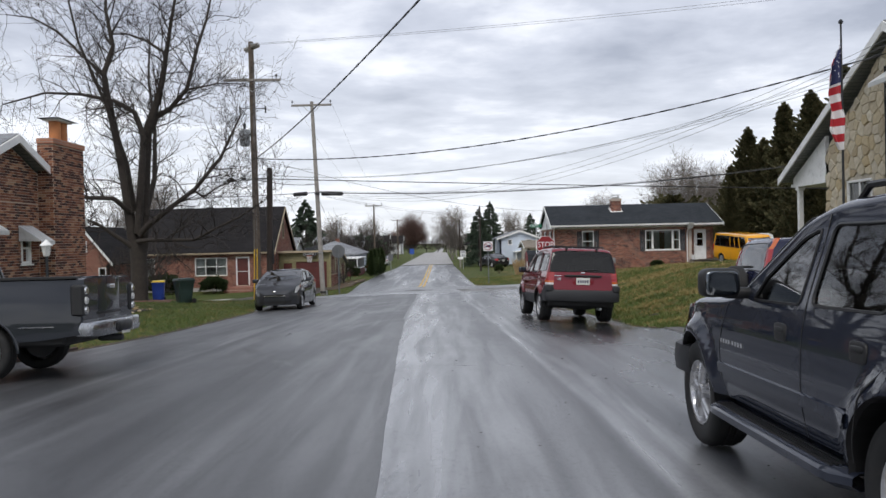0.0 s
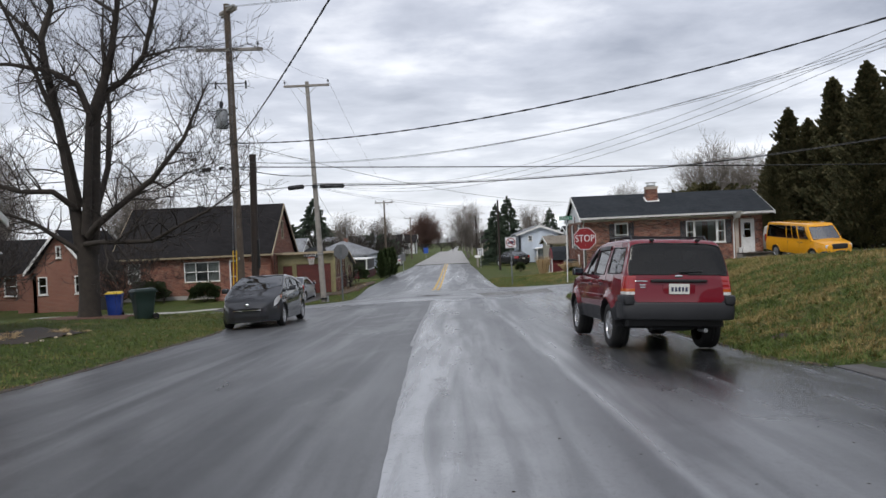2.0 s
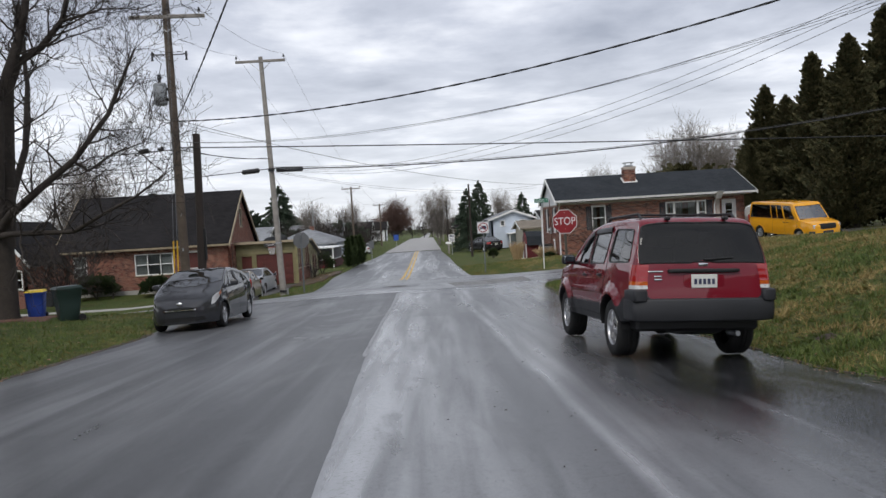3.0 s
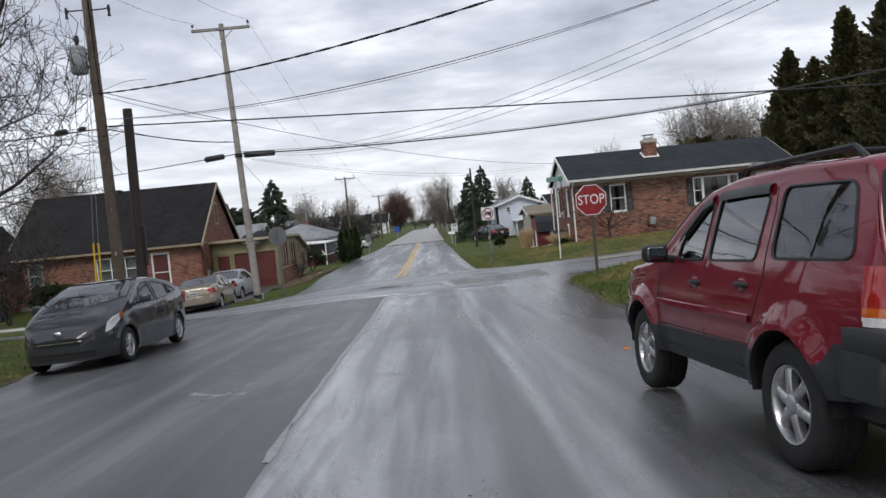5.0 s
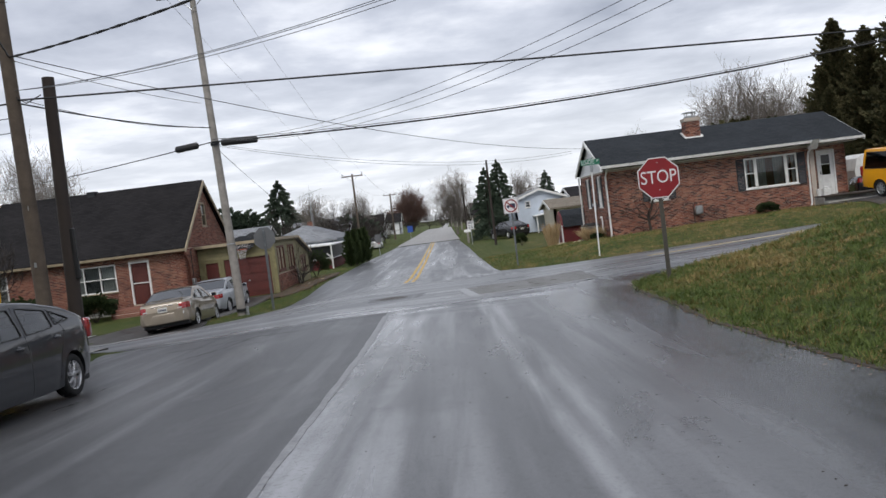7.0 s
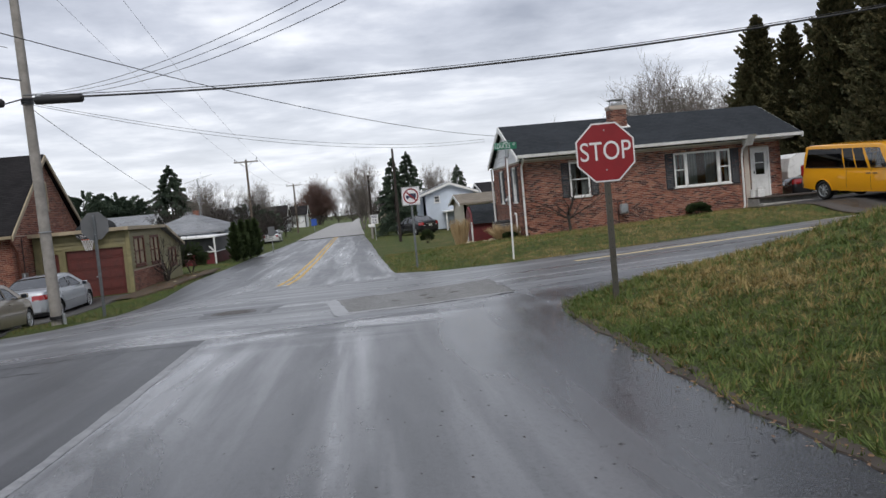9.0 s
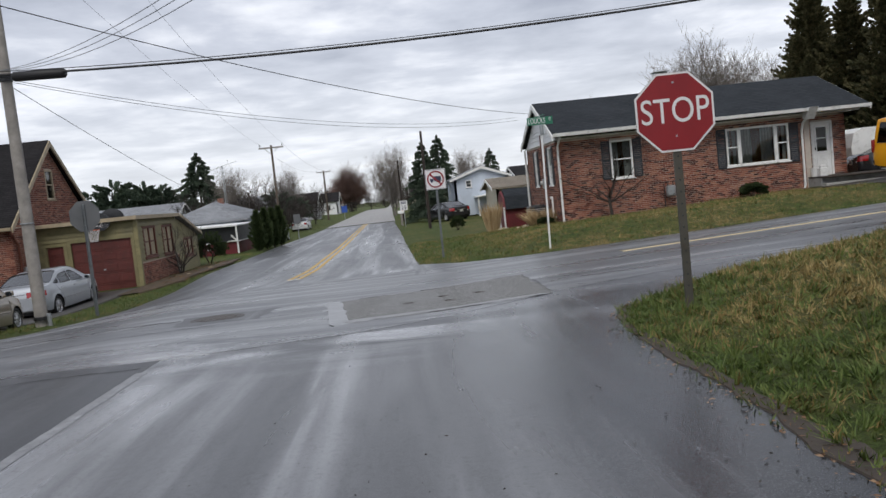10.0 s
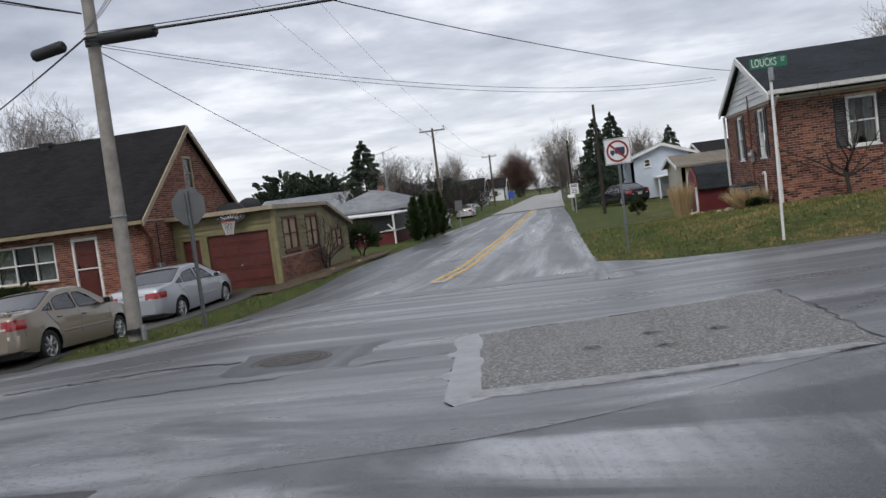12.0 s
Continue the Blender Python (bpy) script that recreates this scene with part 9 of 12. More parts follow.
def sedan(name, m, label, mat, spoiler=False, lamp=0.22, group="", k=0.95):
    c = LoftCar(name, m, label, "car", SEDAN, mat, group, k=k)
    c.skin_seam([(0.98, 0.28), (1.0, 0.92)]), c.skin_seam([(-0.22, 0.25), (-0.22, 1.34)]), c.skin_seam([(-0.92, 0.35), (-1.06, 0.7), (-1.30, 0.95), (-1.05, 1.2)])
    c.skin_seam([(-2.05, 0.60), (-2.10, 0.93)])
    c.pull(-0.05, 0.83, mat), c.pull(-0.95, 0.86, mat)
    c.rub_strip(0.50, 0.04, -0.85, 0.9, mat)
    c.mirror(0.72, 0.98, mat)
    z0, z1 = 0.74, 0.74 + lamp * 0.95
    c.corner_lamp(0.34, 0.48 if lamp < 0.19 else 0.66, ((z0, z1, "lens_red"),))
    for sx in (1, -1):
        c.on_tail("reverse_lamp", sx * 0.55 - 0.07, sx * 0.55 + 0.07, c.y_tail(0.75) - 0.012, 0.72, 0.76, "lens_clear", proud=0.006)
    b = Build()
    pillow(b, (-0.79, -2.29, 0.30), (0.79, -1.95, 0.62), 0.2, 32, 10, 0.14, -1)
    c.put("bumper", b, mat, smooth=True)
    c.on_tail("trunk_trim", -0.36, 0.36, c.y_tail(0.86) - 0.008, 0.85, 0.872, "chrome", proud=0.008)
    c.plate(c.y_tail(0.74) - 0.014, 0.74, 0.3, 0.15)
    if spoiler:
        b = Build()
        b.sheet([[(x, -2.14 - 0.02 * (1 - (x / 0.66) ** 2), 1.055 - 0.05 * (x / 0.66) ** 4), (x, -2.03, 1.07 - 0.05 * (x / 0.66) ** 4), (x, -2.03, 1.05 - 0.05 * (x / 0.66) ** 4), (x, -2.14 - 0.02 * (1 - (x / 0.66) ** 2), 1.055 - 0.05 * (x / 0.66) ** 4)] for x in np.linspace(-0.66, 0.66, 15)])
        c.put("spoiler", b, mat, smooth=True)
        c.block("spoiler_foot", (0.56, -2.12, 0.95), (0.64, -2.03, 1.03), mat, 0.01, both=True)
        c.on_tail("bumper_scuff", 0.58, 0.66, c.y_tail(0.6) + 0.02, 0.54, 0.61, "sign_white", "pale scuff on the bumper", 0.02)
    c.block("head_lamp", (0.42, 1.93, 0.58), (0.66, 2.06, 0.70), "lens_clear", 0.03, both=True)
    c.block("grille", (-0.32, 2.14, 0.50), (0.32, 2.2, 0.62), "trim_black", 0.02)
    return c


sedan("sedan", parked(-9.2, 47.05, 3.5, 2.6), "beige saloon with rear spoiler and scuffed bumper on the drive", "car_gold", True, 0.20, "cars on the drive", 0.95)
sedan("sedan", parked(-10.05, 54.05, -1, 2.6), "silver saloon with wide red tail lamps on the drive", "car_silver", False, 0.17, "cars on the drive", 1.0)

NAVY_SUV = dict(
    plan=[(-2.43, 0.74), (-2.38, 0.84), (-2.2, 0.89), (1.0, 0.90), (1.6, 0.885), (2.0, 0.81), (2.2, 0.66), (2.3, 0.50)],
    sill=[(-2.43, 0.52), (-1.9, 0.50), (0.0, 0.50), (1.9, 0.52), (2.3, 0.56)],
    belt=[(-2.43, 1.22), (0.4, 1.20), (0.8, 1.19), (1.4, 1.17), (1.9, 1.10), (2.3, 0.98)],
    edge=[(-2.43, 0.80), (-2.41, 1.12), (-2.36, 1.22), (-2.22, 1.67), (-2.12, 1.73), (-0.9, 1.76), (-0.4, 1.725), (-0.1, 1.63), (0.35, 1.36), (0.65, 1.20), (0.9, 1.16), (1.5, 1.12), (2.0, 1.02), (2.3, 0.86)],
    top=[(-2.43, 0.84), (-2.42, 1.18), (-2.37, 1.28), (-2.24, 1.77), (-2.14, 1.85), (-1.2, 1.88), (-0.5, 1.86), (-0.15, 1.78), (0.3, 1.50), (0.65, 1.28), (0.85, 1.25), (1.5, 1.22), (2.0, 1.15), (2.2, 1.06), (2.3, 0.92)],
    axles=(-1.42, 1.52), arch=0.49, r=0.425, tyre_w=0.29, spokes=5, rim_r=0.60, twin=True, flare=0.055, flare_w=0.13, lower="", lean=0.34, roll=0.5, fine=0.04, split=[],
    panes=[("screen_glass", [(0.36, 1.235), (-0.32, 1.245), (-0.36, 1.685), (-0.16, 1.63), (0.24, 1.38)], 0.05), ("car_glass", [(-0.46, 1.25), (-1.22, 1.26), (-1.30, 1.69), (-0.50, 1.70)], 0.06),
           ("car_glass", [(-1.42, 1.26), (-2.22, 1.27), (-2.12, 1.66), (-1.46, 1.68)], 0.07)],
    screen=[(0.60, 0.2), (0.72, 1.02), (-0.12, 1.02), (-0.18, 0.24)], tailglass=[(-2.365, 0.28), (-2.365, 1.02), (-2.24, 1.02), (-2.24, 0.28)], tint="dark_glass",
    room=(-2.25, 0.6), seats=(-0.25, -1.15))


def navy_suv():
    k = 0.89
    c = LoftCar("suv", parked(2.67, 4.92, 0, 2.62), "dark navy SUV with running boards, parked at the street's edge", "SUV", NAVY_SUV, "car_navy", k=k)
    c.skin_seam([(0.92, 0.52), (0.92, 0.9), (0.80, 1.19)]), c.skin_seam([(-0.39, 0.50), (-0.40, 1.24), (-0.43, 1.76)]), c.skin_seam([(-1.0, 0.52), (-1.12, 0.85), (-1.34, 1.10), (-1.36, 1.74)])
    for y, z in ((-0.12, 1.07), (-1.02, 1.06)):
        for sx in (1, -1):
            x = c.side_x(y * k, z * k)
            b = Build()
            pillow(b, (sx * x - 0.010, y * k - 0.075, z * k - 0.05), (sx * x + 0.010, y * k + 0.075, z * k + 0.05), 0.45, 16, 8)
            cup = c.put("handle_recess", b, "trim_black", "black recessed door handle", smooth=True)
            b = Build()
            pillow(b, (sx * x - 0.016, y * k - 0.06, z * k - 0.002), (sx * x + 0.018, y * k + 0.06, z * k + 0.032), 0.5, 14, 8)
            c.put("door_handle", b, "trim_black", parent=cup, smooth=True)
    c.rub_strip(0.60, 0.075, -0.86, 0.84, "car_navy")
    # large mirror with a small round one set in it
    for sx in (1, -1):
        x, y, z = sx * (c.side_x(0.40, 1.12) + 0.17), 0.42, 1.20
        b = Build()
        b.m = pose(x, y, z, 0, 0, -6 * sx)
        pillow(b, (-0.12, -0.055, -0.088), (0.12, 0.07, 0.088), 0.45, 24, 12)
        mir = c.put("wing_mirror", b, "trim_black", smooth=True)
        b = Build()
        b.m = pose(x, y - 0.056, z, 0, 0, -6 * sx)
        pillow(b, (-0.102, -0.004, -0.072), (0.102, 0.02, 0.072), 0.4, 24, 8)
        c.put("mirror_glass", b, "dark_glass_mirror", smooth=True, parent=mir)
        b = Build()
        b.tube([(x - sx * 0.04 if sx > 0 else x - 0.075, y - 0.066, z - 0.045), (x - sx * 0.04 if sx > 0 else x - 0.075, y - 0.060, z - 0.045)], 0.026, 14)
        c.put("spot_mirror", b, "chrome", parent=mir, smooth=True)
        b = Build()
        pillow(b, (min(x, x - sx * 0.22), y - 0.03, z - 0.10), (max(x, x - sx * 0.22), y + 0.05, z - 0.03), 0.6, 12, 6)
        c.put("mirror_foot", b, "trim_black", parent=mir, smooth=True)
    for sx in (1, -1):
        b, rows = Build(), []
        for y in np.linspace(-0.86, 0.92, 21):
            t = min(1.0, (0.92 - y) / 0.12, (y + 0.86) / 0.12)
            x0, x1 = 0.66, 0.80 + 0.075 * t ** 0.5
            rows.append([(sx * x0, y, 0.41), (sx * (x1 - 0.03), y, 0.405), (sx * x1, y, 0.385), (sx * (x1 + 0.004), y, 0.35), (sx * (x1 - 0.03), y, 0.325), (sx * x0, y, 0.33)])
        b.sheet(rows)
        st = c.put("running_board", b, "car_navy", "dark running board with ribbed tread", smooth=True)
        b = Build()
        for q in range(4):
            xx = sx * (0.745 + q * 0.026)
            b.box((xx - 0.007, -0.72, 0.402), (xx + 0.007, 0.80, 0.413))
        c.put("tread", b, "trim_black", parent=st)
        b = Build()
        for q in range(8):
            yy = 0.78 - q * 0.046 - (0.02 if q > 3 else 0)
            xx = c.side_x(yy, 0.815)
            b.box((sx * xx - 0.005, yy - 0.016, 0.802), (sx * xx + 0.005, yy + 0.016, 0.828))
        c.put("door_lettering", b, "chrome", "row of small pale letter bars")
    c.roof_rails(0.53, -1.75, -0.45, 1.645, "trim_black", 2)
    c.wrap("head_lamp", "lens_clear", c.y1 - 0.06, 0.28, 0.3, 0.86, 0.98, 0.008)
    c.wrap("turn_lamp", "lens_amber", c.y1 - 0.06, 0.3, 0.4, 0.80, 0.86, 0.008)
    c.block("grille", (-0.3, 1.98, 0.74), (0.3, 2.07, 0.96), "chrome", 0.03)
    c.block("tail_lamp", (0.66, -2.20, 0.82), (0.78, -2.05, 1.15), "lens_red", 0.03, both=True)
    for nm, y0, y1, w in (("bumper", -2.25, -1.95, -1), ("front_bumper", 1.66, 2.06, 1)):
        b = Build()
        pillow(b, (-0.80, y0, 0.46), (0.80, y1, 0.70), 0.2, 32, 8, 0.14, w)
        c.put(nm, b, "car_navy" if w < 0 else "trim_grey", smooth=True)


navy_suv()

BLUE_SUV = dict(
    plan=[(-2.2, 0.74), (-2.15, 0.83), (-2.0, 0.865), (-1.4, 0.88), (1.2, 0.88), (1.7, 0.85), (2.0, 0.76), (2.2, 0.58)],
    sill=[(-2.2, 0.44), (-1.8, 0.36), (0.0, 0.32), (1.9, 0.34), (2.2, 0.38)],
    belt=[(-2.2, 1.02), (-1.0, 1.02), (0.8, 0.99), (1.2, 0.97), (1.8, 0.88), (2.2, 0.74)],
    edge=[(-2.2, 0.60), (-2.18, 0.92), (-2.12, 1.02), (-1.95, 1.50), (-1.85, 1.57), (-0.9, 1.60), (-0.1, 1.57), (0.25, 1.46), (0.75, 1.16), (1.05, 0.99), (1.3, 0.95), (1.8, 0.85), (2.05, 0.74), (2.2, 0.62)],
    top=[(-2.2, 0.62), (-2.19, 0.96), (-2.13, 1.07), (-1.97, 1.59), (-1.87, 1.67), (-1.0, 1.71), (-0.3, 1.70), (0.1, 1.63), (0.7, 1.28), (1.1, 1.06), (1.3, 1.03), (1.8, 0.95), (2.05, 0.86), (2.2, 0.70)],
    axles=(-1.27, 1.33), arch=0.40, r=0.33, tyre_w=0.22, spokes=5, rim_r=0.63, flare=0.025, flare_w=0.11, lower="trim_grey", lean=0.28, roll=0.5, fine=0.03,
    split=[(-2.4, 0.2), (-2.4, 0.60), (-1.70, 0.60), (-1.60, 0.52), (0.9, 0.48), (1.75, 0.52), (1.85, 0.58), (2.4, 0.60), (2.4, 0.2)],
    panes=[("car_glass", [(0.62, 1.04), (0.02, 1.05), (0.0, 1.50), (0.14, 1.46), (0.55, 1.20)], 0.04), ("dark_glass", [(-0.08, 1.05), (-0.88, 1.06), (-0.92, 1.51), (-0.10, 1.52)], 0.05),
           ("dark_glass", [(-1.02, 1.06), (-1.88, 1.08), (-1.80, 1.48), (-1.04, 1.52)], 0.07)],
    screen=[(1.0, 0.2), (1.08, 1.02), (0.15, 1.02), (0.10, 0.24)], tailglass=[(-2.12, 0.34), (-2.12, 1.02), (-1.955, 1.02), (-1.955, 0.34)], tint="screen_glass",
    room=(-2.0, 0.9), seats=(0.05, -0.85))


def blue_suv():
    k = 0.96
    c = LoftCar("suv", parked(7.35, 14.28, -92, 2.5), "dark blue SUV with spare wheel on its tailgate, in a drive", "SUV", BLUE_SUV, "car_blue", k=k)
    c.seam(0.95, 0.4, 0.98), c.seam(0.0, 0.36, 0.98), c.seam(-0.92, 0.55, 0.98)
    c.handle(0.2, 0.86, "car_blue"), c.handle(-0.72, 0.87, "car_blue")
    c.mirror(0.72, 1.05, "car_blue")
    for sx in (1, -1):
        for nm, z0, z1, mat in (("tail_lamp", 0.78, 1.12, "lens_red"), ("tail_lamp", 1.12, 1.42, "lens_red"), ("turn_lamp", 1.42, 1.6, "lens_amber")):
            b = Build()
            y0, y1 = c.y_tail(z0) + 0.02, c.y_tail(z1) + 0.02
            x0, x1 = c.side_x(y0 + 0.03, z0), c.side_x(y1 + 0.03, z1)
            pts = []
            for x, y, z in ((x0, y0, z0), (x1, y1, z1)):
                pts += [(sx * (x + 0.012), y + 0.06, z), (sx * (x + 0.012), y - 0.015, z), (sx * (x - 0.055), y - 0.025, z), (sx * (x - 0.055), y + 0.06, z)]
            b.add(pts, [(0, 1, 2, 3), (7, 6, 5, 4), (0, 1, 5, 4), (1, 2, 6, 5), (2, 3, 7, 6), (3, 0, 4, 7)])
            c.put(nm, b, mat)
    c.block("bumper", (-0.82, -2.22, 0.40), (0.82, -2.0, 0.60), "trim_grey", 0.06, "dark grey rear bumper")
    # the spare wheel on the tailgate
    b = Build()
    r, w, x, z, y = 0.33, 0.2, -0.1, 0.82, -2.22
    prof = [(r * 0.66, -w / 2 + 0.02), (r * 0.8, -w / 2), (r * 0.95, -w / 2 + 0.015), (r, -w / 2 + 0.05), (r, w / 2)]
    b.sheet([[(x + q * math.cos(a), y + d, z + q * math.sin(a)) for q, d in prof] for a in np.linspace(0, 2 * math.pi, 37)])
    sp = c.put("spare_wheel", b, "tyre", "spare wheel on the tailgate", smooth=True)
    b = Build()
    b.tube([(x, y - w / 2 + 0.03, z), (x, y - w / 2 + 0.07, z)], [r * 0.66, r * 0.6], 28)
    for q in range(5):
        a = 2 * math.pi * q / 5 + 0.3
        b.tube([(x, y - w / 2 + 0.005, z), (x + 0.62 * r * math.cos(a), y - w / 2 + 0.02, z + 0.62 * r * math.sin(a))], [0.04, 0.05], 6)
    c.put("spare_rim", b, "rim", parent=sp)
    b = Build()
    b.box((x - 0.25, y + 0.08, z - 0.2), (x + 0.25, -2.05, z + 0.2), 0.03)
    c.put("spare_bracket", b, "trim_black")
    c.block("exhaust", (0.35, -2.2, 0.22), (0.42, -1.9, 0.28), "metal_grey", 0.02)
    c.block("wiper", (-0.35, -2.04, 1.12), (0.2, -2.0, 1.15), "trim_black", 0.008)
    c.wrap("head_lamp", "lens_clear", 2.08, 0.34, 0.3, 0.62, 0.74, 0.01)
    c.plate(-2.235, 0.47, 0.3, 0.13)


blue_suv()

VAN = dict(
    plan=[(-2.85, 0.82), (-2.78, 0.94), (-2.4, 0.99), (1.9, 0.99), (2.4, 0.96), (2.75, 0.84), (2.85, 0.7)],
    deck=[(-2.85, 1.18), (-2.6, 1.2), (1.4, 1.2), (1.75, 1.2), (2.2, 1.12), (2.7, 1.02), (2.85, 0.9)],
    sill=[(-2.85, 0.45), (-2.2, 0.40), (0.0, 0.36), (2.2, 0.4), (2.85, 0.45)],
    axles=(-1.65, 1.78), arch=0.44, r=0.37, tyre_w=0.24, spokes=8, split=0.50, lower="", crown=0.06, lip=0.02, lip_mat="car_yellow", shoulder=0.95, rim="metal_grey",
    cabin=dict(front=(1.85, 1.2), rear=(-2.76, -2.6), base_w=0.96, roof_w=0.83, roof=[(-2.8, 2.03), (-2.4, 2.08), (0.5, 2.08), (1.1, 2.05), (1.3, 1.98)], seats=(0.9, -0.2),
               side=[(0.07, 0.24, "car_glass"), (0.27, 0.38, "dark_glass"), (0.395, 0.505, "dark_glass"), (0.52, 0.96, "dark_glass")], rear_tint="dark_glass", glass_lo=0.06, glass_hi=0.86))


def van():
    c = Car("van", parked(19.5, 51.9, -168, 3.2, land_z), "bright yellow passenger van with dark windows, by the house", "van", scaled_spec(VAN, 0.96), "car_yellow")
    c.seam(1.55, 0.45, 1.13), c.seam(0.62, 0.42, 1.13), c.seam(-0.45, 0.42, 1.13)
    c.handle(0.8, 1.0, "trim_black"), c.handle(0.5, 1.0, "trim_black")
    c.mirror(1.3, 1.3, "trim_black")
    c.block("grille", (-0.5, 2.6, 0.68), (0.5, 2.75, 0.98), "trim_black", 0.03)
    c.block("head_lamp", (0.5, 2.52, 0.74), (0.78, 2.68, 0.94), "lens_clear", 0.03, both=True)
    c.block("front_bumper", (-0.9, 2.45, 0.42), (0.9, 2.76, 0.62), "trim_grey", 0.05, "dark front bumper")
    c.block("bumper", (-0.9, -2.8, 0.45), (0.9, -2.6, 0.62), "trim_grey", 0.04)
    c.block("tail_lamp", (0.76, -2.74, 0.85), (0.9, -2.6, 1.3), "lens_red", 0.02, both=True)


van()


# dark grey pickup, tail to the street
def pickup():
    k = 0.89
    m = parked(-6.68, 10.62, 93, 3.2)
    spec = dict(
        plan=[(-2.75, 0.93), (-2.7, 0.97), (-2.3, 0.99), (2.0, 0.99), (2.6, 0.92), (2.95, 0.7)],
        deck=[(-2.75, 1.36), (-0.9, 1.36), (-0.8, 1.26), (1.1, 1.24), (1.3, 1.25), (2.2, 1.18), (2.95, 0.95)],
        sill=[(-2.75, 0.62), (-2.2, 0.55), (0.0, 0.48), (2.2, 0.5), (2.95, 0.52)],
        axles=(-1.42, 2.0), arch=0.5, r=0.4, tyre_w=0.27, spokes=5, split=0.66, lower="", crown=0.0, lip=0.02, lip_mat="car_slate", shoulder=0.95,
        cabin=dict(front=(1.35, 0.7), rear=(-0.86, -0.72), base_w=0.94, roof_w=0.74, roof=[(-0.9, 1.88), (-0.5, 1.92), (0.5, 1.92), (0.8, 1.85)], seats=(0.4, -0.3),
                   side=[(0.1, 0.5, "car_glass"), (0.54, 0.9, "dark_glass")], glass_lo=0.05, glass_hi=0.88))
    spec = scaled_spec(spec, k)
    c = Car("pickup_truck", m, "slate grey pickup truck with chrome rear bumper, backed to the street", "pickup truck", spec, "car_slate")
    q = lambda *v: tuple(a * k for a in v)
    c.block("bed_rail", q(0.86, -2.7, 1.355), q(0.97, -0.95, 1.40), "trim_black", 0.012, "black bed rail cap", both=True)
    c.block("bed_floor", q(-0.84, -2.62, 1.362), q(0.84, -0.95, 1.368), "trim_black", 0)
    c.block("tailgate", q(-0.76, -2.79, 0.80), q(0.76, -2.72, 1.40), "car_slate", 0.03)
    c.block("tailgate_groove", q(-0.74, -2.798, 0.86), q(0.74, -2.786, 0.90), "trim_black", 0.004)
    c.block("tailgate_handle", q(-0.09, -2.81, 1.22), q(0.09, -2.77, 1.28), "chrome", 0.012)
    for sx in (1, -1):
        b = Build()
        b.box(q(sx * 0.9 - 0.09, -2.78, 0.86), q(sx * 0.9 + 0.09, -2.6, 1.28), 0.025)
        lampo = c.put("tail_lamp", b, "trim_black", "smoked tail lamp with round lenses")
        for i, mt in enumerate(("lens_red", "lens_clear", "lens_red")):
            b = Build()
            z = 0.94 + i * 0.13
            b.tube([q(sx * 0.9, -2.775, z), q(sx * 0.9, -2.80, z)], [0.055 * k, 0.045 * k], 14)
            c.put("lamp_lens", b, "chrome" if i != 1 else mt, parent=lampo)
    c.block("bumper", q(-0.97, -2.98, 0.58), q(0.97, -2.74, 0.79), "bumper_chrome", 0.05, "chrome step bumper")
    c.block("bumper_step", q(-0.3, -3.0, 0.60), q(0.3, -2.78, 0.76), "trim_black", 0.03)
    c.plate(-2.985 * k, 0.64 * k, 0.28, 0.13)
    c.block("hitch", q(-0.06, -2.95, 0.46), q(0.06, -2.6, 0.56), "metal_dark", 0.01)
    c.rub_strip(0.72 * k, 0.018, -2.4 * k, -1.95 * k, "bumper_chrome")
    c.seam(-0.88 * k, 0.55, 1.2), c.mirror(1.0 * k, 1.3 * k, "trim_black")


pickup()

# ---- trees and shrubs ----
class Twigs:
    """Grows branches into two builds: wood (thick) and twigs (thin)."""

    def __init__(self, seed, thin=0.02, least=0.006, gnarl=0.22, up=0.10, busy=1.0):
        self.r, self.wood, self.fine = random.Random(seed), Build(), Build()
        self.thin, self.least, self.gnarl, self.up, self.busy = thin, least, gnarl, up, busy

    def limb(self, pts, r0, r1):
        """A limb along given points; returns places to grow from: (point, direction, radius)."""
        pts = [Vector(p) for p in pts]
        n = len(pts)
        out, path, radii = [], [], []
        for i in range(n - 1):
            for k in range(3):
                t = k / 3
                p = pts[i].lerp(pts[i + 1], t)
                q = (i + t) / (n - 1)
                path.append(p)
                radii.append(r0 + (r1 - r0) * q)
                out.append((p, (pts[i + 1] - pts[i]).normalized(), radii[-1], q))
        path.append(pts[-1])
        radii.append(r1)
        self.wood.tube(path, radii, 10)
        out.append((pts[-1], (pts[-1] - pts[-2]).normalized(), r1, 1.0))
        return out

    def grow(self, p, d, length, rad, level):
        """A branch with children, down to twigs."""
        r = self.r
        segs = max(2, int(length / 0.35)) if level > 1 else 3
        path, radii = [p.copy()], [rad]
        tip = max(self.least * 0.7, rad * 0.35)
        for i in range(segs):
            d = (d + Vector((r.gauss(0, self.gnarl), r.gauss(0, self.gnarl), r.gauss(0, self.gnarl) + self.up * 0.6))).normalized()
            p = p + d * (length / segs)
            path.append(p.copy())
            radii.append(rad + (tip - rad) * (i + 1) / segs)
        (self.wood if rad > self.thin else self.fine).tube(path, radii, 6 if rad > self.thin else 3, cap=False)
        if level <= 0:
            return
        kids = max(2, int((3 + int(length * (2.0 if level > 1 else 2.6))) * self.busy))
        for _ in range(kids):
            i = r.randint(1, len(path) - 1)
            a = path[i]
            v = (path[i] - path[i - 1]).normalized()
            side = v.cross(Vector((r.gauss(0, 1), r.gauss(0, 1), r.gauss(0, 1)))).normalized()
            w = (v * r.uniform(0.35, 0.9) + side * r.uniform(0.5, 1.0) + Vector((0, 0, self.up))).normalized()
            self.grow(a, w, length * r.uniform(0.38, 0.62), max(self.least, radii[i] * 0.6), level - 1)


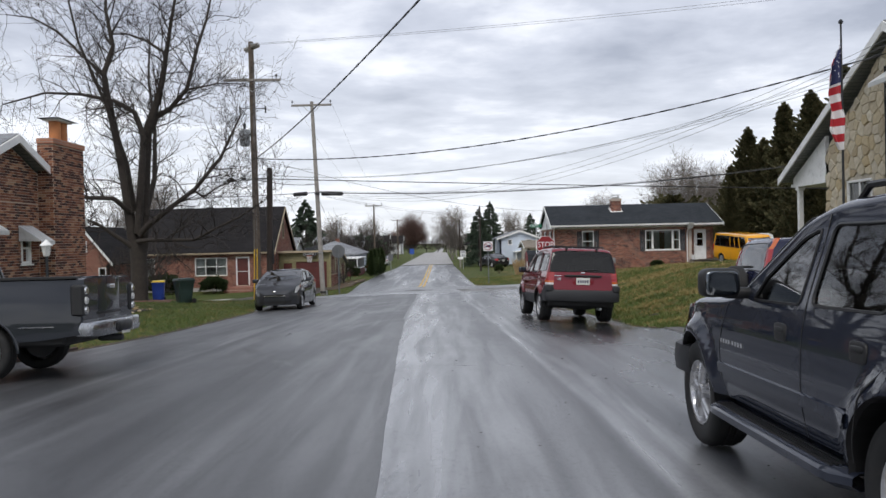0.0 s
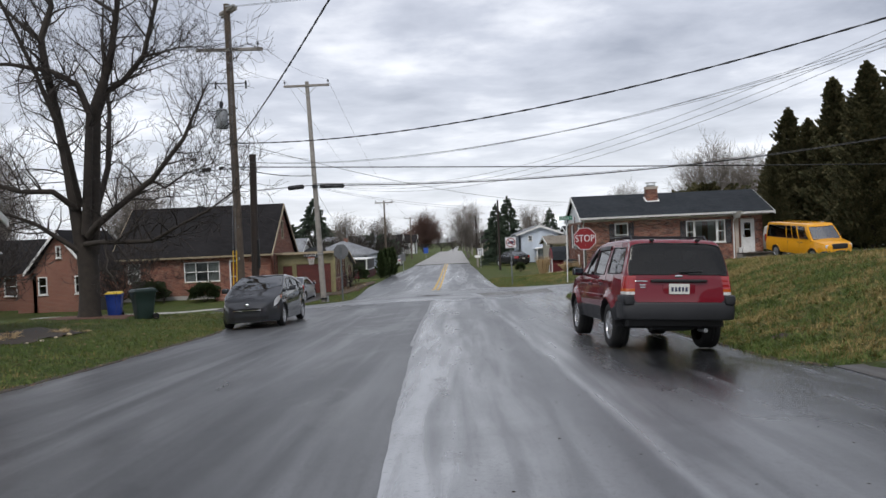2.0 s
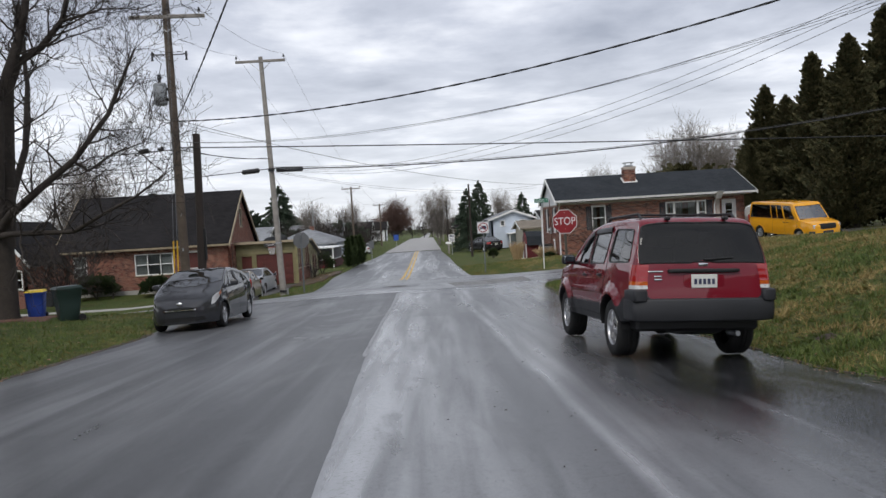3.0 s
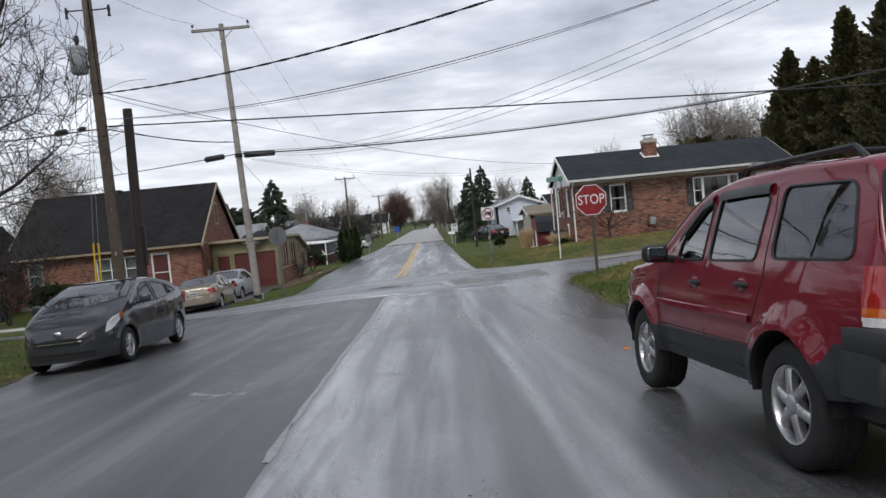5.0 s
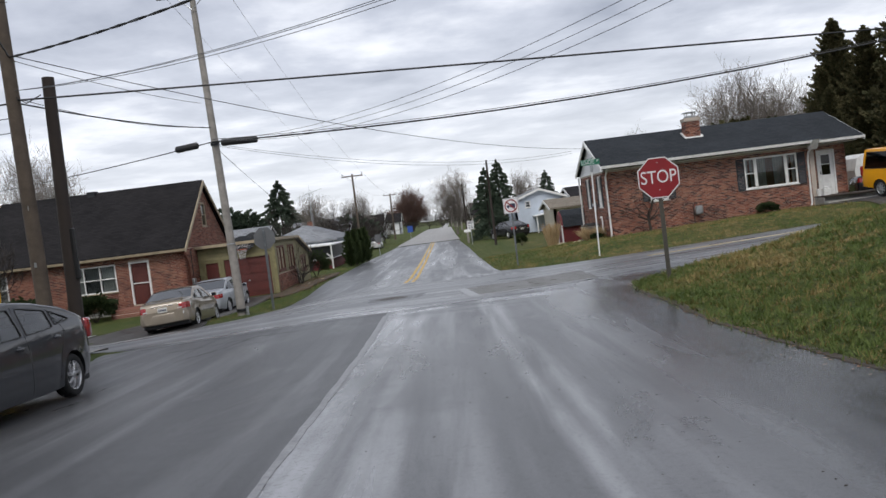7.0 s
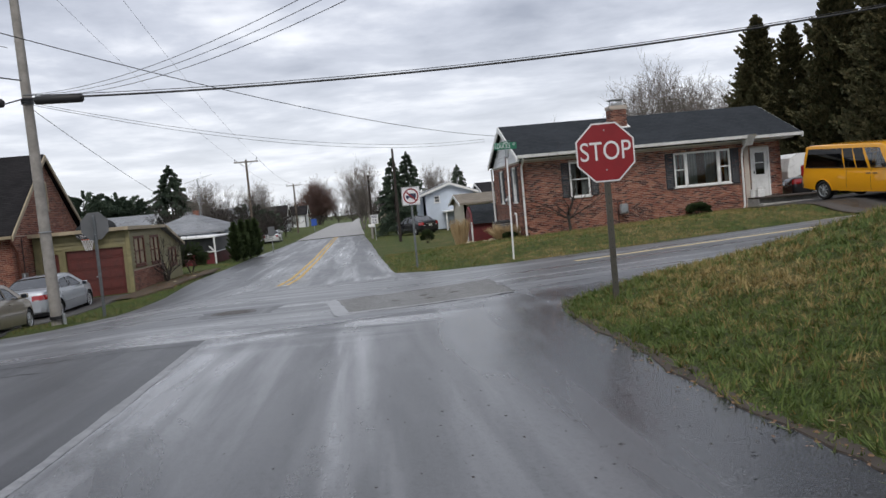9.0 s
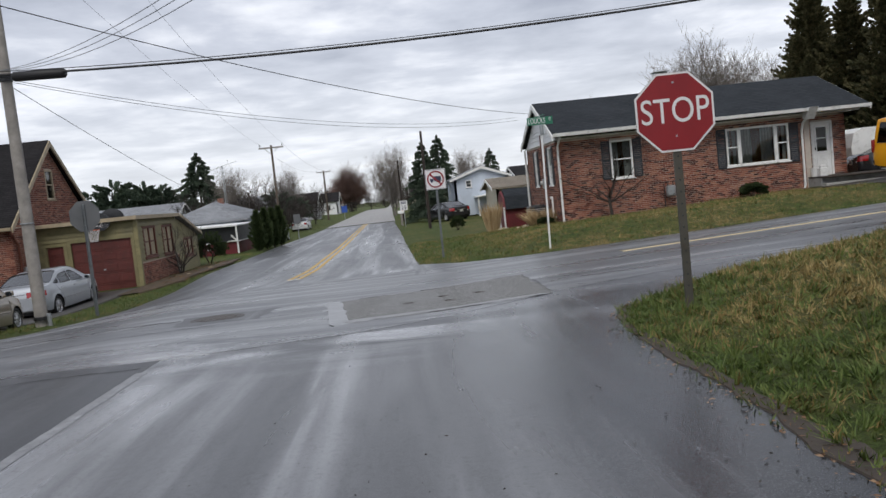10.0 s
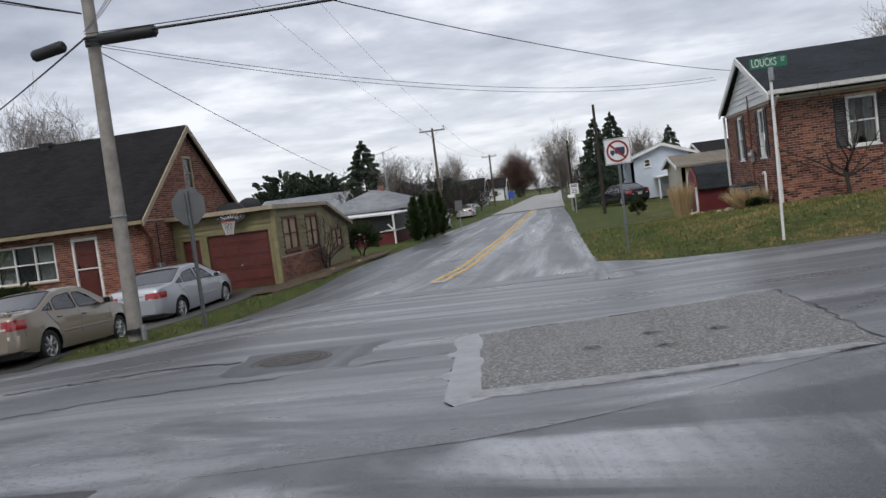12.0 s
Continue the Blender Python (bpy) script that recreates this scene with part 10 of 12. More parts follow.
def big_maple():
    base = Vector((-11.85, 31.3, -0.72))
    root = thing("maple_tree", Matrix.Translation(base), "large bare forked tree with spreading limbs and fine twigs", "tree", "bare trees")
    tw = Twigs(3)
    L = lambda *pts: [Vector(p) - base for p in pts]
    tr = Build()
    tr.tube([(0, 0, -0.4), (0.02, 0, 0.0), (0.03, 0, 0.25), (0.06, 0, 0.8), (0.06, 0, 1.6), (0.04, -0.02, 2.5)], [0.56, 0.42, 0.34, 0.31, 0.31, 0.31], 16)
    part("trunk", tr, "bark", root, smooth=True)
    limbs = [
        (L((-11.95, 31.25, 1.5), (-12.02, 31.2, 2.3), (-12.19, 31.2, 3.83), (-12.47, 31.2, 5.58), (-12.8, 31.2, 7.32), (-12.92, 31.25, 8.19), (-12.61, 31.4, 9.27), (-12.88, 31.5, 10.57), (-12.96, 31.6, 12.3)), 0.28, 0.05),
        (L((-11.68, 31.35, 1.4), (-11.6, 31.4, 2.5), (-11.47, 31.4, 4.49), (-11.34, 31.4, 6.12), (-11.03, 31.4, 6.88), (-10.77, 31.4, 7.75), (-10.51, 31.3, 8.94), (-10.26, 31.2, 10.13), (-9.87, 31.1, 11.9)), 0.30, 0.05),
        (L((-11.4, 31.4, 5.6), (-11.11, 31.6, 6.5), (-10.51, 31.7, 6.9), (-9.91, 31.8, 7.66), (-9.5, 31.9, 9.29), (-9.14, 32.0, 10.38), (-8.83, 32.1, 11.9)), 0.16, 0.04),
        (L((-9.91, 31.75, 7.6), (-9.24, 31.3, 7.59), (-8.49, 31.0, 7.66), (-7.73, 30.8, 7.6)), 0.06, 0.02),
        (L((-11.72, 31.1, 2.0), (-11.43, 30.9, 4.44), (-11.33, 30.9, 5.73), (-11.61, 30.8, 6.6), (-12.35, 30.7, 7.04), (-13.53, 30.6, 7.29), (-14.82, 30.5, 7.36), (-16.35, 30.3, 6.92)), 0.19, 0.03),
        (L((-11.65, 31.1, 1.95), (-11.27, 30.9, 2.28), (-10.31, 30.7, 2.94), (-9.33, 30.6, 3.62), (-8.3, 30.5, 4.77), (-7.94, 30.4, 5.44), (-7.4, 30.2, 6.34)), 0.17, 0.03),
        (L((-11.7, 31.0, 1.7), (-11.13, 30.6, 1.74), (-10.2, 30.3, 1.72), (-9.25, 30.1, 1.7), (-8.4, 29.9, 2.1), (-7.44, 29.7, 2.5), (-6.59, 29.5, 3.01)), 0.12, 0.025),
        (L((-11.95, 31.1, 2.8), (-12.39, 30.5, 3.34), (-13.23, 30.2, 3.36), (-14.16, 29.9, 3.7), (-14.9, 29.7, 3.5), (-15.9, 29.5, 3.8)), 0.13, 0.03),
        (L((-11.95, 31.1, 1.5), (-12.6, 30.9, 2.0), (-13.1, 30.7, 2.4), (-13.8, 30.5, 2.7), (-14.8, 30.3, 2.9)), 0.12, 0.03),
        (L((-12.92, 31.25, 8.1), (-13.8, 31.5, 8.91), (-14.88, 31.7, 9.97), (-15.96, 31.9, 10.59), (-17.06, 32.1, 10.79)), 0.09, 0.02),
        (L((-10.51, 31.3, 8.9), (-11.55, 31.9, 9.61), (-12.42, 32.2, 9.96), (-13.42, 32.4, 9.99)), 0.08, 0.02),
        (L((-9.4, 30.6, 3.6), (-9.1, 30.9, 3.33), (-8.54, 31.1, 3.75), (-7.66, 31.2, 4.06)), 0.055, 0.02),
        (L((-11.6, 31.5, 2.6), (-11.5, 32.4, 4.2), (-11.8, 33.4, 6.2), (-12.3, 34.2, 8.6), (-12.4, 34.8, 11)), 0.15, 0.03),
        (L((-11.8, 31.0, 2.9), (-11.6, 29.9, 4.6), (-11.9, 28.9, 6.6), (-12.4, 28.0, 8.6), (-12.6, 27.5, 10.5)), 0.13, 0.03),
    ]
    for pts, r0, r1 in limbs:
        for p, d, r, q in tw.limb(pts, r0 * 0.78, r1 * 0.8):
            if q < 0.22:
                continue
            for _ in range(2 if q < 0.97 else 4):
                side = d.cross(Vector((tw.r.gauss(0, 1), tw.r.gauss(0, 1), tw.r.gauss(0, 1)))).normalized()
                v = (d * tw.r.uniform(0.3, 0.9) + side * tw.r.uniform(0.6, 1.0) + Vector((0, 0, 0.12))).normalized()
                tw.grow(p, v, tw.r.uniform(0.8, 1.9), max(0.012, min(0.03, r * 0.4)), 2)
    part("limb_wood", tw.wood, "bark", root, smooth=True)
    ob = part("twig_crown", tw.fine, "twig", root)
    tagged(ob, kind="stuff")
    # buds at the tips
    return root


big_maple()


def bare_tree(seed, height, spread, levels=3, stems=1, thin=0.03, least=0.012, wood="bark_grey", fine="twig_pale", label="bare grey tree with fine twigs", name="bare_tree", group="bare trees", busy=0.7):
    """A leafless tree at the origin."""
    root = thing(name, Matrix.Identity(4), label, "tree", group)
    tw = Twigs(seed, thin, least, 0.16, 0.18, busy)
    r = tw.r
    for s in range(stems):
        a = r.uniform(0, 6.28)
        lean = Vector((math.cos(a), math.sin(a), 0)) * (0.25 if stems > 1 else 0.05)
        pts, p, d = [Vector((0, 0, -0.3))], Vector((0, 0, 0)), Vector((0, 0, 1)) + lean
        trunk_h = height * (0.28 if stems == 1 else 0.2)
        for i in range(4):
            p = p + (d + Vector((r.gauss(0, 0.06), r.gauss(0, 0.06), 0))).normalized() * trunk_h / 4
            pts.append(p.copy())
        rb = height * 0.02 / math.sqrt(stems)
        tw.limb(pts, rb, rb * 0.75)
        n = 6 if stems == 1 else 4
        for k in range(n):
            b = a + 6.28 * k / n + r.uniform(-0.4, 0.4)
            v = Vector((math.cos(b) * spread / height * 1.6, math.sin(b) * spread / height * 1.6, r.uniform(0.7, 1.3))).normalized()
            tw.grow(pts[-1 - (k % 2)], v, height * r.uniform(0.42, 0.62), rb * 0.5, levels)
    part("trunk", tw.wood, wood, root, smooth=True)
    tagged(part("twig_crown", tw.fine, fine, root), kind="stuff")
    return root


def tufts(rnd, pts, dirs, size, flat=0.35):
    """Small bent sprays of foliage: two blades each."""
    v, f = [], []
    for p, d in zip(pts, dirs):
        d = Vector(d).normalized()
        side = d.cross(Vector((rnd.gauss(0, 1), rnd.gauss(0, 1), rnd.gauss(0, 1)))).normalized()
        s = size * rnd.uniform(0.6, 1.3)
        w = s * flat
        p = Vector(p)
        for t in (0, 1):
            side2 = side if t == 0 else d.cross(side)
            k = len(v)
            v += [p - side2 * w * 0.4, p + d * s * 0.5 + side2 * w, p + d * s, p + d * s * 0.45 - side2 * w]
            f.append((k, k + 1, k + 2, k + 3))
    return [tuple(q) for q in v], f


def conifer(seed, height, radius, n, size, mat, label, style="cedar", name="conifer", trunk_h=0.06, bark="bark"):
    root = thing(name, Matrix.Identity(4), label, "tree", "evergreens")
    rnd = random.Random(seed)
    b = Build()
    b.tube([(0, 0, -0.4), (0, 0, height * 0.5), (0, 0, height * 0.97)], [height * 0.018, height * 0.011, 0.02], 8)
    part("trunk", b, bark, root, smooth=True)
    pts, dirs = [], []
    boughs = int(height * {"cedar": 46, "spruce": 14, "hedge": 60, "pine": 11}[style])
    each = max(8, n // boughs)
    for i in range(boughs):
        t = (i + rnd.random()) / boughs
        t = 1 - (1 - t) ** 0.8 if style != "spruce" else t
        z = height * (trunk_h + (0.98 - trunk_h) * t)
        a = i * 2.4 + rnd.uniform(-0.5, 0.5)
        if style == "pine":
            z = height * (trunk_h + (0.9 - trunk_h) * t)
            reach = radius * math.sin(math.pi * (0.12 + 0.80 * t)) ** 0.7 * rnd.uniform(0.45, 1.15) + 0.2
            rise, droop = rnd.uniform(0.05, 0.4), 0.04
        elif style != "spruce":
            reach = radius * (1 - t) ** 0.85 * (0.8 + 0.2 * min(1, t * 5)) * rnd.uniform(0.55, 1.2) * (1 + 0.18 * math.sin(a * 2 + z * 1.3)) + (0.15 if style == "cedar" else 0.03)
            rise, droop = (rnd.uniform(0.4, 1.1) if style == "cedar" else rnd.uniform(0.8, 1.6)), 0.0
        else:
            z = height * trunk_h + round((z - height * trunk_h) / 0.55) * 0.55 + rnd.uniform(-0.1, 0.1)
            z = min(z, height * 0.97)
            reach = radius * 1.2 * (1 - t) ** 0.8 * rnd.uniform(0.7, 1.15) + 0.2
            rise, droop = rnd.uniform(-0.1, 0.12), 0.22
        out = Vector((math.cos(a), math.sin(a), 0))
        across = Vector((-math.sin(a), math.cos(a), 0))
        for _ in range(each):
            q = rnd.uniform(0.12, 1.0) ** 0.7
            fan = reach * 0.34 * q * (1.1 - q * 0.75)
            p = out * reach * q + across * rnd.gauss(0, 0.55) * fan
            p.z = z + reach * (rise * q - droop * q * q * 1.6 + (0.10 * q ** 3 if droop else 0)) + rnd.gauss(0, 0.10) * reach * (1.1 - q)
            if droop:
                p.z -= abs(rnd.gauss(0, 0.10)) * (1 + reach * 0.25)
            pts.append(p)
            dirs.append(out * 0.7 + across * rnd.gauss(0, 0.45) + Vector((0, 0, rnd.uniform(0.1, 1.2) if style != "spruce" else rnd.uniform(-0.5, 0.25))))
    for _ in range(max(30, n // 90)):
        q = rnd.random()
        pts.append(Vector((rnd.gauss(0, 0.05), rnd.gauss(0, 0.05), height * (0.9 + 0.1 * q))))
        dirs.append(Vector((rnd.gauss(0, 0.4), rnd.gauss(0, 0.4), 1)))
    c = Build()
    c.v, c.f = tufts(rnd, pts, dirs, size)
    part("crown", c, mat, root)
    return root


def stand(root, x, y, k=1.0, turn=0.0, copy=True, sink=0.1):
    m = pose(x, y, float(land_z(x, y)) - sink, 0, 0, turn)
    if copy:
        o = copy_thing(root, m)
    else:
        root.matrix_world = m
        o = root
    o.scale = (k, k, k)
    return o


# tall dark evergreens behind the yellow van
cd = conifer(11, 14.5, 3.7, 36000, 0.25, "cedar", "tall dark evergreen with ragged outline", trunk_h=0.0)
stand(cd, 30.7, 81.0, 0.9, 0, False)
cd2 = conifer(12, 13.5, 2.6, 24000, 0.30, "cedar", "tall dark open-branched evergreen", "cedar", trunk_h=0.0)
stand(cd2, 29.5, 69.5, 1.0, 40, False)
for x, y, k, t, src in ((28.6, 62.5, 0.9, 120, cd), (33.0, 74.0, 0.86, 200, cd), (32.0, 64.0, 1.05, 300, cd), (33.5, 58.0, 0.95, 30, cd2), (27.2, 76.0, 0.62, 80, cd), (30.1, 75.5, 0.78, 35, cd), (30.8, 55.0, 0.72, 10, cd), (36.5, 66.0, 1.0, 160, cd), (25.6, 72.0, 0.5, 210, cd), (35.5, 52.0, 0.9, 260, cd), (32.3, 69.5, 0.95, 75, cd), (34.5, 61.0, 1.0, 110, cd2), (29.9, 66.0, 0.8, 230, cd2)):
    stand(src, x, y, k, t)
low = conifer(13, 4.2, 2.6, 8000, 0.24, "cedar", "low dark spreading evergreen behind the ranch house", trunk_h=0.1)
stand(low, 23.2, 82.0, 1.55, 0, False)
# spruces beyond the crossing
sp = conifer(21, 9.6, 2.6, 11000, 0.23, "spruce", "dark layered spruce tree", "spruce", trunk_h=0.1)
stand(sp, 6.5, 116.0, 0.91, 0, False)
for x, y, k, t in ((4.05, 98.0, 0.73, 70), (13.4, 126, 0.75, 210), (4.9, 108, 0.62, 20)):
    stand(sp, x, y, k, t)
wide = conifer(22, 9.8, 3.9, 17000, 0.26, "spruce", "broad dark spruce with layered boughs behind the low house", "spruce", trunk_h=0.08)
stand(wide, -21.5, 123, 1.0, 140, False)
pine = conifer(31, 7.4, 3.8, 9000, 0.30, "spruce", "spreading dark pine with layered boughs behind the garage", "pine", trunk_h=0.15)
stand(pine, -29.9, 118, 1.0, 0, False)
for x, y, k, t in ((-27.3, 121, 0.95, 60), (-24.8, 119, 0.86, 130), (-33.5, 126, 0.8, 200), (-20.5, 131, 0.7, 310), (-12.5, 120, 0.6, 20), (-14.5, 112, 0.5, 90), (-10.6, 123, 0.5, 160), (-17.5, 108, 0.5, 250)):
    stand(pine, x, y, k, t)
# clipped upright hedge trees by the far verge
hd = conifer(41, 2.5, 0.50, 4800, 0.14, "hedge", "narrow upright arborvitae by the verge", "hedge", trunk_h=0.0, name="arborvitae")
stand(hd, -7.15, 76.6, 1.0, 0, False, 0.05)
for x, y, k, t in ((-6.95, 78.3, 1.05, 50), (-6.75, 80.0, 1.04, 110), (-6.55, 81.7, 1.08, 190)):
    stand(hd, x, y, k, t, True, 0.05)

# bare trees in the distance
bt = bare_tree(51, 13, 4.8, 3, 2, 0.03, 0.013, fine="twig_pale", busy=0.95, label="bare grey tree behind the ranch house")
stand(bt, 27.0, 93.0, 0.85, 0, False)
for x, y, k, t in ((30.5, 96, 0.75, 90), (34, 98, 0.8, 200), (20.5, 104, 0.62, 140), (1.0, 130, 0.62, 40), (12.6, 150, 0.6, 250), (-15, 110, 0.5, 300), (-34, 62, 0.8, 30), (-28, 74, 0.75, 150), (-40, 70, 0.9, 270), (-12, 128, 0.5, 10)):
    stand(bt, x, y, k, t)
bs = bare_tree(52, 6.5, 6.5, 3, 4, 0.03, 0.017, "bark", "twig", "spreading bare brown tree", "bare_tree")
stand(bs, -11.5, 104, 0.85, 0, False)
for x, y, k, t in ((-16, 98, 0.8, 60), (-10.2, 117, 0.7, 100), (-13.2, 108, 0.75, 210), (-9.4, 110, 0.55, 40), (-15.5, 116, 0.8, 330), (-9.0, 128, 0.7, 260), (-12.5, 136, 0.8, 140), (4.4, 122, 0.6, 75), (-19, 50, 0.75, 20), (-25, 47, 1.0, 130), (-30, 52, 1.1, 220), (-19.5, 66, 0.8, 170), (-35, 45, 1.1, 80), (-11.5, 150, 0.8, 10), (-13, 165, 0.8, 60), (5.0, 140, 0.6, 90), (3.5, 160, 0.6, 150), (-9, 215, 1.0, 30), (3.5, 205, 0.9, 70), (-11, 232, 1.1, 200), (2.5, 235, 1.1, 120), (-6.5, 262, 1.2, 250), (0.0, 275, 1.2, 310), (-12, 280, 1.2, 45), (6, 290, 1.3, 15), (-20, 300, 1.4, 99), (14, 310, 1.4, 190), (-3.5, 330, 1.3, 280)):
    stand(bs, x, y, k, t)


def twig_dome():
    """A dense rounded crown of red-brown twigs."""
    root = thing("bare_tree", Matrix.Identity(4), "dense rounded red-brown leafless tree by the street", "tree", "bare trees")
    rnd = random.Random(8)
    b, t = Build(), Build()
    b.tube([(0, 0, -0.3), (0, 0, 1.2)], [0.3, 0.22], 8)
    for _ in range(900):
        a, e = rnd.uniform(0, 6.28), math.asin(rnd.uniform(-0.12, 1))
        d = Vector((math.cos(a) * math.cos(e), math.sin(a) * math.cos(e), math.sin(e)))
        k = rnd.uniform(0.5, 1.0)
        end = Vector((d.x * 3.3, d.y * 3.3, 3.2 + d.z * 4.6)) * k + Vector((0, 0, 3.0 * (1 - k)))
        mid = end * 0.5 + Vector((0, 0, 0.9))
        t.tube([Vector((0, 0, 1.0)).lerp(mid, 0.5), mid, end], [0.03, 0.022, 0.012], 3, cap=False)
        for _ in range(4):
            o = mid.lerp(end, rnd.uniform(0.3, 1))
            t.tube([o, o + (d + Vector((rnd.gauss(0, 0.5), rnd.gauss(0, 0.5), rnd.gauss(0, 0.5)))) * 0.8], [0.015, 0.01], 3, cap=False)
    part("trunk", b, "bark", root, smooth=True)
    tagged(part("twig_crown", t, "twig_red", root), kind="stuff")
    return root


td = twig_dome()
stand(td, -8.2, 193, 1.25, 0, False)
for x, y, k, t in ((-11, 240, 1.0, 80), (-14, 215, 0.8, 150)):
    stand(td, x, y, k, t)


def shrub(seed, w, h, n, size, mat, label, name="shrub"):
    root = thing(name, Matrix.Identity(4), label, "shrub", "shrubs")
    rnd = random.Random(seed)
    b = Build()
    for _ in range(6):
        a = rnd.uniform(0, 6.28)
        b.tube([(0, 0, -0.1), (w * 0.2 * math.cos(a), w * 0.2 * math.sin(a), h * 0.4), (w * 0.35 * math.cos(a), w * 0.35 * math.sin(a), h * 0.75)], [0.025, 0.018, 0.008], 5)
    part("stem_wood", b, "bark", root)
    pts, dirs = [], []
    for _ in range(n):
        a, u = rnd.uniform(0, 6.28), rnd.uniform(-0.3, 1)
        k = rnd.uniform(0.55, 1.0) ** 0.5 * (1 + 0.18 * math.sin(a * 4 + seed) + 0.12 * math.sin(u * 9 + a * 2))
        c = math.sqrt(max(0, 1 - u * u))
        pts.append((w / 2 * c * math.cos(a) * k, w / 2 * c * math.sin(a) * k, h * 0.42 + h * 0.55 * u * k))
        dirs.append((c * math.cos(a), c * math.sin(a), u + 0.3))
    c = Build()
    c.v, c.f = tufts(rnd, pts, dirs, size, 0.5)
    part("leaf_crown", c, mat, root)
    return root


s1 = shrub(61, 2.0, 1.3, 1600, 0.16, "shrub", "rounded dark evergreen bush by the brick house")
stand(s1, -19.3, 55.0, 1.0, 0, False, 0.0)
for x, y, k, t in ((-15.8, 54.7, 0.85, 90), (-12.9, 42.5, 0.0, 0)):
    if k:
        stand(s1, x, y, k, t, True, 0.0)
s2 = shrub(62, 0.9, 0.45, 700, 0.10, "shrub", "low dark bush against the ranch house wall")
stand(s2, 15.0, 57.0, 1.0, 0, False, 0.0)
s3 = shrub(63, 1.2, 1.3, 900, 0.12, "shrub", "small rounded bush on the far lawn")
stand(s3, 4.9, 74.0, 0.62, 0, False, 0.0)
s4 = shrub(64, 1.5, 1.5, 900, 0.14, "shrub", "brownish bush beside the garage")
stand(s4, -8.3, 68.6, 1.0, 0, False, 0.0)
stand(s2, 7.2, 58.2, 0.6, 40, True, 0.0)


def grass_clump(x, y, w, h, n, label, flop=0.25, seed=1):
    rnd = random.Random(seed)
    v, f = [], []
    for _ in range(n):
        a, q = rnd.uniform(0, 6.28), rnd.random() ** 0.7 * w / 2
        p = Vector((q * math.cos(a), q * math.sin(a), 0))
        d = Vector((math.cos(a) * flop * rnd.uniform(0.2, 1.4), math.sin(a) * flop * rnd.uniform(0.2, 1.4), 1)).normalized()
        s = h * rnd.uniform(0.6, 1.05)
        side = d.cross(Vector((rnd.gauss(0, 1), rnd.gauss(0, 1), 0.1))).normalized() * 0.012
        k = len(v)
        v += [p - side, p + side, p + d * s * 0.6 + side * 0.8, p + d * s + Vector((d.x, d.y, -0.2)) * 0.1, p + d * s * 0.6 - side * 0.8]
        f.append((k, k + 1, k + 2, k + 3, k + 4))
    b = Build()
    b.v, b.f = [tuple(q) for q in v], f
    return solid("ornamental_grass", b, "dry_grass", label, "grass", m=pose(x, y, float(land_z(x, y)) - 0.03))


grass_clump(6.05, 66.2, 0.55, 1.5, 600, "tall straw-coloured clump of dry grass", 0.22, 1)
grass_clump(7.25, 59.0, 1.0, 0.85, 800, "floppy straw-coloured clump of dry grass", 0.8, 2)
grass_clump(-9.9, 25.6, 0.3, 0.2, 60, "small dry pale plant in the flower bed", 0.7, 3)


def small_bush(x, y, h, seed, label):
    o = bare_tree(seed, h, h * 0.9, 3, 2, 0.012, 0.005, "bark", "twig", label, "bare_shrub")
    o.matrix_world = pose(x, y, float(land_z(x, y)) - 0.05)
    return o


small_bush(9.5, 56.9, 3.9, 71, "bare ornamental shrub before the ranch house window")
small_bush(12.6, 57.0, 0.9, 72, "low bare shrub against the ranch house wall")
small_bush(-18.3, 54.6, 1.9, 73, "bare shrub against the brick house wall")
small_bush(-7.95, 62.2, 2.6, 74, "leafless vine climbing beside the garage windows")
small_bush(-7.8, 61.4, 2.3, 75, "leafless vine climbing beside the garage windows")

# ---- markings, patches and drives ----
line_ys = np.concatenate([np.arange(49.9, 75, 0.6), np.arange(75, 112, 2.0)])
mid_line = lambda y: np.interp(y, [49.9, 102, 120], [-1.57, -2.0, -2.1])
for off in (-0.14, 0.14):
    ribbon("yellow_line", "yellow_line", "worn double yellow centre line", line_ys, lambda y: mid_line(y) + off - 0.05, lambda y: mid_line(y) + off + 0.05, 0.010, 3, ragged=0.012, seed=off * 9, category="road marking", thick=0.004)
crosswise("kerb_line", "pale_strip", "pale worn edge line before the driveway", np.arange(-15, -8.3, 0.4), lambda x: 44.4 + 0.15 * (x + 8.7) - 0.06, lambda x: 44.4 + 0.15 * (x + 8.7) + 0.08, 0.016, 3, ragged=0.02, seed=17, category="road marking")
crosswise("road_line", "line_cream", "worn cream line along the crossing street", np.concatenate([np.arange(6.0, 24, 0.6), np.arange(24, 90, 4.0)]), lambda x: cross_y(x) + 0.15, lambda x: cross_y(x) + 0.38, 0.013, 3, ragged=0.015, seed=7, category="road marking")


def slab(name, quad, mat, label, lift=0.012, n=14, ragged=0.04, seed=0, height=road_z, category="road patch", edge=0.02):
    """A four-cornered patch laid on the paving, its border uneven."""
    a, c, d, e = [Vector((*q, 0)) for q in quad]
    b, rows = Build(), []
    for i in range(n + 1):
        row = []
        for j in range(n + 1):
            s, t = i / n, j / n
            p = a.lerp(c, t).lerp(e.lerp(d, t), s)
            if i in (0, n) or j in (0, n):
                p += Vector((noise.noise((p.x * 2.3, p.y * 2.3, seed)), noise.noise((p.x * 2.3, p.y * 2.3, seed + 5)), 0)) * ragged
            z = float(height(p.x, p.y)) + lift - (edge if i in (0, n) or j in (0, n) else 0)
            row.append((p.x, p.y, z))
        rows.append(row)
    b.sheet(rows)
    return solid(name, b, mat, label, category, kind="structure", smooth=True)


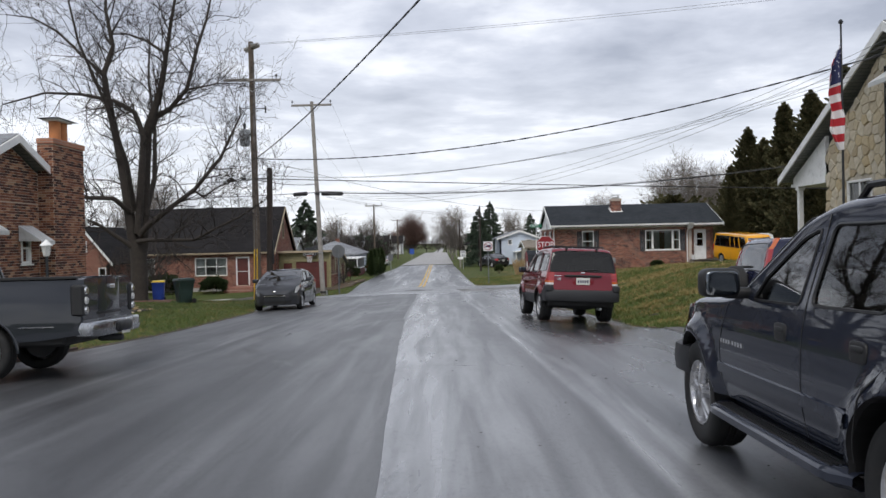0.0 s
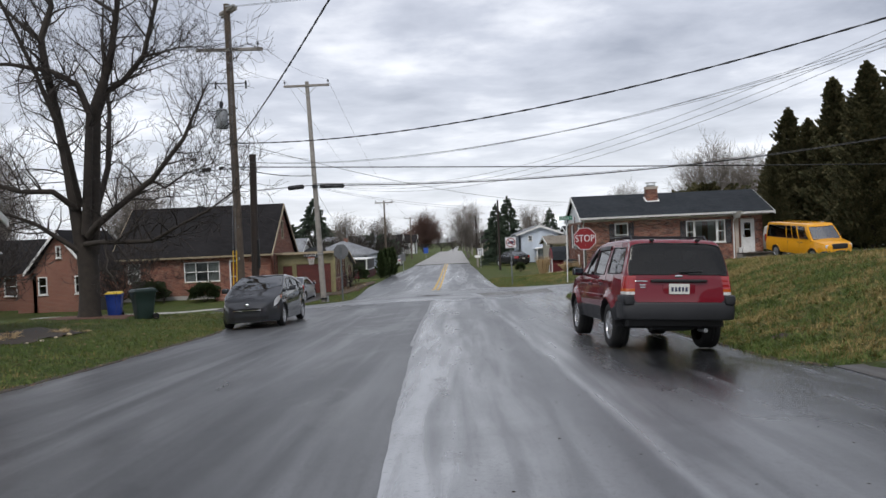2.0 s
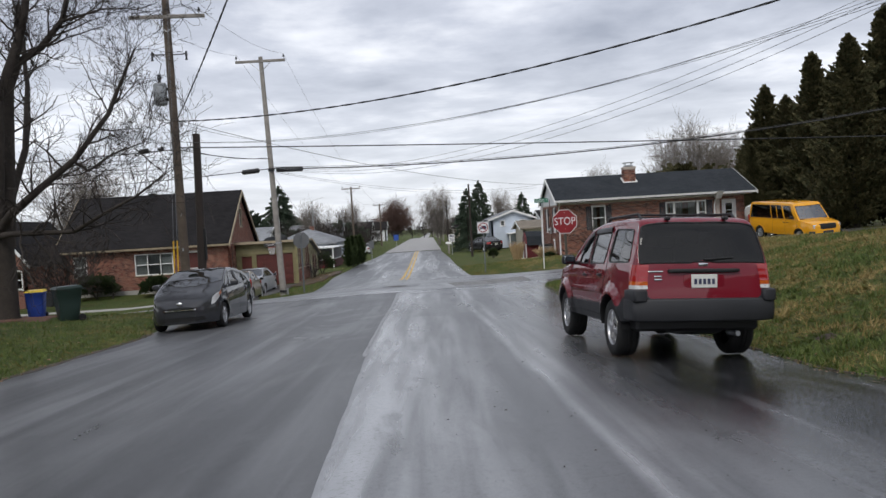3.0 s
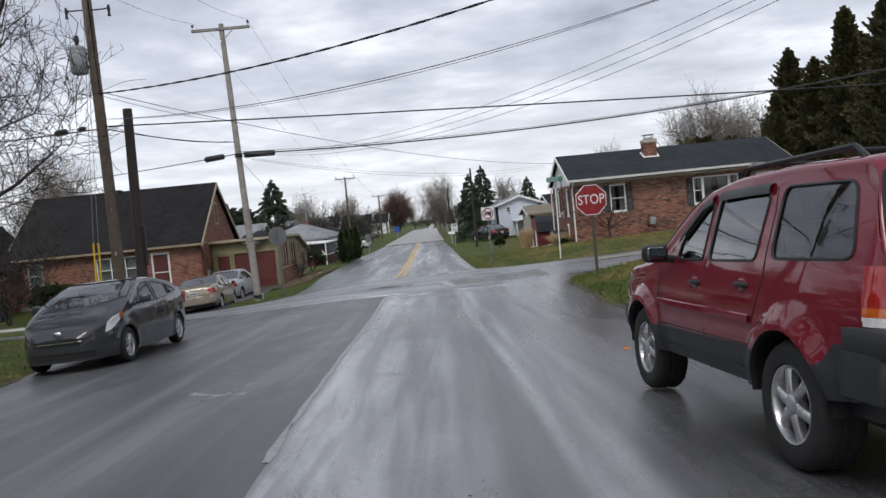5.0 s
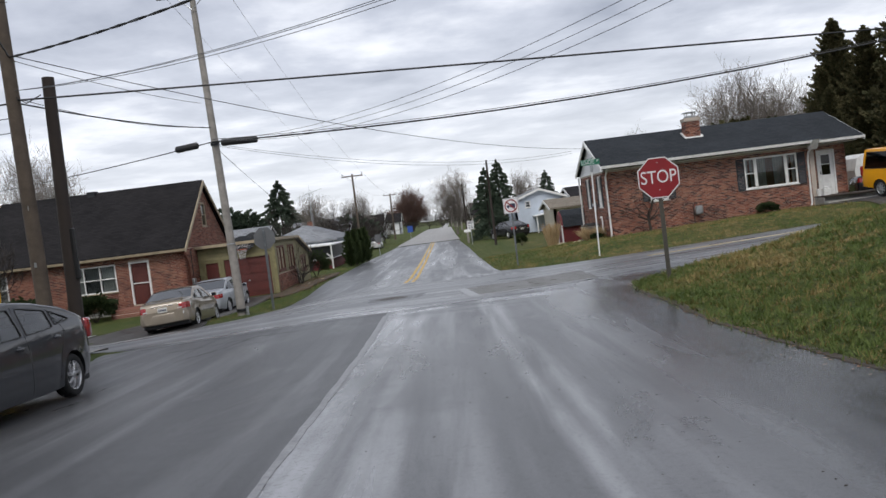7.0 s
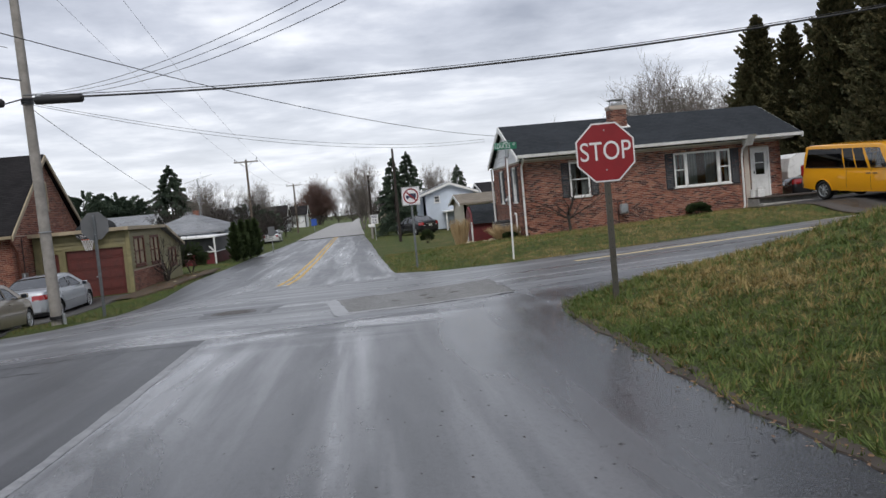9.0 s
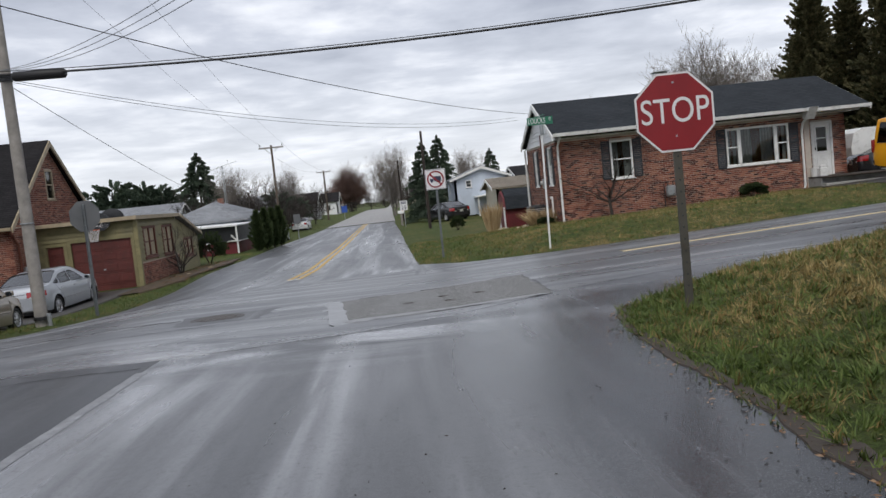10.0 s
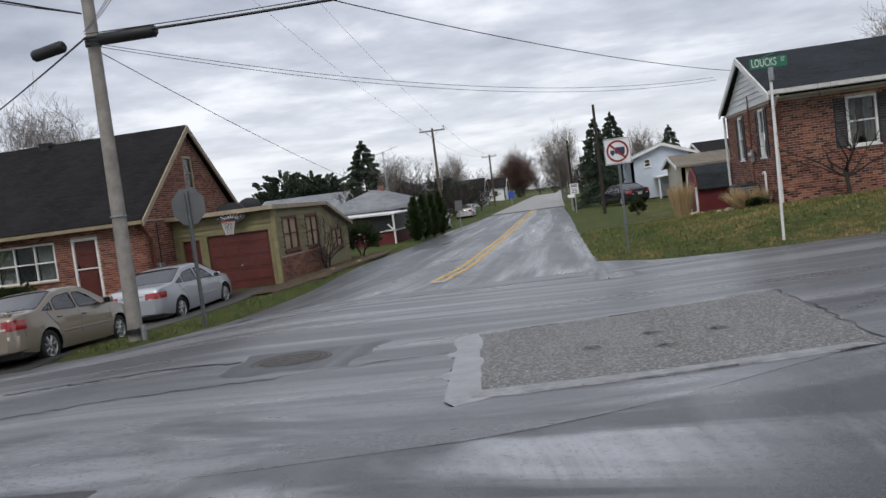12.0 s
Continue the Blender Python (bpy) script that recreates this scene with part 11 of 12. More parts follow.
slab("concrete_patch", [(0.39, 40.4), (3.6, 41.25), (3.55, 38.1), (0.69, 37.78)], "aggregate", "exposed-aggregate concrete patch set into the crossing", 0.016, ragged=0.1, edge=0.01)
slab("patch_edge", [(0.26, 40.5), (0.46, 40.55), (0.80, 37.75), (0.54, 37.5)], "pale_strip", "pale dried edge of the concrete patch", 0.0175, 26, 0.2, 3, edge=0.0125)
slab("patch_edge", [(0.35, 40.52), (3.6, 41.36), (3.6, 41.24), (0.40, 40.40)], "pale_faint", "pale worn edge of the concrete patch", 0.018, 16, 0.05, 4, edge=0.0125)
slab("patch_edge", [(0.60, 37.86), (3.5, 38.2), (3.5, 38.06), (0.62, 37.66)], "pale_faint", "pale worn edge of the concrete patch", 0.018, 18, 0.07, 8, edge=0.0125)
slab("paint_fleck", [(-1.78, 49.5), (-1.35, 49.6), (-1.35, 50.0), (-1.72, 49.95)], "white_line", "worn white paint fleck at the end of the centre line", 0.014, 6, 0.08, 9, edge=0.004)


ribbon("seam_edge", "pale_faint", "pale dried edge along the seam of the two lanes", np.arange(20, 35.7, 0.15), lambda y: SEAM(y) + 0.0, lambda y: SEAM(y) + 0.02 + 0.06 * smooth_step(22, 34, y), 0.009, 3, ragged=0.025, seed=6, category="road seam", thick=0.006)


def crack(pts, w, seed, mat="trim_black", label="dark tarry crack in the asphalt"):
    rnd = random.Random(seed)
    b, L, R = Build(), [], []
    for (x0, y0), (x1, y1) in zip(pts, pts[1:]):
        n = max(3, int(math.hypot(x1 - x0, y1 - y0) / 0.12))
        for i in range(n):
            t = i / n
            x, y = lerp(x0, x1, t) + rnd.gauss(0, 0.02), lerp(y0, y1, t) + rnd.gauss(0, 0.03)
            d = Vector((x1 - x0, y1 - y0, 0)).normalized()
            k = w * rnd.uniform(0.25, 1.0)
            z = float(road_z(x, y)) + 0.0095
            L.append((x - d.y * k, y + d.x * k, z)), R.append((x + d.y * k, y - d.x * k, z))
    b.sheet([L, R])
    solid("road_crack", b, mat, label, "road crack", kind="structure")


crack([(-7.8, 35.6), (-5.6, 35.9), (-3.4, 35.7), (-1.2, 35.9)], 0.025, 1)
crack([(-5.2, 34.3), (-4.2, 34.5), (-3.6, 34.9), (-2.6, 34.8)], 0.03, 2)
crack([(-4.4, 32.5), (-3.9, 33.6), (-3.7, 34.8)], 0.03, 3)
crack([(-6.4, 44.6), (-4.5, 45.4), (-3.2, 45.6)], 0.04, 4)
crack([(-5.2, 47.2), (-4.4, 48.2), (-3.6, 48.5)], 0.05, 5)
crack([(-8, 45.1), (-4, 45.8), (2, 46.9), (8, 47.6)], 0.03, 6)
crack([(-6, 38.4), (-2, 38.9), (0.4, 39.6)], 0.018, 7)
crack([(3.56, 41.3), (3.58, 40.0), (3.55, 38.2)], 0.014, 5)
crack([(-2.35, 22.5), (-2.05, 23.05), (-1.75, 23.9)], 0.03, 11, "scrape", "pale scraped mark on the asphalt")
crack([(-2.5, 23.3), (-2.1, 23.0), (-1.7, 22.95)], 0.07, 21, "scrape", "pale scraped mark on the asphalt")
crack([(-4.9, 40.2), (-3.2, 40.3), (-1.9, 40.1)], 0.04, 13)


def cover(x, y, r, label, name="manhole_cover", slots=5):
    z = float(road_z(x, y))
    slope = pose(x, y, z + 0.006)
    root = thing(name, slope, label, "manhole", "iron covers in the road")
    b = Build()
    ring = lambda q0, q1, z0, n=28: [[(q * math.cos(a), q * math.sin(a), z0) for q in (q0, q1)] for a in np.linspace(0, 2 * math.pi, n)]
    b.sheet([[(q * math.cos(a), q * math.sin(a), zz) for q, zz in ((r, 0.0), (r * 1.02, 0.008), (r * 1.14, 0.008), (r * 1.18, -0.004))] for a in np.linspace(0, 2 * math.pi, 33)])
    part("rim", b, "cast_iron", root)
    b = Build()
    b.tube([(0, 0, -0.02), (0, 0, 0.008)], r * 0.99, 32)
    lid = part("lid", b, "cast_iron", root)
    for i in range(slots):
        w = (i - (slots - 1) / 2) * r * 1.6 / slots
        q = math.sqrt(max(0, (r * 0.85) ** 2 - w * w))
        if q > 0.02:
            b = Build()
            b.box((-q, w - r * 0.08, 0.008), (q, w + r * 0.08, 0.014), 0.003)
            part("rib", b, "cast_iron", lid)


cover(-1.41, 39.97, 0.36, "round iron manhole cover in the crossing, with a worn pale rim", slots=7)
slab("manhole_collar", [(-2.1, 40.5), (-0.55, 40.75), (-0.6, 39.4), (-2.0, 39.35)], "road_new", "dark tarred collar round the manhole", 0.009, 12, 0.2, 22, edge=0.006)
for x, y in ((1.58, 39.05), (2.13, 39.48), (2.19, 38.85), (2.67, 39.32)):
    cover(x, y, 0.105, "small round iron valve cover set in the concrete patch", "valve_cover", 3)

ribbon("dirt_edge", "soil", "dark wet dirt along the edge of the grass", np.arange(15.9, 37, 0.15), lambda y: EDGE_R(y) - 0.03, lambda y: EDGE_R(y) + 0.10, 0.010, 5, ragged=0.10, seed=61, category="verge", thick=0.03)
ribbon("dirt_edge", "soil", "dark wet dirt along the edge of the grass", np.arange(13.6, 35.5, 0.15), lambda y: EDGE_L(y) - 0.08, lambda y: EDGE_L(y) + 0.07, 0.014, 5, ragged=0.10, seed=62, category="verge", thick=0.03)

# drives and walks
drive_xs = np.concatenate([np.arange(4.2, 10, 0.4), np.arange(10, 20, 1.0)])
crosswise("driveway_asphalt", "drive", "dark asphalt driveway under the blue SUV", drive_xs, lambda x: 8.6, lambda x: 15.55 + 0.25 * math.exp(-(x - 4)), 0.006, 16, ragged=0.12, seed=31, category="driveway", height=lambda x, y: land_z(x, y) + 0.045 * smooth_step(4.3, 5.4, x))
crosswise("driveway_brick", "mortar_red", "sanded bed of the brick driveway", np.arange(-12.5, -6.1, 0.4), lambda x: 8.0, lambda x: 14.3, 0.03, 14, seed=33, category="driveway", height=land_z)
ribbon("driveway_dark", "drive", "dark asphalt driveway beside the brick house", np.arange(44.5, 57.9, 0.5), lambda y: np.interp(y, [44, 46, 50, 58], [-12.8, -12.2, -11.8, -11.4]), lambda y: np.interp(y, [44, 45.5, 47.5, 50, 58], [-7.8, -8.0, -8.6, -8.5, -8.3]), 0.008, 12, height=lambda x, y: road_z(x, y) + (land_z(x, y) + 0.045 - road_z(x, y)) * smooth_step(44.7, 45.7, y), ragged=0.1, seed=35, category="driveway")
crosswise("mulch_bed", "mulch", "red-brown mulch bed along the brick wall", np.arange(7.6, 17.3, 0.4), lambda x: 56.85, lambda x: 57.64, 0.03, 5, height=land_z, ragged=0.14, seed=41, category="flower bed")
ribbon("mud_verge", "mud", "muddy verge with dead leaves beside the garage", np.arange(55.5, 70, 0.5), lambda y: np.interp(y, [55.5, 58, 62, 70], [-8.4, -8.2, -7.8, -7.3]), lambda y: np.interp(y, [55.5, 58, 66, 70], [-7.6, -6.9, -6.75, -7.0]), 0.075, 8, height=land_z, ragged=0.22, seed=36, category="verge")
crosswise("driveway_van", "drive", "asphalt driveway under the yellow van", np.arange(16.8, 26, 0.6), lambda x: cross_y(x) + 4.0, lambda x: 57.5 - 1.5 * (x < 19.5), 0.05, 14, height=land_z, seed=37, ragged=0.1, category="driveway")
crosswise("front_walk", "concrete", "pale concrete walk across the lawn", np.arange(-17, -7.2, 0.5), lambda x: 36.4 + 0.02 * x, lambda x: 37.3 + 0.02 * x, 0.05, 6, height=land_z, seed=38, category="path")
crosswise("driveway_apron", "concrete", "pale concrete drive edge in front of the brick house", np.arange(-22, -12, 0.6), lambda x: 46.2 + 0.1 * x * 0, lambda x: 47.3, 0.05, 6, height=land_z, seed=39, category="path")

# ---- loose things ----
def wheelie_bin(x, y, turn, mat, lid, label, k=1.0):
    root = thing("wheeled_bin", pose(x, y, float(land_z(x, y)) - 0.01, 0, 0, turn), label, "rubbish bin", "wheeled bins")
    b = Build()
    rows = []
    for z, w, d in ((0.02, 0.23, 0.22), (0.06, 0.24, 0.24), (0.5, 0.27, 0.29), (0.86, 0.29, 0.34), (0.9, 0.31, 0.36), (0.94, 0.31, 0.36)):
        ring = [(-w, -d + 0.04), (-w + 0.04, -d), (w - 0.04, -d), (w, -d + 0.04), (w, d - 0.04), (w - 0.04, d), (-w + 0.04, d), (-w, d - 0.04), (-w, -d + 0.04)]
        rows.append([(a * k, c * k, z * k) for a, c in ring])
    b.sheet(rows)
    part("body", b, mat, root, smooth=True)
    b = Build()
    b.add([(a * k, c * k, z * k) for a, c, z in ((-0.32, -0.38, 0.94), (0.32, -0.38, 0.94), (0.32, 0.36, 0.95), (-0.32, 0.36, 0.95), (-0.27, -0.3, 1.0), (0.27, -0.3, 1.0), (0.27, 0.3, 1.02), (-0.27, 0.3, 1.02))],
          [(0, 1, 5, 4), (1, 2, 6, 5), (2, 3, 7, 6), (3, 0, 4, 7), (4, 5, 6, 7), (0, 3, 2, 1)])
    part("lid", b, lid, root)
    b = Build()
    b.tube([(-0.25 * k, 0.42 * k, 0.9 * k), (0.25 * k, 0.42 * k, 0.9 * k)], 0.015, 8)
    part("handle", b, mat, root, smooth=True)
    for s in (-1, 1):
        b = Build()
        b.tube([(s * 0.24 * k, 0.3 * k, 0.1 * k), (s * 0.3 * k, 0.3 * k, 0.1 * k)], 0.1 * k, 16)
        part("wheel", b, "tyre", root, smooth=True)


wheelie_bin(-11.3, 31.95, 15, "bin_blue", "lid_yellow", "blue recycling bin with yellow lid beside the tree", 0.8)
wheelie_bin(-9.98, 31.0, -50, "bin_green", "bin_green", "dark green wheeled rubbish bin on the lawn", 0.95)


def guy_guards():
    z = float(land_z(-7.95, 33.8)) - 0.05
    for dx, dy in ((0.05, 0), (0.15, 0.05)):
        root = thing("guy_wire", pose(-8.02 + dx, 33.8 + dy, z), "steel guy wire in a bright yellow plastic guard", "guy wire", "guy wires")
        b = Build()
        b.tube([(0, 0, 0.0), (0.03, 0.12, 2.25)], 0.022, 8)
        part("guard", b, "guard_yellow", root, smooth=True)
        b = Build()
        b.tube([(0, 0, -0.3), (0.03, 0.12, 2.25), (-0.35 - dx, 2.5, 9.4 - z)], 0.007, 5)
        part("wire", b, "wire_alu", root)
        b = Build()
        b.tube([(0, -0.01, -0.2), (0, 0, 0.12)], 0.02, 8)
        part("anchor_rod", b, "metal_dark", root)


guy_guards()


def mailbox(x, y, turn, mat, label, h=1.05):
    root = thing("mailbox", pose(x, y, float(land_z(x, y)), 0, 0, turn), label, "mailbox", "mailboxes")
    b = Build()
    b.box((-0.045, -0.045, -0.3), (0.045, 0.045, h), 0.008)
    part("post", b, "wood_grey", root)
    b = Build()
    out = [(-0.09, 0), (0.09, 0), (0.09, 0.12)] + [(0.09 * math.cos(a), 0.12 + 0.09 * math.sin(a)) for a in np.linspace(0.3, 2.84, 7)] + [(-0.09, 0.12)]
    b.prism([(u, v + h) for u, v in out], (-0.25, 0.25))
    part("box", b, mat, root)
    b = Build()
    b.box((0.092, -0.1, h + 0.1), (0.10, -0.06, h + 0.26))
    part("flag", b, "orange", root)


for x, y, t in ((1.75, 93.5, 80), (1.7, 95.2, 80), (1.68, 96.4, 80)):
    mailbox(x, y, t, "white", "white mailbox on a post beside the far street")
mailbox(-9.0, 101, -80, "trim_black", "dark mailbox on a post beside the far street")


def hoop():
    root = thing("basketball_hoop", pose(-9.7, 57.72, 0.0), "dark fan-shaped basketball backboard with net above the garage door", "basketball hoop")
    b = Build()
    out = [(0.56 * math.cos(a), 0.83 + 0.36 * math.sin(a)) for a in np.linspace(0, math.pi, 13)] + [(-0.50, 0.66), (-0.28, 0.5), (0.28, 0.5), (0.50, 0.66)]
    b.prism(out, (0.0, 0.05))
    part("backboard", b, "shutter", root)
    rnd = random.Random(5)
    for a in np.linspace(0.25, math.pi - 0.25, 11):
        b = Build()
        c, d = math.cos(a), math.sin(a)
        for q in (0.20, 0.30, 0.38):
            q += rnd.uniform(-0.03, 0.03)
            x, z, w, e = 1.25 * q * c, 0.55 + 0.62 * q * d, rnd.uniform(0.012, 0.03), rnd.uniform(0.03, 0.07)
            b.prism([(x - w, z), (x + w, z + 0.01), (x + w * 0.4 + e * c, z + e * d), (x - w * 0.7 + e * c, z + e * d * 1.2)], (-0.006, 0.0))
        part("scuffed_print", b, "cloth_white", root, "worn white print")
    b = Build()
    b.tube([(0.22 * math.cos(a), -0.27 + 0.22 * math.sin(a), 0.55) for a in np.linspace(0, 2 * math.pi, 25)], 0.011, 6, False)
    b.tube([(-0.08, 0.0, 0.55), (-0.08, -0.07, 0.55)], 0.012, 6), b.tube([(0.08, 0.0, 0.55), (0.08, -0.07, 0.55)], 0.012, 6)
    rim = part("rim", b, "orange", root)
    b = Build()
    for k in range(12):
        for s in (1, -1):
            b.tube([((0.22 - 0.1 * t) * math.cos(2 * math.pi * k / 12 + s * t * 1.2), -0.27 + (0.22 - 0.1 * t) * math.sin(2 * math.pi * k / 12 + s * t * 1.2), 0.54 - 0.42 * t) for t in np.linspace(0, 1, 6)], 0.006, 4, False)
    part("net", b, "cloth_white", rim)
    b = Build()
    b.tube([(0, 0.05, 0.75), (0.0, 0.5, 0.75)], 0.04, 8)
    part("bracket", b, "metal_dark", root)


hoop()


def dish():
    root = thing("satellite_dish", pose(-9.4, 58.7, 0.5, 0, 0, 0), "dark round satellite dish on the garage roof", "satellite dish")
    b = Build()
    rows = [[(q * math.cos(a), -0.03 + 0.22 * q * q, 0.42 + 0.82 * q * math.sin(a)) for q in (0.0, 0.18, 0.34, 0.46, 0.47)] for a in np.linspace(0, 2 * math.pi, 25)]
    b.sheet(rows)
    part("reflector", b, "metal_dark", root, smooth=True)
    b = Build()
    b.tube([(0, 0.25, -0.1), (0, 0.2, 0.3), (0, 0.02, 0.42)], 0.025, 8)
    part("mast", b, "metal_grey", root, smooth=True)
    b = Build()
    b.tube([(0, -0.02, 0.1), (0, -0.4, 0.35)], 0.012, 6), b.box((-0.04, -0.46, 0.32), (0.04, -0.38, 0.42), 0.01)
    part("feed_arm", b, "metal_grey", root)


dish()


def antenna():
    x, y = -12.7, 95.0
    z = float(land_z(x, y))
    root = thing("antenna_mast", pose(x, y, z), "tall lattice mast with a television aerial on top", "antenna")
    b = Build()
    for a in (0, 2.09, 4.19):
        b.tube([(0.16 * math.cos(a), 0.16 * math.sin(a), 0), (0.05 * math.cos(a), 0.05 * math.sin(a), 4.7 - z)], 0.015, 5)
    for k in range(14):
        t0, t1 = k / 14, (k + 1) / 14
        for i, a in enumerate((0, 2.09, 4.19)):
            c = (2.09, 4.19, 0)[i]
            r0, r1 = 0.16 - 0.11 * t0, 0.16 - 0.11 * t1
            b.tube([(r0 * math.cos(a), r0 * math.sin(a), t0 * (4.7 - z)), (r1 * math.cos(c), r1 * math.sin(c), t1 * (4.7 - z))], 0.008, 4)
    part("mast", b, "metal_grey", root)
    b = Build()
    b.tube([(-1.1, 0, 4.35 - z), (1.2, 0.1, 4.95 - z)], 0.022, 5)
    boom = part("boom", b, "metal_grey", root)
    for i in range(9):
        t = i / 8
        p = Vector((-1.1, 0, 4.35 - z)).lerp(Vector((1.2, 0.1, 4.95 - z)), t)
        w = 0.75 - 0.5 * t
        b = Build()
        b.tube([p - Vector((0, w, 0)), p + Vector((0, w, 0))], 0.009, 4)
        part("aerial_rod", b, "metal_grey", boom)


antenna()


def cooling_unit(x, y, turn, label, k=1.0):
    root = thing("air_conditioner", pose(x, y, float(land_z(x, y)) - 0.02, 0, 0, turn), label, "air conditioner", "outdoor air conditioners")
    b = Build()
    b.box((-0.4 * k, -0.4 * k, 0.06), (0.4 * k, 0.4 * k, 0.82 * k), 0.03)
    body = part("body", b, "trim_grey", root)
    for i in range(9):
        for nm, lo, hi in (("fin", (-0.36, -0.412), (0.36, -0.4)), ("fin", (-0.412, -0.36), (-0.4, 0.36))):
            b = Build()
            z = 0.14 + i * 0.068
            b.box((lo[0] * k, lo[1] * k, z * k), (hi[0] * k, hi[1] * k, (z + 0.03) * k))
            part(nm, b, "metal_grey", body)
    b = Build()
    b.tube([(0, 0, 0.82 * k), (0, 0, 0.86 * k)], [0.3 * k, 0.28 * k], 20)
    part("fan_grille", b, "trim_black", root)
    b = Build()
    b.box((-0.46 * k, -0.46 * k, -0.05), (0.46 * k, 0.46 * k, 0.06), 0.01)
    part("pad", b, "concrete", root)


cooling_unit(7.25, 60.0, 0, "grey outdoor air conditioner beside the brick wall")
cooling_unit(-13.4, 27.2, 90, "grey outdoor air conditioner behind the chimney house", 0.8)


def lamp_post():
    x, y = -8.66, 18.0
    z = float(land_z(x, y))
    root = thing("lamp_post", pose(x, y, z), "black garden lamp post with a white lantern", "lamp post")
    b = Build()
    b.tube([(0, 0, -0.3), (0, 0, 0.12), (0, 0, 0.14), (0, 0, 1.35 - z)], [0.06, 0.06, 0.035, 0.03], 12)
    part("post", b, "metal_dark", root, smooth=True)
    b = Build()
    b.tube([(0, 0, 1.33 - z), (0, 0, 1.36 - z), (0, 0, 1.56 - z)], [0.06, 0.075, 0.11], 6)
    part("lantern", b, "lens_clear", root)
    b = Build()
    b.tube([(0, 0, 1.56 - z), (0, 0, 1.58 - z), (0, 0, 1.66 - z), (0, 0, 1.70 - z)], [0.14, 0.14, 0.05, 0.015], 6)
    part("lantern_roof", b, "white", root)


lamp_post()


def wall_boxes():
    b = Build()
    b.tube([(7.71, 60.3, 0.62), (7.55, 60.3, 0.62)], [0.12, 0.11], 16)
    m1 = thing("electric_meter", pose(7.72, 60.3, 0.3), "grey round electricity meter on the brick wall", "meter")
    b = Build()
    b.box((-0.1, -0.12, 0.0), (0.0, 0.12, 0.42), 0.015)
    part("meter_box", b, "metal_grey", m1)
    b = Build()
    b.tube([(-0.1, 0, 0.25), (-0.2, 0, 0.25)], [0.09, 0.085], 18)
    part("meter_glass", b, "lens_clear", m1, smooth=True)
    b = Build()
    b.tube([(-0.05, 0, 0.42), (-0.05, 0, 2.2)], 0.025, 8), b.tube([(-0.05, 0, 0.0), (-0.05, 0, -1.3)], 0.02, 8)
    part("conduit", b, "trim_brown", m1)
    m2 = thing("vent_pipe", pose(7.7, 58.6, -0.95), "white bent plastic vent pipe on the brick wall", "vent pipe")
    b = Build()
    b.tube([(0.1, 0, 0.1), (-0.06, 0, 0.1), (-0.08, 0, 0.14), (-0.08, 0, 0.85), (-0.08, 0.05, 0.9), (-0.08, 0.28, 0.9), (-0.08, 0.31, 0.84)], 0.035, 10)
    part("pipe", b, "white", m2, smooth=True)
    m3 = thing("gas_meter", pose(11.95, 57.55, float(land_z(11.95, 57.3))), "grey gas meter with pipes against the brick wall", "meter")
    b = Build()
    b.box((-0.18, -0.3, 0.42), (0.18, -0.08, 0.85), 0.05)
    part("meter_body", b, "metal_grey", m3)
    b = Build()
    b.tube([(-0.25, -0.19, -0.2), (-0.25, -0.19, 0.95), (-0.1, -0.19, 0.95), (-0.1, -0.19, 0.85)], 0.02, 8)
    part("inlet_pipe", b, "metal_dark", m3)
    b = Build()
    b.tube([(0.1, -0.19, 0.85), (0.1, -0.19, 1.0), (0.25, -0.19, 1.0), (0.25, 0.1, 1.0)], 0.02, 8)
    part("outlet_pipe", b, "metal_dark", m3)
    # lamp above the garage corner and a box beside the brick house door
    m4 = thing("electric_meter", pose(-11.9, 56.9, -1.05), "pale grey meter box on the brick gable wall", "meter")
    b = Build()
    b.box((-0.12, -0.12, 0.0), (0.03, 0.12, 0.4), 0.02)
    part("meter_box", b, "metal_grey", m4)
    b = Build()
    b.tube([(-0.05, 0, 0.4), (-0.05, 0, 1.9)], 0.02, 8)
    part("conduit", b, "metal_dark", m4)


wall_boxes()

# far parked cars
sedan("sedan", parked(-7.9, 88.6, 3, 2.7), "pale silver sedan parked by the far white house", "car_silver", group="parked cars")
sedan("sedan", parked(5.4, 92.0, 25, 2.7, land_z), "black sedan parked by the far blue house", "car_black", group="parked cars", k=1.05)
sedan("sedan", parked(-8.8, 112, 0, 2.7), "white sedan parked along the far street", "car_white", group="parked cars")

sedan("sedan", parked(22.4, 58.6, -100, 2.7, land_z), "black sedan behind the yellow van", "car_black", group="parked cars", k=1.0)


def trailer():
    root = thing("trailer", pose(22.8, 61.2, float(land_z(22.8, 61.2)), 0, 0, 0), "small white rounded travel trailer behind the cars", "trailer")
    b = Build()
    out = [(-1.9, 0.45), (1.9, 0.45), (1.95, 1.5), (1.75, 2.05), (1.4, 2.2), (-1.4, 2.2), (-1.8, 2.0), (-1.95, 1.4)]
    b.prism(out, (-0.9, 0.9))
    part("body", b, "white", root)
    b = Build()
    b.box((-0.2, -0.93, 1.3), (0.7, -0.9, 1.8), 0.01)
    part("window", b, "dark_glass", root)
    for s in (-1, 1):
        b = Build()
        b.tube([(0.1, s * 0.8, 0.3), (0.1, s * 0.95, 0.3)], 0.3, 16)
        part("wheel", b, "tyre", root)


trailer()
cone = Build()
cone.box((-0.15, -0.15, 0), (0.15, 0.15, 0.03), 0.01)
cone.tube([(0, 0, 0.03), (0, 0, 0.48), (0, 0, 0.5)], [0.11, 0.035, 0.02], 16)
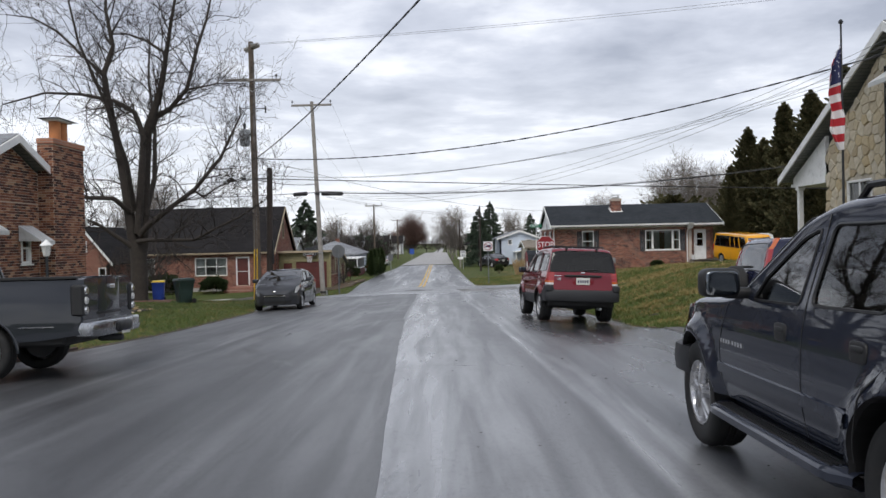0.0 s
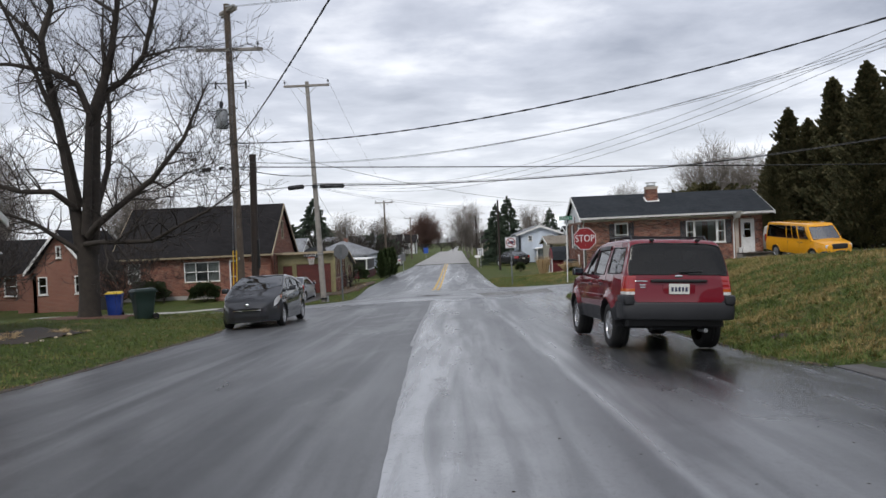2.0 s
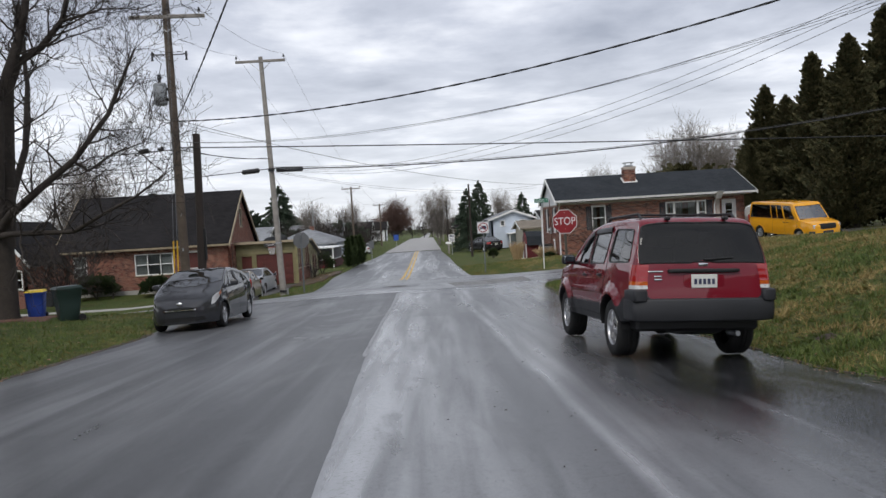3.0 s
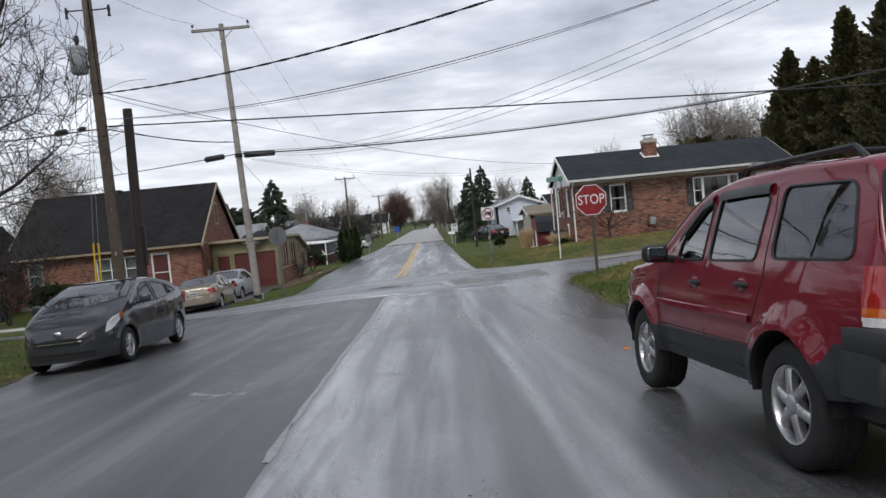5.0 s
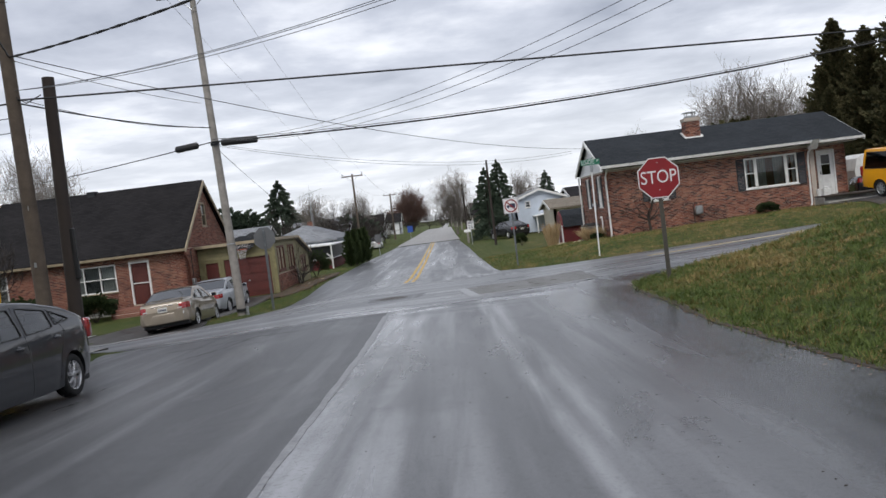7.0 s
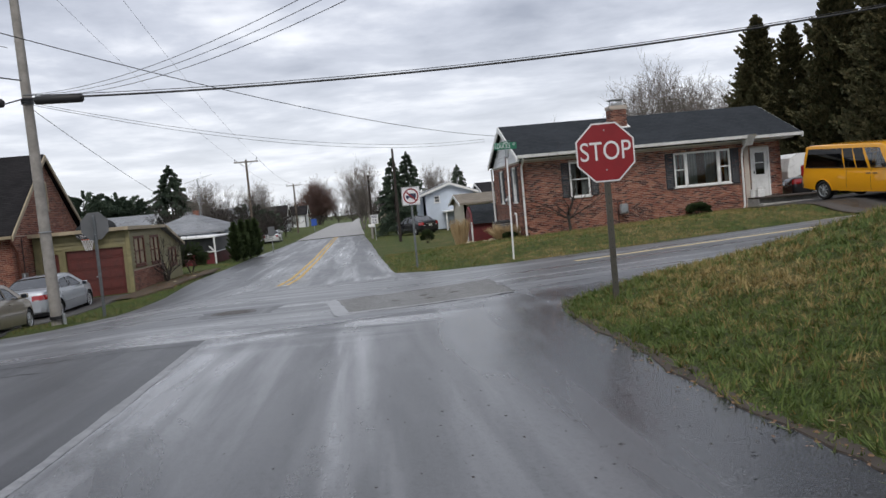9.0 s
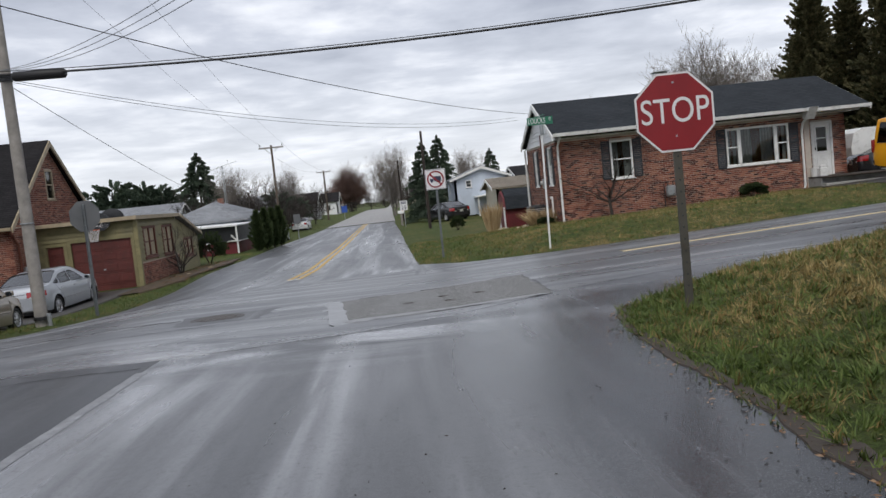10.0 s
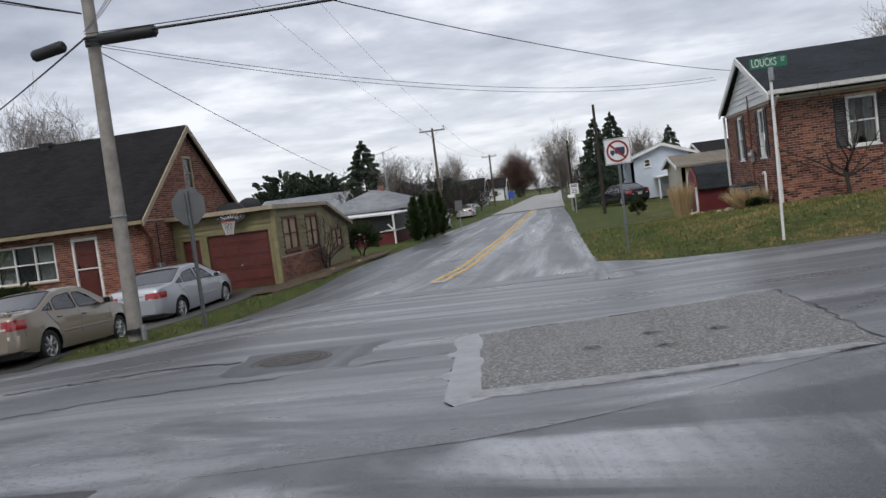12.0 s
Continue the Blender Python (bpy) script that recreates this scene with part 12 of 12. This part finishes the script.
solid("traffic_cone", cone, "orange", "small orange cone beside the front door", "cone", smooth=True, m=pose(-13.15, 55.6, float(land_z(-13.15, 55.6)) + 0.02))
bucket = Build()
bucket.tube([(0, 0, 0), (0, 0, 0.34), (0, 0, 0.36)], [0.13, 0.16, 0.165], 16)
solid("bucket", bucket, "white", "white plastic bucket beside the front door", "bucket", smooth=True, m=pose(17.75, 57.6, -0.33))

# stones, debris and a flower bed
def pebble(rnd, r):
    b = Build()
    ring = []
    for i, (z, q) in enumerate(((-0.3, 0.6), (0.1, 1.0), (0.5, 0.85), (0.75, 0.4))):
        ring.append([(q * r * rnd.uniform(0.8, 1.15) * math.cos(a), q * r * rnd.uniform(0.8, 1.15) * math.sin(a), z * r) for a in np.linspace(0, 5.5, 8)])
    ring = [q + [q[0]] for q in ring]
    b.sheet(ring)
    b.add(ring[-1][:8], [tuple(range(8))])
    return b


rnd = random.Random(44)
for x, y, r in ((6.6, 59.6, 0.14), (6.4, 60.1, 0.10), (6.75, 60.2, 0.11), (6.3, 65.3, 0.13), (6.5, 65.6, 0.15), (6.6, 64.9, 0.1), (-9.25, 23.6, 0.06), (-9.4, 24.5, 0.05), (-9.5, 25.3, 0.07), (-9.3, 23.1, 0.05), (-9.9, 25.9, 0.06), (-7.3, 60.6, 0.1), (-7.1, 63.5, 0.12)):
    solid("rock", pebble(rnd, r), "stone", "small rough garden stone on the grass", "stone", "garden stones", smooth=True, m=pose(x, y, float(land_z(x, y)) + 0.02))
slab("flower_bed", [(-11.2, 22.3), (-9.2, 23.0), (-9.5, 25.9), (-11.3, 27.3)], "soil", "dark mulched flower bed beside the brick house", 0.06, 12, 0.3, 51, land_z, "flower bed")
slab("tree_mulch", [(-13.0, 30.4), (-10.6, 30.3), (-10.5, 32.5), (-13.1, 32.6)], "mulch", "bare red-brown earth round the foot of the tree", 0.05, 12, 0.35, 52, land_z, "soil")
for i in range(12):
    x, y = rnd.uniform(-10.9, -9.5), rnd.uniform(23.2, 26.4)
    grass_clump(x, y, 0.25, rnd.uniform(0.10, 0.28), 60, "small dry pale plant in the flower bed", 0.8, 100 + i)
leaf = Build()
leaf.add([(-0.05, 0, 0), (0, -0.035, 0.012), (0.06, 0, 0.004), (0.0, 0.04, 0.02), (-0.03, 0.03, 0.0)], [(0, 1, 2, 3, 4)])
solid("fallen_leaf", leaf, "orange_leaf", "single orange fallen leaf on the asphalt", "leaf", m=pose(2.42, 23.7, float(road_z(2.42, 23.7)) + 0.012, 8, 0, 30))


def mound_of_earth():
    b = Build()
    rows = []
    for i in range(13):
        a = 2 * math.pi * i / 12
        rows.append([(q * 0.3 * math.cos(a) * (1 + 0.25 * math.sin(a * 3)), q * 0.22 * math.sin(a), 0.11 * (1 - q * q) + 0.02 * math.sin(a * 5 + q * 9)) for q in (0.02, 0.35, 0.65, 0.9, 1.1)])
    b.sheet(rows)
    return b


for x, y, k in ((4.9, 18.9, 0.5), (-6.7, 14.4, 0.6)):
    o = solid("earth_clod", mound_of_earth(), "soil", "small heap of dark earth on the grass", "earth", smooth=True, m=pose(x, y, float(land_z(x, y)) + 0.01))
    o.scale = (k, k, k)


# ---- grass, leaves and grit ----
def scatter(name, mat, label, category, n, area, keep, shape, seed):
    """Thousands of small pieces on the ground, as one object."""
    r = np.random.RandomState(seed)
    x, y = r.uniform(area[0], area[1], n), r.uniform(area[2], area[3], n)
    ok = keep(x, y, r)
    x, y = x[ok], y[ok]
    v, nv = shape(x, y, r)
    me = bpy.data.meshes.new(name)
    k = len(v) // nv
    me.from_pydata([tuple(p) for p in v], [], [tuple(range(i * nv, i * nv + nv)) for i in range(k)])
    me.materials.append(MAT[mat])
    return tagged(new(name, me), label, category, kind="stuff")


def ground_at(x, y):
    t = np.array([noise.noise((a * 0.8, c * 0.8, 0)) for a, c in zip(x, y)])
    d = np.maximum(np.minimum(x - EDGE_L(y), EDGE_R(y) - x), HALF_CROSS - np.abs(y - cross_y(x)))
    return land_z(x, y) - 0.10 * smooth_step(-0.1, 0.7, d) + 0.02 * smooth_step(0.0, -0.5, d) + 0.035 * t * smooth_step(0.1, -1.2, d)


def grass(h0, h1, w):
    def shape(x, y, r):
        """Blades drawn together in clumps that lie over one way."""
        n = len(x)
        gx, gy = np.round(x / 0.11 + r.normal(0, 0.25, n)), np.round(y / 0.11 + r.normal(0, 0.25, n))
        key = np.sin(gx * 12.9898 + gy * 78.233) * 43758.5453
        u = key - np.floor(key)
        u2 = np.sin(gx * 39.35 + gy * 11.13) * 24634.63
        u2 = u2 - np.floor(u2)
        x, y = lerp(x, (gx + u - 0.5) * 0.11, 0.45), lerp(y, (gy + u2 - 0.5) * 0.11, 0.45)
        z = ground_at(x, y) - 0.006
        a, h = r.uniform(0, 6.28, n), r.uniform(h0, h1, n) * (0.45 + 1.1 * u ** 1.5)
        lean, dirn = np.abs(r.normal(0, 0.8, n)) + 0.3, u2 * 6.28 + r.normal(0, 0.8, n)
        dx, dy = np.cos(a) * w * r.uniform(0.6, 1.4, n), np.sin(a) * w * r.uniform(0.6, 1.4, n)
        tx, ty, tz = x + np.cos(dirn) * h * lean * 0.8, y + np.sin(dirn) * h * lean * 0.8, z + h / (0.6 + 0.8 * lean)
        p = np.stack([np.stack([x - dx, y - dy, z], -1), np.stack([x + dx, y + dy, z], -1), np.stack([tx, ty, tz], -1)], 1)
        return p.reshape(-1, 3).tolist(), 3
    return shape


def off_road(margin):
    def keep(x, y, r):
        d = np.maximum(np.minimum(x - EDGE_L(y), EDGE_R(y) - x), HALF_CROSS - np.abs(y - cross_y(x)))
        return d < margin + 0.04 * r.randn(len(x))
    return keep


near_right = lambda x, y, r: off_road(0.03)(x, y, r) & (y > 15.75) & (r.uniform(0, 1, len(x)) < np.interp(x, [3.5, 6, 9, 13], [1, 0.85, 0.55, 0.25]))
scatter("grass", "blade", "short patchy green and straw-coloured grass", "grass", 330000, (3.4, 13, 15.7, 38.5), near_right, grass(0.03, 0.11, 0.008), 1)
near_left = lambda x, y, r: off_road(0.03)(x, y, r) & ((y > 14.35)) & ~((x < -9.35) & (y > 22.6) & (y < 27.0)) & (np.hypot(x + 11.8, y - 31.4) > 1.15) & (r.uniform(0, 1, len(x)) < np.interp(x, [-14, -10, -6], [0.15, 0.5, 1]))
scatter("grass", "blade", "short patchy green and straw-coloured grass", "grass", 90000, (-14, -6, 13.4, 37.5), near_left, grass(0.03, 0.10, 0.007), 2)
yard_right = lambda x, y, r: off_road(0.05)(x, y, r) & (y > cross_y(x) + 3) & ~((x > 7.6) & (y > 57.5)) & ~((x > 16.6) & (y > 47))
scatter("grass", "blade", "short green lawn grass before the brick house", "grass", 70000, (1.9, 17, 46, 66), yard_right, grass(0.03, 0.11, 0.011), 3)
verge_left = lambda x, y, r: off_road(0.05)(x, y, r) & (y > cross_y(x) + 3) & (x > np.interp(y, [44, 47.5, 50, 58, 70], [-7.6, -8.4, -8.35, -8.0, -7.6]))
scatter("grass", "blade", "rough grass strip beside the driveway", "grass", 16000, (-8.6, -5.5, 45, 75), verge_left, grass(0.04, 0.12, 0.008), 4)


def litter(size, lift=0.012):
    def shape(x, y, r):
        n = len(x)
        z = np.maximum(ground_at(x, y), road_z(x, y)) + lift
        a = r.uniform(0, 6.28, n)
        s = size * r.uniform(0.4, 1.4, n)
        c, d = np.cos(a) * s, np.sin(a) * s
        q = r.uniform(0.2, 0.6, n)
        lift2 = r.uniform(0, 0.5, n) * s
        p = np.stack([np.stack([x - c, y - d, z], -1), np.stack([x + d * q, y - c * q, z + lift2], -1), np.stack([x + c, y + d, z + lift2 * 0.4], -1), np.stack([x - d * q, y + c * q, z], -1)], 1)
        return p.reshape(-1, 3).tolist(), 4
    return shape


edge_right = lambda x, y, r: np.abs(EDGE_R(y) - x - 0.02) < np.abs(r.normal(0, 0.16, len(x)))
scatter("leaf_litter", "dead_leaf", "dead leaves and dirt along the edge of the grass", "leaves", 9000, (3.0, 5.2, 15.8, 37), edge_right, litter(0.018, 0.012), 11)
on_grass = lambda x, y, r: off_road(-0.1)(x, y, r) & (y > 15.8)
scatter("leaf_litter", "dead_leaf", "scattered dead leaves on the grass", "leaves", 700, (3.4, 12, 16, 37), on_grass, litter(0.025, 0.04), 12)
scatter("leaf_litter", "dead_leaf", "scattered dead leaves on the grass", "leaves", 500, (-13, -6, 14, 37), on_grass, litter(0.035, 0.05), 13)
bits = lambda x, y, r: (x < EDGE_R(y)) & (r.uniform(0, 1, len(x)) < np.exp((x - EDGE_R(y)) * 0.65))
scatter("grit", "dark_bits", "dark twigs and grit scattered on the asphalt", "debris", 7000, (-1.0, 4.6, 3, 33), bits, litter(0.012, 0.008), 14)
scatter("leaf_litter", "dead_leaf", "dead leaves along the muddy verge", "leaves", 1800, (-8.2, -6.7, 57, 69), lambda x, y, r: x < EDGE_L(y) + 0.05, litter(0.04, 0.05), 15)
edge_left = lambda x, y, r: np.abs(EDGE_L(y) - x) < np.abs(r.normal(0, 0.12, len(x)))
scatter("leaf_litter", "dead_leaf", "dead leaves and dirt along the edge of the grass", "leaves", 4000, (-7.8, -5.8, 13.5, 36), edge_left, litter(0.028), 16)

# ---- bricks and stones, one by one ----
def brick_mesh(name, w, d, hgt, mat):
    """One brick: front at y = -d, slightly rounded, open at the back."""
    b = Build()
    e = 0.004
    b.add([(0, 0, 0), (w, 0, 0), (w, 0, hgt), (0, 0, hgt), (0, -d + e, 0), (w, -d + e, 0), (w, -d + e, hgt), (0, -d + e, hgt), (e, -d, e), (w - e, -d, e), (w - e, -d, hgt - e), (e, -d, hgt - e)],
          [(0, 1, 5, 4), (1, 2, 6, 5), (2, 3, 7, 6), (3, 0, 4, 7), (4, 5, 9, 8), (5, 6, 10, 9), (6, 7, 11, 10), (7, 4, 8, 11), (8, 9, 10, 11)])
    return b.mesh(name, mat)


def courses(width, z0, z1, holes, w=0.203, hgt=0.062, joint=0.011, peak=None, seed=1):
    """Running bond: (u, z, width) of each brick, cut at the openings."""
    out, z, row = [], z0, 0
    step = w + joint
    while z + hgt <= z1 + 1e-4:
        u0, u1 = 0.0, width
        if peak:
            pz0, pu, pz = peak
            k = max(0.0, (z + hgt - pz0) / (pz - pz0))
            u0, u1 = pu * k, width - (width - pu) * k
        spans = [(u0, u1)]
        for a, b, c, d in holes:
            if z + hgt > c - 0.01 and z < d + 0.01:
                spans = [q for s in spans for q in ((s[0], min(s[1], a)), (max(s[0], b), s[1])) if q[1] - q[0] > 0.03]
        shift = (row % 2) * step / 2
        for a, b in spans:
            i = math.floor((a - shift) / step)
            while True:
                s = shift + i * step
                l, r = max(a, s), min(b, s + w)
                if s >= b:
                    break
                if r - l > 0.03:
                    out.append((l, z, r - l))
                i += 1
        z += hgt + joint
        row += 1
    return out


def brick_skin(h, m, width, z0, z1, holes, mat, parent, singles=None, peak=None, w=0.203, hgt=0.062, joint=0.011, proud=0.012, seed=1, name="brick"):
    """Bricks standing proud of a mortar face; those that singles(u, z) picks are objects of their own, the rest one part."""
    rnd = random.Random(seed)
    rest, count = h.build(m), 0
    full = {}
    base = Matrix.Translation(-h.base) @ m
    for u, z, bw in courses(width, z0, z1, holes, w, hgt, joint, peak):
        d = proud + rnd.uniform(-0.003, 0.004)
        if singles and singles(u, z) and count < 300 and bw > 0.05:
            key = round(bw, 2)
            if key not in full:
                full[key] = brick_mesh(name, bw, proud, hgt, mat)
            ob = new(name, full[key])
            ob.parent = parent
            ob.matrix_local = base @ Matrix.Translation((u, proud - d, z))
            count += 1
        else:
            e = 0.004
            k = [(u, 0, z), (u + bw, 0, z), (u + bw, 0, z + hgt), (u, 0, z + hgt), (u + e, -d, z + e), (u + bw - e, -d, z + e), (u + bw - e, -d, z + hgt - e), (u + e, -d, z + hgt - e)]
            rest.add(k, [(0, 1, 5, 4), (1, 2, 6, 5), (2, 3, 7, 6), (3, 0, 4, 7), (4, 5, 6, 7)])
    if rest.v:
        tagged(part("brickwork", rest, mat, parent), kind="stuff")


def swap(ob, mat):
    ob.data.materials.clear()
    ob.data.materials.append(MAT[mat])


LOOK_OF = {"brick_ranch": ("piece_ranch", "mortar_pale"), "brick_cape": ("piece_cape", "mortar_red")}
done = 0
for h, m, width, z0, z1, holes, mat in SKINS:
    way = m.to_3x3() @ Vector((0, -1, 0))
    if mat not in LOOK_OF or way.y > 0.5 or m.translation.y > 70:
        continue
    if mat == "brick_cape" and (way.x < -0.5 or m.translation.x < -22):
        continue
    if mat == "brick_ranch" and way.x > 0.5:
        continue
    near = None
    if mat == "brick_ranch" and way.y < -0.5 and width > 9:
        near = lambda u, z: u < 1.9
    if mat == "brick_ranch" and way.x < -0.5 and width > 5:
        near = lambda u, z: u > 5.8
    if mat == "brick_cape" and way.x > 0.5:
        near = lambda u, z: u < 2.3 and z > -1.0
    piece, joint_mat = LOOK_OF[mat]
    wall = [o for o in h.root.children if o.name.startswith("wall") or o.name.startswith("brick_base")]
    host = min(wall, key=lambda o: sum(((o.matrix_world @ v.co if False else h.root.matrix_world @ v.co) - (m @ Vector((width / 2, 0.11, (z0 + z1) / 2)))).length for v in o.data.vertices) / len(o.data.vertices))
    swap(host, joint_mat)
    brick_skin(h, m, width, z0 + 0.05, z1 - 0.01, holes, piece, host, near, seed=done)
    done += 1
    if mat == "brick_cape" and way.x > 0.5 and width > 7:
        gable = [o for o in h.root.children if o.name.startswith("gable_wall")][0]
        swap(gable, joint_mat)
        brick_skin(h, m, width, 0.955, 4.0, [(3.3, 4.0, 1.92, 3.1)], piece, gable, None, (0.95, 3.65, 4.13), seed=77)

ranch = SKINS[0][0]
stack = [o for o in ranch.root.children if o.name.startswith("chimney") and "cap" not in o.name][0]
swap(stack, "mortar_pale")
for side, x, y, width in (("-y", 12.35, 59.35, 0.7), ("-x", 12.35, 60.0, 0.65)):
    brick_skin(ranch, facing(side, x, y), width, 2.9, 4.08, [], "piece_ranch", stack, lambda u, z: z > 3.2, seed=31)

# chimney bricks on its three free faces
swap(CHIMNEY, "mortar_red")
hc = CHIMNEY_HOUSE
for side, x, y, width, pick in (("-y", -11.3, 22.87, 0.44, lambda u, z: 1.2 < z < 4.5), ("+x", -10.86, 22.87, 1.86, lambda u, z: 2.6 < z < 4.5), ("+y", -10.86, 24.73, 0.44, None)):
    brick_skin(hc, facing(side, x, y), width, -0.55, 4.44, [], "piece_old", CHIMNEY, pick, seed=int(width * 100))
for h, m, width, z0, z1, holes, mat in SKINS:
    way = m.to_3x3() @ Vector((0, -1, 0))
    if mat == "brick_old" and way.x > 0.5:
        wall = [o for o in h.root.children if o.name.startswith("wall")]
        host = min(wall, key=lambda o: sum(((h.root.matrix_world @ v.co) - (m @ Vector((width / 2, 0.11, (z0 + z1) / 2)))).length for v in o.data.vertices) / len(o.data.vertices))
        swap(host, "mortar_red")
        cut = holes + ([(4.83, 6.77, -1, 5)] if width > 6 else [])
        brick_skin(h, m, width, z0 + 0.05, z1 - 0.01, cut, "piece_old", host, None, seed=5)
        if width > 6:
            gable = [o for o in h.root.children if o.name.startswith("gable_wall")][0]
            swap(gable, "mortar_red")
            brick_skin(h, m, width, 2.76, 4.25, [(4.83, 6.77, -1, 5)], "piece_old", gable, None, (2.75, 3.3, 4.3), seed=6)


def stone_cells(rnd, u1, z0, z1, su, sz):
    """Uneven many-sided stones that fill a wall: the cells round scattered points."""
    pts = []
    for j in range(int((z1 - z0) / sz) + 3):
        for i in range(int(u1 / su) + 3):
            pts.append(Vector(((i - 1 + 0.5 * (j % 2) + rnd.uniform(-0.36, 0.36)) * su, z0 + (j - 1 + rnd.uniform(-0.36, 0.36)) * sz)))
    vo, _, fo, *_ = delaunay_2d_cdt(pts, [], [], 0, 1e-6)
    round_of = {}
    for f in fo:
        p, q, r = [vo[i] for i in f]
        d = 2 * (p.x * (q.y - r.y) + q.x * (r.y - p.y) + r.x * (p.y - q.y))
        if abs(d) < 1e-9:
            continue
        pp, qq, rr = p.length_squared, q.length_squared, r.length_squared
        c = Vector(((pp * (q.y - r.y) + qq * (r.y - p.y) + rr * (p.y - q.y)) / d, (pp * (r.x - q.x) + qq * (p.x - r.x) + rr * (q.x - p.x)) / d))
        for i in f:
            round_of.setdefault(i, []).append(c)
    for i, cs in round_of.items():
        o = vo[i]
        if -0.1 < o.x < u1 + 0.1 and z0 - 0.1 < o.y < z1 + 0.1 and all((c - o).length < 2 * max(su, sz) for c in cs):
            yield o, sorted(cs, key=lambda c: math.atan2(c.y - o.y, c.x - o.x))


def stones():
    rnd = random.Random(19)
    hs = STONE_HOUSE
    base = Matrix.Translation(-hs.base) @ STONE_WALL
    wall = [o for o in hs.root.children if o.name.startswith("wall")]
    host = min(wall, key=lambda o: sum(v.co.x for v in o.data.vertices) / len(o.data.vertices))
    rest, count = hs.build(STONE_WALL), 0
    for o, cell in stone_cells(rnd, 9.4, -0.25, 6.8, 0.40, 0.29):
        k = max(0.0, (o.y - 4.05) / 2.9)
        if not 4.1 * k + 0.05 < o.x < 9.35 - 5.3 * k or any(q[0] - 0.1 < o.x < q[1] + 0.1 and q[2] - 0.1 < o.y < q[3] + 0.1 for q in STONE_WINS):
            continue
        poly = []
        for c in cell:
            x, z = c.x, max(-0.25, min(6.75, c.y))
            kk = max(0.0, (z - 4.05) / 2.9)
            x = max(4.1 * kk, min(9.4 - 5.3 * kk, x))
            for q in STONE_WINS:
                if q[0] - 0.08 < x < q[1] + 0.08 and q[2] - 0.08 < z < q[3] + 0.08:
                    move = min((x - q[0] + 0.08, "l"), (q[1] + 0.08 - x, "r"), (z - q[2] + 0.08, "d"), (q[3] + 0.08 - z, "u"))
                    x = q[0] - 0.08 if move[1] == "l" else q[1] + 0.08 if move[1] == "r" else x
                    z = q[2] - 0.08 if move[1] == "d" else q[3] + 0.08 if move[1] == "u" else z
            poly.append(Vector((x, z)))
        mid = sum(poly, Vector((0, 0))) / len(poly)
        size = max(0.05, sum((p - mid).length for p in poly) / len(poly))
        d, n = rnd.uniform(0.03, 0.06), len(poly)
        rings = []
        for gap, depth in ((0.012, 0.0), (0.018, -0.6 * d), (0.045, -d)):
            rings.append([(mid + (p - mid) * max(0.2, 1 - gap / size), depth + rnd.uniform(-0.006, 0.006) * (depth < 0)) for p in poly])
        b = Build()
        b.add([(p.x - mid.x, dd, p.y - mid.y) for r in rings for p, dd in r], [(r * n + i, r * n + (i + 1) % n, r * n + n + (i + 1) % n, r * n + n + i) for r in range(2) for i in range(n)] + [tuple(range(2 * n, 3 * n))])
        if count < 300 and mid.x < 6.4 and mid.y > 0.5:
            ob = new("stone", b.mesh("stone", "stone"))
            ob.parent = host
            ob.matrix_local = base @ Matrix.Translation((mid.x, 0, mid.y))
            count += 1
        else:
            rest.add([(p[0] + mid.x, p[1], p[2] + mid.y) for p in b.v], b.f)
    tagged(part("stonework", rest, "stone", host), kind="stuff")


stones()


# bricks of the driveway by the pickup
drive_bed = bpy.data.objects["driveway_brick"]
rnd = random.Random(71)
paver = Build()
paver.box((-0.098, -0.048, -0.03), (0.098, 0.048, 0.012), 0.004)
paver_mesh = paver.mesh("paving_brick", "piece_old")
laid, more = 0, Build()
for i in range(60):
    for j in range(60):
        x, y = -6.32 - i * 0.103, 8.1 + j * 0.1025
        z = float(land_z(x, y)) + 0.034 + rnd.uniform(-0.003, 0.003)
        m = Matrix.Translation((x, y, z)) @ Matrix.Rotation(math.pi / 2 + rnd.gauss(0, 0.01), 4, "Z")
        if j % 2 == i % 2:
            continue
        if x > -7.8 and y > 10.2 and laid < 300:
            ob = new("paving_brick", paver_mesh)
            ob.parent = drive_bed
            ob.matrix_local = m
            laid += 1
        else:
            more.add([m @ v.co for v in paver_mesh.vertices], [tuple(f.vertices) for f in paver_mesh.polygons])
tagged(part("paving", more, "piece_old", drive_bed), kind="stuff")
